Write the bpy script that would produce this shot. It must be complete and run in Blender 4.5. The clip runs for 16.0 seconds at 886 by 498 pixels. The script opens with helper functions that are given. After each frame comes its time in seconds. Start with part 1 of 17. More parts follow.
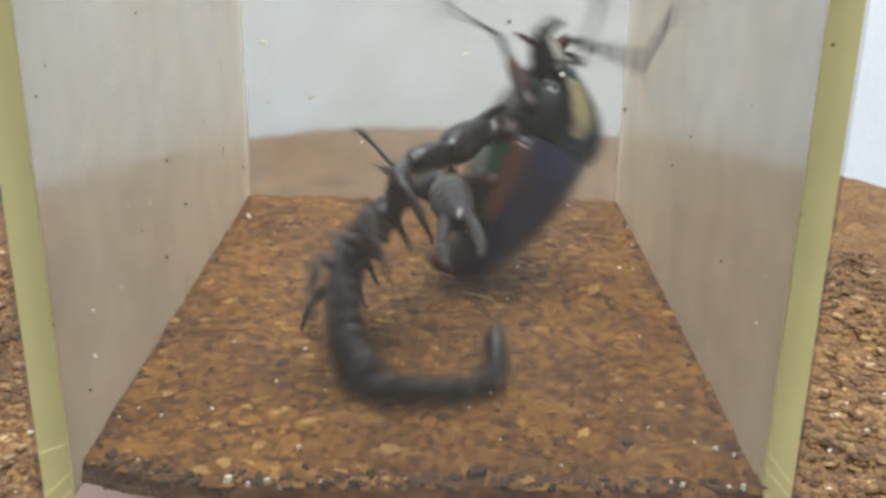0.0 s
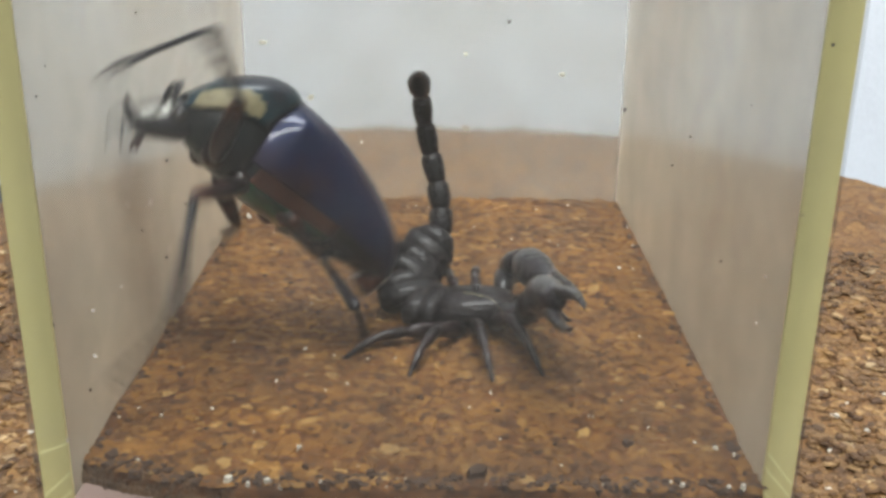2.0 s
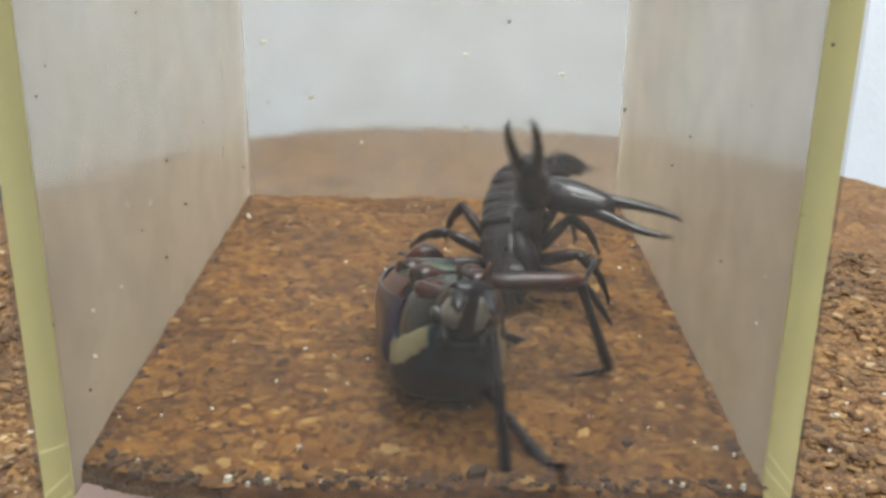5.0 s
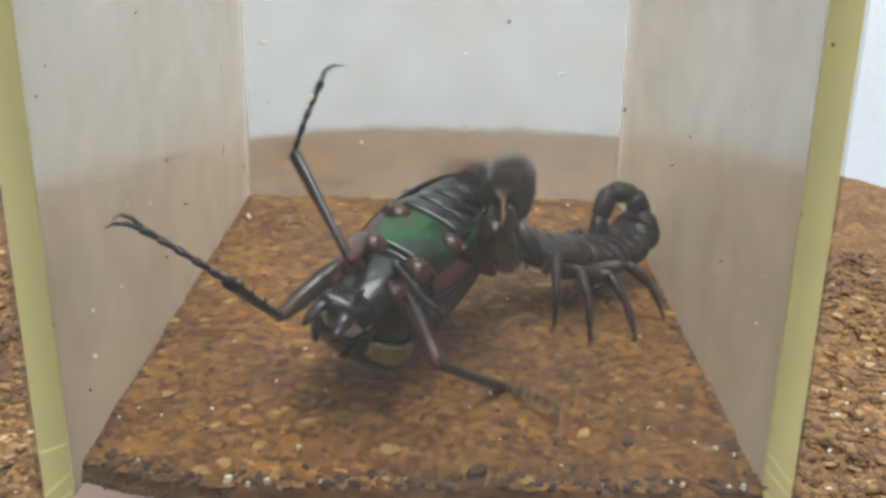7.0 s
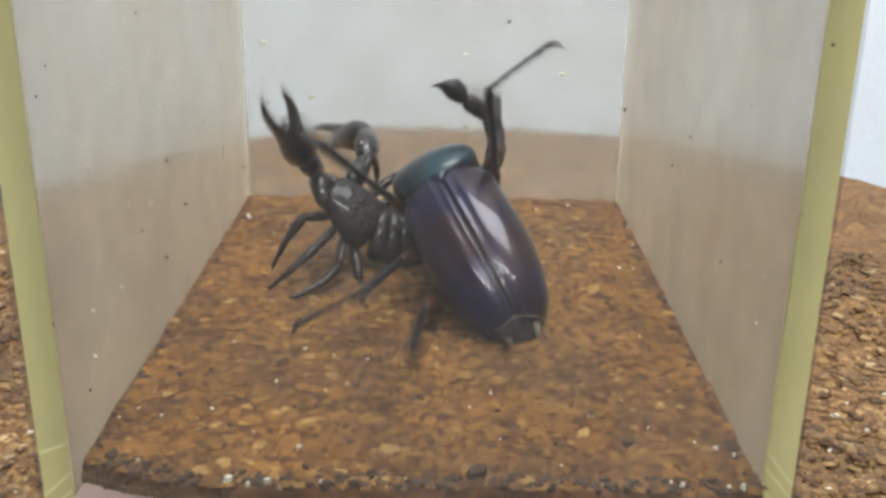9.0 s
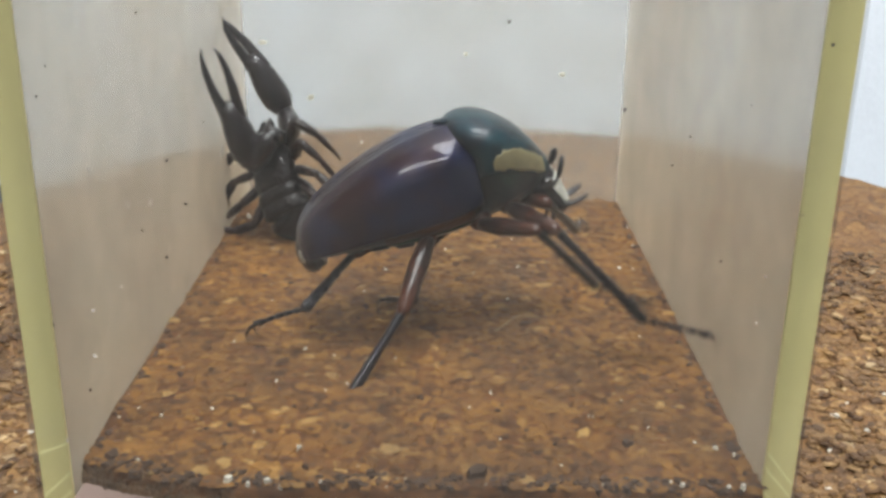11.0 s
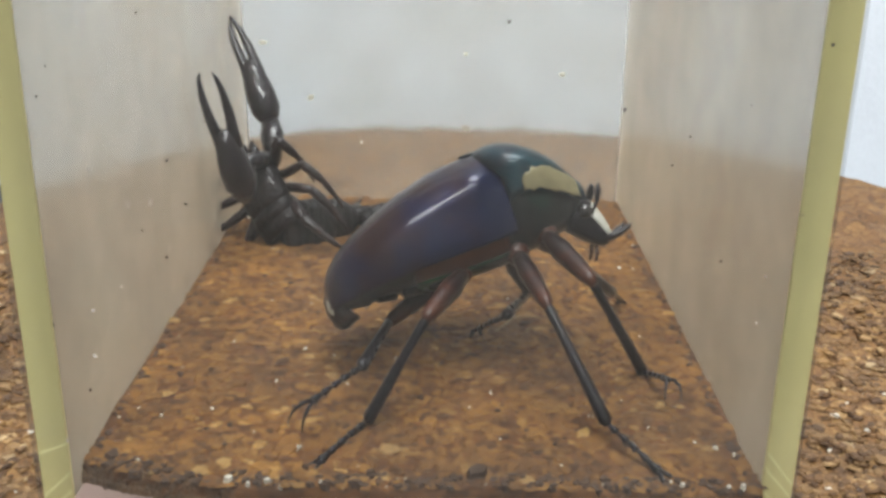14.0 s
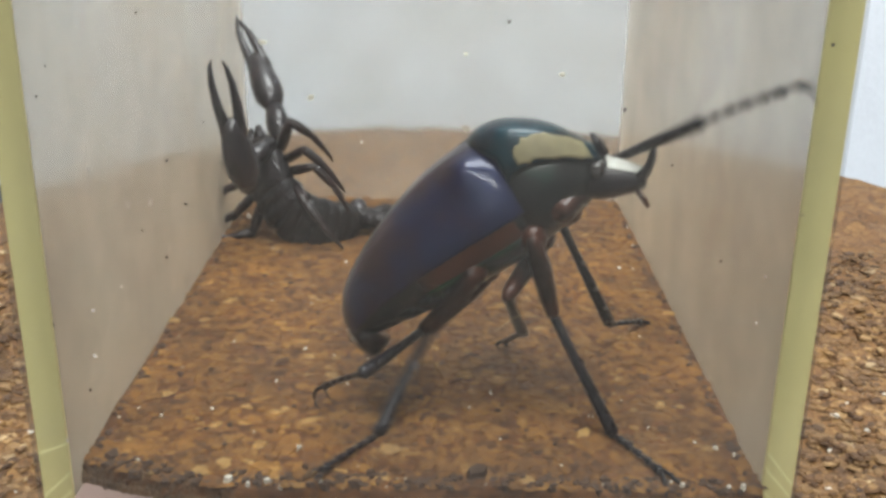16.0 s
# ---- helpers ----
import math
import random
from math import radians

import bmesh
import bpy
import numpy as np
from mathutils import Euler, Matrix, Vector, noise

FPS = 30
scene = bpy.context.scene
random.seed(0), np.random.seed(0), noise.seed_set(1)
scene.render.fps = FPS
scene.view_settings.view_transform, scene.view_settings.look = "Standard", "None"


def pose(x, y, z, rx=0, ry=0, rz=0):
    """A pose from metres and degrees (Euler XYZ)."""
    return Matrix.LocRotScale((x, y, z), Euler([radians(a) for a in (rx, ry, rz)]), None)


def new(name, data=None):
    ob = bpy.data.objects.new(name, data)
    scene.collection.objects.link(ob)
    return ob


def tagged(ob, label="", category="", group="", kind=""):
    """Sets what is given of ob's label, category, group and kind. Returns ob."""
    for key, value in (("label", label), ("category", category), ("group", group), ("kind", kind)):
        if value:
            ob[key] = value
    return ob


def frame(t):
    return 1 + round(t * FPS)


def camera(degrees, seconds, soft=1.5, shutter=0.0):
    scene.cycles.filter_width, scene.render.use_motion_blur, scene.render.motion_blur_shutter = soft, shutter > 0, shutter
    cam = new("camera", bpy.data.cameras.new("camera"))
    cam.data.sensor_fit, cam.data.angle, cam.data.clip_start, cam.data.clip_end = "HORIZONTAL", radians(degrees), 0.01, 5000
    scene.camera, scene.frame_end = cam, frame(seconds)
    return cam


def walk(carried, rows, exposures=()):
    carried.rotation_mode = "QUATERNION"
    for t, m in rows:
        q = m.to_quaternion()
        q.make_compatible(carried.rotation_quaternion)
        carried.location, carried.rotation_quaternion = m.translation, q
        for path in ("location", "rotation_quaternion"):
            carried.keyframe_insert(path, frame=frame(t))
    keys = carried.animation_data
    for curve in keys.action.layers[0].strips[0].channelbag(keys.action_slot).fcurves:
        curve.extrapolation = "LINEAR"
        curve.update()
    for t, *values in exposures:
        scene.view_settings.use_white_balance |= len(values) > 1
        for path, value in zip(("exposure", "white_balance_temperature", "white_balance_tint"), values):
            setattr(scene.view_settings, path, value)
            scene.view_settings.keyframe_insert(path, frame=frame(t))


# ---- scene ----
# The camera stands still before a small clear box; x to the right, y away, z up, the box's inner front at y = 0.
CAM = Matrix.Translation((0.00374, -0.12571, 0.08329)) @ pose(0, 0, 0, 90 - 20.117, 0, 0.1616) @ pose(0, 0, 0, 0, 0, 0.8)
cam = camera(46.91, 16.0, soft=3.1, shutter=0.9)
walk(cam, [(0.0, CAM), (16.0, CAM)], exposures=[(0.0, 0.0), (16.0, 0.0)])

# ---- light: a closed room, white behind, unseen dimmed grey elsewhere, with two ceiling panels ----
world = bpy.data.worlds.new("world")
scene.world = world
world.use_nodes = True
sky = world.node_tree.nodes.new("ShaderNodeTexSky")
sky.sky_type, sky.sun_disc, sky.sun_elevation = "NISHITA", False, radians(50)
world.node_tree.links.new(sky.outputs[0], world.node_tree.nodes["Background"].inputs[0])
world.node_tree.nodes["Background"].inputs[1].default_value = 0.1


def area_lamp(name, m, sx, sy, watts, colour):
    data = bpy.data.lights.new(name, "AREA")
    data.shape, data.size, data.size_y, data.energy, data.color = "RECTANGLE", sx, sy, watts, colour
    ob = new(name, data)
    ob.matrix_world = m
    return ob


LAMPS = [(0.12, -0.12, 1.5, 0.9, 0.62, 21), (-0.05, -1.15, 1.5, 1.2, 0.3, 33)]
for lx, ly, lz, sx, sy, watts in LAMPS:
    area_lamp("ceiling_lamp", pose(lx, ly, lz - 0.006), sx, sy, watts, (0.97, 1.0, 1.0))


# ---- materials ----
def nodes_of(name):
    m = bpy.data.materials.new(name)
    m.use_nodes = True
    nt = m.node_tree
    return m, nt, nt.nodes["Principled BSDF"]


def add(nt, kind, **props):
    n = nt.nodes.new(kind)
    for k, v in props.items():
        if k in n.inputs:
            n.inputs[k].default_value = v
    return n


def coords(nt, space="Object"):
    return nt.nodes.new("ShaderNodeTexCoord").outputs[space]


def noise_tex(nt, scale, detail=4.0, rough=0.6, vector=None):
    n = add(nt, "ShaderNodeTexNoise", Scale=scale, Detail=detail, Roughness=rough)
    nt.links.new(vector or coords(nt), n.inputs["Vector"])
    return n


def ramp(nt, value, stops):
    r = nt.nodes.new("ShaderNodeValToRGB")
    e = r.color_ramp.elements
    while len(e) < len(stops):
        e.new(0.5)
    for el, (pos, col) in zip(e, stops):
        el.position, el.color = pos, (*col, 1.0)
    nt.links.new(value, r.inputs["Fac"])
    return r.outputs["Color"]


def mix(nt, a, b, fac, mode="MIX"):
    m = nt.nodes.new("ShaderNodeMix")
    m.data_type, m.blend_type = "RGBA", mode
    for sock, v in ((m.inputs[6], a), (m.inputs[7], b), (m.inputs[0], fac)):
        if isinstance(v, (int, float)):
            sock.default_value = v
        elif isinstance(v, tuple):
            sock.default_value = (*v, 1.0)
        else:
            nt.links.new(v, sock)
    return m.outputs[2]


def bump(nt, bsdf, height, strength, distance):
    b = add(nt, "ShaderNodeBump", Strength=strength, Distance=distance)
    nt.links.new(height, b.inputs["Height"])
    nt.links.new(b.outputs[0], bsdf.inputs["Normal"])


def plain(name, colour, rough=0.6, vary=0.12, scale=60, grain=800, relief=0.0002, metal=0.0, coat=0.0):
    """A surface with stains at one scale and grain at another."""
    m, nt, b = nodes_of(name)
    big, fine = noise_tex(nt, scale), noise_tex(nt, grain, 2.0)
    lo = tuple(c * (1 - vary) for c in colour)
    hi = tuple(min(1.0, c * (1 + vary)) for c in colour)
    c1 = ramp(nt, big.outputs["Fac"], [(0.3, lo), (0.7, hi)])
    c2 = ramp(nt, fine.outputs["Fac"], [(0.25, (1 - vary,) * 3), (0.75, (1, 1, 1))])
    nt.links.new(mix(nt, c1, c2, 1.0, "MULTIPLY"), b.inputs["Base Color"])
    b.inputs["Roughness"].default_value = rough
    b.inputs["Metallic"].default_value = metal
    b.inputs["Coat Weight"].default_value = coat
    bump(nt, b, fine.outputs["Fac"], 0.4, relief)
    return m


def cork(name, tint=(1, 1, 1), scale=210.0):
    """Pressed cork flakes: patches of tan, orange and dark brown at two scales."""
    m, nt, b = nodes_of(name)
    co = coords(nt)
    warp = noise_tex(nt, 110, 4.0, 0.6, co)
    shift = nt.nodes.new("ShaderNodeVectorMath")
    shift.operation = "MULTIPLY_ADD"
    nt.links.new(warp.outputs["Color"], shift.inputs[0])
    shift.inputs[1].default_value = (0.006, 0.006, 0.006)
    nt.links.new(co, shift.inputs[2])
    cells = add(nt, "ShaderNodeTexVoronoi", Scale=scale)
    nt.links.new(shift.outputs[0], cells.inputs["Vector"])
    small = add(nt, "ShaderNodeTexVoronoi", Scale=scale * 2.6)
    nt.links.new(shift.outputs[0], small.inputs["Vector"])
    edge = add(nt, "ShaderNodeTexVoronoi", Scale=scale)
    edge.feature = "DISTANCE_TO_EDGE"
    nt.links.new(shift.outputs[0], edge.inputs["Vector"])
    sep = nt.nodes.new("ShaderNodeSeparateColor")
    nt.links.new(cells.outputs["Color"], sep.inputs[0])
    sep2 = nt.nodes.new("ShaderNodeSeparateColor")
    nt.links.new(small.outputs["Color"], sep2.inputs[0])
    c1 = ramp(nt, sep.outputs[0], [(0.0, (0.13, 0.062, 0.026)), (0.25, (0.30, 0.16, 0.062)), (0.6, (0.45, 0.26, 0.10)), (1.0, (0.66, 0.43, 0.19))])
    c2 = ramp(nt, sep2.outputs[1], [(0.0, (0.07, 0.035, 0.02)), (0.16, (0.32, 0.17, 0.07)), (0.8, (0.46, 0.28, 0.11)), (1.0, (0.72, 0.52, 0.28))])
    c = mix(nt, c1, c2, 0.45)
    stain = noise_tex(nt, 38, 5.0, 0.65, co)
    c = mix(nt, c, ramp(nt, stain.outputs["Fac"], [(0.36, (0.55, 0.47, 0.42)), (0.58, (1, 1, 1))]), 0.5, "MULTIPLY")
    c = mix(nt, c, ramp(nt, edge.outputs["Distance"], [(0.0, (0.45, 0.38, 0.34)), (0.06, (1, 1, 1))]), 0.45, "MULTIPLY")
    pits = noise_tex(nt, 210, 2.0, 0.5, co)
    c = mix(nt, c, ramp(nt, pits.outputs["Fac"], [(0.25, (0.28, 0.20, 0.18)), (0.32, (1, 1, 1))]), 0.8, "MULTIPLY")
    fine = noise_tex(nt, 1500, 3.0, 0.7, co)
    c = mix(nt, c, ramp(nt, fine.outputs["Fac"], [(0.3, (0.62, 0.6, 0.58)), (0.65, (1.05, 1.05, 1.05))]), 0.8, "MULTIPLY")
    c = mix(nt, c, tint, 1.0, "MULTIPLY")
    nt.links.new(c, b.inputs["Base Color"])
    b.inputs["Roughness"].default_value = 0.72
    rough_sum = nt.nodes.new("ShaderNodeMath")
    rough_sum.operation = "ADD"
    nt.links.new(sep2.outputs[2], rough_sum.inputs[0])
    nt.links.new(fine.outputs["Fac"], rough_sum.inputs[1])
    bump(nt, b, rough_sum.outputs[0], 0.5, 0.0004)
    return m


def acrylic(name, dust, rough, haze=(0.62, 0.60, 0.56), film=0.5, ior=1.12):
    """Clear sheet under a film of dust and smears; its clouding can also carry painted reflections."""
    m, nt, b = nodes_of(name)
    b.inputs["Base Color"].default_value = (0.97, 0.975, 0.965, 1)
    b.inputs["Transmission Weight"].default_value = 1.0
    b.inputs["IOR"].default_value = ior
    b.inputs["Roughness"].default_value = rough
    dirt = add(nt, "ShaderNodeBsdfDiffuse", Color=(*haze, 1))
    co = coords(nt)
    cloud, fine = noise_tex(nt, 30, 4.0, 0.55, co), noise_tex(nt, 500, 3.0, 0.6, co)
    f = ramp(nt, cloud.outputs["Fac"], [(0.3, (dust * (1 - film),) * 3), (0.7, (dust * (1 + film),) * 3)])
    g = ramp(nt, fine.outputs["Fac"], [(0.35, (0.97,) * 3), (0.7, (1.03,) * 3)])
    shader = nt.nodes.new("ShaderNodeMixShader")
    nt.links.new(mix(nt, f, g, 1.0, "MULTIPLY"), shader.inputs[0])
    nt.links.new(b.outputs[0], shader.inputs[1])
    nt.links.new(dirt.outputs[0], shader.inputs[2])
    nt.links.new(shader.outputs[0], nt.nodes["Material Output"].inputs["Surface"])
    return m


def dusty_pane(name, clear, dust):
    """A thin-looking sheet: straight view through it, greyed to shade the cork, a faint gloss, and a film of uneven
    dust.
    """
    m, nt, b = nodes_of(name)
    see = add(nt, "ShaderNodeBsdfTransparent", Color=(clear, clear, clear * 0.99, 1))
    film = add(nt, "ShaderNodeBsdfDiffuse", Color=(0.62, 0.60, 0.57, 1))
    cloud, fine = noise_tex(nt, 26, 5.0, 0.65), noise_tex(nt, 190, 4.0, 0.7)
    f = ramp(nt, cloud.outputs["Fac"], [(0.34, (dust * 0.55,) * 3), (0.52, (dust,) * 3), (0.70, (dust * 2.2,) * 3)])
    g = ramp(nt, fine.outputs["Fac"], [(0.35, (0.9,) * 3), (0.7, (1.12,) * 3)])
    shader = nt.nodes.new("ShaderNodeMixShader")
    nt.links.new(mix(nt, f, g, 1.0, "MULTIPLY"), shader.inputs[0])
    nt.links.new(see.outputs[0], shader.inputs[1])
    nt.links.new(film.outputs[0], shader.inputs[2])
    nt.links.new(shader.outputs[0], nt.nodes["Material Output"].inputs["Surface"])
    nt.nodes.remove(b)
    return m


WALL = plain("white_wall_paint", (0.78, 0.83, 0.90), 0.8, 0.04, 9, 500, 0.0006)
# Grey stands in for a dim room, keeping reflections in the shells dark.
ROOM = plain("dimmed_room_paint", (0.30, 0.30, 0.295), 0.8, 0.06, 3, 60)
# Unseen table and floor, kept near black to cut light bounced at the box.
TABLE = plain("unseen_dark_laminate", (0.045, 0.042, 0.04), 0.6, 0.1)
CORK = cork("pressed_cork", (0.34, 0.215, 0.08), 260.0)
# Darker brown for the crumbs along the cork sheet's front rim.
CORK_DARK = plain("dark_cork_edge", (0.14, 0.078, 0.038), 0.9, 0.4, 150, 900, 0.0006)
SLAB = cork("crumbly_cork_slab", (0.42, 0.35, 0.25), 300.0)
BASE = plain("pinkish_base_film", (0.29, 0.20, 0.175), 0.6, 0.1, 40)
# Grey tint of 0.86 a face added to dim light on the cork's front.
PANE = dusty_pane("dusty_clear_acrylic", 0.86, 0.035)
# Film mottling: real scuffs plus the cork's blurred reflection painted in.
SIDE = acrylic("scuffed_reflection_mottled_acrylic", 0.44, 0.16, (0.865, 0.775, 0.63), 0.26)
BACK = acrylic("hazy_clear_acrylic", 0.15, 0.22, (0.66, 0.62, 0.55))
# Bright yellow stands in for glare bars low on the edge strips.
GLARE_STREAK = plain("painted_glare_streak", (0.90, 0.84, 0.42), 0.4, 0.1, 60)
EDGE = plain("yellow_sawn_edge", (0.68, 0.61, 0.275), 0.45, 0.06, 30)
WHITE_BIT = plain("white_crumb", (0.60, 0.56, 0.48), 0.7, 0.15, 500)
DARK_BIT = plain("dark_crumb", (0.075, 0.042, 0.026), 0.8, 0.4, 500)


def flake_paint(name, stops, low=(0.68, 0.68, 0.74), high=(1.22, 1.18, 1.04)):
    """Cork flakes that differ from piece to piece, pale tan to dark brown."""
    m, nt, b = nodes_of(name)
    geo = nt.nodes.new("ShaderNodeNewGeometry")
    c = ramp(nt, geo.outputs["Random Per Island"], stops)
    fine, soft = noise_tex(nt, 1400, 3.0, 0.7), noise_tex(nt, 300, 4.0, 0.6)
    c = mix(nt, c, ramp(nt, fine.outputs["Fac"], [(0.3, (0.68, 0.66, 0.62)), (0.65, (1.08, 1.08, 1.08))]), 0.9, "MULTIPLY")
    c = mix(nt, c, ramp(nt, soft.outputs["Fac"], [(0.35, (0.66, 0.60, 0.55)), (0.6, (1.12, 1.10, 1.08))]), 0.8, "MULTIPLY")
    patch_tone = noise_tex(nt, 42, 4.0, 0.6)
    c = mix(nt, c, ramp(nt, patch_tone.outputs["Fac"], [(0.36, low), (0.50, (0.95, 0.95, 0.95)), (0.66, high)]), 1.0, "MULTIPLY")
    nt.links.new(c, b.inputs["Base Color"])
    b.inputs["Roughness"].default_value = 0.7
    bump(nt, b, fine.outputs["Fac"], 0.5, 0.0003)
    return m


FLAKE = flake_paint("pressed_cork_flake", [(0.0, (0.072, 0.028, 0.006)), (0.05, (0.113, 0.046, 0.0085)), (0.25, (0.153, 0.066, 0.011)), (0.6, (0.190, 0.086, 0.0140)), (0.9, (0.232, 0.110, 0.019)), (0.97, (0.275, 0.146, 0.035)), (1.0, (0.36, 0.225, 0.08))], (0.60, 0.58, 0.64), (1.28, 1.24, 1.06))
SLAB_FLAKE = flake_paint("slab_cork_flake", [(0.0, (0.062, 0.029, 0.010)), (0.2, (0.105, 0.053, 0.018)), (0.5, (0.150, 0.080, 0.028)), (0.85, (0.205, 0.120, 0.046)), (0.97, (0.26, 0.165, 0.075)), (1.0, (0.38, 0.29, 0.17))], (0.54, 0.50, 0.48), (1.28, 1.24, 1.12))
GLOW = bpy.data.materials.new("lamp_diffuser")
GLOW.use_nodes = True
GLOW.node_tree.nodes["Principled BSDF"].inputs["Emission Color"].default_value = (0.95, 1, 1, 1)
GLOW.node_tree.nodes["Principled BSDF"].inputs["Emission Strength"].default_value = 6.0


# ---- building helpers ----
def part(name, bm, material, parent=None, label="", smooth=False):
    """One mesh object out of a bmesh, under a thing or a part."""
    bmesh.ops.recalc_face_normals(bm, faces=bm.faces[:])
    me = bpy.data.meshes.new(name)
    bm.to_mesh(me)
    bm.free()
    if smooth:
        me.shade_smooth()
    me.materials.append(material)
    ob = new(name, me)
    ob.parent = parent
    return tagged(ob, label) if label else ob


def box(x0, x1, y0, y1, z0, z1, bevel=0.0, bm=None):
    bm = bm or bmesh.new()
    r = bmesh.ops.create_cube(bm, size=1.0)
    m = Matrix.Translation(((x0 + x1) / 2, (y0 + y1) / 2, (z0 + z1) / 2)) @ Matrix.Diagonal((x1 - x0, y1 - y0, z1 - z0, 1))
    bmesh.ops.transform(bm, matrix=m, verts=r["verts"])
    if bevel:
        bmesh.ops.bevel(bm, geom=bm.edges[:], offset=bevel, segments=2, affect="EDGES", profile=0.5)
    return bm


def structure(name, bm, material, label, category):
    return tagged(part(name, bm, material), label, category, kind="structure")


# ---- the room ----
structure("wall_north", box(-1.6, 1.6, 0.305, 0.385, -0.75, 1.5), WALL, "plain white painted wall behind the cork slab", "wall")
structure("wall_south", box(-1.6, 1.6, -1.7, -1.62, -0.75, 1.5), ROOM, "plain unseen wall, painted grey to dim the room", "wall")
structure("wall_west", box(-1.7, -1.6, -1.7, 0.385, -0.75, 1.5), ROOM, "plain unseen wall, painted grey to dim the room", "wall")
structure("wall_east", box(1.6, 1.7, -1.7, 0.385, -0.75, 1.5), ROOM, "plain unseen wall, painted grey to dim the room", "wall")
structure("ceiling", box(-1.7, 1.7, -1.7, 0.385, 1.52, 1.6), ROOM, "plain unseen ceiling, painted grey to dim the room", "ceiling")
structure("floor", box(-1.7, 1.7, -1.7, 0.385, -0.83, -0.75), TABLE, "plain floor below the table", "floor")
for lx, ly, lz, sx, sy, watts in LAMPS:
    lamp = tagged(new("ceiling_light"), "flat white rectangular ceiling light panel", "ceiling light")
    lamp.location = (lx, ly, lz)
    part("frame", box(-sx / 2 - 0.02, sx / 2 + 0.02, -sy / 2 - 0.02, sy / 2 + 0.02, 0.004, 0.02, 0.003), WALL, lamp)
    part("diffuser", box(-sx / 2, sx / 2, -sy / 2, sy / 2, 0.0, 0.004), GLOW, lamp, "glowing white diffuser")
table = tagged(new("table"), "plain unseen table carrying the cork slab, darkened to cut bounced light", "table")
table.location = (0, -0.1, 0)
part("tabletop", box(-0.9, 0.9, -0.6, 0.4, -0.075, -0.045, 0.004), TABLE, table)
for tx in (-0.82, 0.82):
    for ty in (-0.54, 0.34):
        part("leg", box(tx - 0.02, tx + 0.02, ty - 0.02, ty + 0.02, -0.75, -0.075, 0.003), TABLE, table)

# ---- the round slab of cork under the box ----
SLAB_Z = -0.0105


def slab_mesh():
    bm = bmesh.new()
    rings, spokes, cx, cy, radius = 72, 240, 0.0157, 0.1194, 0.1615
    rows = []
    for i in range(rings + 1):
        u = i / rings
        row = []
        for j in range(spokes):
            a = 2 * math.pi * j / spokes
            edge = 1 + 0.015 * math.sin(3 * a + 1) + 0.01 * math.sin(7 * a)
            if u < 0.8:
                r, z = u / 0.8 * 0.93, 0.0009 * (1 if u > 0.5 else 0)
            else:
                b = (u - 0.8) / 0.2 * math.pi / 2
                r, z = 0.93 + 0.07 * math.sin(b), -0.030 * (1 - math.cos(b))
            x, y = r * radius * edge * math.cos(a), r * radius * edge * math.sin(a)
            h = noise.fractal(Vector((x * 90, y * 90, 3)), 0.9, 2.1, 5) * 0.0022 + noise.fractal(Vector((x * 420, y * 420, 7)), 0.8, 2.0, 3) * 0.0009
            if abs(x + cx) < 0.058 and -0.03 < y + cy < 0.15:
                h = min(h, 0) - 0.001
            row.append(bm.verts.new((x + cx, y + cy, SLAB_Z + z + h * (1 if u < 0.7 else 0.35))))
        rows.append(row)
    for a, b in zip(rows, rows[1:]):
        for j in range(spokes):
            k = (j + 1) % spokes
            bm.faces.new((a[j], a[k], b[k], b[j]))
    bottom = [bm.verts.new((v.co.x, v.co.y, -0.045)) for v in rows[-1]]
    for j in range(spokes):
        k = (j + 1) % spokes
        bm.faces.new((rows[-1][j], rows[-1][k], bottom[k], bottom[j]))
    bm.faces.new(bottom)
    bmesh.ops.remove_doubles(bm, verts=bm.verts[:], dist=1e-6)
    return bm


slab = tagged(part("cork_slab", slab_mesh(), SLAB, smooth=True), "round crumbly brown cork slab with a rounded rim", "cork slab")

# ---- the clear box ----
BX, BY, BH, TH, TS = 0.0503, 0.1433, 0.105, 0.0034, 0.0044
terrarium = tagged(new("clear_box"), "open-topped clear acrylic box with dusty walls and yellow edges", "box")
part("base", box(-BX + 0.0001, BX - 0.0001, -TH, BY + TH, -0.0095, -0.0030, 0.0003), BASE, terrarium, "pinkish base plate")
front = part("front_pane", box(-BX - TS * 0.6, BX + TS * 0.6, -TH, -0.0002, -0.0028, BH), PANE, terrarium, "dusty scratched front pane")
back = part("back_pane", box(-BX, BX, BY + 0.0002, BY + TH, -0.0028, BH), BACK, terrarium, "hazy back pane")
west = part("side_pane", box(-BX - TS, -BX - 0.0002, 0.0030, BY + TH, -0.0095, BH), SIDE, terrarium, "scuffed hazy side pane, cork reflection mottled in")
east = part("side_pane", box(BX + 0.0002, BX + TS, 0.0030, BY + TH, -0.0095, BH), SIDE, terrarium, "scuffed hazy side pane, cork reflection mottled in")
for pane in (back, west, east):
    pane.visible_shadow = False
# Height and rise of each painted glare streak, left and right strip.
GLARE_ROWS = {-1: ((0.0037, 0.0018), (-0.0034, 0.0040), (-0.0062, 0.0038)), 1: ((0.0056, -0.0050), (0.0030, -0.0046), (-0.0006, -0.0048))}
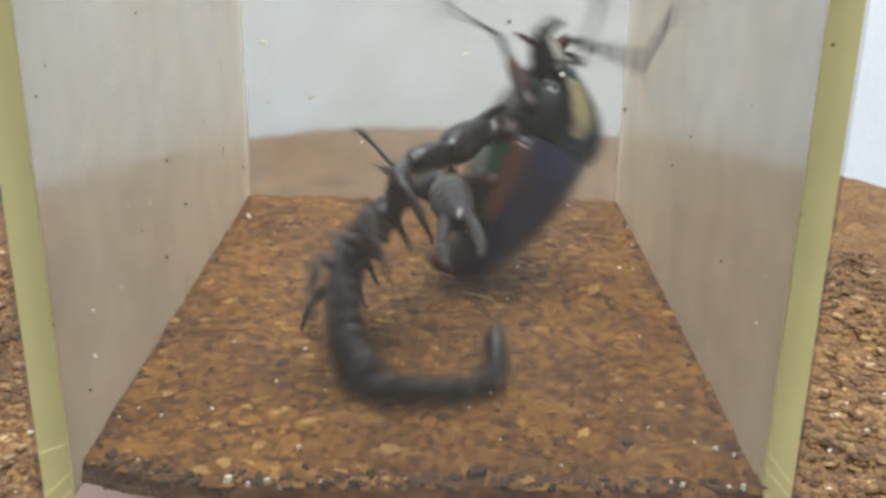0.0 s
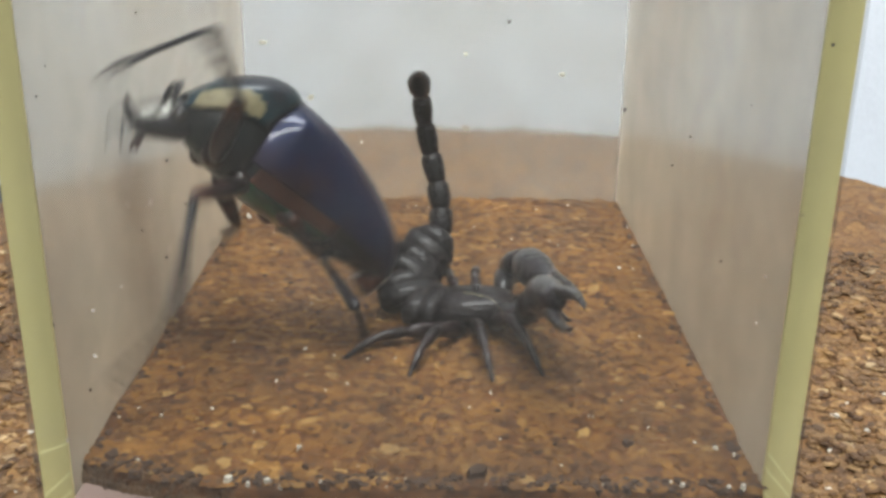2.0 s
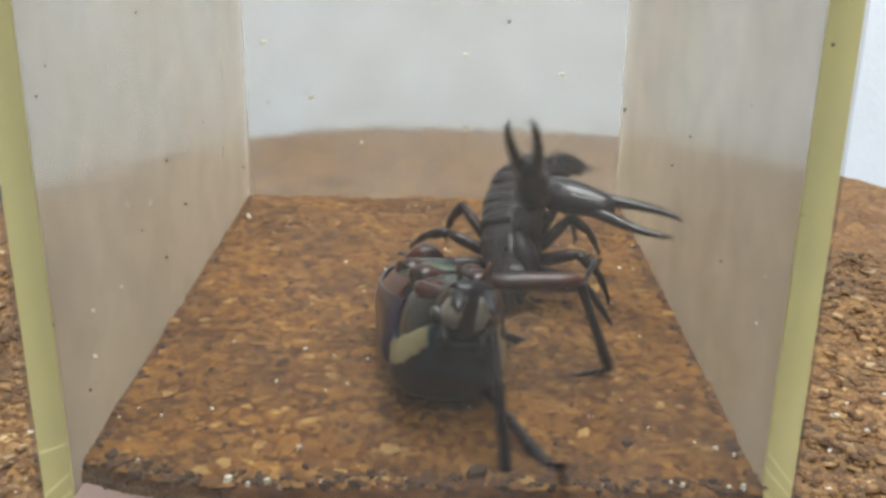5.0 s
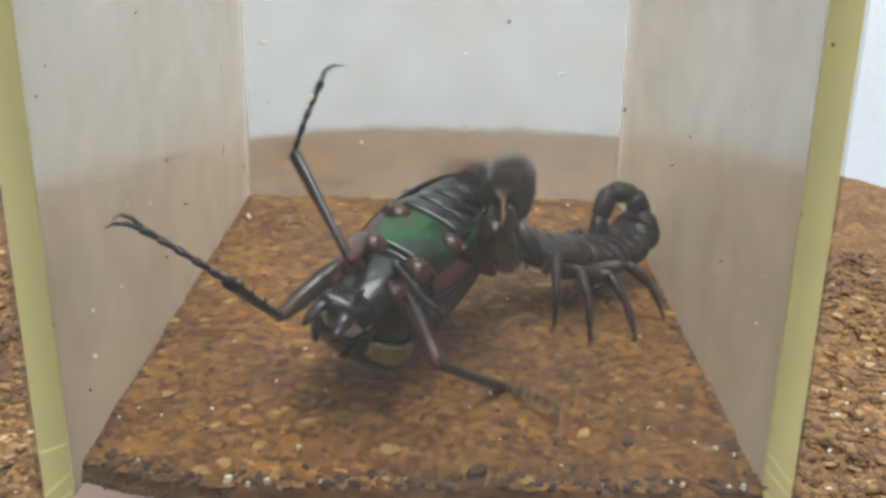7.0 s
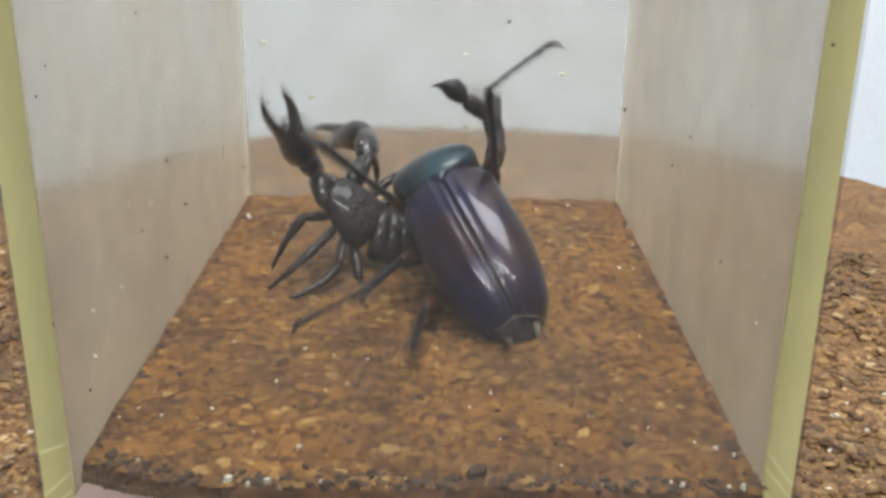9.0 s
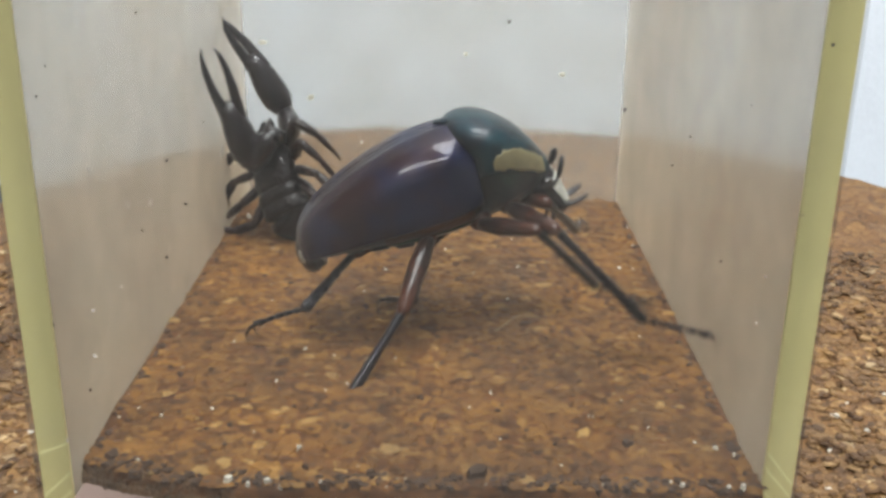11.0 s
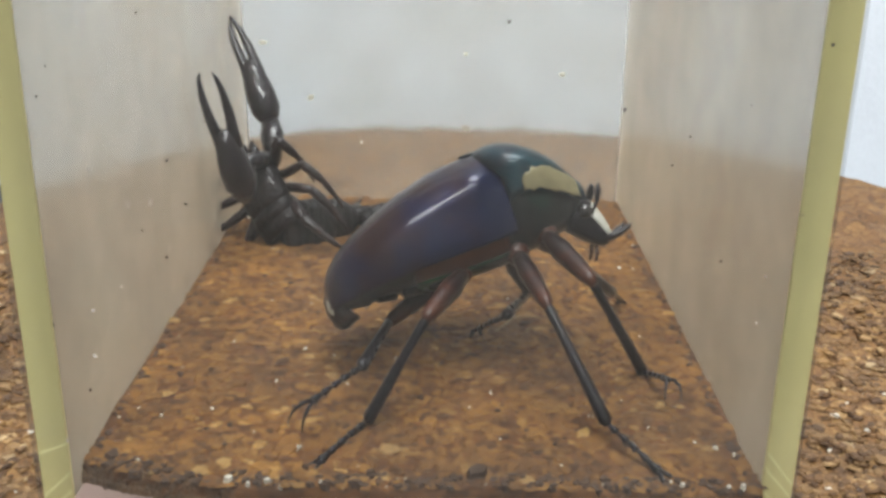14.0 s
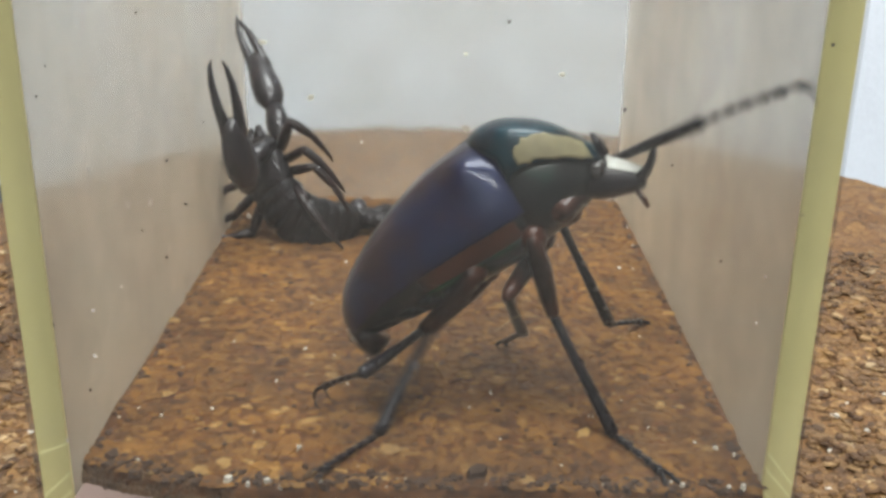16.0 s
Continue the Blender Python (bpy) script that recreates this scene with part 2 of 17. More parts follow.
for s in (-1, 1):
    x0, x1 = sorted((s * BX, s * (BX + TS)))
    strip = part("edge_strip", box(x0, x1, 0.0022, 0.0028, -0.0095, BH, 0.0001), EDGE, terrarium, "yellow sawn edge of the side pane")
    for z0, rise in GLARE_ROWS[s]:
        bm = bmesh.new()
        wide = 0.0004
        face = [(x0 + 0.0002, z0), (x1 - 0.0002, z0 + rise), (x1 - 0.0002, z0 + rise + wide), (x0 + 0.0002, z0 + wide * 1.6)]
        near, far = [bm.verts.new((px, 0.00214, pz)) for px, pz in face], [bm.verts.new((px, 0.0023, pz)) for px, pz in face]
        bm.faces.new(near)
        bm.faces.new(far[::-1])
        for k in range(4):
            bm.faces.new((near[k], far[k], far[(k + 1) % 4], near[(k + 1) % 4]))
        part("glare_streak", bm, GLARE_STREAK, strip, "bright slanting streak of painted glare")



# ---- the cork sheet on the box's bottom ----
def outline(x, y):
    """How far (x, y) lies inside the ragged outline of the cork sheet."""
    wob = noise.fractal(Vector((x * 130, y * 130, 1)), 0.8, 2.0, 4) * 0.0009
    d = min(y - 0.0006 + wob, 0.1428 - y + wob)
    corner = y - 0.0076 - (x + 0.0525) * -0.42 + 0.8 * wob if x < -0.0445 else (y - 0.0012 + (x + 0.037) * 0.45 + wob if x < -0.037 else 1)
    return min(d, corner)


def cork_height(x, y):
    return noise.fractal(Vector((x * 110, y * 110, 2)), 0.9, 2.1, 5) * 0.0005 + abs(noise.noise(Vector((x * 420, y * 420, 9)))) * 0.0004


def cork_mesh():
    bm = bmesh.new()
    nx, ny = 150, 210
    grid = {}
    for i in range(nx + 1):
        for j in range(ny + 1):
            x, y = -0.0503 + 0.1006 * i / nx, 0.143 * j / ny
            if outline(x, y) > -0.0003:
                d = outline(x, y)
                z = cork_height(x, y) - (0.0012 * max(0, 1 - d / 0.0009) if d < 0.0009 else 0)
                grid[i, j] = (bm.verts.new((x, y, z)), bm.verts.new((x, y, -0.0028)))
    for (i, j), (a, a2) in grid.items():
        q = [grid.get(k) for k in ((i, j), (i + 1, j), (i + 1, j + 1), (i, j + 1))]
        if all(q):
            bm.faces.new([v[0] for v in q])
    rim = [e for e in bm.edges if len(e.link_faces) == 1]
    low = {v[0]: v[1] for v in grid.values()}
    for e in rim:
        a, b = e.verts
        bm.faces.new((a, b, low[b], low[a]))
    bmesh.ops.delete(bm, geom=[v for v in bm.verts if not v.link_faces], context="VERTS")
    return bm


sheet = tagged(part("cork_sheet", cork_mesh(), CORK, smooth=True), "brown pressed cork sheet with ragged front edge in the box", "cork sheet")


def chip(bm, x, y, z, size, flat, rng, tilt=0.5):
    """One small angular crumb."""
    n = rng.choice((5, 6, 7))
    m = pose(x, y, z, rng.uniform(-25, 25) * tilt, rng.uniform(-25, 25) * tilt, rng.uniform(0, 360))
    ring = [(math.cos(2 * math.pi * k / n) * size * rng.uniform(0.55, 1.1), math.sin(2 * math.pi * k / n) * size * rng.uniform(0.35, 0.8)) for k in range(n)]
    lo = [bm.verts.new(m @ Vector((px, py, -flat * size))) for px, py in ring]
    hi = [bm.verts.new(m @ Vector((px * 0.78, py * 0.78, flat * size * rng.uniform(0.7, 1.3)))) for px, py in ring]
    bm.faces.new(hi)
    bm.faces.new(lo[::-1])
    for k in range(n):
        bm.faces.new((lo[k], lo[(k + 1) % n], hi[(k + 1) % n], hi[k]))


def crumbs(name, count, size, flat, material, where, label, category, seed, parent=None):
    rng = random.Random(seed)
    bm = bmesh.new()
    made = 0
    while made < count:
        p = where(rng)
        if p:
            chip(bm, *p, size * rng.uniform(0.4, 1.55), flat, rng, 0.5 if flat > 0.08 else 0.22)
            made += 1
    ob = part(name, bm, material, parent)
    return tagged(ob, label, category, kind="stuff")


def on_sheet(rng):
    x, y = rng.uniform(-0.0495, 0.0495), rng.uniform(0.001, 0.142)
    return (x, y, cork_height(x, y) + 0.0001) if outline(x, y) > 0.0005 else None


def near_edge(rng):
    s = rng.random()
    if s < 0.45:
        x, y = rng.uniform(-0.049, 0.049), rng.uniform(0.0012, 0.004)
    elif s < 0.75:
        y = rng.uniform(0.002, 0.142)
        x = 0.0500 - rng.uniform(0.0003, 0.0016)
    else:
        x, y = -0.0500 + rng.uniform(0.0003, 0.0016), rng.uniform(0.01, 0.142)
    return (x, y, cork_height(x, y) - 0.0002) if outline(x, y) > 0.0 else None


def front_rim(rng):
    x, y = rng.uniform(-0.0500, 0.0500), rng.uniform(-0.0002, 0.0105)
    d = outline(x, y)
    if y > 0.0105 - max(0.0, x + 0.036) or not -0.0002 < d < 0.0013:
        return None
    return x, y, -0.0024 + 0.0022 * min(1.0, max(0.0, d) / 0.0008) * rng.random()


def front_border(rng):
    x, y = rng.uniform(-0.0485, 0.0495), rng.uniform(0.0004, 0.0105)
    d = outline(x, y)
    return (x, y, cork_height(x, y) + 0.0001) if 0.0005 < d < 0.0032 and rng.random() < (1.0 if x < -0.033 else 0.45) else None


def on_slab(rng):
    a, r = rng.uniform(0, 2 * math.pi), 0.157 * math.sqrt(rng.random())
    x, y = 0.0157 + r * math.cos(a), 0.1194 + r * math.sin(a)
    if abs(x) < 0.0565 or abs(x) > 0.125 or y < -0.04 or y > 0.13 or rng.random() < y / 0.17:
        return None
    dx, dy = x - 0.0157, y - 0.1194
    h = noise.fractal(Vector((dx * 90, dy * 90, 3)), 0.9, 2.1, 5) * 0.0022 + noise.fractal(Vector((dx * 420, dy * 420, 7)), 0.8, 2.0, 3) * 0.0009
    h = h * (1 if r < 0.131 else 0.35) + (0.0009 if r > 0.094 else 0.0)
    lip = min(1.0, max(0.0, (r / 0.1615 - 0.93) / 0.07))
    return x, y, SLAB_Z + h + 0.0002 - 0.030 * (1 - math.sqrt(1 - lip * lip))


crumbs("cork_flakes", 8000, 0.0015, 0.05, FLAKE, on_sheet, "loose tan cork flakes pressed in the sheet", "cork flakes", 1)
crumbs("dark_crumbs", 330, 0.0005, 0.25, DARK_BIT, on_sheet, "dark brown crumbs strewn on the cork", "crumbs", 2)
crumbs("edge_crumbs", 420, 0.0008, 0.45, DARK_BIT, near_edge, "dark crumbs along the cork sheet's edge", "crumbs", 3)
crumbs("rim_crumbs", 1500, 0.0007, 0.5, CORK_DARK, front_rim, "dark crumbling rim of the cork sheet", "crumbs", 9)
crumbs("rim_grains", 230, 0.00065, 0.35, DARK_BIT, front_border, "dark grains along the front of the cork", "crumbs", 10)
crumbs("pale_crumbs", 75, 0.00036, 0.6, WHITE_BIT, on_sheet, "fine white crumbs strewn on the cork", "crumbs", 4)
crumbs("edge_specks", 45, 0.00038, 0.6, WHITE_BIT, near_edge, "white crumbs along the cork sheet's edge", "crumbs", 5)
crumbs("slab_flakes", 15000, 0.0013, 0.08, SLAB_FLAKE, on_slab, "loose brown cork flakes on the slab", "cork flakes", 6)
crumbs("slab_dark_crumbs", 180, 0.0006, 0.4, DARK_BIT, on_slab, "dark crumbs on the cork slab", "crumbs", 7)
crumbs("slab_white_crumbs", 230, 0.0006, 0.3, WHITE_BIT, on_slab, "white crumbs on the cork slab", "crumbs", 8)


# ---- the two animals (local millimetres: x forward, y to its left, z up) ----
MM = 0.00092  # the size of one unit of the beetle's plan


def shell_paint(name, ramp_stops, rough, coat, metal=0.0, scale=60, relief=0.00006, shine=0.3, grain=2600, rugged=0.25):
    """Glossy insect cuticle: a slow change of hue, fine pits and scuffs."""
    m, nt, b = nodes_of(name)
    big, fine = noise_tex(nt, scale, 3.0, 0.5), noise_tex(nt, grain, 2.0, 0.6)
    c = ramp(nt, big.outputs["Fac"], ramp_stops)
    c = mix(nt, c, ramp(nt, fine.outputs["Fac"], [(0.3, (0.75,) * 3), (0.7, (1.1,) * 3)]), 1.0, "MULTIPLY")
    nt.links.new(c, b.inputs["Base Color"])
    b.inputs["Roughness"].default_value = rough
    b.inputs["Metallic"].default_value = metal
    b.inputs["Coat Weight"].default_value = coat
    b.inputs["Coat Roughness"].default_value = 0.06
    b.inputs["Specular IOR Level"].default_value = shine
    bump(nt, b, fine.outputs["Fac"], rugged, relief)
    return m


ELYTRA = shell_paint("violet_black_elytra", [(0.35, (0.022, 0.004, 0.008)), (0.43, (0.013, 0.004, 0.020)), (0.50, (0.007, 0.005, 0.034)), (0.60, (0.003, 0.009, 0.046))], 0.34, 0.5, 0.35, 70)
PRONOTUM = shell_paint("teal_green_pronotum", [(0.36, (0.012, 0.014, 0.022)), (0.47, (0.008, 0.017, 0.027)), (0.58, (0.003, 0.036, 0.052)), (0.68, (0.008, 0.018, 0.026))], 0.36, 0.3, 0.2, 90)
BROWN = shell_paint("red_brown_flank", [(0.3, (0.045, 0.012, 0.005)), (0.7, (0.11, 0.030, 0.010))], 0.35, 0.12, 0.0, 120)
LEG = shell_paint("black_leg", [(0.3, (0.004, 0.004, 0.006)), (0.7, (0.011, 0.007, 0.012))], 0.28, 0.22, 0.0, 200)
THIGH = shell_paint("brown_black_thigh", [(0.36, (0.006, 0.004, 0.005)), (0.50, (0.022, 0.008, 0.006)), (0.64, (0.065, 0.018, 0.008))], 0.28, 0.2, 0.0, 110)
RING = shell_paint("black_abdomen", [(0.35, (0.006, 0.006, 0.008)), (0.55, (0.006, 0.012, 0.015)), (0.75, (0.022, 0.010, 0.008))], 0.34, 0.35, 0.1, 110)
BREAST = shell_paint("green_breast", [(0.36, (0.006, 0.010, 0.010)), (0.48, (0.005, 0.040, 0.014)), (0.62, (0.008, 0.090, 0.022)), (0.75, (0.020, 0.060, 0.010))], 0.28, 0.4, 0.3, 110)
CHEST = shell_paint("dark_green_chest", [(0.36, (0.004, 0.005, 0.006)), (0.54, (0.004, 0.008, 0.008)), (0.64, (0.003, 0.024, 0.016)), (0.76, (0.005, 0.008, 0.009))], 0.30, 0.4, 0.1, 120)
CREAM = plain("cream_patch", (0.25, 0.215, 0.115), 0.45, 0.25, 260, 1600, 0.00005)
PALE = plain("white_face", (0.50, 0.50, 0.45), 0.45, 0.25, 300, 1600, 0.00005)
EYE = shell_paint("glossy_eye", [(0.3, (0.01, 0.01, 0.012)), (0.7, (0.02, 0.015, 0.015))], 0.1, 1.0)
SCORPION = shell_paint("dark_brown_cuticle", [(0.3, (0.004, 0.003, 0.004)), (0.7, (0.016, 0.010, 0.011))], 0.45, 0.25, 0.0, 260, 0.0010, 0.25, 900, 0.8)
SCORPION_LEG = shell_paint("brown_leg_cuticle", [(0.3, (0.007, 0.004, 0.005)), (0.7, (0.026, 0.014, 0.014))], 0.38, 0.35, 0.0, 220, 0.0006, 0.3, 900, 0.7)
SCORPION_CLAW = shell_paint("black_pincer", [(0.3, (0.004, 0.003, 0.005)), (0.7, (0.014, 0.009, 0.013))], 0.32, 0.6, 0.0, 230, 0.0006, 0.35, 800, 0.7)


def loft(sections, a0=0.0, a1=360.0, n=28, power=0.85, bm=None, cap=True, ribs=False, wide=0.42, skew=None):
    """A skin through rings (x, half width, top, bottom) between two angles; 0 degrees is the animal's left, 90 its back."""
    bm = bm or bmesh.new()
    full = a1 - a0 >= 359.9
    steps = n if full else n + 1
    rows = []
    for x, hw, zt, zb in sections:
        zc = zb + (zt - zb) * wide
        row = []
        for k in range(steps):
            a = radians(a0 + (a1 - a0) * k / n)
            c, s = math.cos(a), math.sin(a)
            y = hw * math.copysign(abs(c) ** power, c)
            z = zc + (zt - zc if s >= 0 else zc - zb) * math.copysign(abs(s) ** power, s)
            if ribs:
                u = math.degrees(a) if c >= 0 else 180 - math.degrees(a)
                swell = 1.1 * math.exp(-((x - 1.0) / 3.2) ** 2 - ((u - 30) / 16) ** 2) + 0.1 * math.exp(-((u - 52) / 7) ** 2) * (1 if x > -24 else 0.4) - 0.5 * math.exp(-((u - 8) / 12) ** 2 - ((x + 6) / 5) ** 2)
                swell -= 0.3 * math.exp(-((u - 84) / 4) ** 2)
                y, z = y + swell * c, z + swell * s
            lean = skew[0] * (0.45 - max(0.0, s)) * max(0.0, 1 - (x - sections[0][0]) / skew[1]) if skew else 0.0
            row.append(bm.verts.new(((x + lean) * MM, y * MM, z * MM)))
        rows.append(row)
    for a, b in zip(rows, rows[1:]):
        for k in range(n):
            j = (k + 1) % steps
            bm.faces.new((a[k], a[j], b[j], b[k]))
    if full and cap:
        bm.faces.new(rows[0])
        bm.faces.new(rows[-1])
    return bm


def thick(bm, mm):
    bmesh.ops.recalc_face_normals(bm, faces=bm.faces[:])
    bmesh.ops.solidify(bm, geom=bm.faces[:], thickness=mm * MM)
    return bm


def tube(profile, n=10, bm=None, curve=0.0, m=None):
    """A limb along +x through rings (x, half width, half height, drop), closed at both ends."""
    bm = bm or bmesh.new()
    rows = []
    for x, ry, rz, dz in profile:
        row = []
        for k in range(n):
            a = 2 * math.pi * k / n
            v = Vector((x * MM, ry * math.cos(a) * MM, (rz * math.sin(a) + dz) * MM))
            row.append(bm.verts.new(m @ v if m else v))
        rows.append(row)
    for a, b in zip(rows, rows[1:]):
        for k in range(n):
            bm.faces.new((a[k], a[(k + 1) % n], b[(k + 1) % n], b[k]))
    bm.faces.new(rows[0])
    bm.faces.new(rows[-1])
    return bm


def ball(bm, x, y, z, rx, ry, rz, u=12, v=8):
    r = bmesh.ops.create_uvsphere(bm, u_segments=u, v_segments=v, radius=1.0)
    bmesh.ops.transform(bm, matrix=Matrix.Translation((x * MM, y * MM, z * MM)) @ Matrix.Diagonal((rx * MM, ry * MM, rz * MM, 1)), verts=r["verts"])
    return bm


def spine(bm, x, y, z, length, radius, rx, ry, rz):
    r = bmesh.ops.create_cone(bm, cap_ends=True, segments=6, radius1=radius * MM, radius2=0.05 * MM, depth=length * MM)
    bmesh.ops.transform(bm, matrix=pose(x * MM, y * MM, z * MM, rx, ry, rz) @ Matrix.Translation((0, 0, length * MM / 2)), verts=r["verts"])


BODY = [(-32.2, 3.0, -4.6, -9.4), (-31.0, 6.6, -0.6, -10.2), (-27.4, 9.8, 4.2, -10.4), (-22, 11.6, 8.2, -10.4), (-15, 12.4, 11.4, -10.6), (-7, 12.4, 13.4, -11.0), (0, 11.6, 14.0, -11.0), (4.0, 10.4, 13.8, -10.6), (6.2, 9.3, 12.6, -10.0)]
BODY = [(x, hw * (0.86 + 0.09 * min(1.0, max(0.0, (x + 27) / 20))), zt * (0.75 + 0.18 * min(1.0, max(0.0, (x + 26) / 23))), zb * 0.88) for x, hw, zt, zb in BODY]
NOTUM = [(4.4, 9.2, 12.6, -9), (5.3, 10.0, 14.0, -9), (8, 10.5, 14.6, -9), (11, 10.2, 13.8, -9), (14.5, 9.2, 11.2, -8.6), (17.6, 7.6, 7.6, -8), (20, 5.8, 3.8, -7), (21.2, 4.6, 1.8, -6)]
NOTUM = [(x, hw * 0.97, zt * 0.96, zb * 0.88) for x, hw, zt, zb in NOTUM]


def patch(sections, arcs, n=8):
    """A piece of such a skin whose angles change from ring to ring."""
    bm = bmesh.new()
    rows = []
    for (x, hw, zt, zb), (a0, a1) in zip(sections, arcs):
        zc = zb + (zt - zb) * 0.72
        row = []
        for k in range(n + 1):
            a = radians(a0 + (a1 - a0) * k / n)
            c, s = math.cos(a), math.sin(a)
            z = zc + (zt - zc if s >= 0 else zc - zb) * math.copysign(abs(s) ** 0.85, s)
            lean = 4.2 * (0.45 - max(0.0, s)) * max(0.0, 1 - (x - 4.4) / 12.0)
            row.append(bm.verts.new(((x + lean) * MM, hw * math.copysign(abs(c) ** 0.85, c) * MM, z * MM)))
        rows.append(row)
    for a, b in zip(rows, rows[1:]):
        for k in range(n):
            bm.faces.new((a[k], a[k + 1], b[k + 1], b[k]))
    return bm


def between(sections, k):
    """The same rings with k - 1 more between each two, along a smooth curve."""
    out = []
    n = len(sections)
    for i in range(n - 1):
        p = [sections[max(0, i - 1)], sections[i], sections[i + 1], sections[min(n - 1, i + 2)]]
        for j in range(k):
            u = j / k
            out.append(tuple(0.5 * (2 * b + (c - a) * u + (2 * a - 5 * b + 4 * c - d) * u * u + (3 * b - a - 3 * c + d) * u ** 3) for a, b, c, d in zip(*p)))
    return out + [sections[-1]]


def grow(sections, d, dz=None):
    return [(x, hw + d, zt + (d if dz is None else dz), zb - d) for x, hw, zt, zb in sections]


HIPS = {"front": (11.5, 6.5, -6.16), "mid": (5.0, 7.0, -7.92), "hind": (-6.5, 8.0, -7.92)}
BONES = {"front": (15.5, 27.0, 18.0), "mid": (16.0, 23.0, 17.0), "hind": (17.0, 21.0, 18.0)}


def femur_mesh(length, stout):
    return tube([(-0.8, stout * 0.5, stout * 0.5, 0), (0.5, stout * 0.8, stout * 0.75, 0), (length * 0.35, stout * 1.05, stout, -0.2), (length * 0.75, stout * 0.85, stout * 0.8, 0), (length * 0.95, stout * 0.72, stout * 0.7, 0), (length + 0.9, stout * 0.35, stout * 0.4, 0)])


def tibia_mesh(length, stout):
    bm = tube([(-0.7, stout * 0.5, stout * 0.5, 0), (1.0, stout * 0.85, stout * 0.8, 0), (length * 0.3, stout * 0.75, stout * 0.7, 0.15), (length * 0.62, stout * 0.95, stout * 0.8, 0.1), (length * 0.86, stout * 1.05, stout * 0.85, 0), (length * 0.97, stout * 1.1, stout * 0.9, 0), (length + 0.3, stout * 0.6, stout * 0.6, 0)])
    for f, s in ((0.42, -1), (0.66, -1), (0.84, -1), (0.95, 1), (0.97, -1)):
        spine(bm, length * f, s * stout * 0.5, -stout * 0.4, 2.0, 0.45, 160 * s, 50, 0)
    return bm


def tarsus_mesh(length, stout):
    """Five beads that droop, then a hooked pair of claws."""
    bm = bmesh.new()
    beads = 5
    step = length * 0.78 / beads
    for k in range(beads):
        a, b = k * step, (k + 1) * step
        drop = lambda x: 0.03 * x - 0.004 * x * x
        s = stout * (0.72 if k < beads - 1 else 0.85)
        tube([(a - 0.2, s * 0.5, s * 0.5, drop(a)), (a + step * 0.3, s * 0.7, s * 0.65, drop(a + step * 0.3)), (b - step * 0.15, s, s * 0.95, drop(b)), (b + 0.1, s * 0.55, s * 0.5, drop(b))], 8, bm)
    x0 = length * 0.78
    z0 = 0.03 * x0 - 0.004 * x0 * x0
    for side in (-1, 1):
        m = pose(x0 * MM, side * 0.3 * MM, z0 * MM, 0, 14, side * 16)
        tube([(-0.3, stout * 0.42, stout * 0.42, 0), (length * 0.10, stout * 0.40, stout * 0.40, 0.5), (length * 0.20, stout * 0.30, stout * 0.32, 0.0), (length * 0.26, stout * 0.18, stout * 0.2, -1.3), (length * 0.27, 0.08, 0.08, -2.6)], 6, bm, m=m)
    return bm


def beetle_leg(beetle, kind, side):
    fl, tl, sl = BONES[kind]
    hx, hy, hz = HIPS[kind]
    bead = ball(bmesh.new(), 0, 0, 0, 2.6, 3.0, 2.6)
    hip = part("hip_joint", bead, THIGH, beetle, "red-brown hip joint", True)
    hip.location = (hx * MM, side * (hy - 2.2) * MM, (hz + 0.6) * MM)
    f = part("femur", femur_mesh(fl, 2.05 if kind != "mid" else 1.85), THIGH, beetle, "glossy brown-black thigh", True)
    f.location = (hx * MM, side * hy * MM, hz * MM)
    f.rotation_euler = (0, radians(20), radians(side * 90))
    t = part("tibia", tibia_mesh(tl, 1.12), LEG, f, "black shin with short spurs", True)
    t.location = (fl * MM, 0, 0)
    s = part("tarsus", tarsus_mesh(sl, 0.95), LEG, f, "beaded black foot with hooked claws", True)
    s.location = ((fl + tl) * MM, 0, 0)
    return f, t, s


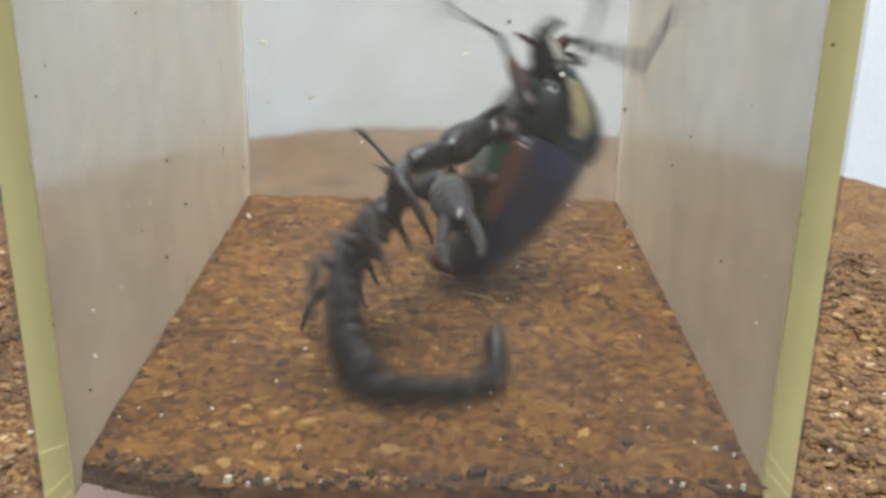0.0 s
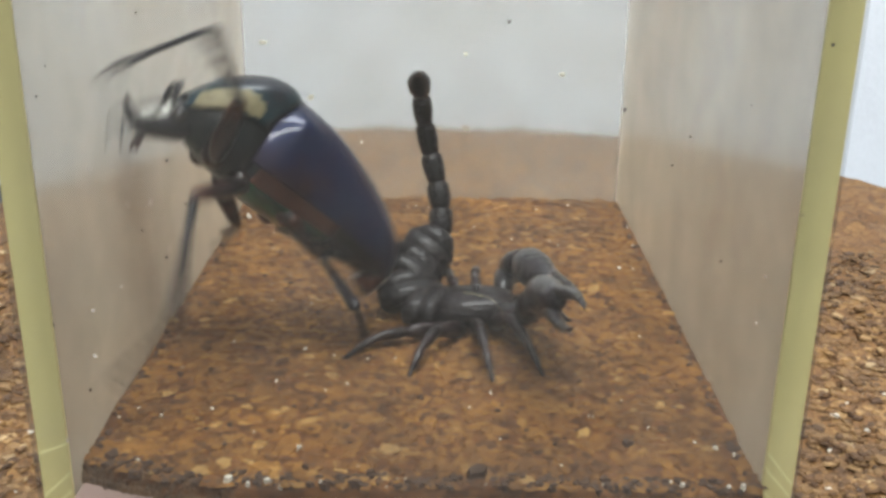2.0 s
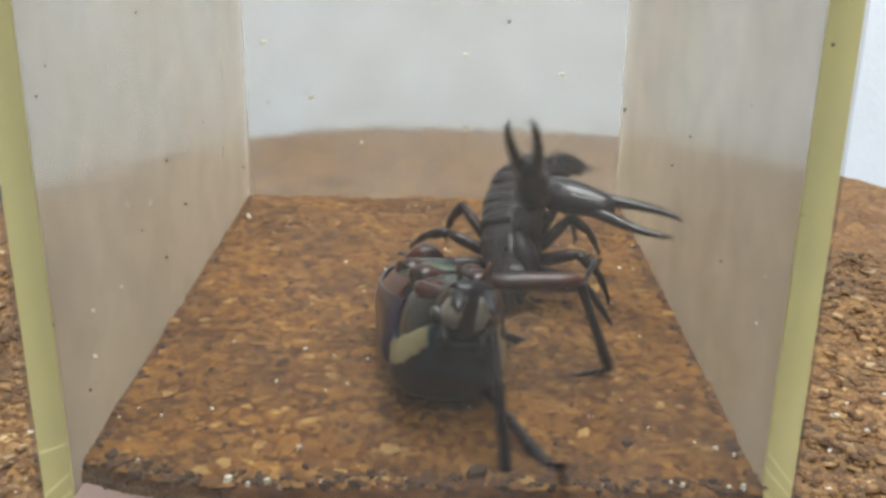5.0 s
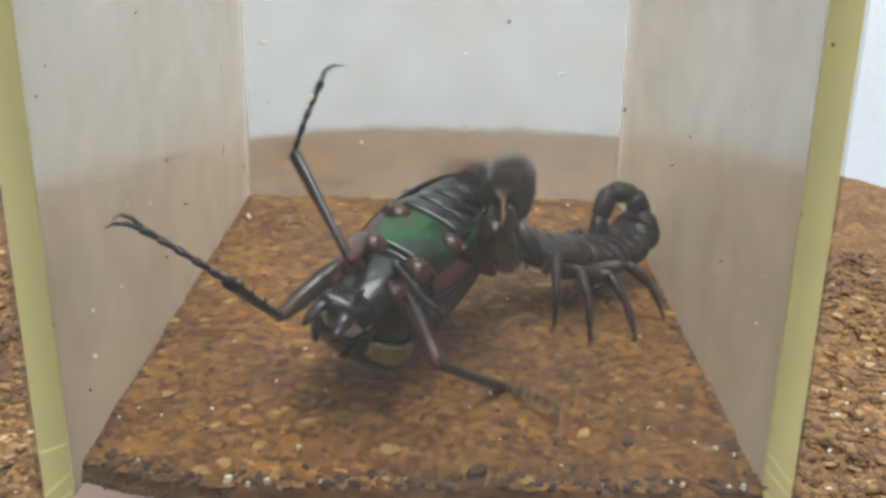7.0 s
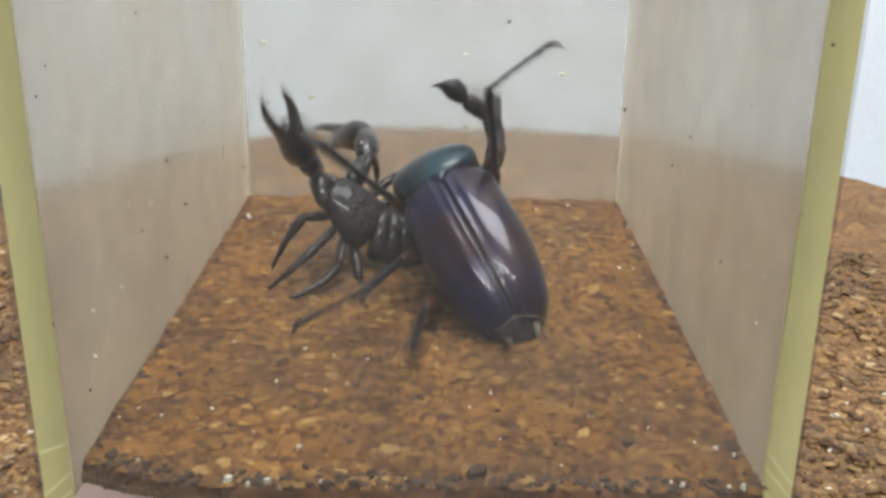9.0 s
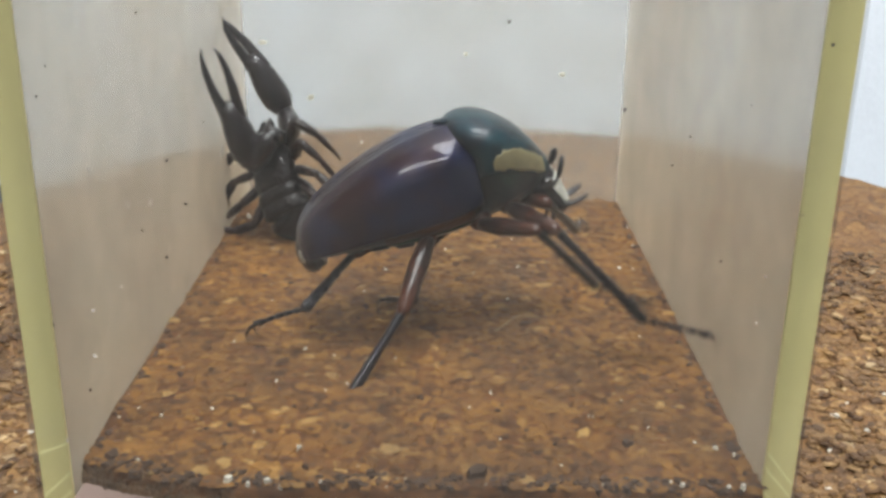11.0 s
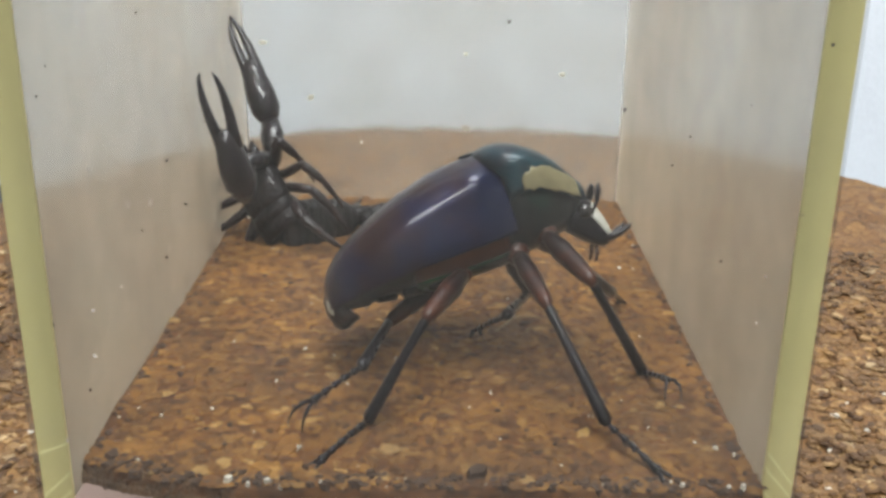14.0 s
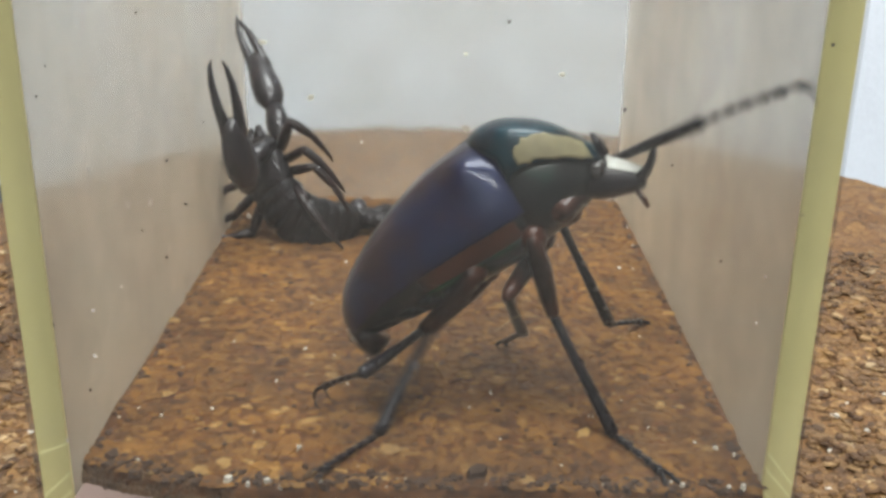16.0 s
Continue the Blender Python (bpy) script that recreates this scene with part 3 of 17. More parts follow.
def make_beetle():
    beetle = tagged(new("beetle"), "large glossy beetle, violet wing cases, green pronotum, cream patches", "beetle")
    part("underside", loft(grow(BODY, -0.9), n=32, wide=0.46), RING, beetle, "shiny black underside", True)
    for side in (-1, 1):
        a0, a1 = (-22, 89.2) if side > 0 else (90.8, 202)
        part("wing_case", thick(loft(between(BODY, 4), a0, a1, 40, 0.84, ribs=True, wide=0.46), 0.5), ELYTRA, beetle, "glossy violet-black wing case", True)
        flank = loft(between(grow(BODY[4:8], -0.4), 3), *((-64, -18) if side > 0 else (198, 244)), n=14, wide=0.46)
        part("flank", thick(flank, 0.3), BROWN, beetle, "red-brown flank", True)
    for k, x in enumerate((-26, -21, -16, -11)):
        hw, zb = 4.4 + k * 0.9, -7.9 - k * 0.5
        part("belly_ring", loft([(x - 2.2, hw * 0.8, -5, zb - 0.05), (x - 1.6, hw, -5, zb - 0.45), (x + 1.6, hw, -5, zb - 0.75), (x + 2.1, hw * 0.85, -5, zb - 0.3)], n=20), RING, beetle, "", True)
    breast = loft(between(grow(BODY[4:8], -0.2), 3), 226, 314, n=20, wide=0.46)
    part("breast_plate", thick(breast, 0.4), BREAST, beetle, "shiny green breast plate", True)
    part("tail_plate", tube([(0, 4.8, 4.2, 0), (1.8, 4.2, 3.6, -0.4), (3.4, 2.6, 2.4, -1.2), (4.2, 0.8, 0.8, -1.8)], 16, m=pose(-29.6 * MM, 0, -6.8 * MM, 0, 36, 180)), THIGH, beetle, "dark tail plate", True)
    for side in (-1, 1):
        part("tail_patch", ball(bmesh.new(), -31.4, side * 2.9, -6.4, 1.1, 1.2, 2.0), PALE, beetle, "small cream tail spot", True)
    scut = tube([(0, 0.3, 0.5, 0), (2.5, 2.0, 0.7, 0), (5.0, 3.6, 0.6, -0.4), (5.6, 3.4, 0.3, -0.6)], 12, m=pose(0.4 * MM, 0, 13.0 * MM))
    part("scutellum", scut, PRONOTUM, beetle, "", True)
    part("pronotum", thick(loft(between(NOTUM, 3), -14, 194, 40, wide=0.72, skew=(4.2, 12.0)), 0.6), PRONOTUM, beetle, "glossy teal-green pronotum", True)
    rng = random.Random(5)
    arcs = [(a + rng.uniform(-1, 1.5), b + rng.uniform(-3.0, 3.0)) for a, b in between([(-13, -8), (-13, 0), (-13, 9), (-13, 17), (-12, 24)], 4)]
    for side in (-1, 1):
        own = arcs if side > 0 else [(180 - b, 180 - a) for a, b in arcs]
        part("cream_patch", thick(patch(grow(between(NOTUM[2:7], 4), 0.12), own), 0.2), CREAM, beetle, "cream patch on the pronotum's side", True)
    under = loft([(5, 8.4, 6, -8.6), (8, 9.0, 6.5, -8.4), (12, 8.5, 5.5, -7.7), (16, 6.8, 3.8, -6.5), (20, 4.4, 1.5, -5.2)], n=24, wide=0.7)
    part("chest", under, CHEST, beetle, "dark green chest", True)
    skull = [(0, 4.4, 3.2, -4.0), (3, 4.8, 3.5, -4.2), (6, 4.3, 2.8, -3.6), (8.6, 3.8, 2.0, -2.8), (10.4, 3.4, 1.2, -1.8)]
    head = part("head", loft(skull, n=22), LEG, beetle, "black head", True)
    head.matrix_basis = pose(18.2 * MM, 0, -2.0 * MM, 0, 56, 0)
    for side in (-1, 1):
        arc = (22, 76) if side > 0 else (104, 158)
        part("face_stripe", thick(loft(grow(skull[1:], 0.15), *arc, n=10), 0.35), PALE, head, "white face stripe", True)
        part("eye", ball(bmesh.new(), 2.6, side * 4.6, 0.6, 1.5, 1.3, 1.5), EYE, head, "glossy round eye", True)
        lobe = tube([(-0.5, 1.5, 0.9, 0), (1.6, 1.4, 0.7, 0.2), (2.8, 1.1, 0.6, 0.9), (4.0, 1.0, 0.7, 1.8), (4.9, 0.4, 0.4, 2.6)], 10, m=pose(9.4 * MM, side * 2.3 * MM, -0.2 * MM, 0, -38, side * 14))
        part("horn_lobe", lobe, LEG, head, "upturned horn lobe", True)
        feeler = tube([(0, 0.35, 0.35, 0), (1.6, 0.3, 0.3, 0.2), (2.8, 0.45, 0.45, 0.5), (3.0, 0.9, 0.6, 0.6), (5.0, 1.1, 0.7, 1.5), (6.2, 0.5, 0.4, 2.2)], 8, m=pose(4.0 * MM, side * 4.2 * MM, 1.0 * MM, 0, -98, side * 30))
        part("antenna", feeler, LEG, head, "clubbed black antenna", True)
        part("palp", tube([(0, 0.4, 0.4, 0), (1.8, 0.55, 0.5, -0.4), (3.2, 0.25, 0.25, -1.0)], 8, m=pose(9 * MM, side * 2.0 * MM, -2.4 * MM, 0, 35, side * 18)), THIGH, head, "", True)
    legs = {(kind, side): beetle_leg(beetle, kind, side) for kind in HIPS for side in (1, -1)}
    return beetle, head, legs


# the scorpion: its root is the head shield's rear edge
CHAIN = (6.0, 6.0, 6.0, 6.0, 5.5, 5.5, 6.0, 6.5, 7.0, 8.5)
SLEGS = ((9.5, 4.6, -2.6), (6.5, 5.2, -2.8), (3.5, 5.4, -2.8), (0.8, 5.0, -2.6))
SBONES = (9.0, 14.0)
ARM = (9.0, 10.0, 29.0)
SHOULDER = (11.5, 4.2, -0.6)


def chela_mesh(fixed=True):
    """The hand with its fixed finger, or the movable finger alone (hinged at the hand's outer edge)."""
    if fixed:
        bm = tube([(-0.6, 1.6, 1.6, 0), (0.8, 2.6, 2.4, 0), (3.0, 3.6, 3.0, 0.1), (6.5, 3.7, 3.1, 0.1), (10.0, 3.3, 2.7, 0.1), (13.5, 2.4, 2.1, 0.1), (16.0, 1.5, 1.4, 0.1)], 14)
        tube([(11.0, 1.7, 1.7, 0), (15, 1.3, 1.35, 0.1), (20, 1.0, 1.05, 0.5), (24.5, 0.75, 0.8, 0.4), (28, 0.5, 0.5, -0.1), (29.5, 0.12, 0.12, -0.8)], 9, bm, m=pose(0, 1.2 * MM, 0, -90, 0, 0))
        return bm
    return tube([(-0.8, 1.4, 1.4, 0), (2, 1.3, 1.35, 0.1), (7, 1.05, 1.1, 0.4), (11.5, 0.75, 0.8, 0.3), (15, 0.5, 0.5, -0.2), (16.5, 0.12, 0.12, -0.8)], 9, m=pose(0, 0, 0, 90, 0, 0))


def make_scorpion():
    s = tagged(new("scorpion"), "dark brown scorpion with black pincers and a curled tail", "scorpion")
    shield = part("head_shield", loft([(-0.4, 5.6, 2.6, -3.2), (2, 6.4, 3.2, -3.6), (7, 6.0, 3.0, -3.6), (11, 5.0, 2.2, -3.2), (13.2, 4.0, 1.2, -2.6), (13.9, 3.0, 0.6, -2.0)], n=22), SCORPION, s, "dark granular head shield", True)
    for side in (-1, 1):
        part("eye", ball(bmesh.new(), 7.0, side * 0.8, 3.0, 0.6, 0.5, 0.5, 8, 6), EYE, shield, "", True)
        part("mouth_claw", tube([(0, 1.3, 1.2, 0), (2.2, 1.4, 1.2, -0.2), (4.2, 0.7, 0.7, -0.6), (5.0, 0.15, 0.15, -0.9)], 8, m=pose(12.6 * MM, side * 1.6 * MM, -0.6 * MM, 0, 8, side * -6)), SCORPION, shield, "", True)
    rings = []
    widths = (6.5, 6.9, 6.7, 5.6)
    for k in range(4):
        w, w2 = widths[k], widths[min(3, k + 1)] if k < 3 else 3.6
        bm = loft([(0.5, w * 0.88, 2.7, -3.0), (-0.4, w * 0.98, 3.2, -3.3), (-2.6, w, 3.3, -3.4), (-2.9, w * 0.93, 2.9, -3.2), (-3.1, w * 0.97, 3.2, -3.3), (-5.8, w2 * 0.97, 3.0, -3.2), (-6.4, w2 * 0.85, 2.3, -2.7)], n=20)
        rings.append(part("back_plate", bm, SCORPION, s, "ridged dark back plate", True))
    for k in range(5):
        L, r = CHAIN[4 + k], 2.5 - 0.12 * k
        bm = tube([(0.7, r * 0.55, r * 0.5, 0), (-0.3, r * 0.85, r * 0.8, 0), (-L * 0.45, r, r * 0.95, 0.1), (-L * 0.85, r * 0.95, r * 0.9, 0.1), (-L - 0.1, r * 0.6, r * 0.55, 0)], 12)
        for side in (-1, 1):
            for f in (0.25, 0.5, 0.75):
                spine(bm, -L * f, side * r * 0.55, r * 0.8, 0.5, 0.3, -side * 25, 0, 0)
        rings.append(part("tail_segment", bm, SCORPION, s, "", True))
    bm = tube([(0.5, 1.0, 1.0, 0), (-1.2, 2.1, 2.0, -0.4), (-3.4, 2.4, 2.3, -0.7), (-5.2, 1.5, 1.5, -0.3), (-6.6, 0.7, 0.7, 0.6), (-8.0, 0.35, 0.35, 2.0), (-8.8, 0.08, 0.08, 3.4)], 12)
    rings.append(part("sting", bm, SCORPION_CLAW, s, "bulbous hooked sting", True))
    arms, legs = {}, {}
    for side in (1, -1):
        f = part("arm", tube([(-0.6, 0.9, 0.9, 0), (1, 2.0, 1.9, 0), (ARM[0] * 0.6, 2.4, 2.1, 0), (ARM[0] + 0.5, 1.4, 1.3, 0)], 10), SCORPION_CLAW, s, "", True)
        f.location = (SHOULDER[0] * MM, side * SHOULDER[1] * MM, SHOULDER[2] * MM)
        p = part("forearm", tube([(-0.5, 1.0, 1.0, 0), (1.5, 2.6, 2.3, 0), (ARM[1] * 0.6, 3.1, 2.6, 0), (ARM[1] + 0.4, 2.1, 2.0, 0)], 10), SCORPION_CLAW, f, "", True)
        h = part("pincer", chela_mesh(True), SCORPION_CLAW, f, "swollen black pincer hand", True)
        g = part("pincer_finger", chela_mesh(False), SCORPION_CLAW, f, "movable black pincer finger", True)
        arms[side] = (f, p, h, g)
        for k, (x, y, z) in enumerate(SLEGS):
            a = part("leg", tube([(-0.5, 0.9, 1.0, 0), (1.5, 1.2, 1.7, 0), (SBONES[0] * 0.7, 1.1, 1.5, 0), (SBONES[0] + 0.4, 0.8, 0.9, 0)], 8), SCORPION_LEG, s, "", True)
            a.location = (x * MM, side * y * MM, z * MM)
            b = part("shin", tube([(-0.4, 0.8, 0.9, 0), (1.0, 1.1, 1.25, 0.2), (4.5, 1.0, 1.1, 0.8), (6.4, 0.65, 0.7, 0.9), (7.0, 0.85, 0.9, 0.8), (10.0, 0.65, 0.65, 0.2), (10.4, 0.5, 0.5, 0.1), (12.8, 0.42, 0.42, -0.5), (SBONES[1], 0.15, 0.15, -1.3)], 8), SCORPION_LEG, a, "", True)
            b.location = (SBONES[0] * MM, 0, 0)
            legs[side, k] = (a, b)
    return s, rings, arms, legs


beetle, beetle_head, beetle_legs = make_beetle()
MM = 0.001
scorpion, scorpion_rings, scorpion_arms, scorpion_legs = make_scorpion()


# ---- specks, smears and crumbs ----
def blob(bm, size, thick, rng):
    chip(bm, 0, 0, 0, size * MM, thick, rng, 0.0)
    return bm


SPECKS = {
    "dark": [(10.8, 67.1, 0.35), (-31.0, 49.6, 0.32), (25.2, 56.8, 0.36), (-18.0, 57.1, 0.25), (-46.2, 57.4, 0.25), (-21.6, 48.9, 0.22), (-33.2, 67.6, 0.20), (-26.1, 54.6, 0.20), (31.6, 50.0, 0.25), (49.3, 65.0, 0.40), (48.5, 43.7, 0.25), (-34.8, 40.4, 0.25), (-32.0, 36.8, 0.28), (-43.8, 17.5, 0.30), (40.5, 57.6, 0.20), (33.5, 53.6, 0.22), (-47.7, 27.1, 0.28), (-29.0, 44.0, 0.30), (-44.7, 61.1, 0.20), (8.2, 64.6, 0.18), (38.9, 37.4, 0.25)],
    "tan": [(17.4, 61.0, 0.50), (-18.4, 64.3, 0.70), (-12.9, 57.8, 0.60), (5.8, 63.3, 0.40)],
    "pale": [(-42.2, 29.2, 0.42), (-42.7, 22.6, 0.40), (-6.8, 52.3, 0.30), (-38.2, 32.7, 0.25), (44.9, 35.4, 0.35), (44.5, 28.8, 0.30), (-47.8, 9.6, 0.30)],
}
TAN_SPOT = plain("tan_spot", (0.55, 0.52, 0.42), 0.7, 0.15, 400)
SMEAR = plain("white_smear", (0.50, 0.46, 0.40), 0.7, 0.1, 300)
DARK_SPOT = plain("dark_spot", (0.05, 0.04, 0.04), 0.7, 0.3, 400)
spots = random.Random(21)
for tone, paint in (("dark", DARK_SPOT), ("tan", TAN_SPOT), ("pale", SMEAR)):
    for sx, sz, size in SPECKS[tone]:
        ob = part("speck", blob(bmesh.new(), size, 0.12, spots), paint, front, tone + " dried speck")
        ob.matrix_basis = pose(sx * MM, -0.0034 - 0.00004, sz * MM, 90, spots.uniform(-60, 60), 0)
for pane, place, size, flat in (
    (back, (8.8, 143.4, 19.3), 2.0, "back"),
    (back, (59.9, 143.4, 7.5), 1.6, "back"),
    (back, (-4.2, 143.4, 18.5), 0.7, "back"),
    (back, (34.7, 143.4, 17.9), 0.6, "back"),
    (west, (-50.4, 112.9, 20.2), 2.6, "side"),
    (west, (-50.4, 39.4, 30.1), 1.1, "side"),
    (west, (-50.4, 52.1, 26.2), 1.3, "side"),
    (west, (-50.4, 23.1, 40.8), 1.0, "side"),
    (west, (-50.4, 61.2, 14.1), 0.8, "side"),
):
    ob = part("smear", blob(bmesh.new(), size, 0.03, spots), SMEAR, pane, "whitish dried smear")
    turn = (90, 0, 0) if flat == "back" else (90, 0, 90)
    ob.matrix_basis = pose(*[v * MM for v in place], *turn)

WHITE_CRUMBS = [
    (-27.4, 1.8, 1.15), (-21.7, 1.6, 0.80), (-18.5, 11.2, 0.75), (-13.9, 1.6, 0.60), (46.2, 13.1, 0.70), (43.0, 90.4, 0.75), (43.2, 14.5, 0.60), (47.3, 1.6, 0.90), (38.8, 2.2, 0.60), (37.1, 2.9, 0.50), (-22.0, 45.0, 0.60), (-19.0, 91.4, 0.60), (11.8, 30.4, 0.45), (-35.9, 49.4, 0.50), (-46.8, 122.1, 0.90), (20.2, 90.2, 0.60), (33.7, 27.2, 0.45), (8.0, 23.9, 0.45), (-5.1, 42.5, 0.50), (-10.2, 41.8, 0.50), (28.2, 21.7, 0.40), (-32.0, 67.9, 0.50), (-41.7, 6.0, 0.50), (-51.1, 10.5, 0.70), (45.3, 1.6, 0.70),
]
BARK_CHIPS = [
    (8.9, 4.2, 2.7), (-1.2, 2.1, 1.1), (32.6, 14.2, 1.5), (-6.9, 4.7, 1.2), (-16.6, 5.3, 1.3), (-42.8, 35.3, 1.1), (-37.8, 37.2, 0.8), (-39.8, 4.8, 1.6), (-45.9, 7.8, 1.8), (20.2, 36.9, 0.8), (27.4, 34.0, 0.9), (-45.3, 38.1, 0.8), (12.6, 23.3, 0.8), (38.2, 66.6, 1.0), (48.5, 57.8, 1.0), (-0.1, 27.9, 0.9), (-20.9, 23.4, 0.9), (-30.6, 18.4, 0.8), (36.6, 3.2, 1.0), (28.9, 1.6, 0.9), (17.7, 1.6, 1.0),
]


def scatter(name, rows, flat, paint, label, category, group, seed):
    rng = random.Random(seed)
    shapes = []
    for k in range(3):
        bm = bmesh.new()
        chip(bm, 0, 0, 0, MM, flat, rng, 0.0)
        shapes.append(part(name, bm, paint))
    for k, (cx, cy, size) in enumerate(rows):
        ob = shapes[k] if k < 3 else new(name, shapes[k % 3].data)
        tagged(ob, label, category, group)
        lift = cork_height(cx * MM, cy * MM) + flat * size * MM * 0.6
        ob.matrix_basis = pose(cx * MM, cy * MM, lift, rng.uniform(-14, 14), rng.uniform(-14, 14), rng.uniform(0, 360)) @ Matrix.Diagonal((size, size, size, 1))


MM = 0.001
scatter("white_crumb", WHITE_CRUMBS, 0.55, WHITE_BIT, "small white crumb lying on the cork sheet", "crumb", "white crumbs on the cork", 31)
scatter("bark_chip", BARK_CHIPS, 0.3, DARK_BIT, "dark brown bark chip lying on the cork sheet", "bark chip", "bark chips on the cork", 32)

# a pale fibre that clings to the front pane and slides along it
fibre_bm = bmesh.new()
ring_rows = []
for k in range(15):
    u = k / 14
    fx, fz = -4.0 + 8.0 * u, 1.5 - 6.5 * max(0.0, u - 0.35) ** 2 * 2.2
    ring_rows.append([fibre_bm.verts.new(((fx - 1.2 * max(0, u - 0.7) * 3) * MM, 0.042 * math.cos(a) * MM, (fz + 0.042 * math.sin(a)) * MM)) for a in (0, 1.57, 3.14, 4.71)])
for a, b in zip(ring_rows, ring_rows[1:]):
    for k in range(4):
        fibre_bm.faces.new((a[k], a[(k + 1) % 4], b[(k + 1) % 4], b[k]))
fibre_bm.faces.new(ring_rows[0])
fibre_bm.faces.new(ring_rows[-1])
fibre = tagged(part("fibre", fibre_bm, plain("straw_fibre", (0.40, 0.34, 0.20), 0.6), None, "", True), "thin pale straw fibre clinging to the front pane", "fibre")


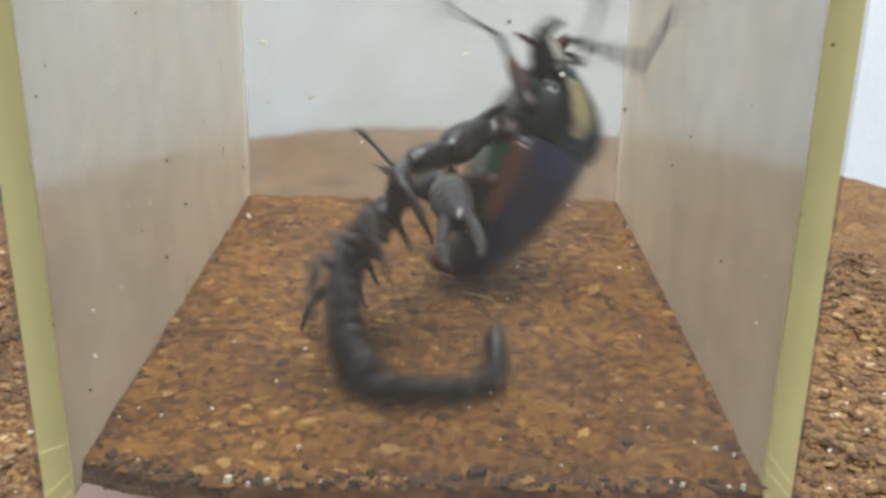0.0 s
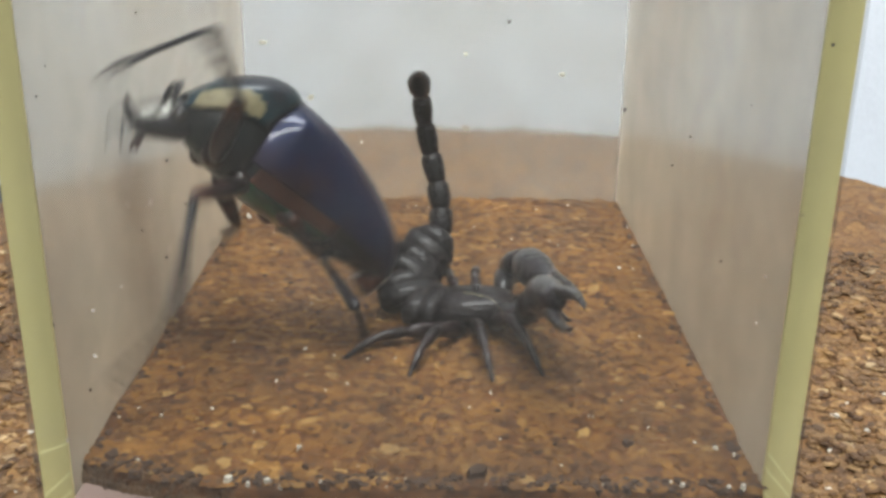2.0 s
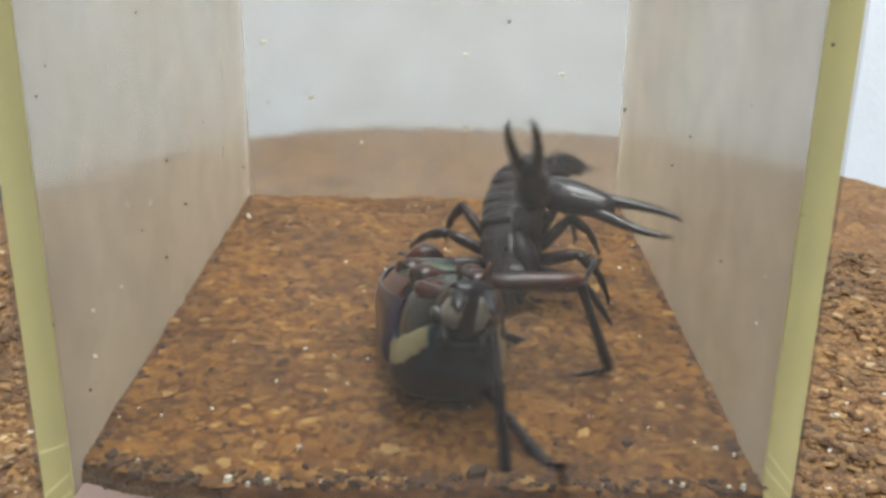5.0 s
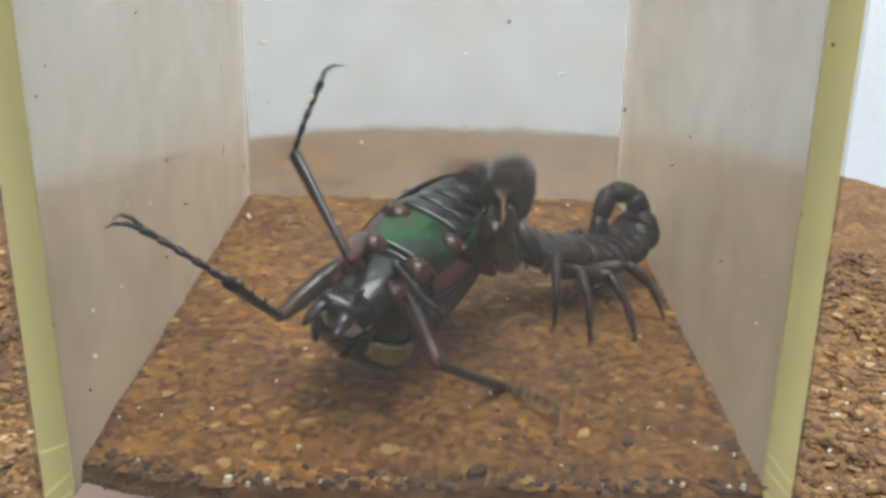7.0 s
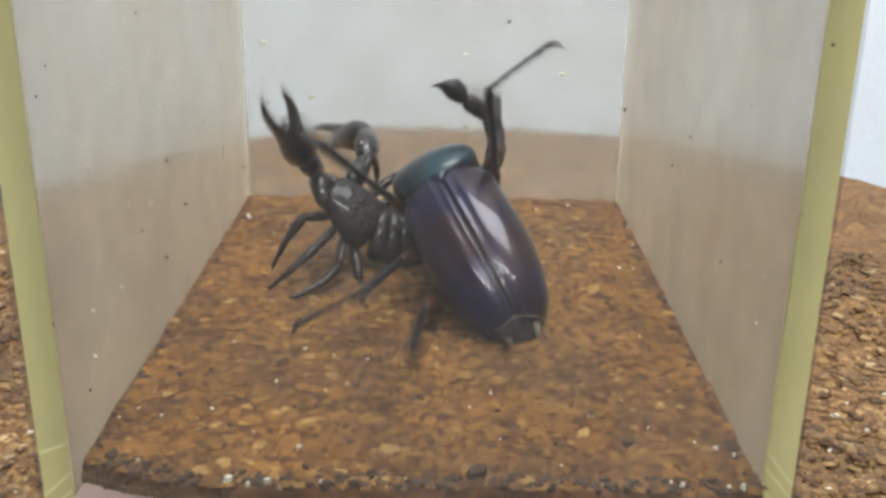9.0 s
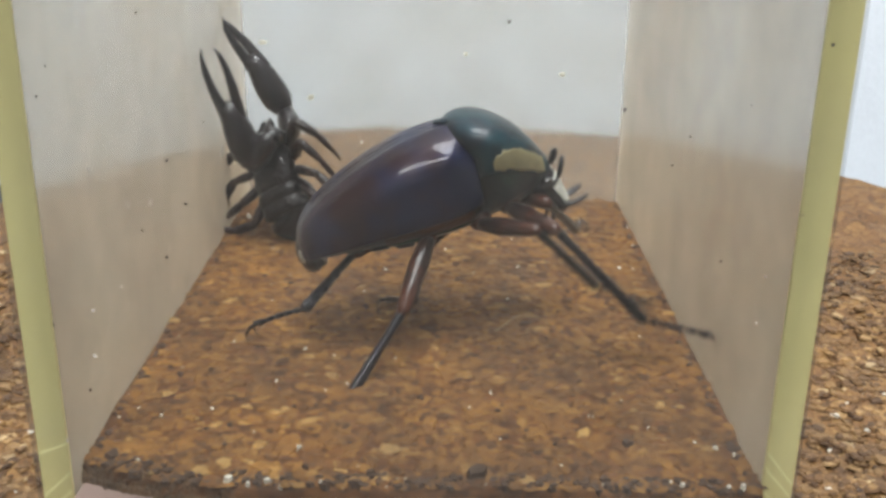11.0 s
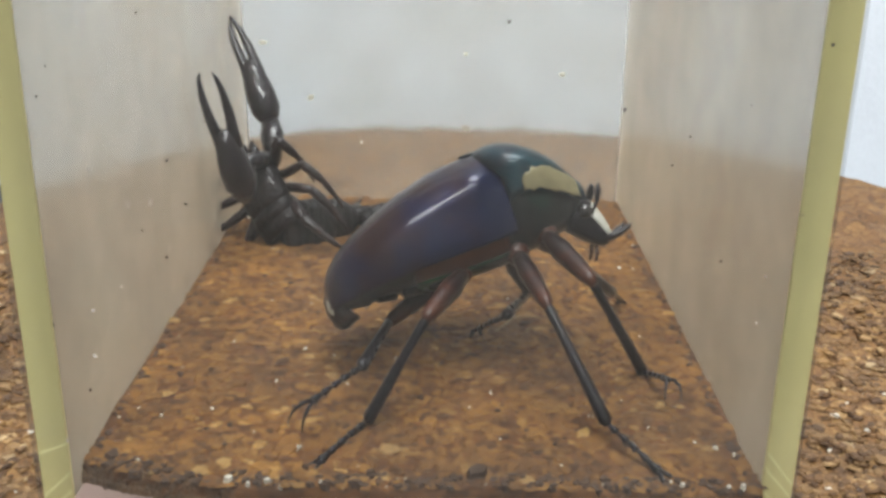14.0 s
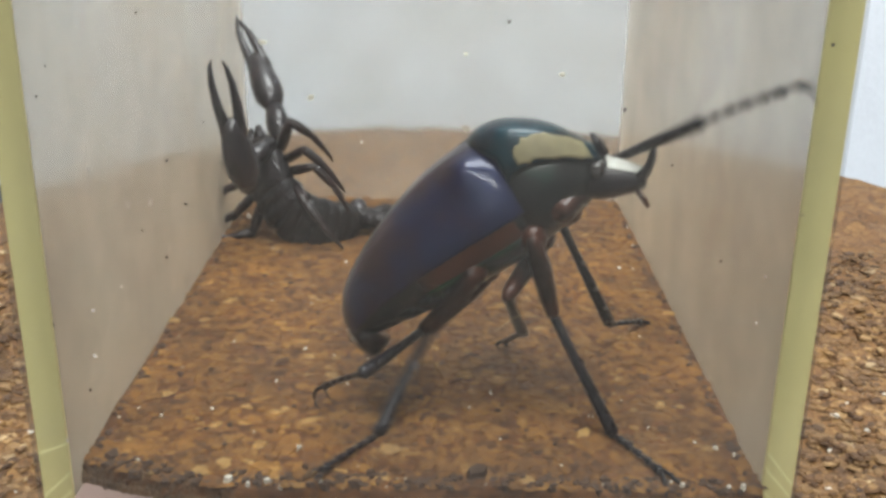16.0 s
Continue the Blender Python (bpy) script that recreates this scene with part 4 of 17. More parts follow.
# ---- what moves ----
def motions():
    walk(beetle, [(0, pose(0.02009, 0.07806, 0.02962, -168.5, -68.3, -1.5)), (0.1, pose(0.02752, 0.07247, 0.02746, -160.6, -70, -25.1)), (0.2, pose(0.0287, 0.05534, 0.02819, 58.7, -109.9, 99.6)), (0.3, pose(0.01752, 0.04319, 0.02535, -25.2, -40.8, -136)), (0.4, pose(0.01759, 0.04636, 0.01715, -58.2, -17.6, -117)), (0.5, pose(0.01691, 0.04203, 0.01404, -81.8, 10.6, -113.2)), (0.75, pose(0.00704, 0.04683, 0.01167, -105.2, 2.9, -116.8)), (1, pose(0.00593, 0.04992, 0.01466, -84.4, 22.1, -101.2)), (1.25, pose(0.00535, 0.04269, 0.01757, -78.9, 25.2, -110.8)), (1.4, pose(-0.01471, 0.05345, 0.01994, -18.4, 14.8, -118.9)), (1.5, pose(-0.01502, 0.05014, 0.0307, -3.3, -12.8, -120.8)), (1.533, pose(-0.02436, 0.04414, 0.03495, 4.7, -19, -157.5)), (1.6, pose(-0.03439, 0.04401, 0.03794, 2.9, -16.6, 165.4)), (1.8, pose(-0.02994, 0.0509, 0.03004, -18.4, -7.8, -167.9)), (2, pose(-0.02749, 0.05114, 0.03433, 17.1, -39.6, -162.1)), (2.2, pose(-0.03061, 0.05308, 0.03119, -32.6, -44.1, -128.3)), (2.4, pose(0.00103, 0.03403, 0.02969, -43.8, -63.4, -90)), (2.467, pose(0.00672, 0.04867, 0.02371, -100.7, -40.4, -49)), (2.5, pose(0.01264, 0.04994, 0.02703, -126.2, -7.5, -44.1)), (2.533, pose(0.01018, 0.05015, 0.02156, -116.8, 4.4, -1.7)), (2.6, pose(0.00773, 0.05036, 0.01608, -101.8, 6.6, 42.5)), (2.7, pose(0.00765, 0.04564, 0.01322, -116.7, -10.8, 4.2)), (2.8, pose(0.00753, 0.02918, 0.02005, -117.6, -33.7, -34.3)), (2.833, pose(0.01432, 0.03473, 0.01845, -146, -34.2, 14)), (2.9, pose(0.02179, 0.0453, 0.01291, -164.9, -18, 54.7)), (3, pose(0.00977, 0.04608, 0.01801, 174.8, -33.6, 88.7)), (3.1, pose(0.0054, 0.03913, 0.01195, -169.3, -14.1, 66.8)), (3.3, pose(0.00342, 0.0342, 0.01301, -167.9, -3, 63.7)), (3.5, pose(-0.00106, 0.0375, 0.01195, -169.4, -9.7, 39.8)), (4, pose(0.0107, 0.0292, 0.01369, -148.4, -18.8, -40.1)), (4.2, pose(0.01118, 0.0298, 0.01389, -148.4, -18.8, -40.1)), (4.733, pose(0.00619, 0.03317, 0.01284, -175.4, -16.9, -66.5)), (5.267, pose(0.0012, 0.03331, 0.01277, 163.9, -11.7, -92.9)), (5.8, pose(-0.00381, 0.03442, 0.01281, -26, -173.7, 60.7)), (6.3, pose(-0.00808, 0.03628, 0.01278, -27.4, -173.6, 36)), (6.5, pose(-0.00412, 0.04613, 0.01433, -30, 174.7, 44.3)), (7, pose(-0.00452, 0.03862, 0.01784, 158.1, 8.3, -116.3)), (7.5, pose(-0.0074, 0.0377, 0.0126, 9.4, -162.1, 87.8)), (8, pose(-0.00477, 0.02167, 0.01387, 8.9, -157, 40.7)), (8.5, pose(-0.00917, 0.01938, 0.01485, -0.8, -152.7, 70.5)), (8.8, pose(0.00398, 0.03036, 0.01725, -43.6, -151.2, 74.1)), (8.867, pose(0.00493, 0.03022, 0.02231, -5.7, -128.6, 89)), (8.9, pose(0.0057, 0.02783, 0.02891, 65.3, -105.6, 63.4)), (8.933, pose(0.00617, 0.03804, 0.02615, -26.4, -63.5, 142)), (9, pose(0.00665, 0.07402, 0.01603, -26.9, -18.5, 111.4)), (9.2, pose(-0.00146, 0.06506, 0.03395, -14.7, -26.1, 138.8)), (10.267, pose(0.00156, 0.06024, 0.03158, 1.3, -25.7, 67.6)), (11.3, pose(0.00357, 0.05979, 0.02798, -1, -10.7, -0.8)), (11.5, pose(0.00361, 0.05851, 0.02806, -2.8, -10.3, -1.4)), (11.767, pose(0.00441, 0.05454, 0.03, -4.6, -6.8, 3.8)), (12, pose(0.00605, 0.05256, 0.03128, -5.9, -4.3, 8.6)), (12.233, pose(0.00855, 0.05151, 0.03033, -9.4, -4.9, 16.5)), (12.5, pose(0.0117, 0.05074, 0.02948, -14.7, -7.3, 26)), (12.767, pose(0.01267, 0.0498, 0.029, -15.5, -14.2, 16.4)), (13, pose(0.01302, 0.04745, 0.02861, -14.9, -18, 8)), (13.267, pose(0.01264, 0.04545, 0.02905, -14.4, -18.6, 8.1)), (13.5, pose(0.01168, 0.04543, 0.02863, -14.6, -18.8, 9.2)), (13.767, pose(0.01052, 0.04676, 0.02613, -17.3, -17.2, 9.9)), (14, pose(0.00926, 0.04789, 0.0246, -19.3, -16, 10.9)), (14.267, pose(0.00745, 0.04102, 0.0251, -13.6, -20.1, 6.1)), (14.5, pose(0.00662, 0.03428, 0.02578, -7.4, -25, 0.1)), (14.667, pose(0.00609, 0.03582, 0.02508, -15, -27.3, 1.7)), (14.833, pose(0.00587, 0.03449, 0.02526, -22.1, -29.9, -0.5)), (15, pose(0.0059, 0.03115, 0.02619, -26.4, -31.9, -3.5)), (15.167, pose(0.00653, 0.03109, 0.0272, -26.4, -33.4, -1.6)), (15.333, pose(0.00695, 0.03063, 0.02771, -27.3, -33.1, 0.3)), (15.5, pose(0.00669, 0.02801, 0.02871, -26.3, -31.5, -1.3)), (15.767, pose(0.00807, 0.02797, 0.03069, -23.9, -32.2, -2.8)), (16, pose(0.01109, 0.02965, 0.03242, -21.8, -33, -2.1))])
    walk(beetle_head, [(0, pose(0.01674, 0, -0.00184, 0, 40, 0)), (0.4, pose(0.01674, 0, -0.00184, 0, 34, 0)), (1, pose(0.01674, 0, -0.00184, 0, 22, 0)), (1.3, pose(0.01674, 0, -0.00184, 0, 26, 0)), (1.7, pose(0.01674, 0, -0.00184, 0, 45, 0)), (2, pose(0.01674, 0, -0.00184, 0, 40, 0)), (2.5, pose(0.01674, 0, -0.00184, 0, 35, 0)), (4.2, pose(0.01674, 0, -0.00184, 0, 35, 0)), (6.3, pose(0.01674, 0, -0.00184, 0, 40, 0)), (8.6, pose(0.01674, 0, -0.00184, 0, 44, 0)), (9.2, pose(0.01674, 0, -0.00184, 0, 40, 0)), (11.3, pose(0.01674, 0, -0.00184, 0, 58, 0)), (14.5, pose(0.01674, 0, -0.00184, 0, 58, 0)), (15, pose(0.01574, 0, -0.00184, 0, 34, 0)), (16, pose(0.01574, 0, -0.00184, 0, 32, 0))])
    walk(beetle_legs["front", 1][0], [(0, pose(0.01058, 0.00598, -0.00567, -127.2, 12.7, -69.8)), (0.267, pose(0.01058, 0.00598, -0.00567, -169.3, 32.4, -70.9)), (0.5, pose(0.01058, 0.00598, -0.00567, 136.6, 44.8, -90.6)), (0.733, pose(0.01058, 0.00598, -0.00567, 47.3, 37, -128.7)), (1, pose(0.01058, 0.00598, -0.00567, -16.2, 7.4, -128.1)), (1.267, pose(0.01058, 0.00598, -0.00567, -29.5, 4.1, -87.8)), (1.5, pose(0.01058, 0.00598, -0.00567, -24.4, -1.5, -20.1)), (1.733, pose(0.01058, 0.00598, -0.00567, -19.6, -5.8, 11)), (2, pose(0.01058, 0.00598, -0.00567, -21.5, -32.9, 69.5)), (2.267, pose(0.01058, 0.00598, -0.00567, 18.8, -43, -3.4)), (2.5, pose(0.01058, 0.00598, -0.00567, 43.4, -17.5, -63.7)), (2.733, pose(0.01058, 0.00598, -0.00567, 69.2, -21.8, -45.8)), (3, pose(0.01058, 0.00598, -0.00567, 94.2, -33.1, -30.8)), (3.167, pose(0.01058, 0.00598, -0.00567, 106.7, 23.4, -17.1)), (3.333, pose(0.01058, 0.00598, -0.00567, 170.4, 64.4, 47.2)), (3.5, pose(0.01058, 0.00598, -0.00567, -116.2, 28.1, 121.2)), (3.733, pose(0.01058, 0.00598, -0.00567, -93, 55.5, 101.3)), (3.867, pose(0.01058, 0.00598, -0.00567, 159.9, 71.5, -9.7)), (3.933, pose(0.01058, 0.00598, -0.00567, 127.7, 26.7, -71.6)), (3.967, pose(0.01058, 0.00598, -0.00567, 145.7, -5.7, -37.8)), (4, pose(0.01058, 0.00598, -0.00567, 143.5, -42.1, -6.8)), (4.2, pose(0.01058, 0.00598, -0.00567, 146.6, -41.8, -4.8)), (5.333, pose(0.01058, 0.00598, -0.00567, 122.6, -5, -56.5)), (6.5, pose(0.01058, 0.00598, -0.00567, 112.1, 26.2, -13.1)), (6.733, pose(0.01058, 0.00598, -0.00567, 55.7, -4.3, -14.5)), (7, pose(0.01058, 0.00598, -0.00567, -6.4, -21.4, 11.5)), (7.267, pose(0.01058, 0.00598, -0.00567, -36, -15.3, 81.8)), (7.5, pose(0.01058, 0.00598, -0.00567, -42.2, 12.7, 142.6)), (7.733, pose(0.01058, 0.00598, -0.00567, -58.8, -30.3, 89.1)), (8, pose(0.01058, 0.00598, -0.00567, -95.7, -42.1, 72.2)), (8.133, pose(0.01058, 0.00598, -0.00567, -11.4, -66.3, 23.9)), (8.267, pose(0.01058, 0.00598, -0.00567, 68.6, -40, -19.7)), (8.5, pose(0.01058, 0.00598, -0.00567, 101.9, -39.7, 30.6)), (9, pose(0.01058, 0.00598, -0.00567, 68, -66.8, 133.1)), (9.4, pose(0.01058, 0.00598, -0.00567, 125.1, -23.5, 37.4)), (9.833, pose(0.01058, 0.00598, -0.00567, 107, 21.1, -3.4)), (10.667, pose(0.01058, 0.00598, -0.00567, 60, 20.2, -42.9)), (11.3, pose(0.01058, 0.00598, -0.00567, 31.6, -9.3, -70)), (11.5, pose(0.01058, 0.00598, -0.00567, 28.6, -11.5, -71.7)), (11.767, pose(0.01058, 0.00598, -0.00567, 28.4, -1.4, -75.6)), (12, pose(0.01058, 0.00598, -0.00567, 29, 8.3, -81.1)), (12.233, pose(0.01058, 0.00598, -0.00567, 23.5, 7.4, -96.1)), (12.5, pose(0.01058, 0.00598, -0.00567, 19, 5.4, -111.1)), (12.767, pose(0.01058, 0.00598, -0.00567, 10.1, 14.4, -101.4)), (13, pose(0.01058, 0.00598, -0.00567, 6.5, 26, -92)), (13.267, pose(0.01058, 0.00598, -0.00567, 10.3, 29.3, -91.1)), (13.5, pose(0.01058, 0.00598, -0.00567, 12.5, 28.3, -91.1)), (13.767, pose(0.01058, 0.00598, -0.00567, 25.4, 19.2, -87.1)), (14, pose(0.01058, 0.00598, -0.00567, 33.9, 12.8, -84.3)), (14.267, pose(0.01058, 0.00598, -0.00567, 35.4, 26.9, -63.9)), (14.5, pose(0.01058, 0.00598, -0.00567, 33.3, 36.2, -46.5)), (14.667, pose(0.01058, 0.00598, -0.00567, 35, 2.4, -2.4)), (14.833, pose(0.01058, 0.00598, -0.00567, 27.9, -15.5, 31.4)), (15, pose(0.01058, 0.00598, -0.00567, 10.4, -22.6, 72.5)), (15.167, pose(0.01058, 0.00598, -0.00567, 10.4, -21.2, 77.6)), (15.333, pose(0.01058, 0.00598, -0.00567, 12.4, -20.1, 79.1)), (15.5, pose(0.01058, 0.00598, -0.00567, 12.9, -17.9, 80.5)), (15.767, pose(0.01058, 0.00598, -0.00567, 7.2, -11.6, 94.3)), (16, pose(0.01058, 0.00598, -0.00567, -1.4, -5.6, 105.3))])
    walk(beetle_legs["front", 1][1], [(0, pose(0.01426, 0, 0, -0.5, 24.4, -2.4)), (0.5, pose(0.01426, 0, 0, 4.9, 76.9, 6.2)), (1, pose(0.01426, 0, 0, -0.6, 51.5, -1.3)), (1.5, pose(0.01426, 0, 0, -24.2, 74.7, -40.7)), (2, pose(0.01426, 0, 0, -0.3, 31.4, -1)), (2.5, pose(0.01426, 0, 0, 11.3, 81.7, 13.1)), (3, pose(0.01426, 0, 0, 0.8, 28.6, 2.7)), (3.267, pose(0.01426, 0, 0, -51.7, 87.2, -54)), (3.5, pose(0.01426, 0, 0, -170.9, 31.7, -177.3)), (3.733, pose(0.01426, 0, 0, -28.9, 119.1, -53.6)), (3.867, pose(0.01426, 0, 0, 82.4, 46, 39.6)), (3.933, pose(0.01426, 0, 0, 57.3, 14.5, 62.6)), (4, pose(0.01426, 0, 0, 23.2, -3.2, 95.6)), (4.2, pose(0.01426, 0, 0, 42, 0, 94.2)), (4.767, pose(0.01426, 0, 0, 66.6, 22.9, 68.5)), (5.333, pose(0.01426, 0, 0, 83.9, 53.3, 48.8)), (6.5, pose(0.01426, 0, 0, 171.9, 58.2, 175.5)), (7, pose(0.01426, 0, 0, -0.5, 67.4, -0.8)), (7.5, pose(0.01426, 0, 0, -172.9, 64.8, -175.6)), (8, pose(0.01426, 0, 0, 95, 103.3, 65.2)), (8.5, pose(0.01426, 0, 0, -44.4, 96.9, -45.8)), (8.733, pose(0.01426, 0, 0, 8.9, 46.4, 6.6)), (9, pose(0.01426, 0, 0, 5.5, -8.3, 1.8)), (10.133, pose(0.01426, 0, 0, 10.1, 63, 6.4)), (11.3, pose(0.01426, 0, 0, -3.6, 119.7, -5.2)), (11.5, pose(0.01426, 0, 0, -3.5, 119.5, -4.9)), (11.767, pose(0.01426, 0, 0, -1.6, 115.8, -7.2)), (12, pose(0.01426, 0, 0, 2.7, 113.8, -8.6)), (12.233, pose(0.01426, 0, 0, 2.1, 119.2, -10.6)), (12.5, pose(0.01426, 0, 0, 0.6, 125.7, -9.9)), (12.767, pose(0.01426, 0, 0, 3.7, 125.4, -6.2)), (13, pose(0.01426, 0, 0, 5.5, 125.4, -3.3)), (13.267, pose(0.01426, 0, 0, 4.5, 123.5, -3.1)), (13.5, pose(0.01426, 0, 0, 2.5, 121.8, -3.4)), (13.767, pose(0.01426, 0, 0, -0.9, 123.7, -4.9)), (14, pose(0.01426, 0, 0, -3, 125.8, -4.5)), (14.267, pose(0.01426, 0, 0, -4.3, 115.5, -3.3)), (14.5, pose(0.01426, 0, 0, -6.9, 101, -5.9)), (14.667, pose(0.01426, 0, 0, 8.3, 99, -2.5)), (14.833, pose(0.01426, 0, 0, 51.6, 90.9, 48)), (15, pose(0.01426, 0, 0, 12.9, 82.3, 16.2)), (15.167, pose(0.01426, 0, 0, 3.8, 78.2, 5)), (15.333, pose(0.01426, 0, 0, 0.8, 74.5, 0.5)), (15.5, pose(0.01426, 0, 0, 0, 71.4, -1.2)), (15.767, pose(0.01426, 0, 0, 0.2, 64.7, -2.4)), (16, pose(0.01426, 0, 0, 0.7, 65.2, -0.3))])
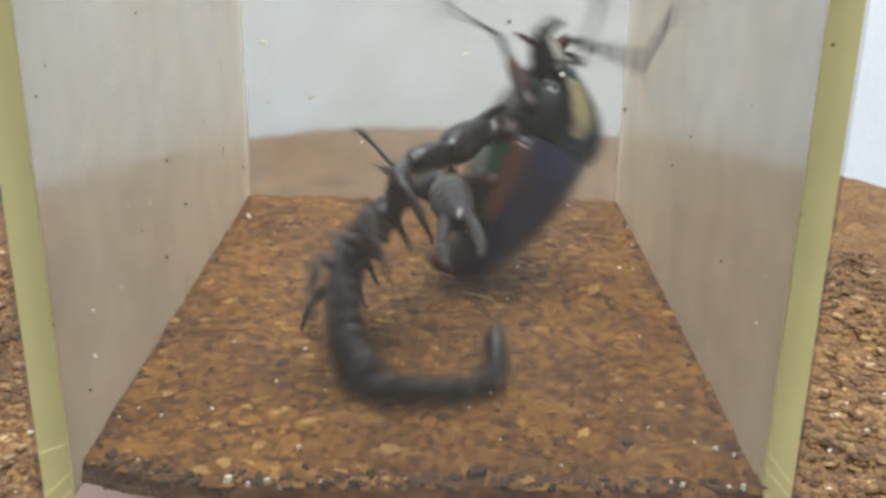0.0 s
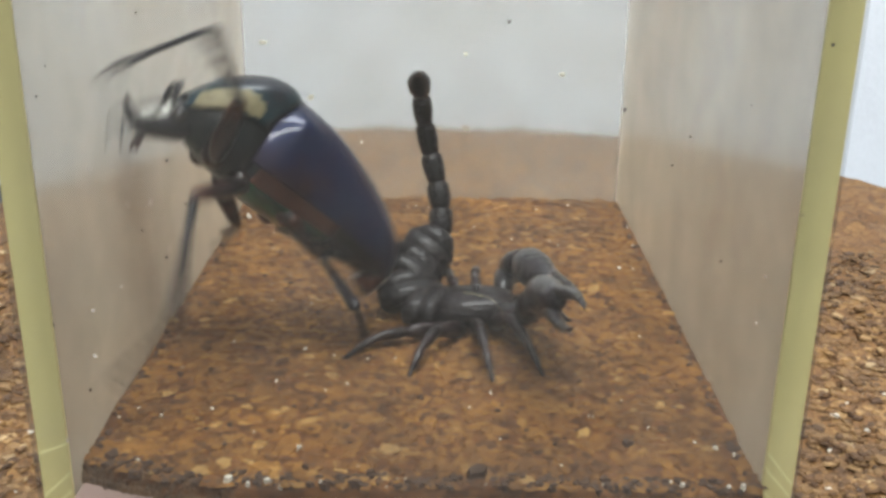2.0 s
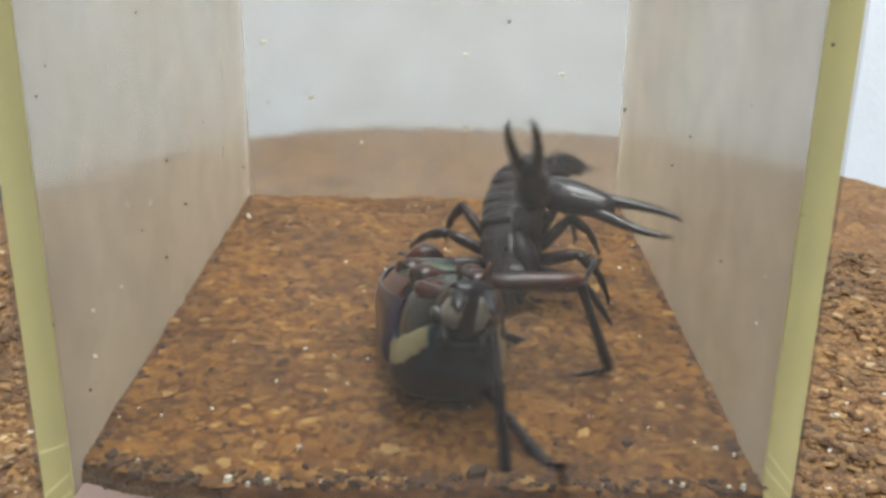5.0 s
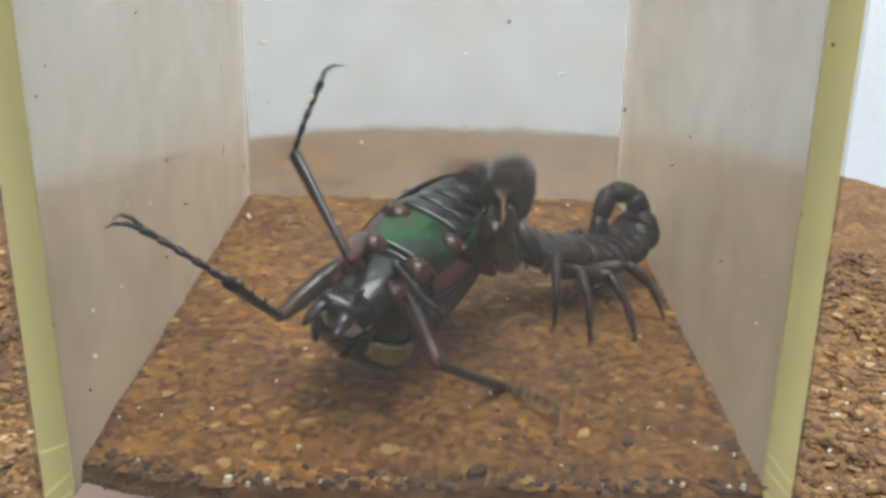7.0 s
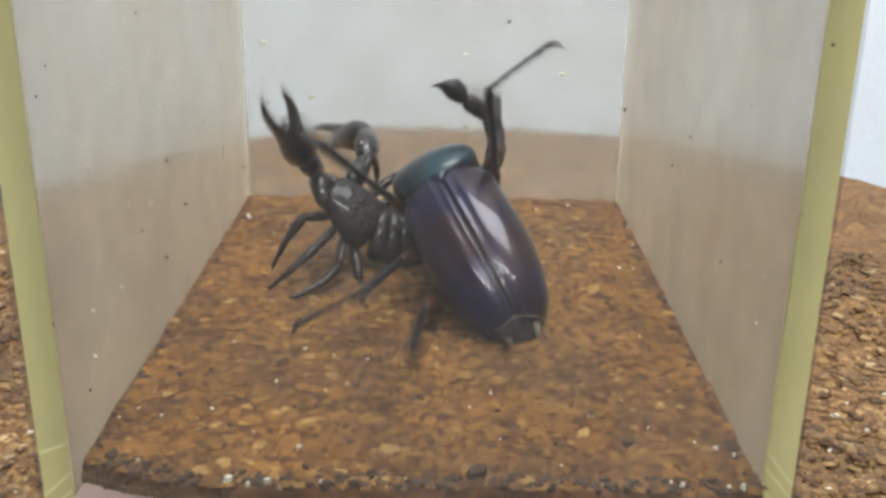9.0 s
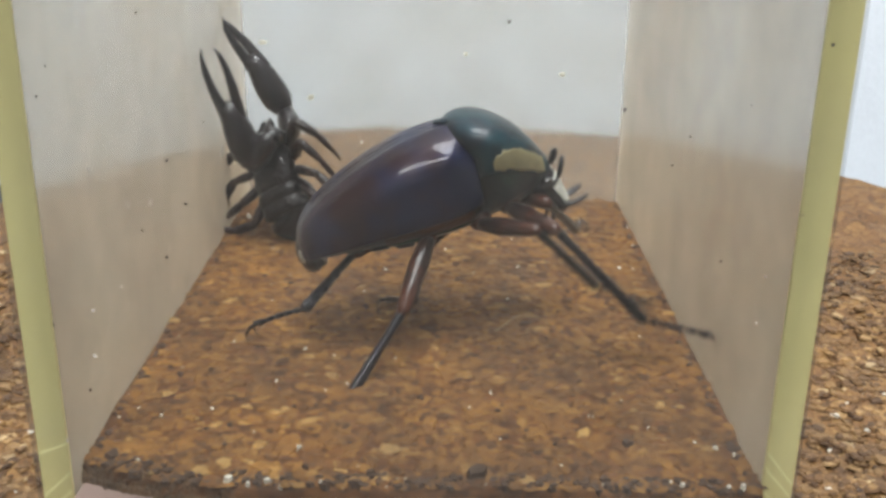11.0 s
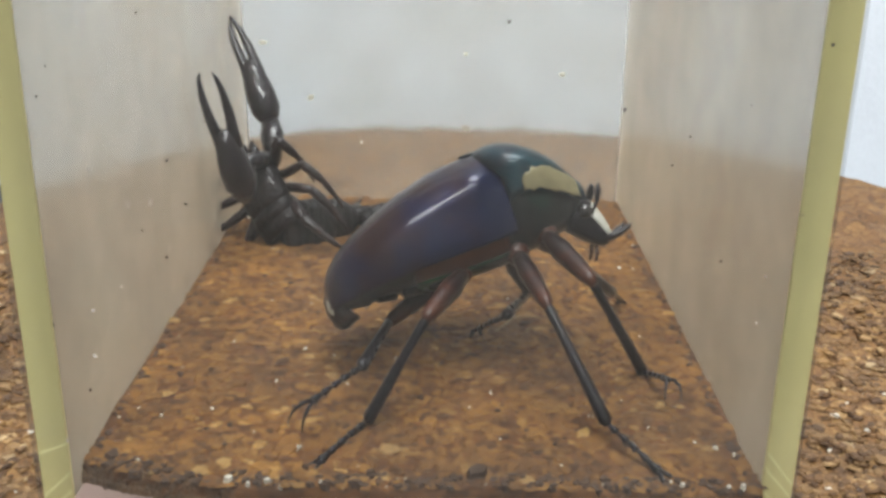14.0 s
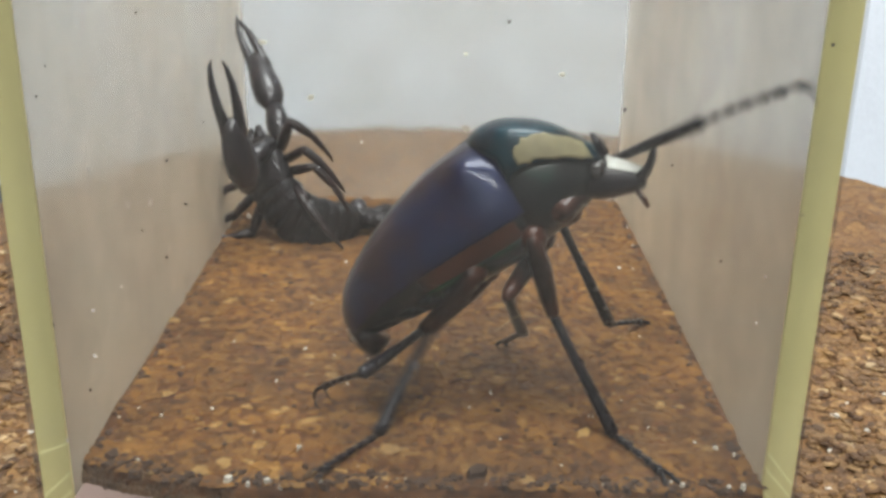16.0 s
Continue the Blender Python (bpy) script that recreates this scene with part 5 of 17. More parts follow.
    walk(beetle_legs["front", 1][2], [(0, pose(0.03686, -0.00097, -0.01026, 53.9, -44.2, 73.9)), (0.1, pose(0.03334, -0.00043, -0.0159, 52.4, -9.4, 84.8)), (0.167, pose(0.03033, -0.00012, -0.01894, 55.6, 12.2, 91.6)), (0.267, pose(0.02568, 0.00026, -0.02206, 67.8, 43, 106.8)), (0.333, pose(0.02302, 0.00043, -0.02324, -87.7, 118, -45.3)), (0.367, pose(0.02194, 0.0005, -0.02362, -59.5, 113, -14.3)), (0.5, pose(0.01985, 0.0006, -0.0242, -171.8, 41.9, -124)), (1, pose(0.02971, -0.00034, -0.01944, -146.2, 28.9, -153.4)), (1.167, pose(0.0273, -0.0021, -0.02104, 19.8, 121.6, 19.7)), (1.267, pose(0.02428, -0.00323, -0.0225, -51.8, 99.3, -48.1)), (1.367, pose(0.02123, -0.00396, -0.02351, 59.1, 62.1, 57.7)), (1.5, pose(0.01922, -0.00427, -0.02396, 56.3, 45.4, 46.9)), (1.667, pose(0.0242, -0.00409, -0.0224, 52.2, 53.5, 44.5)), (1.733, pose(0.02766, -0.00366, -0.02059, 51, 60.4, 40.7)), (1.767, pose(0.02936, -0.00333, -0.01944, 50.9, 64.7, 38)), (1.867, pose(0.03342, -0.00201, -0.01568, 48.8, 79.3, 25.8)), (2, pose(0.03546, -0.00038, -0.01294, -112.8, 87.6, -144.3)), (2.267, pose(0.02696, 0.00083, -0.02133, 120.6, 52.9, 71.1)), (2.5, pose(0.01775, 0.00081, -0.02458, 130.6, 15, 58.4)), (2.767, pose(0.02935, 0.00101, -0.01971, 121.3, 18.7, 44.9)), (3, pose(0.03604, 0.00104, -0.01189, 108.3, 32, 5.8)), (3.133, pose(0.03106, 0.00027, -0.0183, 101.7, 43.1, -43.3)), (3.167, pose(0.02801, -7e-05, -0.02069, 99.4, 45.4, -57)), (3.267, pose(0.01497, -0.00098, -0.02481, 88.3, 47.4, -98.3)), (3.333, pose(0.00502, -0.00128, -0.02302, 78.2, 44, -129.2)), (3.367, pose(0.00071, -0.00129, -0.02078, 74.2, 40.6, -145)), (3.433, pose(-0.00504, -0.00112, -0.0156, -109.3, 147.3, 5.7)), (3.5, pose(-0.00685, -0.00098, -0.01306, 72.3, 29.7, 170.1)), (3.633, pose(-0.00329, 0.00324, -0.01728, -87.9, 144, -4.5)), (3.667, pose(-0.00082, 0.00532, -0.019, -80.7, 142.1, -1.5)), (3.733, pose(0.00709, 0.00972, -0.0217, -67.1, 135.8, 1.8)), (3.767, pose(0.01269, 0.01138, -0.02202, -63.6, 131.1, -4.2)), (3.8, pose(0.01864, 0.01206, -0.02127, -64.3, 126.9, -17.5)), (3.867, pose(0.02756, 0.011, -0.01787, -84.8, 118.6, -55)), (3.9, pose(0.02899, 0.01466, -0.01361, 59.6, 60.7, 96.7)), (3.933, pose(0.02533, 0.02135, -0.00622, 20.5, 46.1, 75.2)), (3.967, pose(0.01722, 0.02466, -0.00037, -5.3, 25.1, 69.3)), (4, pose(0.01182, 0.02468, 0.00139, -15.8, 14.2, 69.6)), (4.2, pose(0.01246, 0.02477, -2e-05, 12.4, 4, 55)), (4.4, pose(0.01515, 0.02465, -0.0029, 23.6, 11.5, 41.2)), (4.6, pose(0.01921, 0.02348, -0.00643, 30.6, 20, 31.9)), (4.833, pose(0.02382, 0.02004, -0.01113, 34.7, 28.9, 24.1)), (5.033, pose(0.02595, 0.0152, -0.01579, 35.5, 35.5, 17.8)), (5.233, pose(0.02514, 0.0115, -0.01914, 33.7, 41.2, 9.6)), (5.333, pose(0.02404, 0.01117, -0.01992, 31.7, 43.7, 4.1)), (5.433, pose(0.02252, 0.01141, -0.02046, 28.9, 45.9, -2.7)), (5.633, pose(0.01803, 0.01123, -0.02183, 21.6, 49.4, -19)), (5.833, pose(0.01236, 0.00963, -0.02282, 13, 52, -37.1)), (6.067, pose(0.00613, 0.00604, -0.02268, 2.3, 55.4, -58.8)), (6.267, pose(0.00264, 0.00279, -0.02177, -10, 60.2, -80.1)), (6.5, pose(0.00121, 0.00103, -0.02111, -42.4, 67.7, -122.1)), (6.667, pose(0.00667, 0.00099, -0.02363, 50.4, 107.3, -46.4)), (6.733, pose(0.0111, 0.00088, -0.02462, 27.5, 118.4, -77.6)), (6.767, pose(0.01349, 0.00078, -0.02482, 22.9, 125, -86.3)), (6.867, pose(0.01997, 0.00039, -0.02417, 20, 144.3, -100.5)), (7, pose(0.0238, -0.00013, -0.02293, -153.9, 20.4, 70.6)), (7.267, pose(0.01267, -0.00039, -0.02479, -128.9, 42.4, 56.7)), (7.5, pose(0.00373, -0.00081, -0.02248, -96.5, 67.3, 56.7)), (7.667, pose(0.00576, -0.00189, -0.02326, -112.5, 36.5, 55.7)), (7.733, pose(0.00731, -0.0026, -0.0237, -119.6, 25.9, 52.8)), (7.767, pose(0.00812, -0.00301, -0.02388, -121.9, 23.4, 49.9)), (7.833, pose(0.00966, -0.00386, -0.0241, -125, 20.2, 45.1)), (8, pose(0.01187, -0.00517, -0.02418, -126.7, 4.4, 32.5)), (8.167, pose(0.01237, -0.00337, -0.02454, -93.6, -60.5, 26.6)), (8.333, pose(0.01235, 0.00022, -0.02477, 1.3, -41.6, -62.6)), (8.5, pose(0.01218, 0.00214, -0.02466, 62.3, 5, -78.6)), (8.633, pose(0.02077, 0.00222, -0.02387, 6.8, 12.5, -49.2)), (8.667, pose(0.02438, 0.00218, -0.02258, -8, 20.3, -42.7)), (8.767, pose(0.0341, 0.00182, -0.01484, -27.5, 40.4, -24.7)), (8.8, pose(0.03632, 0.00164, -0.01129, -30, 43.8, -18.3)), (8.833, pose(0.03786, 0.00146, -0.0076, -34, 45.3, -13.3)), (8.867, pose(0.03873, 0.00127, -0.00407, -40.2, 42.5, -9.6)), (8.9, pose(0.03906, 0.00109, -0.00097, -46.9, 35.1, -5.4)), (9, pose(0.03883, 0.00078, 0.00359, -60.7, 16.5, 5.8)), (9.3, pose(0.03909, 0.00064, 0.00025, -60.7, 28.3, 12.4)), (9.5, pose(0.0386, 0.0007, -0.00491, -57.1, 41.2, 17.8)), (9.733, pose(0.03584, 0.00086, -0.01226, -46.6, 56.9, 29.6)), (9.933, pose(0.0313, 0.00105, -0.01804, -26.5, 66.9, 51.2)), (10.133, pose(0.02547, 0.00126, -0.02213, 3.5, 69.4, 84.3)), (10.333, pose(0.01933, 0.00141, -0.02428, 27.1, 65.4, 112.3)), (10.533, pose(0.01354, 0.00147, -0.02479, 41.1, 59, 131)), (10.767, pose(0.00789, 0.00143, -0.02397, 49.3, 51, 144.4)), (10.967, pose(0.0044, 0.00133, -0.02276, 52.4, 45.3, 151.4)), (11.3, pose(0.002, 0.00112, -0.02158, 53.5, 40.7, 156)), (11.5, pose(0.00209, 0.00104, -0.02163, 49.6, 41.2, 154)), (11.767, pose(0.00352, 0.00135, -0.02236, 30.4, 46.9, 144.1)), (12, pose(0.00435, 0.0015, -0.02273, 15.3, 51.6, 132.9)), (12.233, pose(0.00236, 0.00222, -0.02169, 26.7, 46, 145.5)), (12.5, pose(-1e-05, 0.00248, -0.02018, 35.9, 37.5, 159.4)), (12.767, pose(-4e-05, 0.00156, -0.02025, 25.4, 41.5, 157.3)), (13, pose(-0.00011, 0.00082, -0.02025, 13.7, 48.5, 152.7)), (13.267, pose(0.00055, 0.00075, -0.0207, 14.3, 53.3, 154.6)), (13.5, pose(0.00118, 0.00078, -0.0211, 26.6, 54.4, 164.3)), (13.767, pose(0.00053, 0.00117, -0.02067, -129.1, 136, -4.7)), (14, pose(-0.00023, 0.00113, -0.02014, 59, 35.5, 175.2)), (14.267, pose(0.00359, 0.00061, -0.02242, -128.5, 122.4, -11.9)), (14.5, pose(0.00953, 0.00049, -0.02438, -2.6, 68.6, 104.8)), (14.667, pose(0.01039, 0.00017, -0.02454, 15.7, 45.5, 65.6)), (14.833, pose(0.01401, -0.00028, -0.02484, 25.6, 35.1, 31.4)), (15, pose(0.01746, 0.00093, -0.02462, 35.4, 27.3, -5.6)), (15.167, pose(0.01934, 0.00045, -0.02431, 31.1, 27, -14.1)), (15.333, pose(0.02089, 6e-05, -0.02394, 28.1, 25.5, -18)), (15.5, pose(0.02219, -0.00017, -0.02354, 26.8, 23.4, -20.5)), (15.767, pose(0.02487, -0.00045, -0.02246, 34, 17.5, -29)), (16, pose(0.0247, -6e-05, -0.02254, 47, 16.6, -36.4))])
    walk(beetle_legs["front", -1][0], [(0, pose(0.01058, -0.00598, -0.00567, 100.3, -20.6, 1.7)), (0.167, pose(0.01058, -0.00598, -0.00567, 73, 23.3, -25)), (0.333, pose(0.01058, -0.00598, -0.00567, 14.8, 37.8, -82.8)), (0.5, pose(0.01058, -0.00598, -0.00567, -29.5, 5.8, -126.6)), (1, pose(0.01058, -0.00598, -0.00567, -43.6, 16.5, -136.2)), (1.267, pose(0.01058, -0.00598, -0.00567, 13.2, 19.4, -125.4)), (1.4, pose(0.01058, -0.00598, -0.00567, 70.3, -0.7, -64.6)), (1.5, pose(0.01058, -0.00598, -0.00567, 96.1, 35.7, -69.4)), (1.533, pose(0.01058, -0.00598, -0.00567, 82.9, 64.3, -83.6)), (1.6, pose(0.01058, -0.00598, -0.00567, -56.1, 52.2, 135.7)), (1.733, pose(0.01058, -0.00598, -0.00567, -74.5, 43.9, 104.2)), (1.867, pose(0.01058, -0.00598, -0.00567, 109.9, 54.8, -96.3)), (2, pose(0.01058, -0.00598, -0.00567, 134.7, -23.3, -113.6)), (2.167, pose(0.01058, -0.00598, -0.00567, 150.7, 24, -111.3)), (2.333, pose(0.01058, -0.00598, -0.00567, -166.4, 65.6, -76.2)), (2.5, pose(0.01058, -0.00598, -0.00567, -66.2, 49.6, 17.1)), (2.733, pose(0.01058, -0.00598, -0.00567, -75.6, 78.5, 43.8)), (3, pose(0.01058, -0.00598, -0.00567, 68.9, 71, -137.4)), (3.267, pose(0.01058, -0.00598, -0.00567, -147.3, 56.1, -6)), (3.5, pose(0.01058, -0.00598, -0.00567, -129.5, 7.9, -4.3)), (3.667, pose(0.01058, -0.00598, -0.00567, -81.3, 29.2, 13.7)), (3.833, pose(0.01058, -0.00598, -0.00567, -23.7, 28.2, 44.9)), (3.9, pose(0.01058, -0.00598, -0.00567, -1.8, -2.8, 40)), (3.933, pose(0.01058, -0.00598, -0.00567, 0.1, -41.8, 2.9)), (3.967, pose(0.01058, -0.00598, -0.00567, 58, -61.7, -81.1)), (4, pose(0.01058, -0.00598, -0.00567, 24.3, -128.8, -73.6)), (4.2, pose(0.01058, -0.00598, -0.00567, -113.4, -50.8, 65.6)), (5.333, pose(0.01058, -0.00598, -0.00567, -0.5, -100.2, 9.3)), (6.5, pose(0.01058, -0.00598, -0.00567, -63.8, -42.9, 89.5)), (6.667, pose(0.01058, -0.00598, -0.00567, -69, -12.9, 44.4)), (6.833, pose(0.01058, -0.00598, -0.00567, -93.6, 5.1, -1.5)), (7, pose(0.01058, -0.00598, -0.00567, -123.3, -1.1, -50.2)), (7.267, pose(0.01058, -0.00598, -0.00567, -158.3, 38.3, -18)), (7.5, pose(0.01058, -0.00598, -0.00567, 129.6, 87.3, -44.5)), (7.733, pose(0.01058, -0.00598, -0.00567, -148, 44.9, -16.1)), (7.867, pose(0.01058, -0.00598, -0.00567, -149, 3.2, -79.5)), (8, pose(0.01058, -0.00598, -0.00567, 68.5, -164.2, 33.4)), (8.133, pose(0.01058, -0.00598, -0.00567, -106.5, 17.3, -114.9)), (8.267, pose(0.01058, -0.00598, -0.00567, -78.4, 40.6, -69)), (8.5, pose(0.01058, -0.00598, -0.00567, 39.6, 125.6, -4.3)), (8.6, pose(0.01058, -0.00598, -0.00567, -45.3, 63.9, -96)), (8.733, pose(0.01058, -0.00598, -0.00567, -0.2, 12.9, -61.7)), (9, pose(0.01058, -0.00598, -0.00567, 45.2, -54.4, -106.8)), (11.3, pose(0.01058, -0.00598, -0.00567, 22.9, 10.7, -65.1)), (11.5, pose(0.01058, -0.00598, -0.00567, 20.2, 14, -62.5)), (11.767, pose(0.01058, -0.00598, -0.00567, 20.1, 16.3, -59.4)), (12, pose(0.01058, -0.00598, -0.00567, 21.3, 15.5, -59.7)), (12.233, pose(0.01058, -0.00598, -0.00567, 19, 21.2, -76.2)), (12.5, pose(0.01058, -0.00598, -0.00567, 12.6, 28.4, -101.6)), (12.767, pose(0.01058, -0.00598, -0.00567, 8.8, 35.7, -91)), (13, pose(0.01058, -0.00598, -0.00567, 8.1, 41.3, -78.9)), (13.267, pose(0.01058, -0.00598, -0.00567, 10.3, 41.5, -72.6)), (13.5, pose(0.01058, -0.00598, -0.00567, 10.1, 40.8, -70.7)), (13.767, pose(0.01058, -0.00598, -0.00567, 16.6, 37.3, -73.5)), (14, pose(0.01058, -0.00598, -0.00567, 21.8, 35.9, -76.5)), (14.267, pose(0.01058, -0.00598, -0.00567, 29.8, 46.5, -52.2)), (14.5, pose(0.01058, -0.00598, -0.00567, 13.5, 29, -59.7)), (14.667, pose(0.01058, -0.00598, -0.00567, 38.3, 45.1, -46.3)), (14.833, pose(0.01058, -0.00598, -0.00567, 48.6, 29.5, -58.6)), (15, pose(0.01058, -0.00598, -0.00567, 97.7, -13.4, -25.7)), (15.167, pose(0.01058, -0.00598, -0.00567, 76.4, 3, -58.4)), (15.333, pose(0.01058, -0.00598, -0.00567, 50.5, 11.4, -67.5)), (15.5, pose(0.01058, -0.00598, -0.00567, 39.3, 16.8, -60.2)), (15.767, pose(0.01058, -0.00598, -0.00567, -23.6, -30.2, -6.8)), (16, pose(0.01058, -0.00598, -0.00567, -84.1, -17, 52.4))])
    walk(beetle_legs["front", -1][1], [(0, pose(0.01426, 0, 0, 7.1, 73.5, 9.4)), (0.5, pose(0.01426, 0, 0, -0.8, 46, -2)), (1, pose(0.01426, 0, 0, -2.9, 65.6, -4.6)), (1.267, pose(0.01426, 0, 0, 169.2, 73.7, 171.9)), (1.4, pose(0.01426, 0, 0, 49.5, 69.6, 34.7)), (1.467, pose(0.01426, 0, 0, -80.8, 53.1, -45.9)), (1.5, pose(0.01426, 0, 0, -105.8, 33.4, -42.6)), (1.6, pose(0.01426, 0, 0, -118.9, 16.5, -16.2)), (1.667, pose(0.01426, 0, 0, -179.5, 20.3, -24.3)), (1.733, pose(0.01426, 0, 0, 120.4, 15.5, -31.8)), (1.867, pose(0.01426, 0, 0, 149.3, 0.4, -107.5)), (2, pose(0.01426, 0, 0, 171.3, 24.6, 177.9)), (2.5, pose(0.01426, 0, 0, -173.8, 41.6, -177.7)), (3, pose(0.01426, 0, 0, 176.7, 65.5, 177.9)), (3.267, pose(0.01426, 0, 0, -0.7, 72.5, -0.9)), (3.5, pose(0.01426, 0, 0, -0.7, 30.5, -2.5)), (4, pose(0.01426, 0, 0, -45.4, 107.1, -87.1)), (4.2, pose(0.01426, 0, 0, 36.7, 30.4, -59.4)), (5.333, pose(0.01426, 0, 0, -16.3, 76.6, -64.8)), (6.5, pose(0.01426, 0, 0, -173.7, 48.9, -177.1)), (7, pose(0.01426, 0, 0, -167, 76.6, -169.7)), (7.5, pose(0.01426, 0, 0, 0.6, 81.5, 0.7)), (7.733, pose(0.01426, 0, 0, -158.5, 53.8, -168.8)), (8, pose(0.01426, 0, 0, -4.9, 129, -34.1)), (8.267, pose(0.01426, 0, 0, -142.2, 69.2, -153.2)), (8.4, pose(0.01426, 0, 0, -8.4, 49.2, -7.9)), (8.5, pose(0.01426, 0, 0, -6.4, 6.4, 5.6)), (8.733, pose(0.01426, 0, 0, 28.7, 49.2, 18.9)), (9, pose(0.01426, 0, 0, -45.9, 126.2, -74.9)), (11.3, pose(0.01426, 0, 0, 2.6, 70.4, 0.8)), (11.5, pose(0.01426, 0, 0, 2.5, 72.5, 1.1)), (11.767, pose(0.01426, 0, 0, 1, 75.2, 5.3)), (12, pose(0.01426, 0, 0, 1.9, 78.9, 11.5)), (12.233, pose(0.01426, 0, 0, 3.3, 81.4, 9.2)), (12.5, pose(0.01426, 0, 0, 3.6, 83.1, 8.9)), (12.767, pose(0.01426, 0, 0, 1.3, 80.9, 3.7)), (13, pose(0.01426, 0, 0, 0.6, 80.2, 1.9)), (13.267, pose(0.01426, 0, 0, 0.8, 79.8, 5)), (13.5, pose(0.01426, 0, 0, 1.6, 82.1, 7.7)), (13.767, pose(0.01426, 0, 0, 1.4, 83.8, 7.1)), (14, pose(0.01426, 0, 0, -0.1, 83, 5.6)), (14.267, pose(0.01426, 0, 0, 2.8, 76.6, 2.6)), (14.5, pose(0.01426, 0, 0, 65.8, 90.9, 70.1)), (14.667, pose(0.01426, 0, 0, 36.5, 87.2, 32.9)), (14.833, pose(0.01426, 0, 0, -17.1, 97.4, -17.2)), (15, pose(0.01426, 0, 0, 1.9, 65.3, 13.1)), (15.167, pose(0.01426, 0, 0, -13.4, 104.3, -6)), (15.333, pose(0.01426, 0, 0, -6.9, 117, -3.9)), (15.5, pose(0.01426, 0, 0, -11.9, 97, -11.4)), (15.767, pose(0.01426, 0, 0, 6.5, 100.7, -4)), (16, pose(0.01426, 0, 0, 16.9, 104.6, 6))])
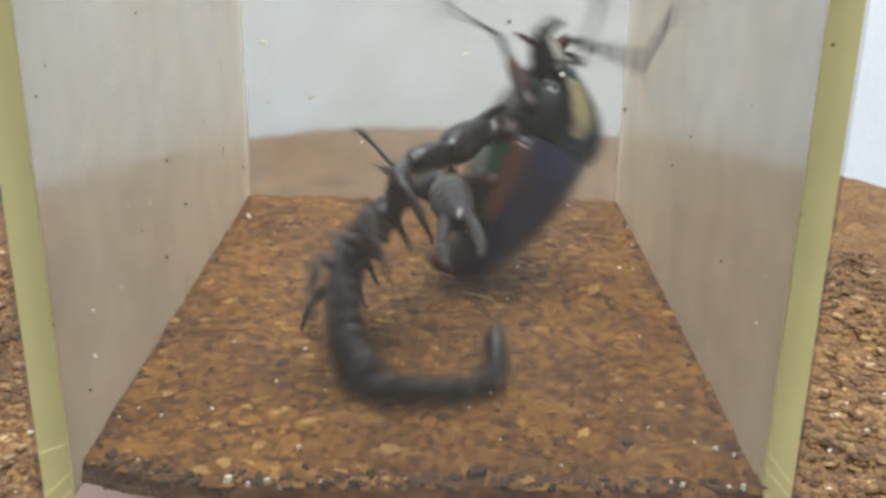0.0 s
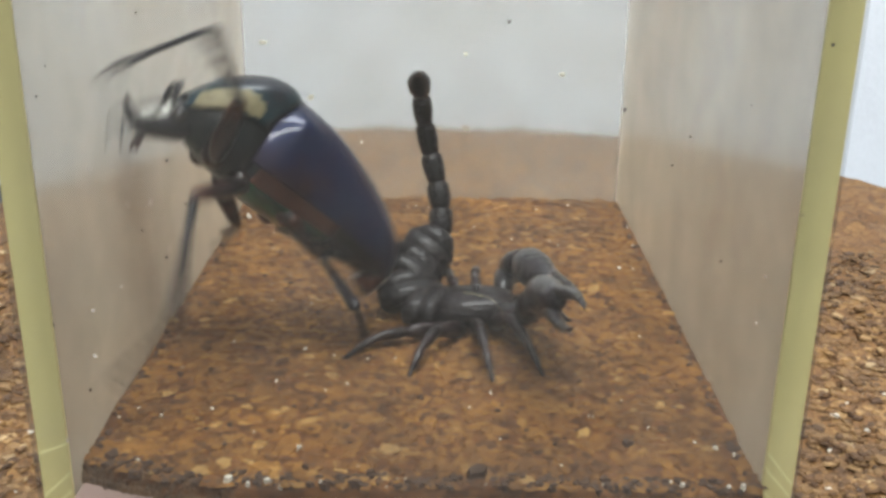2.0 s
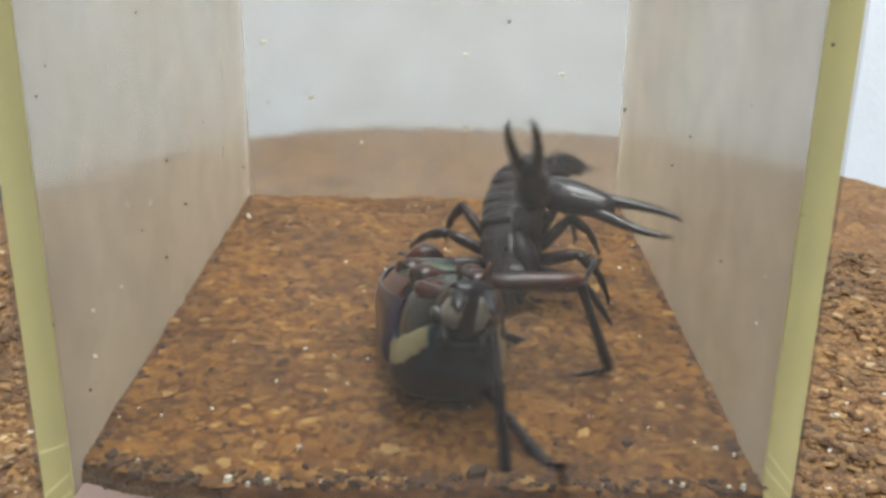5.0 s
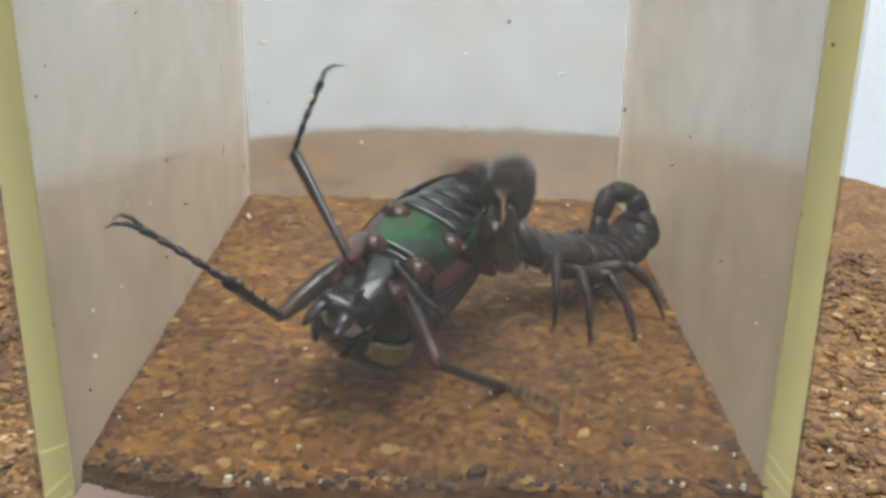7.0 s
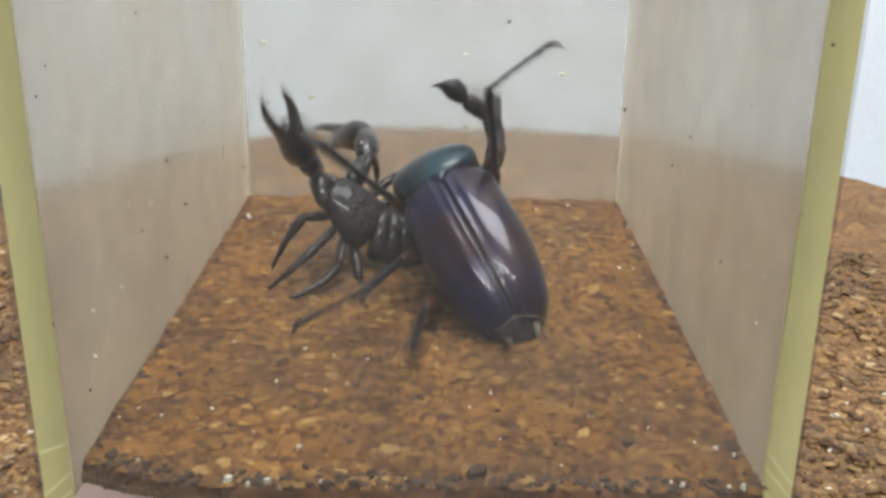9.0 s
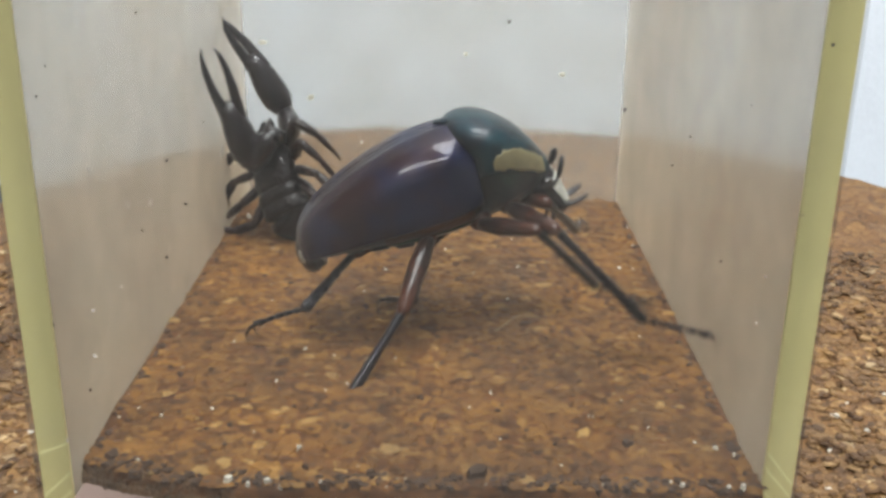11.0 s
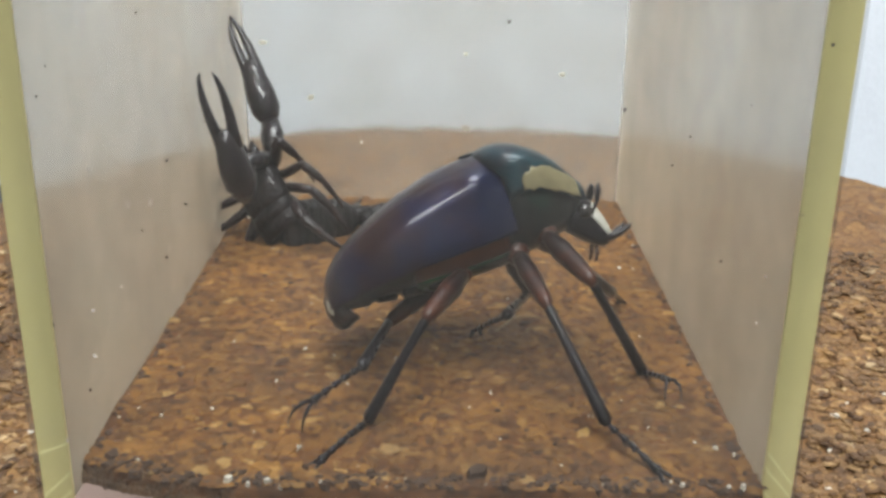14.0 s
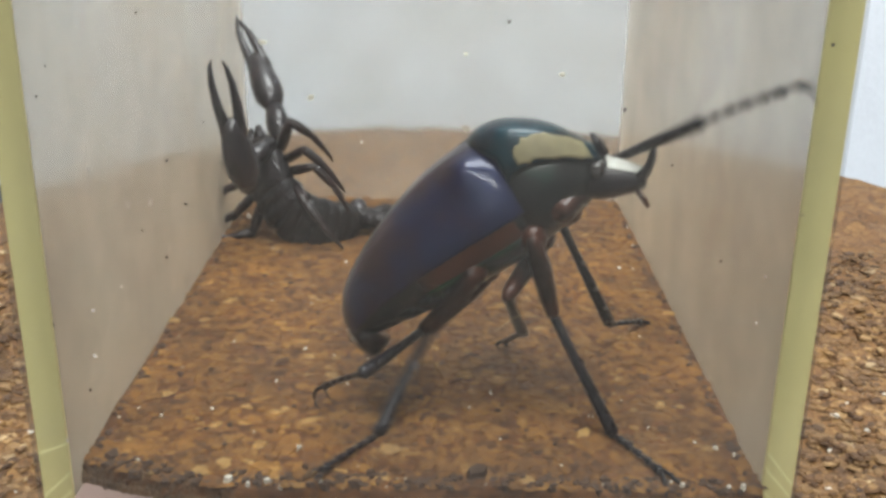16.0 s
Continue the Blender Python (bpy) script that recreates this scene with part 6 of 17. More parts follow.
    walk(beetle_legs["front", -1][2], [(0, pose(0.0212, 0.00114, -0.02382, 117.5, -40, 17.5)), (0.133, pose(0.02558, 0.00064, -0.0221, 91.5, -23.9, 35.7)), (0.267, pose(0.029, 0.0001, -0.02, 68.6, -1.2, 45.1)), (0.333, pose(0.0302, -0.00015, -0.01905, 54.7, 13.7, 46.3)), (0.5, pose(0.0315, -0.00061, -0.01787, 26.6, 44.2, 36.1)), (0.833, pose(0.0296, -0.00088, -0.01952, 30.1, 63.8, 33.1)), (1, pose(0.0245, -0.00082, -0.02261, 37, 70.8, 41.1)), (1.133, pose(0.0144, 0.00024, -0.02484, -80.9, 78.1, -51.2)), (1.267, pose(0.00736, 0.00098, -0.02384, -128.5, 62.1, -69.7)), (1.333, pose(0.0137, 0.00356, -0.02458, 33.4, 104.6, 102.1)), (1.4, pose(0.02138, 0.00493, -0.02328, -19.1, 95.3, 58.9)), (1.433, pose(0.02142, -0.00105, -0.02376, 27.6, 104.9, 109.8)), (1.467, pose(0.02464, -0.01071, -0.01986, -150.2, 51.1, -57.3)), (1.5, pose(0.02951, -0.01404, -0.01369, -167.4, 29.9, -51.7)), (1.533, pose(0.03394, -0.01191, -0.00938, 160, 15.8, -44)), (1.567, pose(0.03647, -0.00848, -0.0072, 117.4, 7.4, -25.6)), (1.6, pose(0.03714, -0.00664, -0.00704, 93.8, 8.4, -14.1)), (1.667, pose(0.03549, -0.00959, -0.00862, 94.3, 7, -13.7)), (1.7, pose(0.03486, -0.01166, -0.00752, 94.6, 6.8, -13.9)), (1.733, pose(0.0346, -0.01263, -0.00662, 95.1, 5.9, -15)), (1.8, pose(0.02699, -0.02122, -0.00215, 102.3, -9.1, -40.3)), (1.833, pose(0.01738, -0.02464, -6e-05, 111.8, -18.4, -62.8)), (1.867, pose(0.00679, -0.02369, -0.00017, 125.1, -24.5, -89.2)), (1.9, pose(-0.00241, -0.0183, -0.00206, -40.5, -154.4, 63.2)), (1.933, pose(-0.00797, -0.00983, -0.00512, -28.6, -159, 38.5)), (1.967, pose(-0.00906, -0.00218, -0.00826, -21.4, -167.7, 20.8)), (2, pose(-0.0083, 0.00081, -0.01035, 161.8, -1.9, -166.9)), (2.167, pose(-0.00593, -8e-05, -0.01447, -13.4, 142.4, 11.1)), (2.333, pose(-0.00482, -0.00061, -0.0159, -9.5, 123.9, 16.7)), (2.5, pose(-0.0043, -0.00074, -0.01649, 178.2, 66.2, -155.1)), (2.7, pose(-0.00305, -0.00045, -0.01781, 1.5, 103.1, -5.1)), (2.733, pose(-0.00267, -0.00035, -0.01817, -1.8, 101.9, -16.4)), (2.767, pose(-0.00222, -0.00024, -0.01858, -6.1, 100.9, -28.4)), (2.8, pose(-0.00169, -0.00013, -0.01904, -11.8, 99.9, -41.4)), (2.867, pose(-0.00033, 9e-05, -0.0201, -28.9, 98.4, -71.2)), (3, pose(0.00397, 0.00038, -0.0226, 108.8, 81.6, 53.6)), (3.167, pose(0.0134, 0.0002, -0.02482, 10.9, 70.2, -18.4)), (3.267, pose(0.02173, -0.00012, -0.02369, -17.9, 56.8, -21.8)), (3.367, pose(0.03069, -0.00052, -0.01862, -36.1, 43.2, -16.2)), (3.4, pose(0.03287, -0.00065, -0.01644, -40.8, 38.7, -12.8)), (3.5, pose(0.03564, -0.00095, -0.01261, -56, 28.8, 0.2)), (3.667, pose(0.03136, 0.00013, -0.01802, -99.8, 38.5, 17.3)), (3.733, pose(0.02713, 0.00161, -0.02118, -120.6, 44.5, 18.7)), (3.833, pose(0.01978, 0.00472, -0.02375, -150.3, 55.5, 21.2)), (3.9, pose(0.01599, 0.00655, -0.0239, 46.1, 109.7, -110.8)), (3.933, pose(0.01477, 0.00715, -0.02378, 90.3, 121.2, -43.8)), (3.967, pose(0.01406, 0.00742, -0.02371, -88.4, 36.5, 126.7)), (4, pose(0.01389, 0.0073, -0.02374, -84.7, 15.3, 107.8)), (4.067, pose(0.01969, 0.00113, -0.02421, -90.4, 7.9, 90.4)), (4.1, pose(0.02371, -0.00567, -0.02226, -96.3, 8, 82.4)), (4.133, pose(0.02562, -0.01248, -0.01823, -101.5, 7.9, 74.7)), (4.2, pose(0.02517, -0.01845, -0.01255, -105.6, 8.7, 64.9)), (4.5, pose(0.02516, -0.01713, -0.01431, -92.5, 29.2, 69.1)), (4.7, pose(0.02471, -0.01494, -0.01688, -71.5, 43, 91.7)), (4.767, pose(0.02437, -0.01401, -0.01785, -61.9, 45.7, 102.1)), (4.8, pose(0.02415, -0.01352, -0.01834, -56.8, 46.6, 107.6)), (4.833, pose(0.0239, -0.01301, -0.01883, -51.5, 47.1, 113.3)), (4.933, pose(0.02297, -0.01141, -0.02027, -35.7, 46.6, 130)), (5.133, pose(0.02024, -0.00813, -0.0227, -9.7, 40.1, 155.5)), (5.333, pose(0.01671, -0.00521, -0.02416, 8.3, 35.6, 166.9)), (5.533, pose(0.01259, -0.00295, -0.02461, 25, 36, 172.1)), (5.733, pose(0.00808, -0.00144, -0.02402, 42.7, 36.3, 177)), (5.967, pose(0.00322, -0.00068, -0.02224, -117.5, 142.9, 1.2)), (6.167, pose(0.0001, -0.00068, -0.0204, -102.9, 140.9, 2.7)), (6.5, pose(-0.00204, -0.00082, -0.01872, 92.7, 49, 178.8)), (6.7, pose(0.0001, -0.00085, -0.02039, -36, 65, 55.8)), (6.733, pose(0.00082, -0.00088, -0.02087, -46, 53.4, 47.7)), (6.767, pose(0.00162, -0.00091, -0.02136, -51.4, 41.5, 44.3)), (6.8, pose(0.00249, -0.00094, -0.02186, -55.1, 30, 42.7)), (6.867, pose(0.00442, -0.00099, -0.02279, -61.4, 9.4, 41.4)), (7, pose(0.00858, -0.00104, -0.02416, -70.1, -15.3, 35.4)), (7.167, pose(0.01334, -0.00074, -0.02481, -82.8, -10.2, 13.4)), (7.267, pose(0.01556, -0.00044, -0.0248, -97.3, -0.2, -3.5)), (7.3, pose(0.01616, -0.00033, -0.02477, -103.1, 2.9, -9.8)), (7.333, pose(0.01668, -0.00023, -0.02472, -109.1, 5.3, -16.3)), (7.5, pose(0.01794, 4e-05, -0.02457, -127.6, -6.3, -44.4)), (7.6, pose(0.01093, -0.00159, -0.02456, -111.3, -35.9, -53.4)), (7.667, pose(0.00361, -0.00266, -0.02228, -86.9, -55.6, -67)), (7.767, pose(-0.00054, -0.00231, -0.01981, -25.3, -66.6, -116.8)), (7.8, pose(-0.00078, -0.00094, -0.01974, 0.6, -61.2, -140.6)), (7.833, pose(-0.00078, 0.00099, -0.01974, 18.8, -48.5, -158.4)), (7.867, pose(-0.00051, 0.00317, -0.01972, 29.2, -28.2, -172)), (7.9, pose(-2e-05, 0.0053, -0.01962, 32.2, -1.4, 176.1)), (7.933, pose(0.00058, 0.00709, -0.01948, 28.7, 30.2, 162.7)), (7.967, pose(0.00109, 0.00831, -0.01935, 15.2, 56.8, 142.2)), (8, pose(0.0013, 0.00876, -0.01929, -1.4, 66.5, 122.7)), (8.1, pose(0.00062, 0.00581, -0.01993, 50.3, 8.5, 152.2)), (8.167, pose(0.001, 0.00166, -0.02094, 72, -31.9, 142.6)), (8.267, pose(0.00639, -0.00398, -0.02322, 109.6, -40.3, 96.1)), (8.333, pose(0.01632, -0.00464, -0.02431, 119, -35.4, 75.4)), (8.367, pose(0.0233, -0.00378, -0.02282, 119.5, -35, 67.4)), (8.433, pose(0.03588, -0.00022, -0.01224, 117.3, -36.9, 54.5)), (8.5, pose(0.03883, 0.00243, -0.00277, 115.3, -34.7, 46.6)), (8.6, pose(0.03784, 0.00243, -0.00741, 114.7, -9.6, 52.3)), (8.667, pose(0.03491, 0.00325, -0.01342, 112.1, 9.1, 65.7)), (8.733, pose(0.02962, 0.00526, -0.0188, 103.5, 23.1, 80.4)), (8.767, pose(0.02637, 0.00663, -0.02065, 98.6, 29.2, 86.8)), (8.833, pose(0.01963, 0.00969, -0.02224, 92.3, 37.8, 98)), (8.867, pose(0.01657, 0.01114, -0.02208, 94.6, 38.1, 105)), (9, pose(0.01044, 0.01415, -0.02006, 110.9, 27.3, 129.6)), (9.367, pose(0.01099, 0.01297, -0.02093, 94.8, 45.4, 120.9)), (9.567, pose(0.01174, 0.01171, -0.02176, 68, 59.1, 100)), (9.633, pose(0.01206, 0.01122, -0.02205, 55.2, 62, 89.1)), (9.667, pose(0.01223, 0.01096, -0.0222, 48.3, 63, 83.1)), (9.8, pose(0.01302, 0.00984, -0.02277, 20.1, 63.7, 58.6)), (10, pose(0.01444, 0.00802, -0.02351, -11.2, 57.2, 32.3)), (10.2, pose(0.01607, 0.00615, -0.024, -26.3, 46.8, 21)), (10.267, pose(0.01664, 0.00554, -0.0241, -28.7, 43.1, 19.4)), (10.3, pose(0.01693, 0.00525, -0.02413, -29.6, 41.2, 18.9)), (10.4, pose(0.01779, 0.00438, -0.02419, -31.7, 35.6, 18)), (10.633, pose(0.0197, 0.00261, -0.0241, -34.8, 23, 17.9)), (10.833, pose(0.02107, 0.00143, -0.02384, -36.6, 13, 18.4)), (11.3, pose(0.02261, 0.00011, -0.02339, -39.8, -6.8, 15.7)), (11.5, pose(0.02174, 0.00014, -0.02369, -40.4, -14, 10.2)), (11.767, pose(0.02058, 0.00059, -0.02401, -33.9, -22, -3.3)), (12, pose(0.01897, 0.00096, -0.02437, -28.2, -23.1, -10.2)), (12.233, pose(0.01795, 0.0006, -0.02456, -31, -24.3, -3.6)), (12.5, pose(0.01722, 0.00046, -0.02466, -34.8, -28.4, 9.6)), (12.767, pose(0.01819, 0.00026, -0.02453, -35.4, -40.4, 9.7)), (13, pose(0.0185, 0.00014, -0.02447, -34.4, -46.7, 6.4)), (13.267, pose(0.01865, 0.00038, -0.02445, -31.1, -48, 1.4)), (13.5, pose(0.01764, 0.00046, -0.0246, -30.6, -45.5, -0.5)), (13.767, pose(0.0169, 0.00033, -0.0247, -40.4, -41.7, 2.5)), (14, pose(0.01728, 0.0003, -0.02465, -47.6, -41.2, 5.5)), (14.267, pose(0.02, 0.00026, -0.02417, -49.5, -57, 0.1)), (14.4, pose(0.01664, -0.00011, -0.02455, -47.1, 6.1, 42.6)), (14.5, pose(0.01412, -0.00038, -0.02484, -9.4, 40.2, 89.9)), (14.6, pose(0.01482, 0.00024, -0.02482, -61.8, -0.9, 29.9)), (14.667, pose(0.01529, 0.00066, -0.02481, -71.3, -42.7, 8.5)), (14.833, pose(0.01122, 0.00094, -0.02464, -72.9, 2.7, 5)), (15, pose(0.02435, 0.00235, -0.02258, -43.1, 33.7, 17)), (15.167, pose(0.00817, 0.00064, -0.02407, -60.4, 44.4, 15.4)), (15.333, pose(0.003, 0.00077, -0.02213, -77.7, 26.7, 13.7)), (15.5, pose(0.01127, 0.0006, -0.02465, -68.2, 6.4, 12.1)), (15.633, pose(0.01047, 0.00046, -0.02453, -37.5, 19.7, -13.2)), (15.767, pose(0.00967, 0.00032, -0.02441, -10.6, 43.3, -31.2)), (16, pose(0.00801, -0.00066, -0.02403, -24.5, 94.4, -102.1))])
    walk(beetle_legs["mid", 1][0], [(0, pose(0.0046, 0.00644, -0.00729, -64.1, 19, -123.6)), (0.5, pose(0.0046, 0.00644, -0.00729, -56.2, 39.7, -134.7)), (1, pose(0.0046, 0.00644, -0.00729, -104.6, 32.8, -129.9)), (1.5, pose(0.0046, 0.00644, -0.00729, -107.5, 58.8, -65.9)), (1.733, pose(0.0046, 0.00644, -0.00729, -35.3, 86.6, -6.8)), (2, pose(0.0046, 0.00644, -0.00729, 25.6, 27.9, 52.4)), (2.267, pose(0.0046, 0.00644, -0.00729, 8.5, -4.3, 39)), (2.5, pose(0.0046, 0.00644, -0.00729, -3.8, -38.8, 34)), (2.667, pose(0.0046, 0.00644, -0.00729, -77.9, -51.9, 106.3)), (2.833, pose(0.0046, 0.00644, -0.00729, -120.9, -13.8, 147.5)), (3, pose(0.0046, 0.00644, -0.00729, -137.2, 35.1, 159.8)), (3.267, pose(0.0046, 0.00644, -0.00729, -102.4, 35, 134.2)), (3.5, pose(0.0046, 0.00644, -0.00729, -68, 46.9, 111.4)), (3.733, pose(0.0046, 0.00644, -0.00729, 13.3, 68.4, 148.3)), (3.867, pose(0.0046, 0.00644, -0.00729, 62.6, 36.5, -143.2)), (3.933, pose(0.0046, 0.00644, -0.00729, 53.5, -22.4, -109.7)), (4, pose(0.0046, 0.00644, -0.00729, -15.6, -50.6, -29)), (4.2, pose(0.0046, 0.00644, -0.00729, -18.1, -50.5, -24.3)), (4.767, pose(0.0046, 0.00644, -0.00729, 41.2, -27.7, -90.5)), (5.333, pose(0.0046, 0.00644, -0.00729, 57.2, 19.5, -117.6)), (6.5, pose(0.0046, 0.00644, -0.00729, 74.8, 63.7, -95.8)), (6.733, pose(0.0046, 0.00644, -0.00729, 71.5, 39.4, -52.7)), (7, pose(0.0046, 0.00644, -0.00729, 51.9, 21.7, -17.2)), (7.267, pose(0.0046, 0.00644, -0.00729, 84.8, 3, 3.6)), (7.5, pose(0.0046, 0.00644, -0.00729, 111.7, -23.3, 12.1)), (7.733, pose(0.0046, 0.00644, -0.00729, 33.1, -57.3, 84.1)), (7.867, pose(0.0046, 0.00644, -0.00729, -5.8, -17.8, 110.2)), (8, pose(0.0046, 0.00644, -0.00729, -27.6, 26.1, 108.9)), (8.133, pose(0.0046, 0.00644, -0.00729, -6.5, -20.7, 107.9)), (8.267, pose(0.0046, 0.00644, -0.00729, 39.3, -60.8, 73.1)), (8.5, pose(0.0046, 0.00644, -0.00729, 90.2, -28.9, 50.9)), (8.733, pose(0.0046, 0.00644, -0.00729, 132.2, -1.6, 57.8)), (8.867, pose(0.0046, 0.00644, -0.00729, 138.3, -20.9, 96.2)), (9, pose(0.0046, 0.00644, -0.00729, -51.2, -140.6, -39.5)), (10.267, pose(0.0046, 0.00644, -0.00729, 108.8, 17.2, 144.1)), (11.3, pose(0.0046, 0.00644, -0.00729, -106.6, 130.4, -16.6)), (11.5, pose(0.0046, 0.00644, -0.00729, -116.3, 124.6, -24.4)), (11.767, pose(0.0046, 0.00644, -0.00729, 35.9, 58.5, 116.8)), (12, pose(0.0046, 0.00644, -0.00729, 20, 55.5, 89.1)), (12.233, pose(0.0046, 0.00644, -0.00729, 34.5, 49.7, 102.1)), (12.5, pose(0.0046, 0.00644, -0.00729, 47.4, 39.5, 108.4)), (12.767, pose(0.0046, 0.00644, -0.00729, 47.6, 27, 116.2)), (13, pose(0.0046, 0.00644, -0.00729, 41.6, 21.4, 119.7)), (13.267, pose(0.0046, 0.00644, -0.00729, 37.2, 33.2, 98)), (13.5, pose(0.0046, 0.00644, -0.00729, 29.9, 41.2, 78.4)), (13.767, pose(0.0046, 0.00644, -0.00729, 19.3, 41, 73.1)), (14, pose(0.0046, 0.00644, -0.00729, 13.4, 39.3, 73.7)), (14.267, pose(0.0046, 0.00644, -0.00729, 14.3, 14.6, 88.3)), (14.5, pose(0.0046, 0.00644, -0.00729, 15.4, -2, 91.2)), (14.667, pose(0.0046, 0.00644, -0.00729, 15.8, 34.3, 47)), (14.833, pose(0.0046, 0.00644, -0.00729, -17.9, 43, -39.7)), (15, pose(0.0046, 0.00644, -0.00729, -33, 16.5, -92.1)), (15.167, pose(0.0046, 0.00644, -0.00729, -35.8, 20.1, -98.1)), (15.333, pose(0.0046, 0.00644, -0.00729, -39.8, 23.6, -103.1)), (15.5, pose(0.0046, 0.00644, -0.00729, -42.2, 25.4, -107.5)), (15.767, pose(0.0046, 0.00644, -0.00729, -46.1, 26.7, -116.9)), (16, pose(0.0046, 0.00644, -0.00729, -45.8, 21.7, -125.8))])
    walk(beetle_legs["mid", 1][1], [(0, pose(0.01472, 0, 0, -0.1, 13.1, -2.5)), (0.5, pose(0.01472, 0, 0, -3.4, 68.7, -5)), (1.5, pose(0.01472, 0, 0, 37.9, 82.7, 43.3)), (2, pose(0.01472, 0, 0, 1.6, 65.3, 2.6)), (2.5, pose(0.01472, 0, 0, -0.2, 59.7, -0.3)), (2.733, pose(0.01472, 0, 0, -169.4, 78.6, -171.2)), (3, pose(0.01472, 0, 0, -174.2, 37.2, -178)), (3.5, pose(0.01472, 0, 0, -173.8, 48.7, -177.3)), (3.733, pose(0.01472, 0, 0, 105.7, 51.1, 67.3)), (3.8, pose(0.01472, 0, 0, -37.3, 131.6, -46.7)), (3.867, pose(0.01472, 0, 0, -23.4, 152.8, -0.6)), (4, pose(0.01472, 0, 0, 132.8, -11.2, -106.4)), (4.2, pose(0.01472, 0, 0, 140.6, -2, -105.4)), (4.767, pose(0.01472, 0, 0, 92.1, -17.7, -45.3)), (5.333, pose(0.01472, 0, 0, 53.7, 15, 6.8)), (6.5, pose(0.01472, 0, 0, 0.1, 21.4, 1.3)), (6.733, pose(0.01472, 0, 0, 5.3, 71.1, 7.6)), (7, pose(0.01472, 0, 0, 172.7, 58.9, 175.9)), (7.5, pose(0.01472, 0, 0, 171.4, 62.3, 174.7)), (7.733, pose(0.01472, 0, 0, 2.3, 64.8, 3.6)), (8, pose(0.01472, 0, 0, -0.6, -8.5, 1.7)), (8.267, pose(0.01472, 0, 0, 11.5, 77.7, 14.2)), (8.5, pose(0.01472, 0, 0, -22.9, 112.4, -17)), (8.733, pose(0.01472, 0, 0, 18.3, 78.9, 22)), (9, pose(0.01472, 0, 0, -4, -0.9, -8.7)), (10.267, pose(0.01472, 0, 0, 1.8, 58.6, 3.3)), (11.3, pose(0.01472, 0, 0, -12.7, 98.2, -13)), (11.5, pose(0.01472, 0, 0, -10.7, 99.9, -10.4)), (11.767, pose(0.01472, 0, 0, -7, 105.5, -0.1)), (12, pose(0.01472, 0, 0, -8.6, 109.8, 5.8)), (12.233, pose(0.01472, 0, 0, -7.2, 112, 0.2)), (12.5, pose(0.01472, 0, 0, -5.7, 114.9, -4.2)), (12.767, pose(0.01472, 0, 0, -4.5, 121.1, -6.1)), (13, pose(0.01472, 0, 0, -4, 128.4, -7.8)), (13.267, pose(0.01472, 0, 0, -5.1, 128.9, -1.1)), (13.5, pose(0.01472, 0, 0, -4.3, 129.8, 5.1)), (13.767, pose(0.01472, 0, 0, -2.3, 135.8, 5.3)), (14, pose(0.01472, 0, 0, -1.6, 138.9, 3.4)), (14.267, pose(0.01472, 0, 0, -1.6, 146.6, -5.1)), (14.5, pose(0.01472, 0, 0, -2, 148.2, -8.4)), (14.667, pose(0.01472, 0, 0, 0.5, 142.7, -7.7)), (14.833, pose(0.01472, 0, 0, 2, 141.2, 5.5)), (15, pose(0.01472, 0, 0, 3.5, 145.1, 5.9)), (15.167, pose(0.01472, 0, 0, 3.7, 141, 6.5)), (15.333, pose(0.01472, 0, 0, 3.7, 138.3, 7.2)), (15.5, pose(0.01472, 0, 0, 4, 135.9, 7.5)), (15.767, pose(0.01472, 0, 0, 4.7, 127.3, 10.2)), (16, pose(0.01472, 0, 0, 5.9, 119.4, 15.8))])
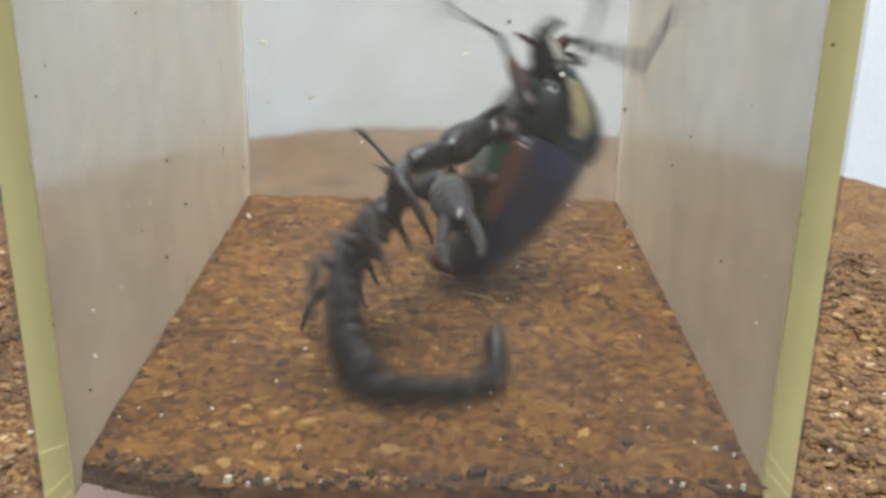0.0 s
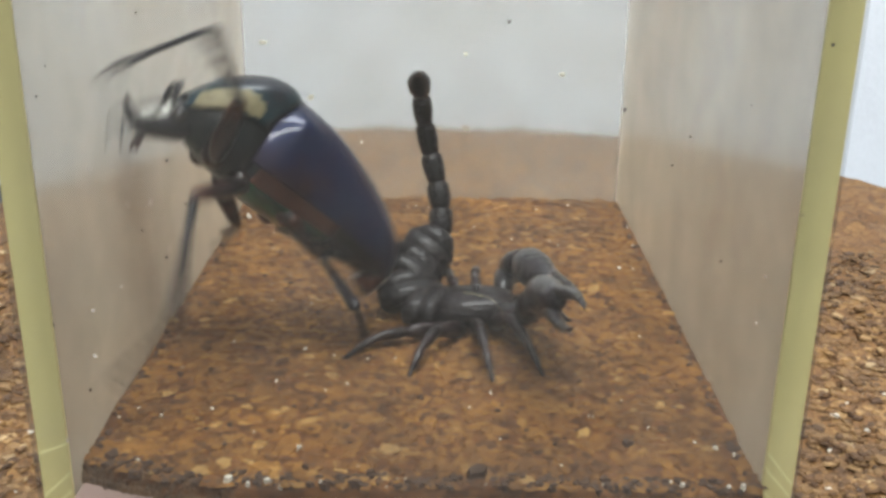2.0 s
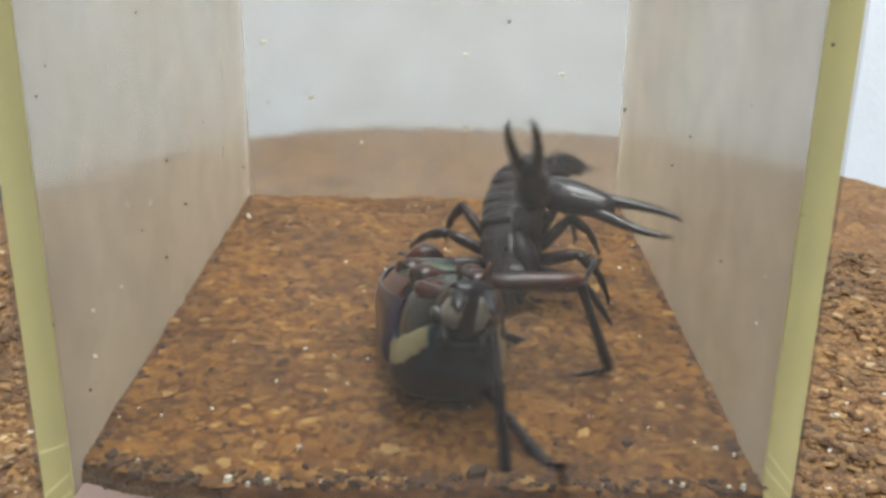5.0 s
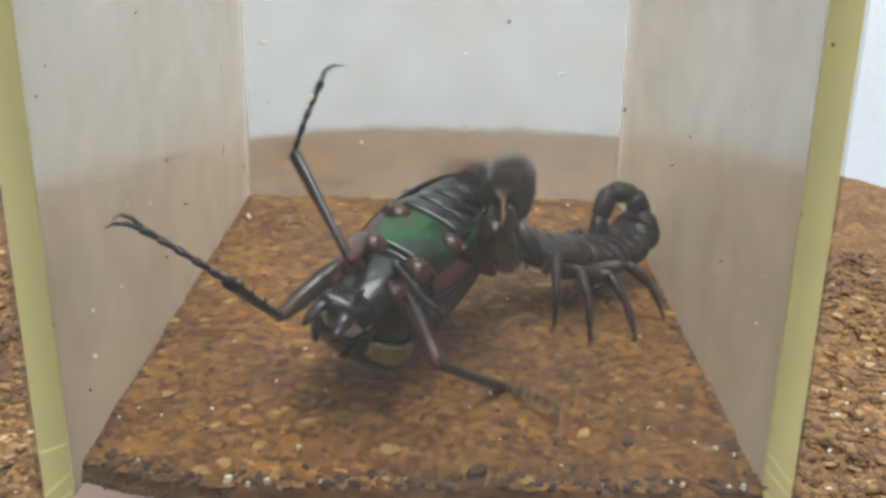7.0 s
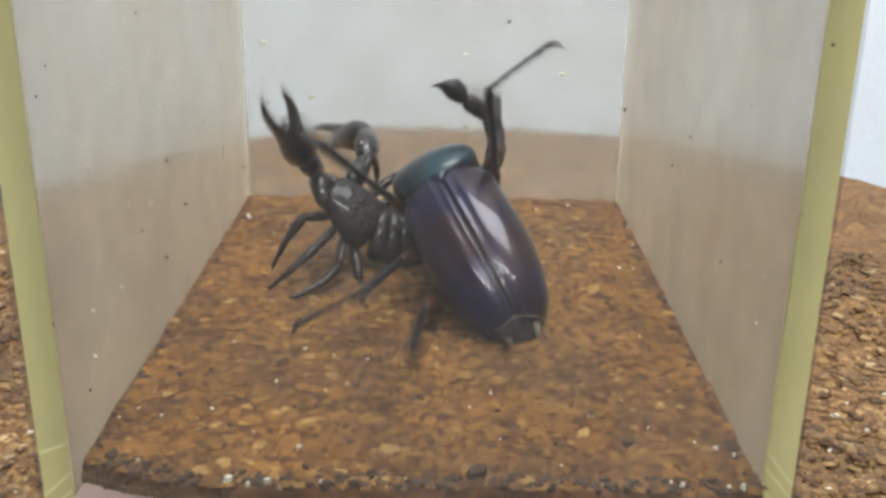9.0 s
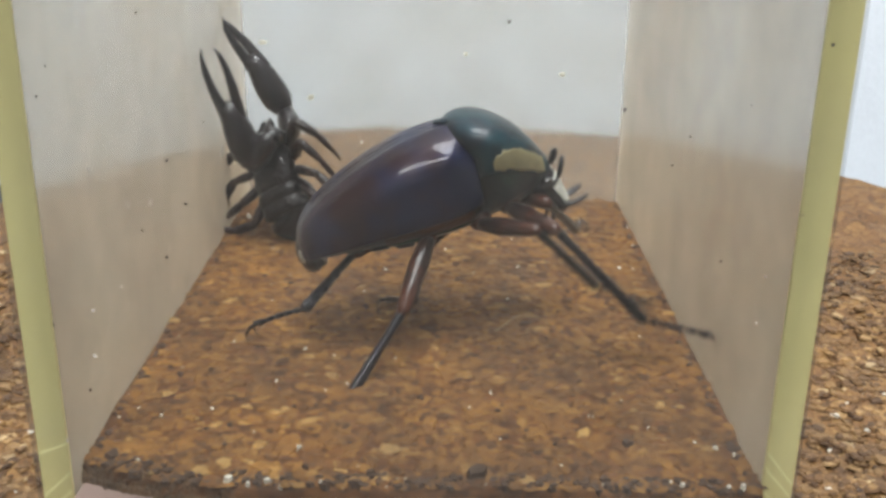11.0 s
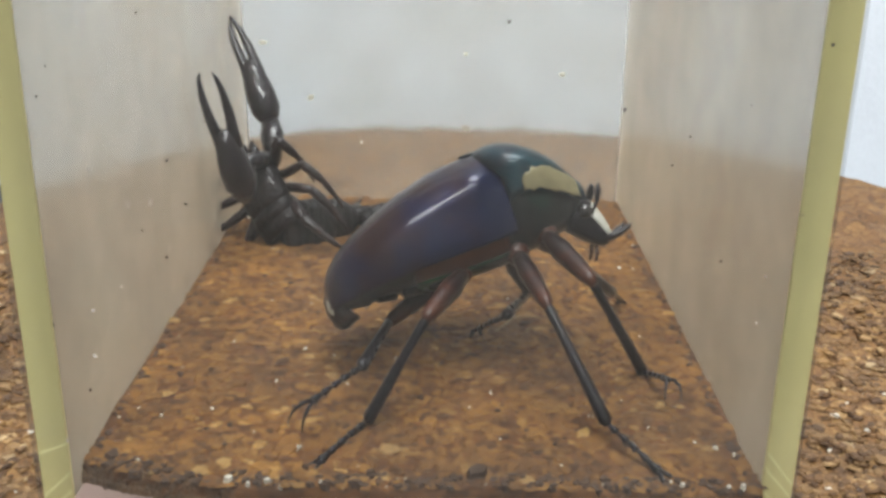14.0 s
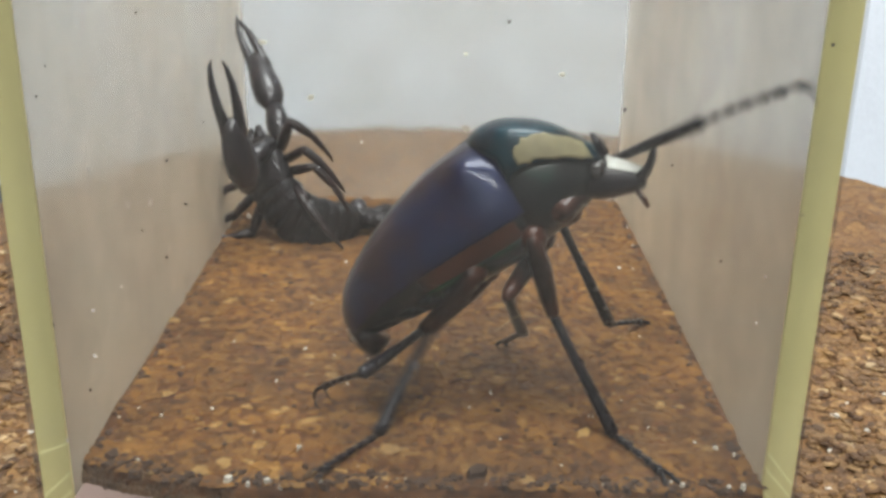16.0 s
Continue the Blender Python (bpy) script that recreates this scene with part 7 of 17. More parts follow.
    walk(beetle_legs["mid", 1][2], [(0, pose(0.03531, -0.0009, -0.00481, -67.9, -20.8, 44.5)), (0.167, pose(0.0317, -0.00086, -0.01259, -36, -10.4, 74)), (0.333, pose(0.02642, -0.00077, -0.01762, -3.4, -17.1, 104.3)), (0.5, pose(0.02238, -0.00068, -0.01971, 24.8, -38, 129.1)), (0.667, pose(0.02008, -0.00041, -0.02047, 50.4, -51, 108.5)), (0.9, pose(0.01803, 0.00032, -0.0209, 97.1, -49.5, 60.1)), (1, pose(0.01749, 0.00068, -0.02097, 114, -39.1, 43.2)), (1.1, pose(0.01712, 0.00103, -0.021, 126.6, -24, 33)), (1.233, pose(0.01683, 0.00144, -0.02101, 140, 0.4, 26.6)), (1.267, pose(0.01678, 0.00152, -0.021, 143.4, 7.2, 25.8)), (1.3, pose(0.01675, 0.0016, -0.021, 147, 14.4, 25.3)), (1.333, pose(0.01672, 0.00167, -0.021, 150.8, 21.6, 25.1)), (1.5, pose(0.01667, 0.00184, -0.02099, 166.8, 50, 30.8)), (1.667, pose(0.01806, 0.0016, -0.02083, 120.6, 62.4, 9.2)), (1.733, pose(0.01915, 0.00139, -0.02064, 85.3, 65.7, -12.4)), (1.767, pose(0.01975, 0.00127, -0.02052, 62.5, 67.4, -28.9)), (1.867, pose(0.02156, 0.00087, -0.02, -5.6, 58.5, -81.3)), (2, pose(0.02356, 0.0004, -0.01922, -30.2, 41.1, -93.8)), (2.167, pose(0.02417, 0.00025, -0.0189, 40.4, 47.7, -32)), (2.333, pose(0.02478, 0.0001, -0.01859, 83.3, 13.8, 0.8)), (2.5, pose(0.02539, -6e-05, -0.01827, 107.6, -29.3, 6.2)), (2.6, pose(0.02193, -0.00032, -0.01989, 90.5, -38.3, 39.9)), (2.667, pose(0.01667, -0.00051, -0.02106, 74.4, -32.4, 69)), (2.767, pose(0.00773, -0.00068, -0.01996, 61.1, -20, 101.5)), (2.833, pose(0.00294, -0.00069, -0.01756, 55.5, -9.9, 121.4)), (2.867, pose(0.00111, -0.00067, -0.01619, 53.9, -3.4, 131.4)), (3, pose(-0.00213, -0.00059, -0.01278, 60.8, 18.2, 167.2)), (3.233, pose(-0.00186, -0.00058, -0.01314, -81.7, 162.5, 10.2)), (3.267, pose(-0.00173, -0.00058, -0.0133, -75.5, 164.1, 12.9)), (3.367, pose(-0.00106, -0.0006, -0.01409, -58.6, 171.6, 22.8)), (3.5, pose(0.00076, -0.00067, -0.01589, 142.8, -2, -150.1)), (3.6, pose(0.0075, 0.00562, -0.01908, -18.7, -176.5, 24.9)), (3.633, pose(0.01174, 0.00841, -0.01919, -13.2, -177.7, 21.2)), (3.667, pose(0.01583, 0.01037, -0.01841, -8.8, -179.8, 16.4)), (3.733, pose(0.01985, 0.01226, -0.01647, -5, 173.7, 2.9)), (3.767, pose(0.01462, 0.01283, -0.01683, -5.8, 169.9, -6.5)), (3.8, pose(0.00509, 0.01022, -0.01582, -8, 166.1, -18.8)), (3.833, pose(-0.00081, 0.00566, -0.01321, -12.1, 163, -34.7)), (3.867, pose(-0.0041, 0.0002, -0.00967, -19.3, 162.2, -55.2)), (3.933, pose(-0.00066, -0.01452, 0.00068, 135.9, 0.9, 62.8)), (3.967, pose(0.00551, -0.01871, 0.0036, 135.1, -24.8, -5.4)), (4, pose(0.00885, -0.01991, 0.00411, -17.1, -147.6, 93.3)), (4.2, pose(0.00912, -0.02039, 0.00074, 171.3, -7, -59.3)), (4.4, pose(0.01245, -0.02078, 0.00328, 171.3, -7.3, -56.6)), (4.6, pose(0.02097, -0.01906, 0.00674, 171.9, -8.5, -54.4)), (4.833, pose(0.03144, -0.01182, 0.00535, 173.1, -10.8, -52.3)), (5.033, pose(0.03553, -0.00384, 0.00034, 174.5, -13.3, -50.9)), (5.233, pose(0.03536, 0.00159, -0.00436, 176.1, -16, -49.9)), (5.433, pose(0.03488, 0.00245, -0.00593, 178.1, -18.8, -49.4)), (5.633, pose(0.03473, 0.00209, -0.00657, -179.6, -21.3, -49.2)), (5.833, pose(0.03469, 0.00144, -0.00686, -177.2, -23.5, -49.4)), (6.067, pose(0.03469, 0.00072, -0.00695, -174.1, -25.2, -50)), (6.267, pose(0.03465, 0.00036, -0.00709, -171.4, -25.8, -50.6)), (6.5, pose(0.03441, 0.00045, -0.00773, -168.2, -25.2, -51.2)), (6.633, pose(0.03029, 0.00076, -0.01431, -164.3, -11.5, -61.5)), (6.667, pose(0.0278, 0.00083, -0.01661, -164.3, -5.7, -65.4)), (6.733, pose(0.02151, 0.00091, -0.02002, -165.8, 6.3, -72.7)), (6.767, pose(0.01813, 0.00092, -0.02086, -167.4, 11.7, -75.7)), (6.8, pose(0.01482, 0.00091, -0.02114, -169.3, 16.5, -78.4)), (6.867, pose(0.00906, 0.00086, -0.02037, 6.8, 155.5, 96.2)), (7, pose(0.0038, 0.00077, -0.01811, -176.7, 36.3, -98)), (7.167, pose(0.00418, 0.00082, -0.01832, -131.8, 28.5, -117.8)), (7.333, pose(0.00455, 0.00086, -0.01852, -86.9, 34.9, -138.2)), (7.5, pose(0.00492, 0.0009, -0.01873, -38.2, 51.9, -148.1)), (7.633, pose(0.01248, 0.00075, -0.02103, 133.4, 93.8, 2.3)), (7.667, pose(0.01598, 0.00066, -0.02111, -1.9, 95.3, -136.9)), (7.733, pose(0.02371, 0.00057, -0.01915, 167.2, 70.8, 23.2)), (7.767, pose(0.02748, 0.00058, -0.01687, 167.7, 63.4, 18.6)), (7.833, pose(0.03336, 0.0006, -0.01, 172.2, 42.3, 11.1)), (7.867, pose(0.03498, 0.00061, -0.00606, 175.9, 27.9, 7.6)), (8, pose(0.03564, 0.0006, 0.00314, -169.2, -15.7, -5.8)), (8.133, pose(0.03409, 0.0007, -0.00849, -173.2, 22.5, 19.3)), (8.167, pose(0.03136, 0.00076, -0.01304, -169.1, 34.9, 30.7)), (8.267, pose(0.01909, 0.00111, -0.02067, -141, 51.8, 75.2)), (8.333, pose(0.01287, 0.00154, -0.02102, 48.4, 125.8, -83.8)), (8.367, pose(0.0107, 0.00177, -0.0207, 45.8, 121.8, -79.5)), (8.5, pose(0.00702, 0.00236, -0.01957, 2.6, 107.9, -98.2)), (8.667, pose(0.01254, 0.00213, -0.02094, -136.3, 18.3, 108.8)), (8.733, pose(0.0185, 0.00153, -0.02076, -136.5, 1.9, 98.2)), (8.767, pose(0.02243, 0.00096, -0.01968, -140.3, -4.7, 91.3)), (8.833, pose(0.03036, -0.00066, -0.01423, -152.6, -21.2, 76)), (8.867, pose(0.03318, -0.00151, -0.01023, -159.6, -33, 68.7)), (8.9, pose(0.03483, -0.00224, -0.00618, 13.9, -133.7, -118)), (8.933, pose(0.03551, -0.00277, -0.00277, 9.3, -121.7, -125.1)), (9, pose(0.03564, -0.00318, 0.00031, 7.2, -109.6, -134.8)), (9.4, pose(0.03553, -0.00239, -0.00299, -151.2, -68, 32.4)), (9.633, pose(0.03459, -0.00141, -0.00714, -129.6, -63.4, 22.2)), (9.833, pose(0.03271, -0.00051, -0.01112, -112.7, -58.1, 17)), (10.033, pose(0.02985, 0.00023, -0.0148, -98.4, -53.1, 14.7)), (10.267, pose(0.02573, 0.00063, -0.01806, -85, -49.1, 13.8)), (10.467, pose(0.02206, 0.00069, -0.01983, -75.8, -47.9, 12.8)), (10.667, pose(0.01861, 0.00071, -0.02079, -68.1, -48.1, 11.3)), (10.9, pose(0.01519, 0.0007, -0.02114, -60.6, -48.7, 9.7)), (11.3, pose(0.01176, 0.00069, -0.02094, -53.5, -47.6, 11.9)), (11.5, pose(0.01113, 0.00066, -0.02084, -53.2, -43.2, 17.1)), (11.767, pose(0.00906, 1e-05, -0.02039, -54.7, -29.5, 28.5)), (12, pose(0.00759, -0.00072, -0.01991, -56.9, -19.8, 36.7)), (12.233, pose(0.00679, -2e-05, -0.01962, -56.8, -20.2, 24.7)), (12.5, pose(0.00584, 0.00065, -0.0192, -57.2, -19.5, 13.3)), (12.767, pose(0.00384, 0.00116, -0.01811, -49.6, -12.3, 3.1)), (13, pose(0.0017, 0.00179, -0.01658, -43.1, -6.9, 1.3)), (13.267, pose(0.00143, 0.00025, -0.01646, -47.9, -4.5, 25.9)), (13.5, pose(0.00123, -0.0012, -0.01626, -51, -2.1, 42.1)), (13.767, pose(-0.00038, -0.0014, -0.01476, -47.8, -7.1, 44.2)), (14, pose(-0.00119, -0.00093, -0.01391, -39.4, -13.4, 43.1)), (14.267, pose(-0.00287, 0.00157, -0.01166, -12.2, 1.7, 24.7)), (14.5, pose(-0.00307, 0.00262, -0.01115, 0, 21.6, 21.1)), (14.667, pose(-0.00197, 0.00225, -0.01282, -17, 17, 68.2)), (14.833, pose(-0.00169, -0.00159, -0.01327, -8.9, 32.4, 141.9)), (15, pose(-0.00253, -0.00179, -0.01212, 2.3, 16, -156.8)), (15.167, pose(-0.00162, -0.00187, -0.01332, 3.4, 22.3, -155.7)), (15.333, pose(-0.00096, -0.00199, -0.01407, 3.6, 28.8, -154.7)), (15.5, pose(-0.00033, -0.00198, -0.01474, 4.4, 34, -153.8)), (15.767, pose(0.00211, -0.00228, -0.01684, 12.1, 43.9, -144)), (16, pose(0.00472, -0.00282, -0.01843, 21.3, 47.5, -129))])
    walk(beetle_legs["mid", -1][0], [(0, pose(0.0046, -0.00644, -0.00729, 136.8, -23.1, -74.1)), (0.5, pose(0.0046, -0.00644, -0.00729, 136.8, -23.1, -74.1)), (0.733, pose(0.0046, -0.00644, -0.00729, 68.4, -34.9, -77.7)), (1, pose(0.0046, -0.00644, -0.00729, -10.1, -41.3, -64.5)), (1.167, pose(0.0046, -0.00644, -0.00729, 56.8, -71, -145.3)), (1.333, pose(0.0046, -0.00644, -0.00729, 114.4, -38.1, 142.8)), (1.5, pose(0.0046, -0.00644, -0.00729, 104.1, 0.7, 99.3)), (1.733, pose(0.0046, -0.00644, -0.00729, 107.1, 7.3, 172.7)), (2, pose(0.0046, -0.00644, -0.00729, 103, 15, -135.1)), (2.267, pose(0.0046, -0.00644, -0.00729, 125.7, 44.6, -167.1)), (2.5, pose(0.0046, -0.00644, -0.00729, 114.5, 79.6, 138.7)), (2.733, pose(0.0046, -0.00644, -0.00729, -33.1, 37.7, -14.5)), (3, pose(0.0046, -0.00644, -0.00729, -30.9, -23.5, -22.8)), (3.267, pose(0.0046, -0.00644, -0.00729, -12.3, 23.6, 9.8)), (3.5, pose(0.0046, -0.00644, -0.00729, 44.9, 41.4, 75.5)), (3.733, pose(0.0046, -0.00644, -0.00729, 53.8, -14.5, 86.4)), (3.867, pose(0.0046, -0.00644, -0.00729, 97.1, -67.6, 6.9)), (4, pose(0.0046, -0.00644, -0.00729, 141.1, -41.5, -1.7)), (4.2, pose(0.0046, -0.00644, -0.00729, 135, -64.1, 5.6)), (4.767, pose(0.0046, -0.00644, -0.00729, -149.2, -21.7, -71.5)), (5.333, pose(0.0046, -0.00644, -0.00729, -136.8, 41.7, -86.7)), (6.5, pose(0.0046, -0.00644, -0.00729, -15, 51.5, 48.3)), (6.667, pose(0.0046, -0.00644, -0.00729, -16.8, 9, 72.2)), (6.833, pose(0.0046, -0.00644, -0.00729, -36.9, -28.9, 100.8)), (7, pose(0.0046, -0.00644, -0.00729, -87.3, -44, 157.1)), (7.167, pose(0.0046, -0.00644, -0.00729, -108.3, -49.7, -135.5)), (7.333, pose(0.0046, -0.00644, -0.00729, -123.9, -39, -72.6)), (7.5, pose(0.0046, -0.00644, -0.00729, -120.7, -23.9, -22.3)), (7.667, pose(0.0046, -0.00644, -0.00729, -74.3, -5.5, -40.8)), (7.833, pose(0.0046, -0.00644, -0.00729, -32.7, 20.1, -41.1)), (8, pose(0.0046, -0.00644, -0.00729, 16.7, 40.4, -14.4)), (8.267, pose(0.0046, -0.00644, -0.00729, 19.7, -16.9, -44.4)), (8.4, pose(0.0046, -0.00644, -0.00729, 53.5, -56.6, -96.9)), (8.5, pose(0.0046, -0.00644, -0.00729, -65.4, -129.5, 9.7)), (8.733, pose(0.0046, -0.00644, -0.00729, 125.4, -50.4, -101)), (8.867, pose(0.0046, -0.00644, -0.00729, 150.6, -37.2, -63.7)), (9, pose(0.0046, -0.00644, -0.00729, 41.9, -110.5, 61.8)), (9.4, pose(0.0046, -0.00644, -0.00729, 143.9, -33.9, -41.3)), (9.833, pose(0.0046, -0.00644, -0.00729, 106.1, -38.2, -57.6)), (10.667, pose(0.0046, -0.00644, -0.00729, 53.5, -15.7, -50.9)), (11.3, pose(0.0046, -0.00644, -0.00729, 18.3, -1.6, -62.1)), (11.5, pose(0.0046, -0.00644, -0.00729, 10.4, 3.7, -61.7)), (11.767, pose(0.0046, -0.00644, -0.00729, 10.2, 12.1, -48)), (12, pose(0.0046, -0.00644, -0.00729, 15.2, 15.4, -37.6)), (12.233, pose(0.0046, -0.00644, -0.00729, 18.2, 22, -50.9)), (12.5, pose(0.0046, -0.00644, -0.00729, 12.5, 32.7, -84.9)), (12.767, pose(0.0046, -0.00644, -0.00729, 6.4, 26.1, -91)), (13, pose(0.0046, -0.00644, -0.00729, 5.6, 36.3, -85.4)), (13.267, pose(0.0046, -0.00644, -0.00729, 4.1, 46.2, -88.8)), (13.5, pose(0.0046, -0.00644, -0.00729, 2.9, 49.7, -91.3)), (13.767, pose(0.0046, -0.00644, -0.00729, 4.7, 39.3, -90.2)), (14, pose(0.0046, -0.00644, -0.00729, 8.5, 32.5, -89)), (14.267, pose(0.0046, -0.00644, -0.00729, 20.4, 30.9, -79.2)), (14.5, pose(0.0046, -0.00644, -0.00729, 44.6, 21.2, -72.4)), (14.667, pose(0.0046, -0.00644, -0.00729, 14, 61.6, -157.8)), (14.833, pose(0.0046, -0.00644, -0.00729, -8.6, 56, 131.5)), (15, pose(0.0046, -0.00644, -0.00729, -7.9, 40.5, 75.9)), (15.167, pose(0.0046, -0.00644, -0.00729, -7.9, 39.5, 78.5)), (15.333, pose(0.0046, -0.00644, -0.00729, -8.4, 38.6, 83.7)), (15.5, pose(0.0046, -0.00644, -0.00729, -8.3, 39.5, 90.5)), (15.767, pose(0.0046, -0.00644, -0.00729, -7.4, 45.1, 104.2)), (16, pose(0.0046, -0.00644, -0.00729, -4.9, 50.5, 116.7))])
    walk(beetle_legs["mid", -1][1], [(0, pose(0.01472, 0, 0, 0.7, 31.2, 2.1)), (0.5, pose(0.01472, 0, 0, 0.7, 31.2, 2.1)), (1, pose(0.01472, 0, 0, -0.1, 30.5, -0.4)), (1.5, pose(0.01472, 0, 0, -0.1, 56.4, -5)), (2, pose(0.01472, 0, 0, 0.9, 32.5, 3.2)), (2.5, pose(0.01472, 0, 0, 173.9, 85.1, 174.4)), (3, pose(0.01472, 0, 0, -174.6, 68.3, -176.3)), (3.5, pose(0.01472, 0, 0, 1.2, 53.2, 2.5)), (3.733, pose(0.01472, 0, 0, 64.1, 98.6, 58.8)), (4, pose(0.01472, 0, 0, 30.2, 157.3, 56.9)), (4.067, pose(0.01472, 0, 0, 35.4, 140.3, -8.3)), (4.1, pose(0.01472, 0, 0, 27.8, 133, -47.3)), (4.2, pose(0.01472, 0, 0, 14, 113.4, -20.8)), (5.333, pose(0.01472, 0, 0, 41.3, 57.9, -19.6)), (6.5, pose(0.01472, 0, 0, -0.1, 30.3, -0.5)), (6.733, pose(0.01472, 0, 0, -133.7, 81.1, -139.8)), (7, pose(0.01472, 0, 0, -165.6, 16.5, -177.9)), (7.5, pose(0.01472, 0, 0, -172.1, 62.4, -175.1)), (8, pose(0.01472, 0, 0, 21.6, 79.3, -0.6)), (8.5, pose(0.01472, 0, 0, 40.5, 77.2, 51.4)), (9, pose(0.01472, 0, 0, -1.1, 6.6, -5.6)), (10.133, pose(0.01472, 0, 0, -2.6, 54, -4.7)), (11.3, pose(0.01472, 0, 0, -1.6, 102.9, -1.9)), (11.5, pose(0.01472, 0, 0, -1.5, 105.2, -1.8)), (11.767, pose(0.01472, 0, 0, -1.9, 101, 5.6)), (12, pose(0.01472, 0, 0, -7.8, 98, 6.3)), (12.233, pose(0.01472, 0, 0, -3.4, 100.6, 5)), (12.5, pose(0.01472, 0, 0, -1.4, 103.2, 5.6)), (12.767, pose(0.01472, 0, 0, 3.7, 86.6, 6.5)), (13, pose(0.01472, 0, 0, 0.2, 48.9, -0.4)), (13.267, pose(0.01472, 0, 0, 0.1, 25.6, -0.1)), (13.5, pose(0.01472, 0, 0, 0, 18.2, 0)), (13.767, pose(0.01472, 0, 0, -0.5, 32.6, 0.4)), (14, pose(0.01472, 0, 0, -1.2, 39.6, 1)), (14.267, pose(0.01472, 0, 0, 0.7, 52.9, 1.2)), (14.5, pose(0.01472, 0, 0, -33.5, 40.9, -51.1)), (14.667, pose(0.01472, 0, 0, -1.8, 52.3, 7.9)), (14.833, pose(0.01472, 0, 0, -1.7, 51.8, 4.4)), (15, pose(0.01472, 0, 0, -3.9, 53.8, 6)), (15.167, pose(0.01472, 0, 0, -2.6, 54.9, 5.2)), (15.333, pose(0.01472, 0, 0, -1.5, 54.1, 4.3)), (15.5, pose(0.01472, 0, 0, -0.8, 52, 3.5)), (15.767, pose(0.01472, 0, 0, -1.9, 42.6, 4.5)), (16, pose(0.01472, 0, 0, -3.3, 38.2, 6.5))])
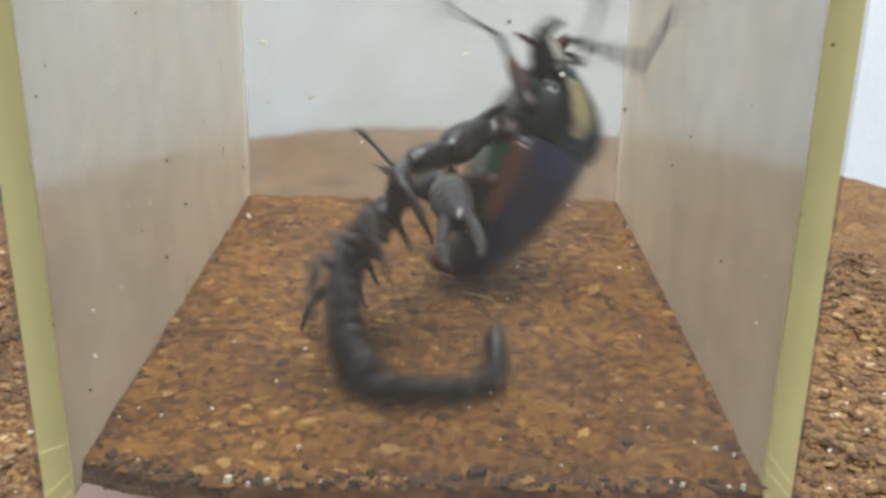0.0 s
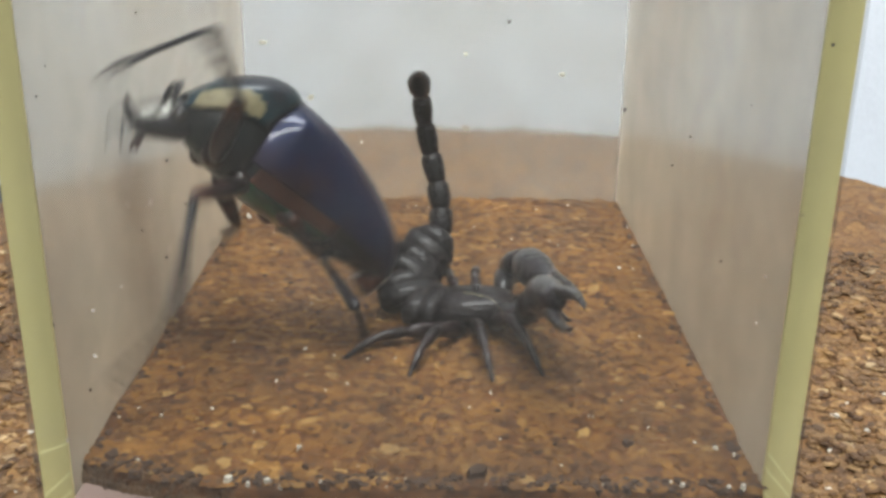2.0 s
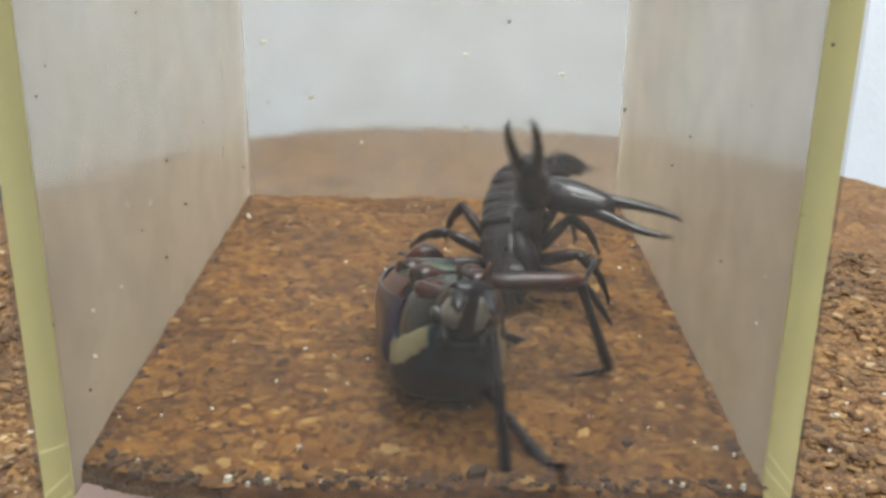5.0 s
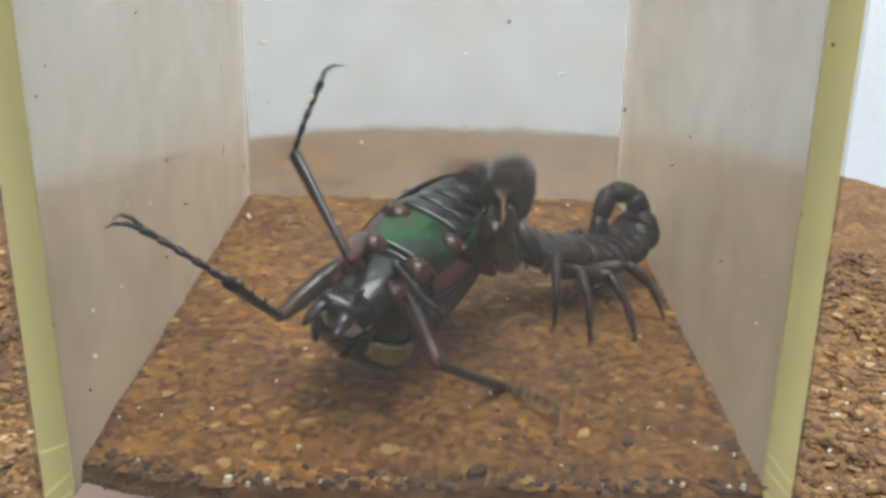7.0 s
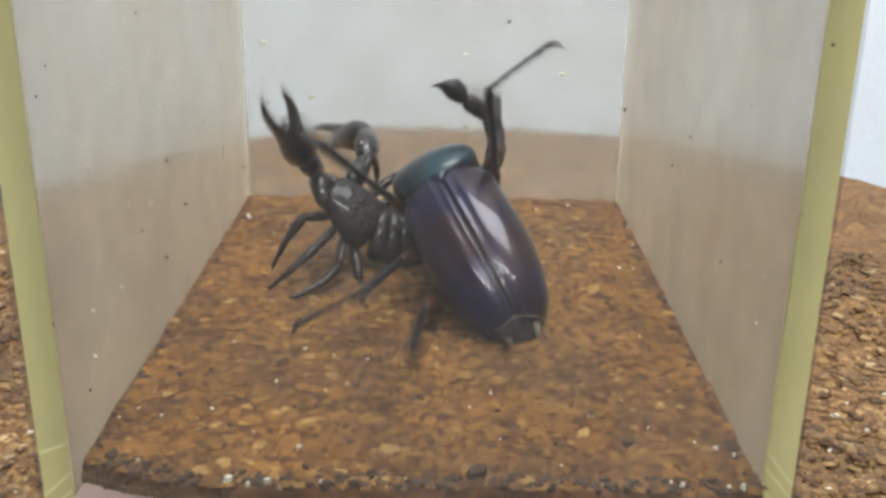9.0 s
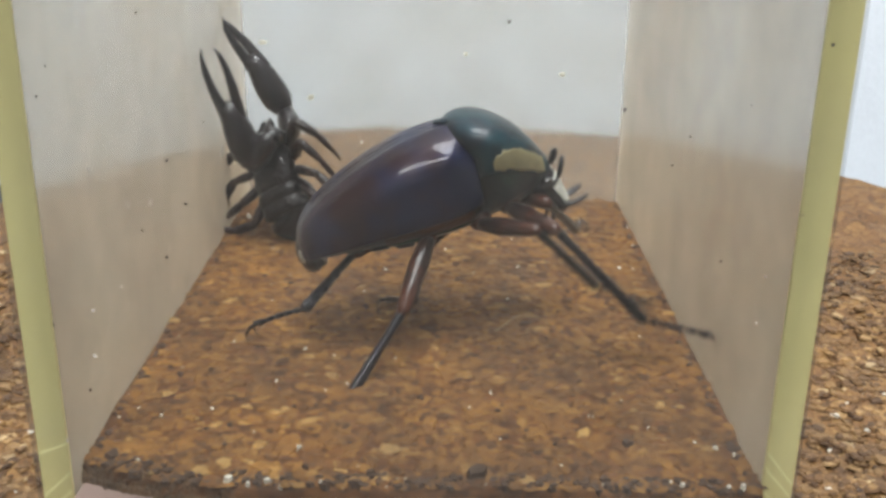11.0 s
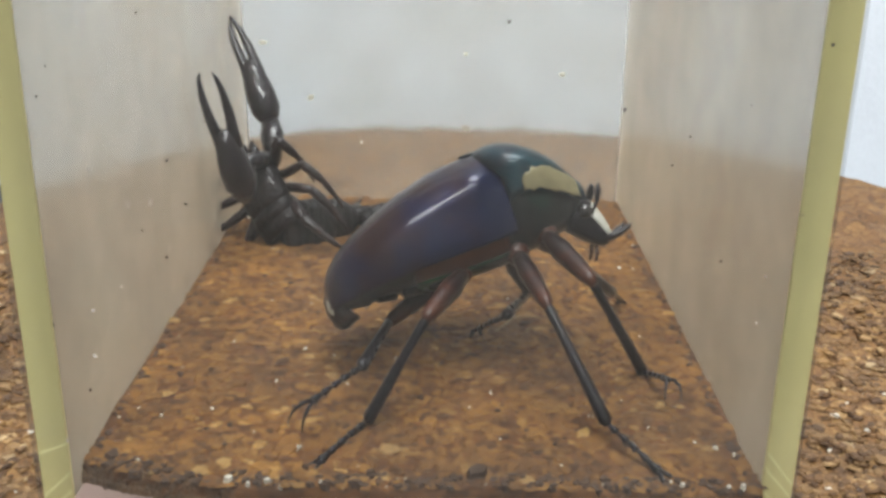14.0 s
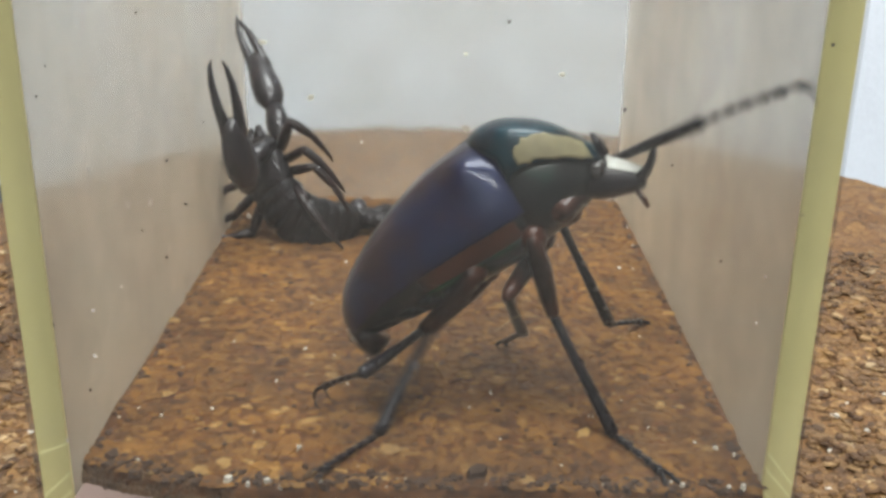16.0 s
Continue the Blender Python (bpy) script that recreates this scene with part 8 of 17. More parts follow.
    walk(beetle_legs["mid", -1][2], [(0, pose(0.0328, 0.00067, -0.01097, -70.6, 28.4, -67.8)), (0.5, pose(0.0328, 0.00067, -0.01097, -70.6, 28.4, -67.8)), (0.733, pose(0.03288, 0.00026, -0.01085, 9, 62.3, -31.5)), (1, pose(0.03296, -0.00014, -0.01073, 103, 36.2, 20.9)), (1.167, pose(0.0319, 0.00022, -0.0121, 136.1, 14.1, -5.6)), (1.333, pose(0.02837, -0.00097, -0.01614, 173.7, 10.3, -38.5)), (1.5, pose(0.02638, -0.00103, -0.01763, 6, 150.1, 93.1)), (2, pose(0.03254, 0.001, -0.01137, -144.2, 32.6, 5.2)), (2.133, pose(0.03067, 0.00092, -0.01387, -162.2, 38.9, 0.1)), (2.2, pose(0.0283, 0.00083, -0.01621, 177.7, 40, -7.5)), (2.267, pose(0.02503, 0.00071, -0.01847, 154.5, 38, -15.8)), (2.3, pose(0.02316, 0.00063, -0.01939, 142.8, 36.3, -19.6)), (2.367, pose(0.01928, 0.00048, -0.02066, 121.1, 32, -25.8)), (2.5, pose(0.01293, 0.00017, -0.02108, 97, 25.8, -31.3)), (2.667, pose(0.00887, -0.00015, -0.02033, 133, 28.3, -30.8)), (2.733, pose(0.00799, -0.00026, -0.02006, 154.6, 30.8, -30.1)), (2.767, pose(0.00767, -0.00031, -0.01995, 164.3, 32.3, -29.5)), (3, pose(0.0069, -0.0005, -0.01966, -145.5, 32.5, -24.5)), (3.267, pose(0.0186, -5e-05, -0.0208, -133.3, 21.9, -62.7)), (3.5, pose(0.02739, 0.00056, -0.01694, -117.2, 20.2, -100.7)), (3.633, pose(0.02175, -0.00116, -0.01993, -135.5, 15.7, -77)), (3.667, pose(0.01902, -0.00176, -0.02064, -143.1, 16, -69.2)), (3.733, pose(0.01308, -0.00271, -0.02092, -157.1, 19.1, -60.7)), (3.767, pose(0.0102, -0.00352, -0.02037, -163.8, 21, -60.7)), (3.8, pose(0.0076, -0.00519, -0.01924, -171.8, 24.4, -61.7)), (3.867, pose(0.00426, -0.0102, -0.01531, -23.1, 133.6, 108.4)), (3.9, pose(0.00381, -0.01273, -0.01292, -76.7, 120, 70.3)), (3.933, pose(0.00393, -0.01471, -0.01072, 59.8, 41.5, -130.4)), (3.967, pose(0.00417, -0.01595, -0.00905, 48.7, 10.2, -99.6)), (4, pose(0.00406, -0.01634, -0.00818, 23.6, -10.5, -64)), (4.033, pose(-0.0003, -0.01147, -0.00952, 20.3, -2.5, -62.8)), (4.067, pose(-0.00139, 0.00235, -0.01352, 20, 4.8, -62.7)), (4.1, pose(0.00493, 0.01061, -0.01548, 21.6, 11, -63.4)), (4.133, pose(0.00469, 0.00869, -0.01648, 23.9, 15.9, -64.7)), (4.2, pose(0.00685, 0.00299, -0.01941, 26.5, 21.3, -69.6)), (4.433, pose(0.01143, 0.00172, -0.02083, 25.5, 19.3, -99.5)), (4.633, pose(0.01505, 0.00095, -0.02114, 31.7, 12.4, -127)), (4.767, pose(0.01735, 0.00033, -0.02099, 38.5, 9.5, -144.3)), (4.833, pose(0.01846, -3e-05, -0.02083, 41.9, 9.1, -153)), (5.033, pose(0.02157, -0.00139, -0.01997, 49.2, 11.2, 179.7)), (5.233, pose(0.0242, -0.00299, -0.01868, 52.5, 15.5, 153.4)), (5.333, pose(0.02531, -0.00377, -0.01793, 53.3, 17.6, 141.3)), (5.467, pose(0.02672, -0.00459, -0.01682, 54.5, 20.3, 126.5)), (5.667, pose(0.02887, -0.00499, -0.01492, 56.5, 24.5, 106.7)), (5.867, pose(0.03084, -0.00424, -0.01304, 58.7, 29.1, 89.4)), (6.067, pose(0.03221, -0.00263, -0.01162, 60.7, 34, 75.3)), (6.267, pose(0.03284, -0.001, -0.01089, 62.6, 38.5, 65.7)), (6.5, pose(0.03299, -0.00017, -0.01067, 65.2, 42.1, 63.2)), (6.633, pose(0.02582, -0.00132, -0.01797, 99.8, 39.8, 113.2)), (6.667, pose(0.02166, -0.0017, -0.01992, -71.6, 145.6, -52.5)), (6.733, pose(0.01222, -0.00211, -0.02091, -62.4, 156.8, -33.3)), (6.767, pose(0.00776, -0.00212, -0.01987, -59.7, 162.6, -25.8)), (6.833, pose(0.00053, -0.00179, -0.0156, -56.5, 177.1, -10.9)), (6.867, pose(-0.00198, -0.00152, -0.0129, -56.2, -173.5, -2.5)), (6.933, pose(-0.00482, -0.00099, -0.00807, -60, -155.9, 15.2)), (7, pose(-0.00555, -0.00076, -0.00601, 114.1, -30.4, -151.9)), (7.233, pose(-0.00355, -0.00094, -0.01064, 100.5, 3.5, -158.5)), (7.267, pose(-0.00284, -0.00095, -0.01176, 96.7, 9.7, -161.2)), (7.3, pose(-0.00202, -0.00094, -0.01291, -87.8, 164.2, 16.1)), (7.333, pose(-0.00107, -0.00091, -0.01405, -92.7, 158.4, 13.1)), (7.4, pose(0.00113, -0.00085, -0.0162, -103, 147.9, 5.8)), (7.5, pose(0.00495, -0.00083, -0.01875, 64.4, 42.7, 170.9)), (7.667, pose(0.01148, -0.00042, -0.02091, -105, 124, -32.7)), (7.733, pose(0.0138, -0.0002, -0.02114, -101.7, 116.2, -50.2)), (7.767, pose(0.01485, -0.00013, -0.02116, 71.8, 67.7, 111.8)), (7.833, pose(0.01662, -4e-05, -0.02107, 42.5, 69.4, 58.7)), (8, pose(0.01865, -4e-05, -0.02079, 20.1, 51.3, -0.5)), (8.167, pose(0.0186, 0.00096, -0.02078, 6.5, 118.5, 36.8)), (8.233, pose(0.01847, 0.0017, -0.02076, 2.9, 133.3, 48.4)), (8.333, pose(0.01811, 0.00278, -0.0207, -11.2, 155.9, 53.6)), (8.4, pose(0.01785, 0.00332, -0.02066, 141.6, 1.7, -115)), (8.5, pose(0.01763, 0.00365, -0.02064, 105.1, -2.9, -83.9)), (8.633, pose(0.02223, 0.00312, -0.01953, 125.6, -0.1, -64.4)), (8.733, pose(0.02891, 0.00173, -0.0156, 141, -3.8, -45.9)), (8.8, pose(0.03259, 0.00042, -0.01133, 141.6, 4.1, -14.7)), (8.833, pose(0.03384, -0.00024, -0.00906, 142.6, 6, 0.2)), (8.867, pose(0.0347, -0.00084, -0.00693, 143, 1.3, 8.8)), (8.9, pose(0.03522, -0.00134, -0.00509, 141.9, -12.3, 11.2)), (9, pose(0.03564, -0.00206, -0.00245, 133.8, -52.8, 17.4)), (9.233, pose(0.03548, -0.002, -0.00355, 122.3, -45.3, 20.7)), (9.433, pose(0.03494, -0.00189, -0.00595, 112, -25.1, 15.7)), (9.6, pose(0.03397, -0.00173, -0.00861, 101.8, -8.2, 8.5)), (9.733, pose(0.03278, -0.00158, -0.01092, 93.1, 0.5, 3.1)), (9.8, pose(0.03203, -0.0015, -0.01207, 88.8, 2.7, 1.3)), (9.833, pose(0.03162, -0.00145, -0.01264, 86.7, 3.3, 0.7)), (9.867, pose(0.03119, -0.00141, -0.0132, 84.6, 3.7, 0.1)), (9.9, pose(0.03074, -0.00136, -0.01375, 82.6, 4, -0.4)), (10, pose(0.02928, -0.00122, -0.01531, 76.8, 4.2, -1.8)), (10.2, pose(0.02598, -0.00092, -0.01789, 65.1, 3.2, -4.4)), (10.4, pose(0.02248, -0.00063, -0.01968, 52.3, 1.2, -6.2)), (10.533, pose(0.02014, -0.00045, -0.02045, 42.6, -0.2, -7)), (10.6, pose(0.019, -0.00036, -0.02072, 37.4, -0.8, -7.2)), (10.667, pose(0.01788, -0.00028, -0.02092, 31.9, -1.2, -7.3)), (10.7, pose(0.01734, -0.00025, -0.021, 29, -1.4, -7.3)), (10.767, pose(0.01628, -0.00017, -0.0211, 23, -1.6, -7.4)), (10.967, pose(0.01341, 0, -0.02112, 4.8, -1.6, -7.6)), (11.3, pose(0.01001, 0.00016, -0.02063, -18.8, -1.6, -7.8)), (11.5, pose(0.00916, 0.00018, -0.02042, -23.8, -3.9, -8.7)), (11.767, pose(0.01069, -0.00039, -0.02077, -11.4, -15.5, -30.6)), (12, pose(0.01179, -0.00032, -0.02095, 2.2, -18.8, -49.8)), (12.233, pose(0.01084, -0.00034, -0.0208, 2.9, -22.6, -49.3)), (12.5, pose(0.0099, -0.00047, -0.0206, -0.1, -28.3, -39.2)), (12.767, pose(0.01596, 0.00014, -0.02112, -14.1, -21.7, -36.1)), (13, pose(0.02863, -9e-05, -0.01595, -15.7, -28.5, -36)), (13.267, pose(0.0338, -3e-05, -0.00914, -28, -33.3, -3.5)), (13.5, pose(0.03483, 1e-05, -0.00659, -38.3, -28.7, 21.7)), (13.767, pose(0.03254, 0.00013, -0.01141, -33.5, -9, 19.1)), (14, pose(0.03103, 0.00028, -0.01348, -31.6, 2.7, 16.3)), (14.267, pose(0.02747, 0.00027, -0.01688, -43.9, -10.8, 12.9)), (14.367, pose(0.02699, -0.00512, -0.01646, -51.5, 19.3, 24.1)), (14.4, pose(0.02592, -0.00699, -0.01516, -50.6, 35.9, 30.4)), (14.433, pose(0.02569, -0.01025, -0.01491, -46.6, 51.8, 38.8)), (14.5, pose(0.02475, -0.01245, -0.01386, -37.3, 70.6, 55.6)), (14.6, pose(0.02757, -0.00362, -0.01642, -86, 35.9, 51.5)), (14.667, pose(0.02753, 0.00177, -0.01675, -109.6, 15.7, 65.4)), (14.833, pose(0.02776, 0.001, -0.01663, -118, 65.8, 84.5)), (15, pose(0.02715, 0.00131, -0.01708, 36.2, 60.2, -93.9)), (15.167, pose(0.02683, 0.0011, -0.01732, 31.1, 61.8, -100.3)), (15.333, pose(0.02711, 0.00092, -0.01713, 26, 65.5, -108.1)), (15.5, pose(0.02772, 0.00079, -0.01668, 19.9, 70, -118.6)), (15.767, pose(0.03025, 0.00123, -0.01432, 7.2, 78.8, -139.6)), (16, pose(0.03125, 0.00189, -0.01308, 138.4, 98.6, -16.6))])
    walk(beetle_legs["hind", 1][0], [(0, pose(-0.00598, 0.00736, -0.00729, 26.7, 21.9, -121.1)), (1.5, pose(-0.00598, 0.00736, -0.00729, 59.9, 54.8, -75.1)), (1.733, pose(-0.00598, 0.00736, -0.00729, -20.2, 16.6, -134)), (2, pose(-0.00598, 0.00736, -0.00729, -63.7, 4.3, -138.9)), (2.267, pose(-0.00598, 0.00736, -0.00729, -126.7, 10.2, -153.5)), (2.5, pose(-0.00598, 0.00736, -0.00729, 171.1, 0, -165.4)), (3, pose(-0.00598, 0.00736, -0.00729, -173.6, 22.8, 175.6)), (3.267, pose(-0.00598, 0.00736, -0.00729, 132.5, 32.7, 149.4)), (3.5, pose(-0.00598, 0.00736, -0.00729, 80, 19.8, 125.3)), (3.667, pose(-0.00598, 0.00736, -0.00729, 117.9, 45.4, 178.6)), (3.833, pose(-0.00598, 0.00736, -0.00729, 165.9, 30.2, -118.7)), (3.9, pose(-0.00598, 0.00736, -0.00729, 171, 4.8, -85.2)), (4, pose(-0.00598, 0.00736, -0.00729, 150.5, -27.6, -32.2)), (4.2, pose(-0.00598, 0.00736, -0.00729, -175, 0.7, -59.4)), (5.333, pose(-0.00598, 0.00736, -0.00729, 26.9, -174.2, 57.1)), (6.5, pose(-0.00598, 0.00736, -0.00729, -137.2, 11.5, 173.6)), (6.733, pose(-0.00598, 0.00736, -0.00729, -82.1, -16.2, -170.9)), (7, pose(-0.00598, 0.00736, -0.00729, -16.8, -43.7, 170.6)), (7.267, pose(-0.00598, 0.00736, -0.00729, -76, -2.2, -142.1)), (7.5, pose(-0.00598, 0.00736, -0.00729, -114.6, 56.7, -142.3)), (7.667, pose(-0.00598, 0.00736, -0.00729, -95.4, 14.5, -150.3)), (7.833, pose(-0.00598, 0.00736, -0.00729, -69.6, -22.3, -172.3)), (7.9, pose(-0.00598, 0.00736, -0.00729, -39.9, -19.1, 149)), (8, pose(-0.00598, 0.00736, -0.00729, -12.6, 12.2, 104.5)), (8.167, pose(-0.00598, 0.00736, -0.00729, 37, -19.2, 115.3)), (8.333, pose(-0.00598, 0.00736, -0.00729, 81.6, 10.7, 115.8)), (8.5, pose(-0.00598, 0.00736, -0.00729, -41, 169.1, -40.3)), (9, pose(-0.00598, 0.00736, -0.00729, -43.3, -150, -30)), (10.267, pose(-0.00598, 0.00736, -0.00729, 115.2, -6, 165.3)), (11.3, pose(-0.00598, 0.00736, -0.00729, 93, 12.2, -148.5)), (11.5, pose(-0.00598, 0.00736, -0.00729, 80.9, 14.1, -148.3)), (11.767, pose(-0.00598, 0.00736, -0.00729, 44.3, 2.7, -162.6)), (12, pose(-0.00598, 0.00736, -0.00729, 8.3, -12.8, -163.9)), (12.233, pose(-0.00598, 0.00736, -0.00729, -20.7, -17.8, -167.2)), (12.5, pose(-0.00598, 0.00736, -0.00729, -33.5, -17.4, -176.5)), (12.767, pose(-0.00598, 0.00736, -0.00729, 10.4, -14.3, -172.1)), (13, pose(-0.00598, 0.00736, -0.00729, 40.9, -7.6, -161.9)), (13.267, pose(-0.00598, 0.00736, -0.00729, 52.1, -5, -161.1)), (13.5, pose(-0.00598, 0.00736, -0.00729, 57.1, -1.8, -159.1)), (13.767, pose(-0.00598, 0.00736, -0.00729, 74.1, 7.8, -159.1)), (14, pose(-0.00598, 0.00736, -0.00729, 89.1, 17.7, -162.9)), (14.267, pose(-0.00598, 0.00736, -0.00729, -86.3, 159.7, 1.8)), (14.5, pose(-0.00598, 0.00736, -0.00729, -85.3, 160.5, -4)), (14.667, pose(-0.00598, 0.00736, -0.00729, -86.7, 163.7, 3.9)), (14.833, pose(-0.00598, 0.00736, -0.00729, 93.2, 11.7, -158.1)), (15, pose(-0.00598, 0.00736, -0.00729, 91.8, 10.9, -143.5)), (15.167, pose(-0.00598, 0.00736, -0.00729, 92.2, 11.2, -148.8)), (15.333, pose(-0.00598, 0.00736, -0.00729, 92.4, 11.6, -154.1)), (15.5, pose(-0.00598, 0.00736, -0.00729, 93.1, 12.5, -159.6)), (15.767, pose(-0.00598, 0.00736, -0.00729, 92.3, 12.8, -164.7)), (16, pose(-0.00598, 0.00736, -0.00729, -87.9, 167.6, 10.4))])
    walk(beetle_legs["hind", 1][1], [(0, pose(0.01564, 0, 0, 175.4, 39.4, 178.5)), (1.5, pose(0.01564, 0, 0, -10.5, 122, -11.5)), (2, pose(0.01564, 0, 0, -170.3, 65.6, -173.8)), (2.267, pose(0.01564, 0, 0, -3.5, 68.2, -5.2)), (2.5, pose(0.01564, 0, 0, 0.1, 22.3, 0.5)), (2.733, pose(0.01564, 0, 0, 0, 63.2, 0)), (3, pose(0.01564, 0, 0, -178.5, 75.9, -178.8)), (3.267, pose(0.01564, 0, 0, -0.5, 52.5, 1.1)), (3.5, pose(0.01564, 0, 0, -1.7, 1, 2.7)), (3.733, pose(0.01564, 0, 0, 0.6, -0.7, 64.6)), (4, pose(0.01564, 0, 0, -0.1, -3.8, 135.3)), (4.2, pose(0.01564, 0, 0, 53.7, 22.9, 110.2)), (5.333, pose(0.01564, 0, 0, 34.6, 43.1, 61.2)), (6.5, pose(0.01564, 0, 0, -0.9, 40.7, -2.5)), (7, pose(0.01564, 0, 0, -0.2, 31.9, -0.7)), (7.5, pose(0.01564, 0, 0, -1.8, 62.4, -3.1)), (8, pose(0.01564, 0, 0, -4.4, -2.7, 8.3)), (8.5, pose(0.01564, 0, 0, 1.6, -0.4, -8.7)), (8.733, pose(0.01564, 0, 0, -10.5, 37.2, -26.9)), (9, pose(0.01564, 0, 0, -8, 5.5, -6.8)), (11.3, pose(0.01564, 0, 0, 2.8, 36.7, -2.1)), (11.5, pose(0.01564, 0, 0, 3.7, 40.8, -4.2)), (11.767, pose(0.01564, 0, 0, -1.4, 61.1, -17.8)), (12, pose(0.01564, 0, 0, -17.5, 74.8, -33.7)), (12.233, pose(0.01564, 0, 0, -3.6, 80.9, -5.1)), (12.5, pose(0.01564, 0, 0, 7.2, 77.1, 17.4)), (12.767, pose(0.01564, 0, 0, -3.4, 70.5, -8.5)), (13, pose(0.01564, 0, 0, -2.3, 50.1, -19.6)), (13.267, pose(0.01564, 0, 0, 2.1, 45.8, -12.8)), (13.5, pose(0.01564, 0, 0, 4.5, 45.1, -7.8)), (13.767, pose(0.01564, 0, 0, 4.6, 45.6, -3.1)), (14, pose(0.01564, 0, 0, 3.8, 50.6, 0.2)), (14.267, pose(0.01564, 0, 0, 5.7, 68.6, 3.3)), (14.5, pose(0.01564, 0, 0, 7.8, 73.5, 4.8)), (14.667, pose(0.01564, 0, 0, 5.7, 68.4, 1.8)), (14.833, pose(0.01564, 0, 0, 4.4, 57.4, -0.6)), (15, pose(0.01564, 0, 0, 4.5, 40, -1.9)), (15.167, pose(0.01564, 0, 0, 3.9, 44, -2.2)), (15.333, pose(0.01564, 0, 0, 3.3, 48.8, -2.2)), (15.5, pose(0.01564, 0, 0, 2.9, 53.7, -1.8)), (15.767, pose(0.01564, 0, 0, 2.5, 58.5, -2.2)), (16, pose(0.01564, 0, 0, 2.2, 60.4, -2.7))])
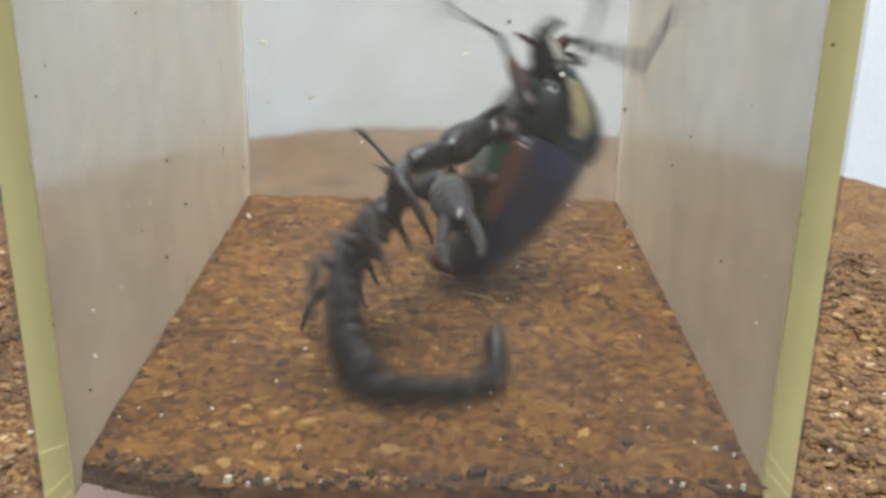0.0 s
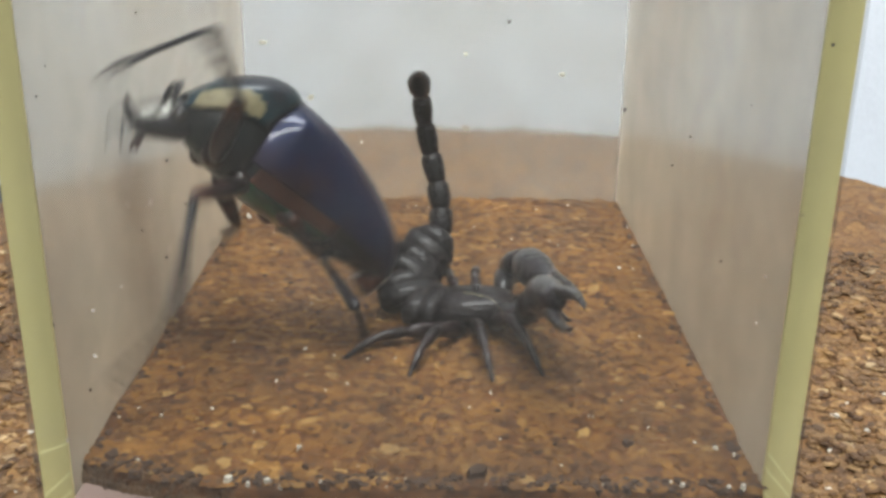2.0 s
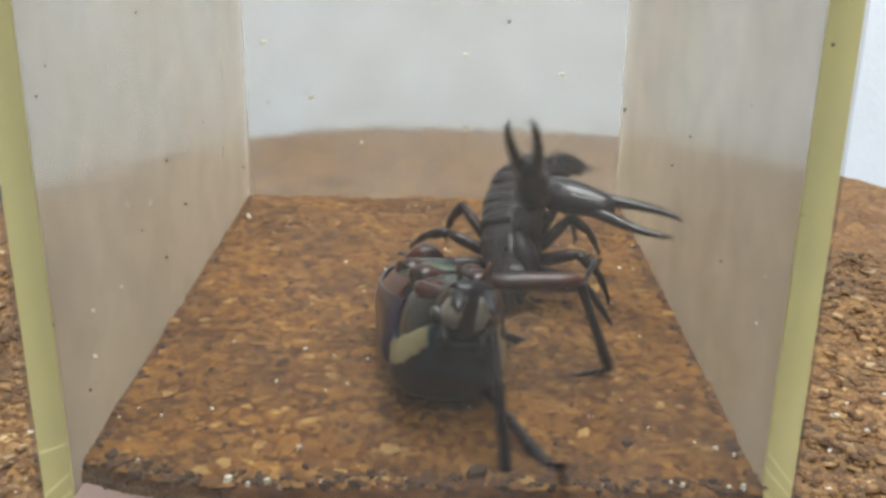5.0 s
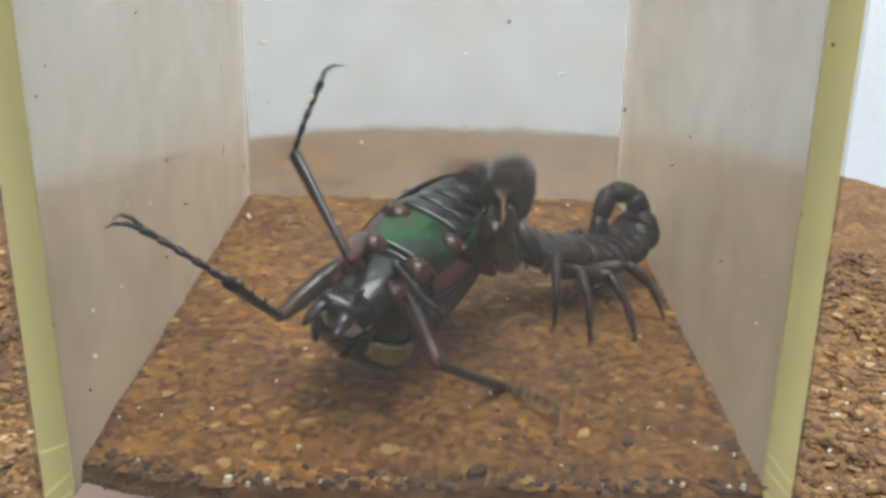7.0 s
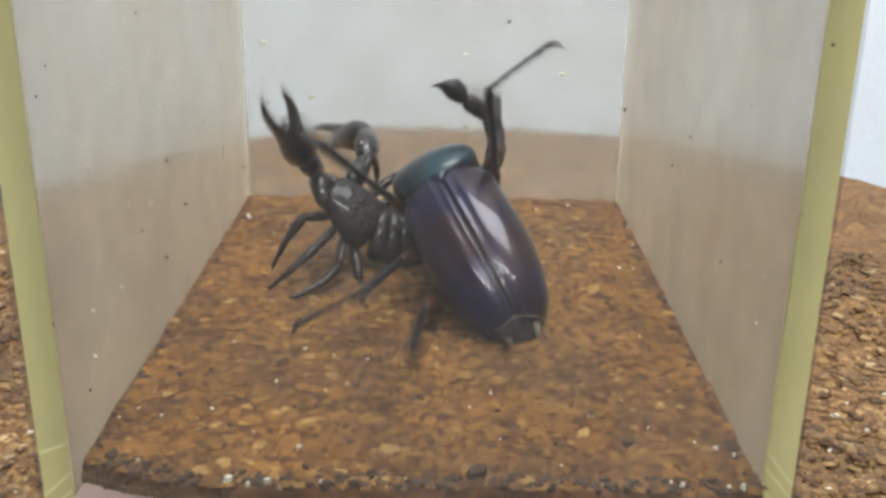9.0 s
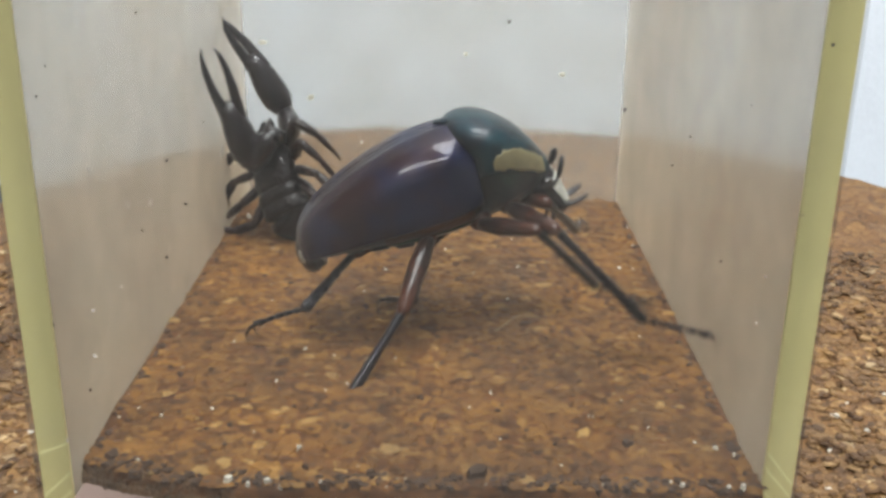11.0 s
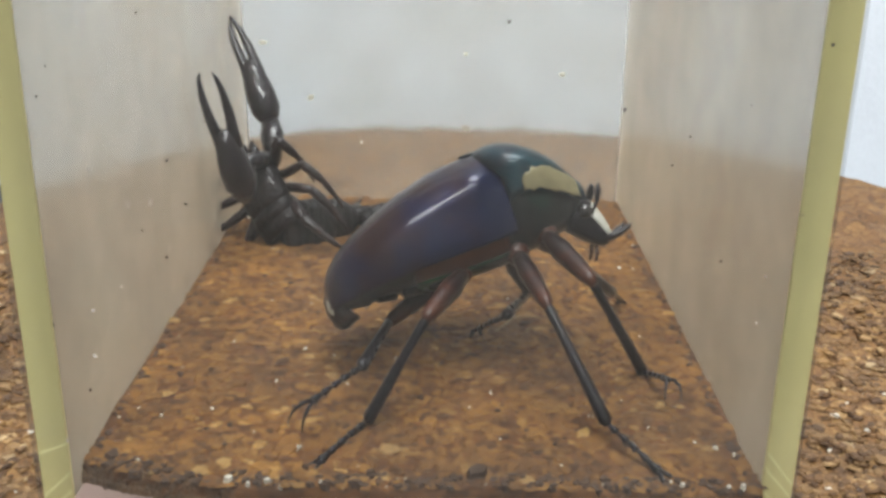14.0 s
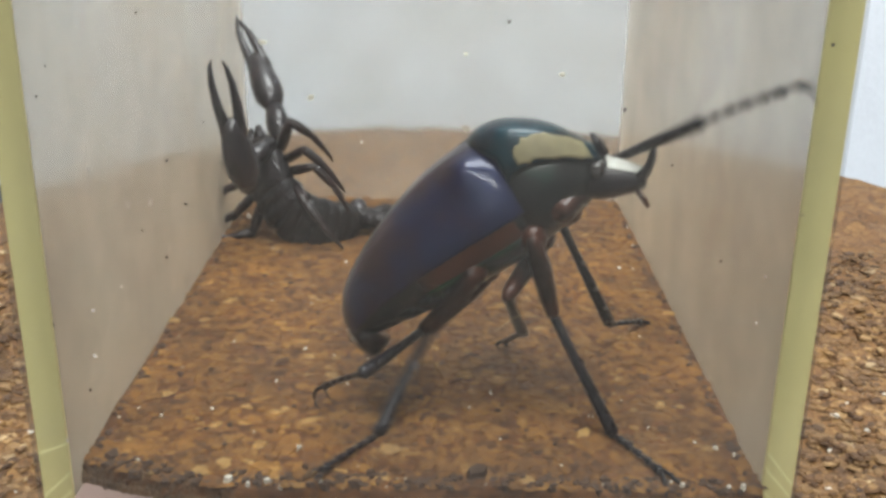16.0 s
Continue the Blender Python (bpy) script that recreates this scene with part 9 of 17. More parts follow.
    walk(beetle_legs["hind", 1][2], [(0, pose(0.00072, 0.0004, -0.01226, 51.8, 6.1, -55.3)), (1.5, pose(0.00562, 0.00204, -0.01639, 83.7, -10.4, -63.9)), (2, pose(0.00772, -0.00086, -0.0176, 51.7, -4.9, 7.3)), (2.2, pose(0.01746, -0.00082, -0.01922, 58.1, -10.7, 17.2)), (2.367, pose(0.03007, -0.00022, -0.01284, 67.9, -13.8, 18.7)), (2.5, pose(0.03351, 0.00015, -0.00734, 71.7, -14.6, 18.5)), (2.633, pose(0.0306, 9e-05, -0.01222, 53.2, -11.5, 9)), (2.667, pose(0.02884, 6e-05, -0.01411, 45.8, -11, 4.7)), (2.733, pose(0.02435, 0, -0.01724, 31.6, -11.1, -4.4)), (2.767, pose(0.0219, -2e-05, -0.01828, 25.2, -11.4, -8.8)), (2.867, pose(0.01511, -7e-05, -0.01931, 8.5, -13.3, -19.9)), (3, pose(0.01094, -0.0001, -0.01874, -7.6, -22.9, -24.7)), (3.167, pose(0.01893, 3e-05, -0.01904, -46, -52.6, 28.8)), (3.233, pose(0.02464, 0.00016, -0.0171, -72, -52.6, 60.9)), (3.267, pose(0.0274, 0.00023, -0.01533, -83.7, -49.6, 75)), (3.333, pose(0.03194, 0.00033, -0.01037, -102.7, -37.4, 99.5)), (3.367, pose(0.03342, 0.00039, -0.00755, -109.3, -27.9, 110.1)), (3.433, pose(0.03478, 0.00058, -0.0026, -115.6, -7.8, 126.1)), (3.5, pose(0.03494, 0.00089, -0.00033, -116.6, 2.2, 132.6)), (3.633, pose(0.03255, 0.00934, -2e-05, -88.4, -21, 104.9)), (3.667, pose(0.03039, 0.01248, 5e-05, -74, -24.5, 90.5)), (3.767, pose(0.01999, 0.01882, 0.00034, -38.4, -17.6, 51.4)), (3.8, pose(0.0159, 0.01931, 0.00044, -30.5, -13.5, 44.2)), (3.833, pose(0.01194, 0.01896, 0.00053, -24, -11, 41)), (3.867, pose(0.00844, 0.01792, 0.00062, -19, -9.3, 52.6)), (3.9, pose(0.0056, 0.01649, 0.00071, -15, -8.2, 78)), (4, pose(0.00194, 0.01356, 0.00129, -2.9, -14.8, 133.2)), (4.1, pose(0.00534, 0.01625, -0.00175, 22.7, -23.8, 107.9)), (4.2, pose(0.00951, 0.01671, -0.00751, 39.9, -17.8, 80.5)), (4.433, pose(0.01579, 0.0162, -0.01052, 39, -7.4, 69.4)), (4.633, pose(0.0188, 0.01505, -0.0117, 32.1, 1, 65.6)), (4.833, pose(0.02033, 0.0142, -0.01223, 22.4, 8.9, 63.8)), (5.033, pose(0.02115, 0.01362, -0.01255, 11.7, 16.1, 61.8)), (5.233, pose(0.02191, 0.01292, -0.01293, 1.7, 22.1, 58.3)), (5.333, pose(0.02244, 0.01236, -0.0132, -2.5, 24.3, 55.7)), (5.433, pose(0.02313, 0.01158, -0.01353, -6, 25.9, 52.4)), (5.633, pose(0.02482, 0.00933, -0.01421, -11.7, 28, 44)), (5.833, pose(0.02653, 0.00641, -0.01462, -17.7, 29.2, 33.9)), (6.033, pose(0.02793, 0.00335, -0.01453, -26.5, 30, 22.9)), (6.233, pose(0.02899, 0.00083, -0.01394, -40.9, 29.9, 11.7)), (6.5, pose(0.03028, -0.00064, -0.01259, -70.7, 27.4, -0.1)), (6.733, pose(0.03116, -0.00042, -0.0114, -128.6, 21.4, -1.2)), (7, pose(0.03204, -0.0002, -0.01022, 175.5, 17.2, 3.5)), (7.267, pose(0.02831, -0.00034, -0.01367, -145.9, -12.1, 2.1)), (7.5, pose(0.02459, -0.00048, -0.01712, -98.5, -32.9, -20.4)), (7.6, pose(0.02647, -0.00027, -0.016, -114.5, -24.7, -8.7)), (7.667, pose(0.0291, 0.00013, -0.01386, -130.6, -13.6, 0.2)), (7.733, pose(0.0318, 0.00074, -0.01056, -144.3, -6.4, 3.9)), (7.767, pose(0.0329, 0.00109, -0.0086, -150, -5.6, 4.6)), (7.833, pose(0.03432, 0.00181, -0.0046, -159.9, -5, 6.5)), (7.867, pose(0.03464, 0.00213, -0.0028, -164.7, -4.8, 7.7)), (8, pose(0.03474, 0.00279, 0.0009, 171.8, -1.8, 11.1)), (8.167, pose(0.03481, 0.00223, 0.00093, 124.1, 23.7, -2.7)), (8.3, pose(0.03492, 0.00088, 0.00083, 82.9, 17.7, -3.1)), (8.333, pose(0.03494, 0.0004, 0.00077, 72.9, 16.1, -2.4)), (8.367, pose(0.03495, -0.00014, 0.00068, 62.8, 13.6, -3)), (8.5, pose(0.03474, -0.00293, 0.00013, 24.2, -1.7, -4.9)), (8.6, pose(0.03348, -0.00541, -0.00508, -9.4, -2.7, 4.2)), (8.633, pose(0.03233, -0.00605, -0.00763, -20.3, -1.7, 7.3)), (8.667, pose(0.03097, -0.00651, -0.00978, -30.6, -0.4, 9.9)), (8.7, pose(0.02983, -0.0068, -0.0112, -39.9, -0.2, 12.3)), (8.733, pose(0.02936, -0.00696, -0.01168, -49, -1.4, 15.1)), (8.767, pose(0.02972, -0.00691, -0.01128, -58.9, -3, 18.1)), (8.833, pose(0.03178, -0.00594, -0.00881, -85.1, -2.5, 23)), (8.867, pose(0.03291, -0.00509, -0.00702, -103, 0.3, 22.9)), (8.933, pose(0.03436, -0.00325, -0.00348, -140.6, 2.4, 19.2)), (9, pose(0.03474, -0.00227, -0.00185, -159.7, -0.3, 16.7)), (9.433, pose(0.03469, -0.00177, -0.00267, -150, -10.3, 18)), (9.667, pose(0.03455, -0.0016, -0.00361, -138.8, -14.1, 20.3)), (9.867, pose(0.03434, -0.00148, -0.00462, -128.8, -17.9, 22.1)), (10.067, pose(0.03404, -0.00137, -0.00574, -120, -22.8, 23.1)), (10.2, pose(0.03378, -0.00131, -0.00652, -115.7, -26.8, 23)), (10.267, pose(0.03364, -0.00127, -0.00691, -114.1, -29.2, 22.6)), (10.3, pose(0.03356, -0.00125, -0.00711, -113.4, -30.5, 22.3)), (10.5, pose(0.03307, -0.00114, -0.00825, -109.4, -39, 19.1)), (10.7, pose(0.03254, -0.00101, -0.00931, -104.5, -48.2, 13.1)), (10.933, pose(0.03191, -0.00085, -0.01038, -95.5, -58.1, 2.2)), (11.3, pose(0.03112, -0.00058, -0.01154, -69.6, -67.4, -23.9)), (11.5, pose(0.03021, -0.00108, -0.01264, -51.6, -63.6, -37.3)), (11.767, pose(0.02454, -0.00285, -0.01691, -46.6, 8.6, -1.8)), (12, pose(0.01986, -0.00282, -0.01864, 4.3, 44.2, 46.9)), (12.233, pose(0.01869, -0.00027, -0.01908, 27.4, 25.7, 54.5)), (12.5, pose(0.01975, 0.00129, -0.01883, 31.9, 9.6, 49.8)), (12.767, pose(0.02202, -0.00095, -0.01821, -6.8, 32.9, 49)), (13, pose(0.02731, -0.00416, -0.01482, -50.9, 41.2, 29.5)), (13.267, pose(0.02878, -0.00299, -0.01385, -68.4, 38.9, 23.4)), (13.5, pose(0.02915, -0.00186, -0.01368, -77.6, 34.6, 19.7)), (13.767, pose(0.02913, -0.00074, -0.01381, -103.2, 31.2, 14.6)), (14, pose(0.0279, 4e-05, -0.01494, -122.9, 31.8, 13)), (14.267, pose(0.02269, 0.0004, -0.01798, -110.3, 65.7, 28.6)), (14.5, pose(0.02109, 0.00046, -0.01853, -31.3, 77, 105.2)), (14.667, pose(0.02274, 0.00023, -0.01797, -100.3, 32.6, 38.7)), (14.833, pose(0.02604, -0.00011, -0.01628, -112.4, -22.1, 34.9)), (15, pose(0.03044, -0.0005, -0.01241, 16.1, -104.8, -100.4)), (15.167, pose(0.02953, -0.00053, -0.01342, 33.6, -105.7, -117.5)), (15.333, pose(0.02835, -0.00048, -0.01454, -129.6, -71.8, 46)), (15.5, pose(0.02706, -0.00036, -0.01558, -118.8, -67.8, 35.1)), (15.767, pose(0.02574, -0.00039, -0.01647, -113, -58.8, 28)), (16, pose(0.02518, -0.00046, -0.01679, -113.1, -49.8, 27.5))])
    walk(beetle_legs["hind", -1][0], [(0, pose(-0.00598, -0.00736, -0.00729, -54.3, 2.8, 122.5)), (0.167, pose(-0.00598, -0.00736, -0.00729, -45, -23.3, 167.5)), (0.333, pose(-0.00598, -0.00736, -0.00729, -62.5, -47, -135.5)), (0.5, pose(-0.00598, -0.00736, -0.00729, -101.7, -43.2, -60.5)), (1, pose(-0.00598, -0.00736, -0.00729, -112, -37, -44)), (1.267, pose(-0.00598, -0.00736, -0.00729, 100.1, -75.7, 96.1)), (1.5, pose(-0.00598, -0.00736, -0.00729, 60.9, -8.3, 95.1)), (2, pose(-0.00598, -0.00736, -0.00729, 86.6, -22.4, 154.1)), (2.267, pose(-0.00598, -0.00736, -0.00729, 78.1, 36.4, 120.2)), (2.5, pose(-0.00598, -0.00736, -0.00729, -8.8, 54.9, 18.6)), (2.733, pose(-0.00598, -0.00736, -0.00729, -1.5, 75.2, 74.3)), (3, pose(-0.00598, -0.00736, -0.00729, 74.7, 71.6, -162.8)), (3.267, pose(-0.00598, -0.00736, -0.00729, 94.1, 38.4, 175.7)), (3.5, pose(-0.00598, -0.00736, -0.00729, 120, 12.6, 149.2)), (3.733, pose(-0.00598, -0.00736, -0.00729, -60.5, -144.3, -32.4)), (3.867, pose(-0.00598, -0.00736, -0.00729, 92.4, -12, 114.5)), (4, pose(-0.00598, -0.00736, -0.00729, 58.1, -7.6, 76.1)), (4.2, pose(-0.00598, -0.00736, -0.00729, 36.7, -16.5, 91.9)), (4.767, pose(-0.00598, -0.00736, -0.00729, 20.5, -46, 170.6)), (5.333, pose(-0.00598, -0.00736, -0.00729, -18.5, -32.9, -94)), (6.5, pose(-0.00598, -0.00736, -0.00729, 1, -4.8, -19)), (6.667, pose(-0.00598, -0.00736, -0.00729, -19.9, -2.2, -66.8)), (6.833, pose(-0.00598, -0.00736, -0.00729, -36.1, -15.9, -113.3)), (7, pose(-0.00598, -0.00736, -0.00729, -37, -36.9, -162)), (7.5, pose(-0.00598, -0.00736, -0.00729, -3.4, 10, -174.3)), (7.667, pose(-0.00598, -0.00736, -0.00729, -30.8, -37.6, -147)), (7.833, pose(-0.00598, -0.00736, -0.00729, -105.8, -47.2, -72.1)), (7.9, pose(-0.00598, -0.00736, -0.00729, -161.7, -61, -7.1)), (8, pose(-0.00598, -0.00736, -0.00729, 148.8, -23, 57.2)), (8.1, pose(-0.00598, -0.00736, -0.00729, -130.1, -32.8, -7.7)), (8.167, pose(-0.00598, -0.00736, -0.00729, -91.6, -1.9, -33.1)), (8.333, pose(-0.00598, -0.00736, -0.00729, -38.4, 0, -30.8)), (8.4, pose(-0.00598, -0.00736, -0.00729, -13.7, 22.7, -58.5)), (8.5, pose(-0.00598, -0.00736, -0.00729, 4.5, 70, -94.7)), (8.667, pose(-0.00598, -0.00736, -0.00729, -2.3, 49.4, -49.5)), (8.833, pose(-0.00598, -0.00736, -0.00729, -103.3, 62, -153.6)), (9, pose(-0.00598, -0.00736, -0.00729, 52, 157.1, -28.9)), (9.633, pose(-0.00598, -0.00736, -0.00729, 100.1, 104, 39)), (10.267, pose(-0.00598, -0.00736, -0.00729, -88.3, 28.9, -152.8)), (11.3, pose(-0.00598, -0.00736, -0.00729, -43.1, 26.1, -113.9)), (11.5, pose(-0.00598, -0.00736, -0.00729, -43.4, 21.3, -110.7)), (11.633, pose(-0.00598, -0.00736, -0.00729, -86.8, 31.7, -109.6)), (11.767, pose(-0.00598, -0.00736, -0.00729, 44.4, 140.4, 62.1)), (12, pose(-0.00598, -0.00736, -0.00729, -47, 138.4, 42.7)), (12.233, pose(-0.00598, -0.00736, -0.00729, 53.9, 45.9, -164.8)), (12.5, pose(-0.00598, -0.00736, -0.00729, -31.5, 30, -179)), (12.767, pose(-0.00598, -0.00736, -0.00729, -55.5, 29.1, -154.2)), (13, pose(-0.00598, -0.00736, -0.00729, -60.4, 26.8, -138.3)), (13.267, pose(-0.00598, -0.00736, -0.00729, -60.1, 24.3, -134.7)), (13.5, pose(-0.00598, -0.00736, -0.00729, -57.2, 21.3, -129.9)), (13.767, pose(-0.00598, -0.00736, -0.00729, -49.2, 17.7, -126.6)), (14, pose(-0.00598, -0.00736, -0.00729, -44.8, 13.4, -123.4)), (14.267, pose(-0.00598, -0.00736, -0.00729, -49.4, 4, -107.3)), (14.5, pose(-0.00598, -0.00736, -0.00729, -54.8, 2.9, -99.7)), (14.667, pose(-0.00598, -0.00736, -0.00729, -55.9, 8.6, -102.9)), (14.833, pose(-0.00598, -0.00736, -0.00729, -56.2, 13.5, -109.1)), (15, pose(-0.00598, -0.00736, -0.00729, -56.5, 20.5, -112.8)), (15.167, pose(-0.00598, -0.00736, -0.00729, -58.3, 24, -117.9)), (15.333, pose(-0.00598, -0.00736, -0.00729, -60.7, 28.1, -120.9)), (15.5, pose(-0.00598, -0.00736, -0.00729, -61.9, 29.2, -123.8)), (15.767, pose(-0.00598, -0.00736, -0.00729, -2.7, -8.4, -170)), (16, pose(-0.00598, -0.00736, -0.00729, 49.8, 14.5, 145.4))])
    walk(beetle_legs["hind", -1][1], [(0, pose(0.01564, 0, 0, -7.7, 76.3, -9.8)), (0.5, pose(0.01564, 0, 0, -173.3, 49.5, -176.8)), (1, pose(0.01564, 0, 0, -172.4, 37.9, -177.3)), (1.267, pose(0.01564, 0, 0, -174.8, 75.5, -175.9)), (1.5, pose(0.01564, 0, 0, 25.7, 76.4, 44.6)), (2, pose(0.01564, 0, 0, 1.7, 46.1, 3.8)), (2.5, pose(0.01564, 0, 0, 0, 10.7, -0.3)), (2.733, pose(0.01564, 0, 0, 2.8, 73.8, 3.7)), (3, pose(0.01564, 0, 0, 176.9, 43, 178.8)), (3.5, pose(0.01564, 0, 0, 171.2, 64.3, 174.4)), (4, pose(0.01564, 0, 0, 111.7, 49.6, 98.8)), (4.2, pose(0.01564, 0, 0, 117.6, 20.3, 85.5)), (5.333, pose(0.01564, 0, 0, 47.8, 32.2, 11.7)), (6.5, pose(0.01564, 0, 0, 0.1, 57.1, 0.1)), (7, pose(0.01564, 0, 0, -0.7, 41.2, -1.8)), (7.267, pose(0.01564, 0, 0, -172.9, 81.8, -173.8)), (7.5, pose(0.01564, 0, 0, -179.1, 25, -179.8)), (8, pose(0.01564, 0, 0, -4.1, 162.6, 58.3)), (8.133, pose(0.01564, 0, 0, -166.5, -7, -86.8)), (8.3, pose(0.01564, 0, 0, 13.3, 168.4, 53.1)), (8.5, pose(0.01564, 0, 0, 23, 153.3, 46.8)), (8.733, pose(0.01564, 0, 0, 178.4, 71.2, 178.9)), (9, pose(0.01564, 0, 0, -50.4, 25.3, -63.7)), (10.133, pose(0.01564, 0, 0, -23.9, 51.8, -53.6)), (11.3, pose(0.01564, 0, 0, 0.2, 8.2, -2.9)), (11.5, pose(0.01564, 0, 0, 0.2, 8.2, -3)), (11.767, pose(0.01564, 0, 0, -1.7, 8.2, 2.9)), (12, pose(0.01564, 0, 0, -1.1, 8.5, 1.7)), (12.233, pose(0.01564, 0, 0, -0.1, 8.7, 0.3)), (12.5, pose(0.01564, 0, 0, -0.9, 4.1, 7.7)), (12.767, pose(0.01564, 0, 0, 0.2, 8.6, -1.4)), (13, pose(0.01564, 0, 0, 0.7, 26.9, -4.1)), (13.267, pose(0.01564, 0, 0, 1.1, 37.7, -4.9)), (13.5, pose(0.01564, 0, 0, 1.3, 46, -5.8)), (13.767, pose(0.01564, 0, 0, 3.4, 51.6, -6.6)), (14, pose(0.01564, 0, 0, 5.2, 60.3, -6.8)), (14.267, pose(0.01564, 0, 0, -34, 87.7, -46.3)), (14.5, pose(0.01564, 0, 0, 14.5, 102.3, 2.1)), (14.667, pose(0.01564, 0, 0, 12.6, 103, -2.3)), (14.833, pose(0.01564, 0, 0, 11.8, 103.4, -5.9)), (15, pose(0.01564, 0, 0, 11.6, 103.2, -9.2)), (15.167, pose(0.01564, 0, 0, 12, 102.3, -6.1)), (15.333, pose(0.01564, 0, 0, 15, 99, -0.6)), (15.5, pose(0.01564, 0, 0, 43.7, 92.9, 29.8)), (15.767, pose(0.01564, 0, 0, 3.4, 80.1, 5.5)), (16, pose(0.01564, 0, 0, 3, 63.5, 19.4))])
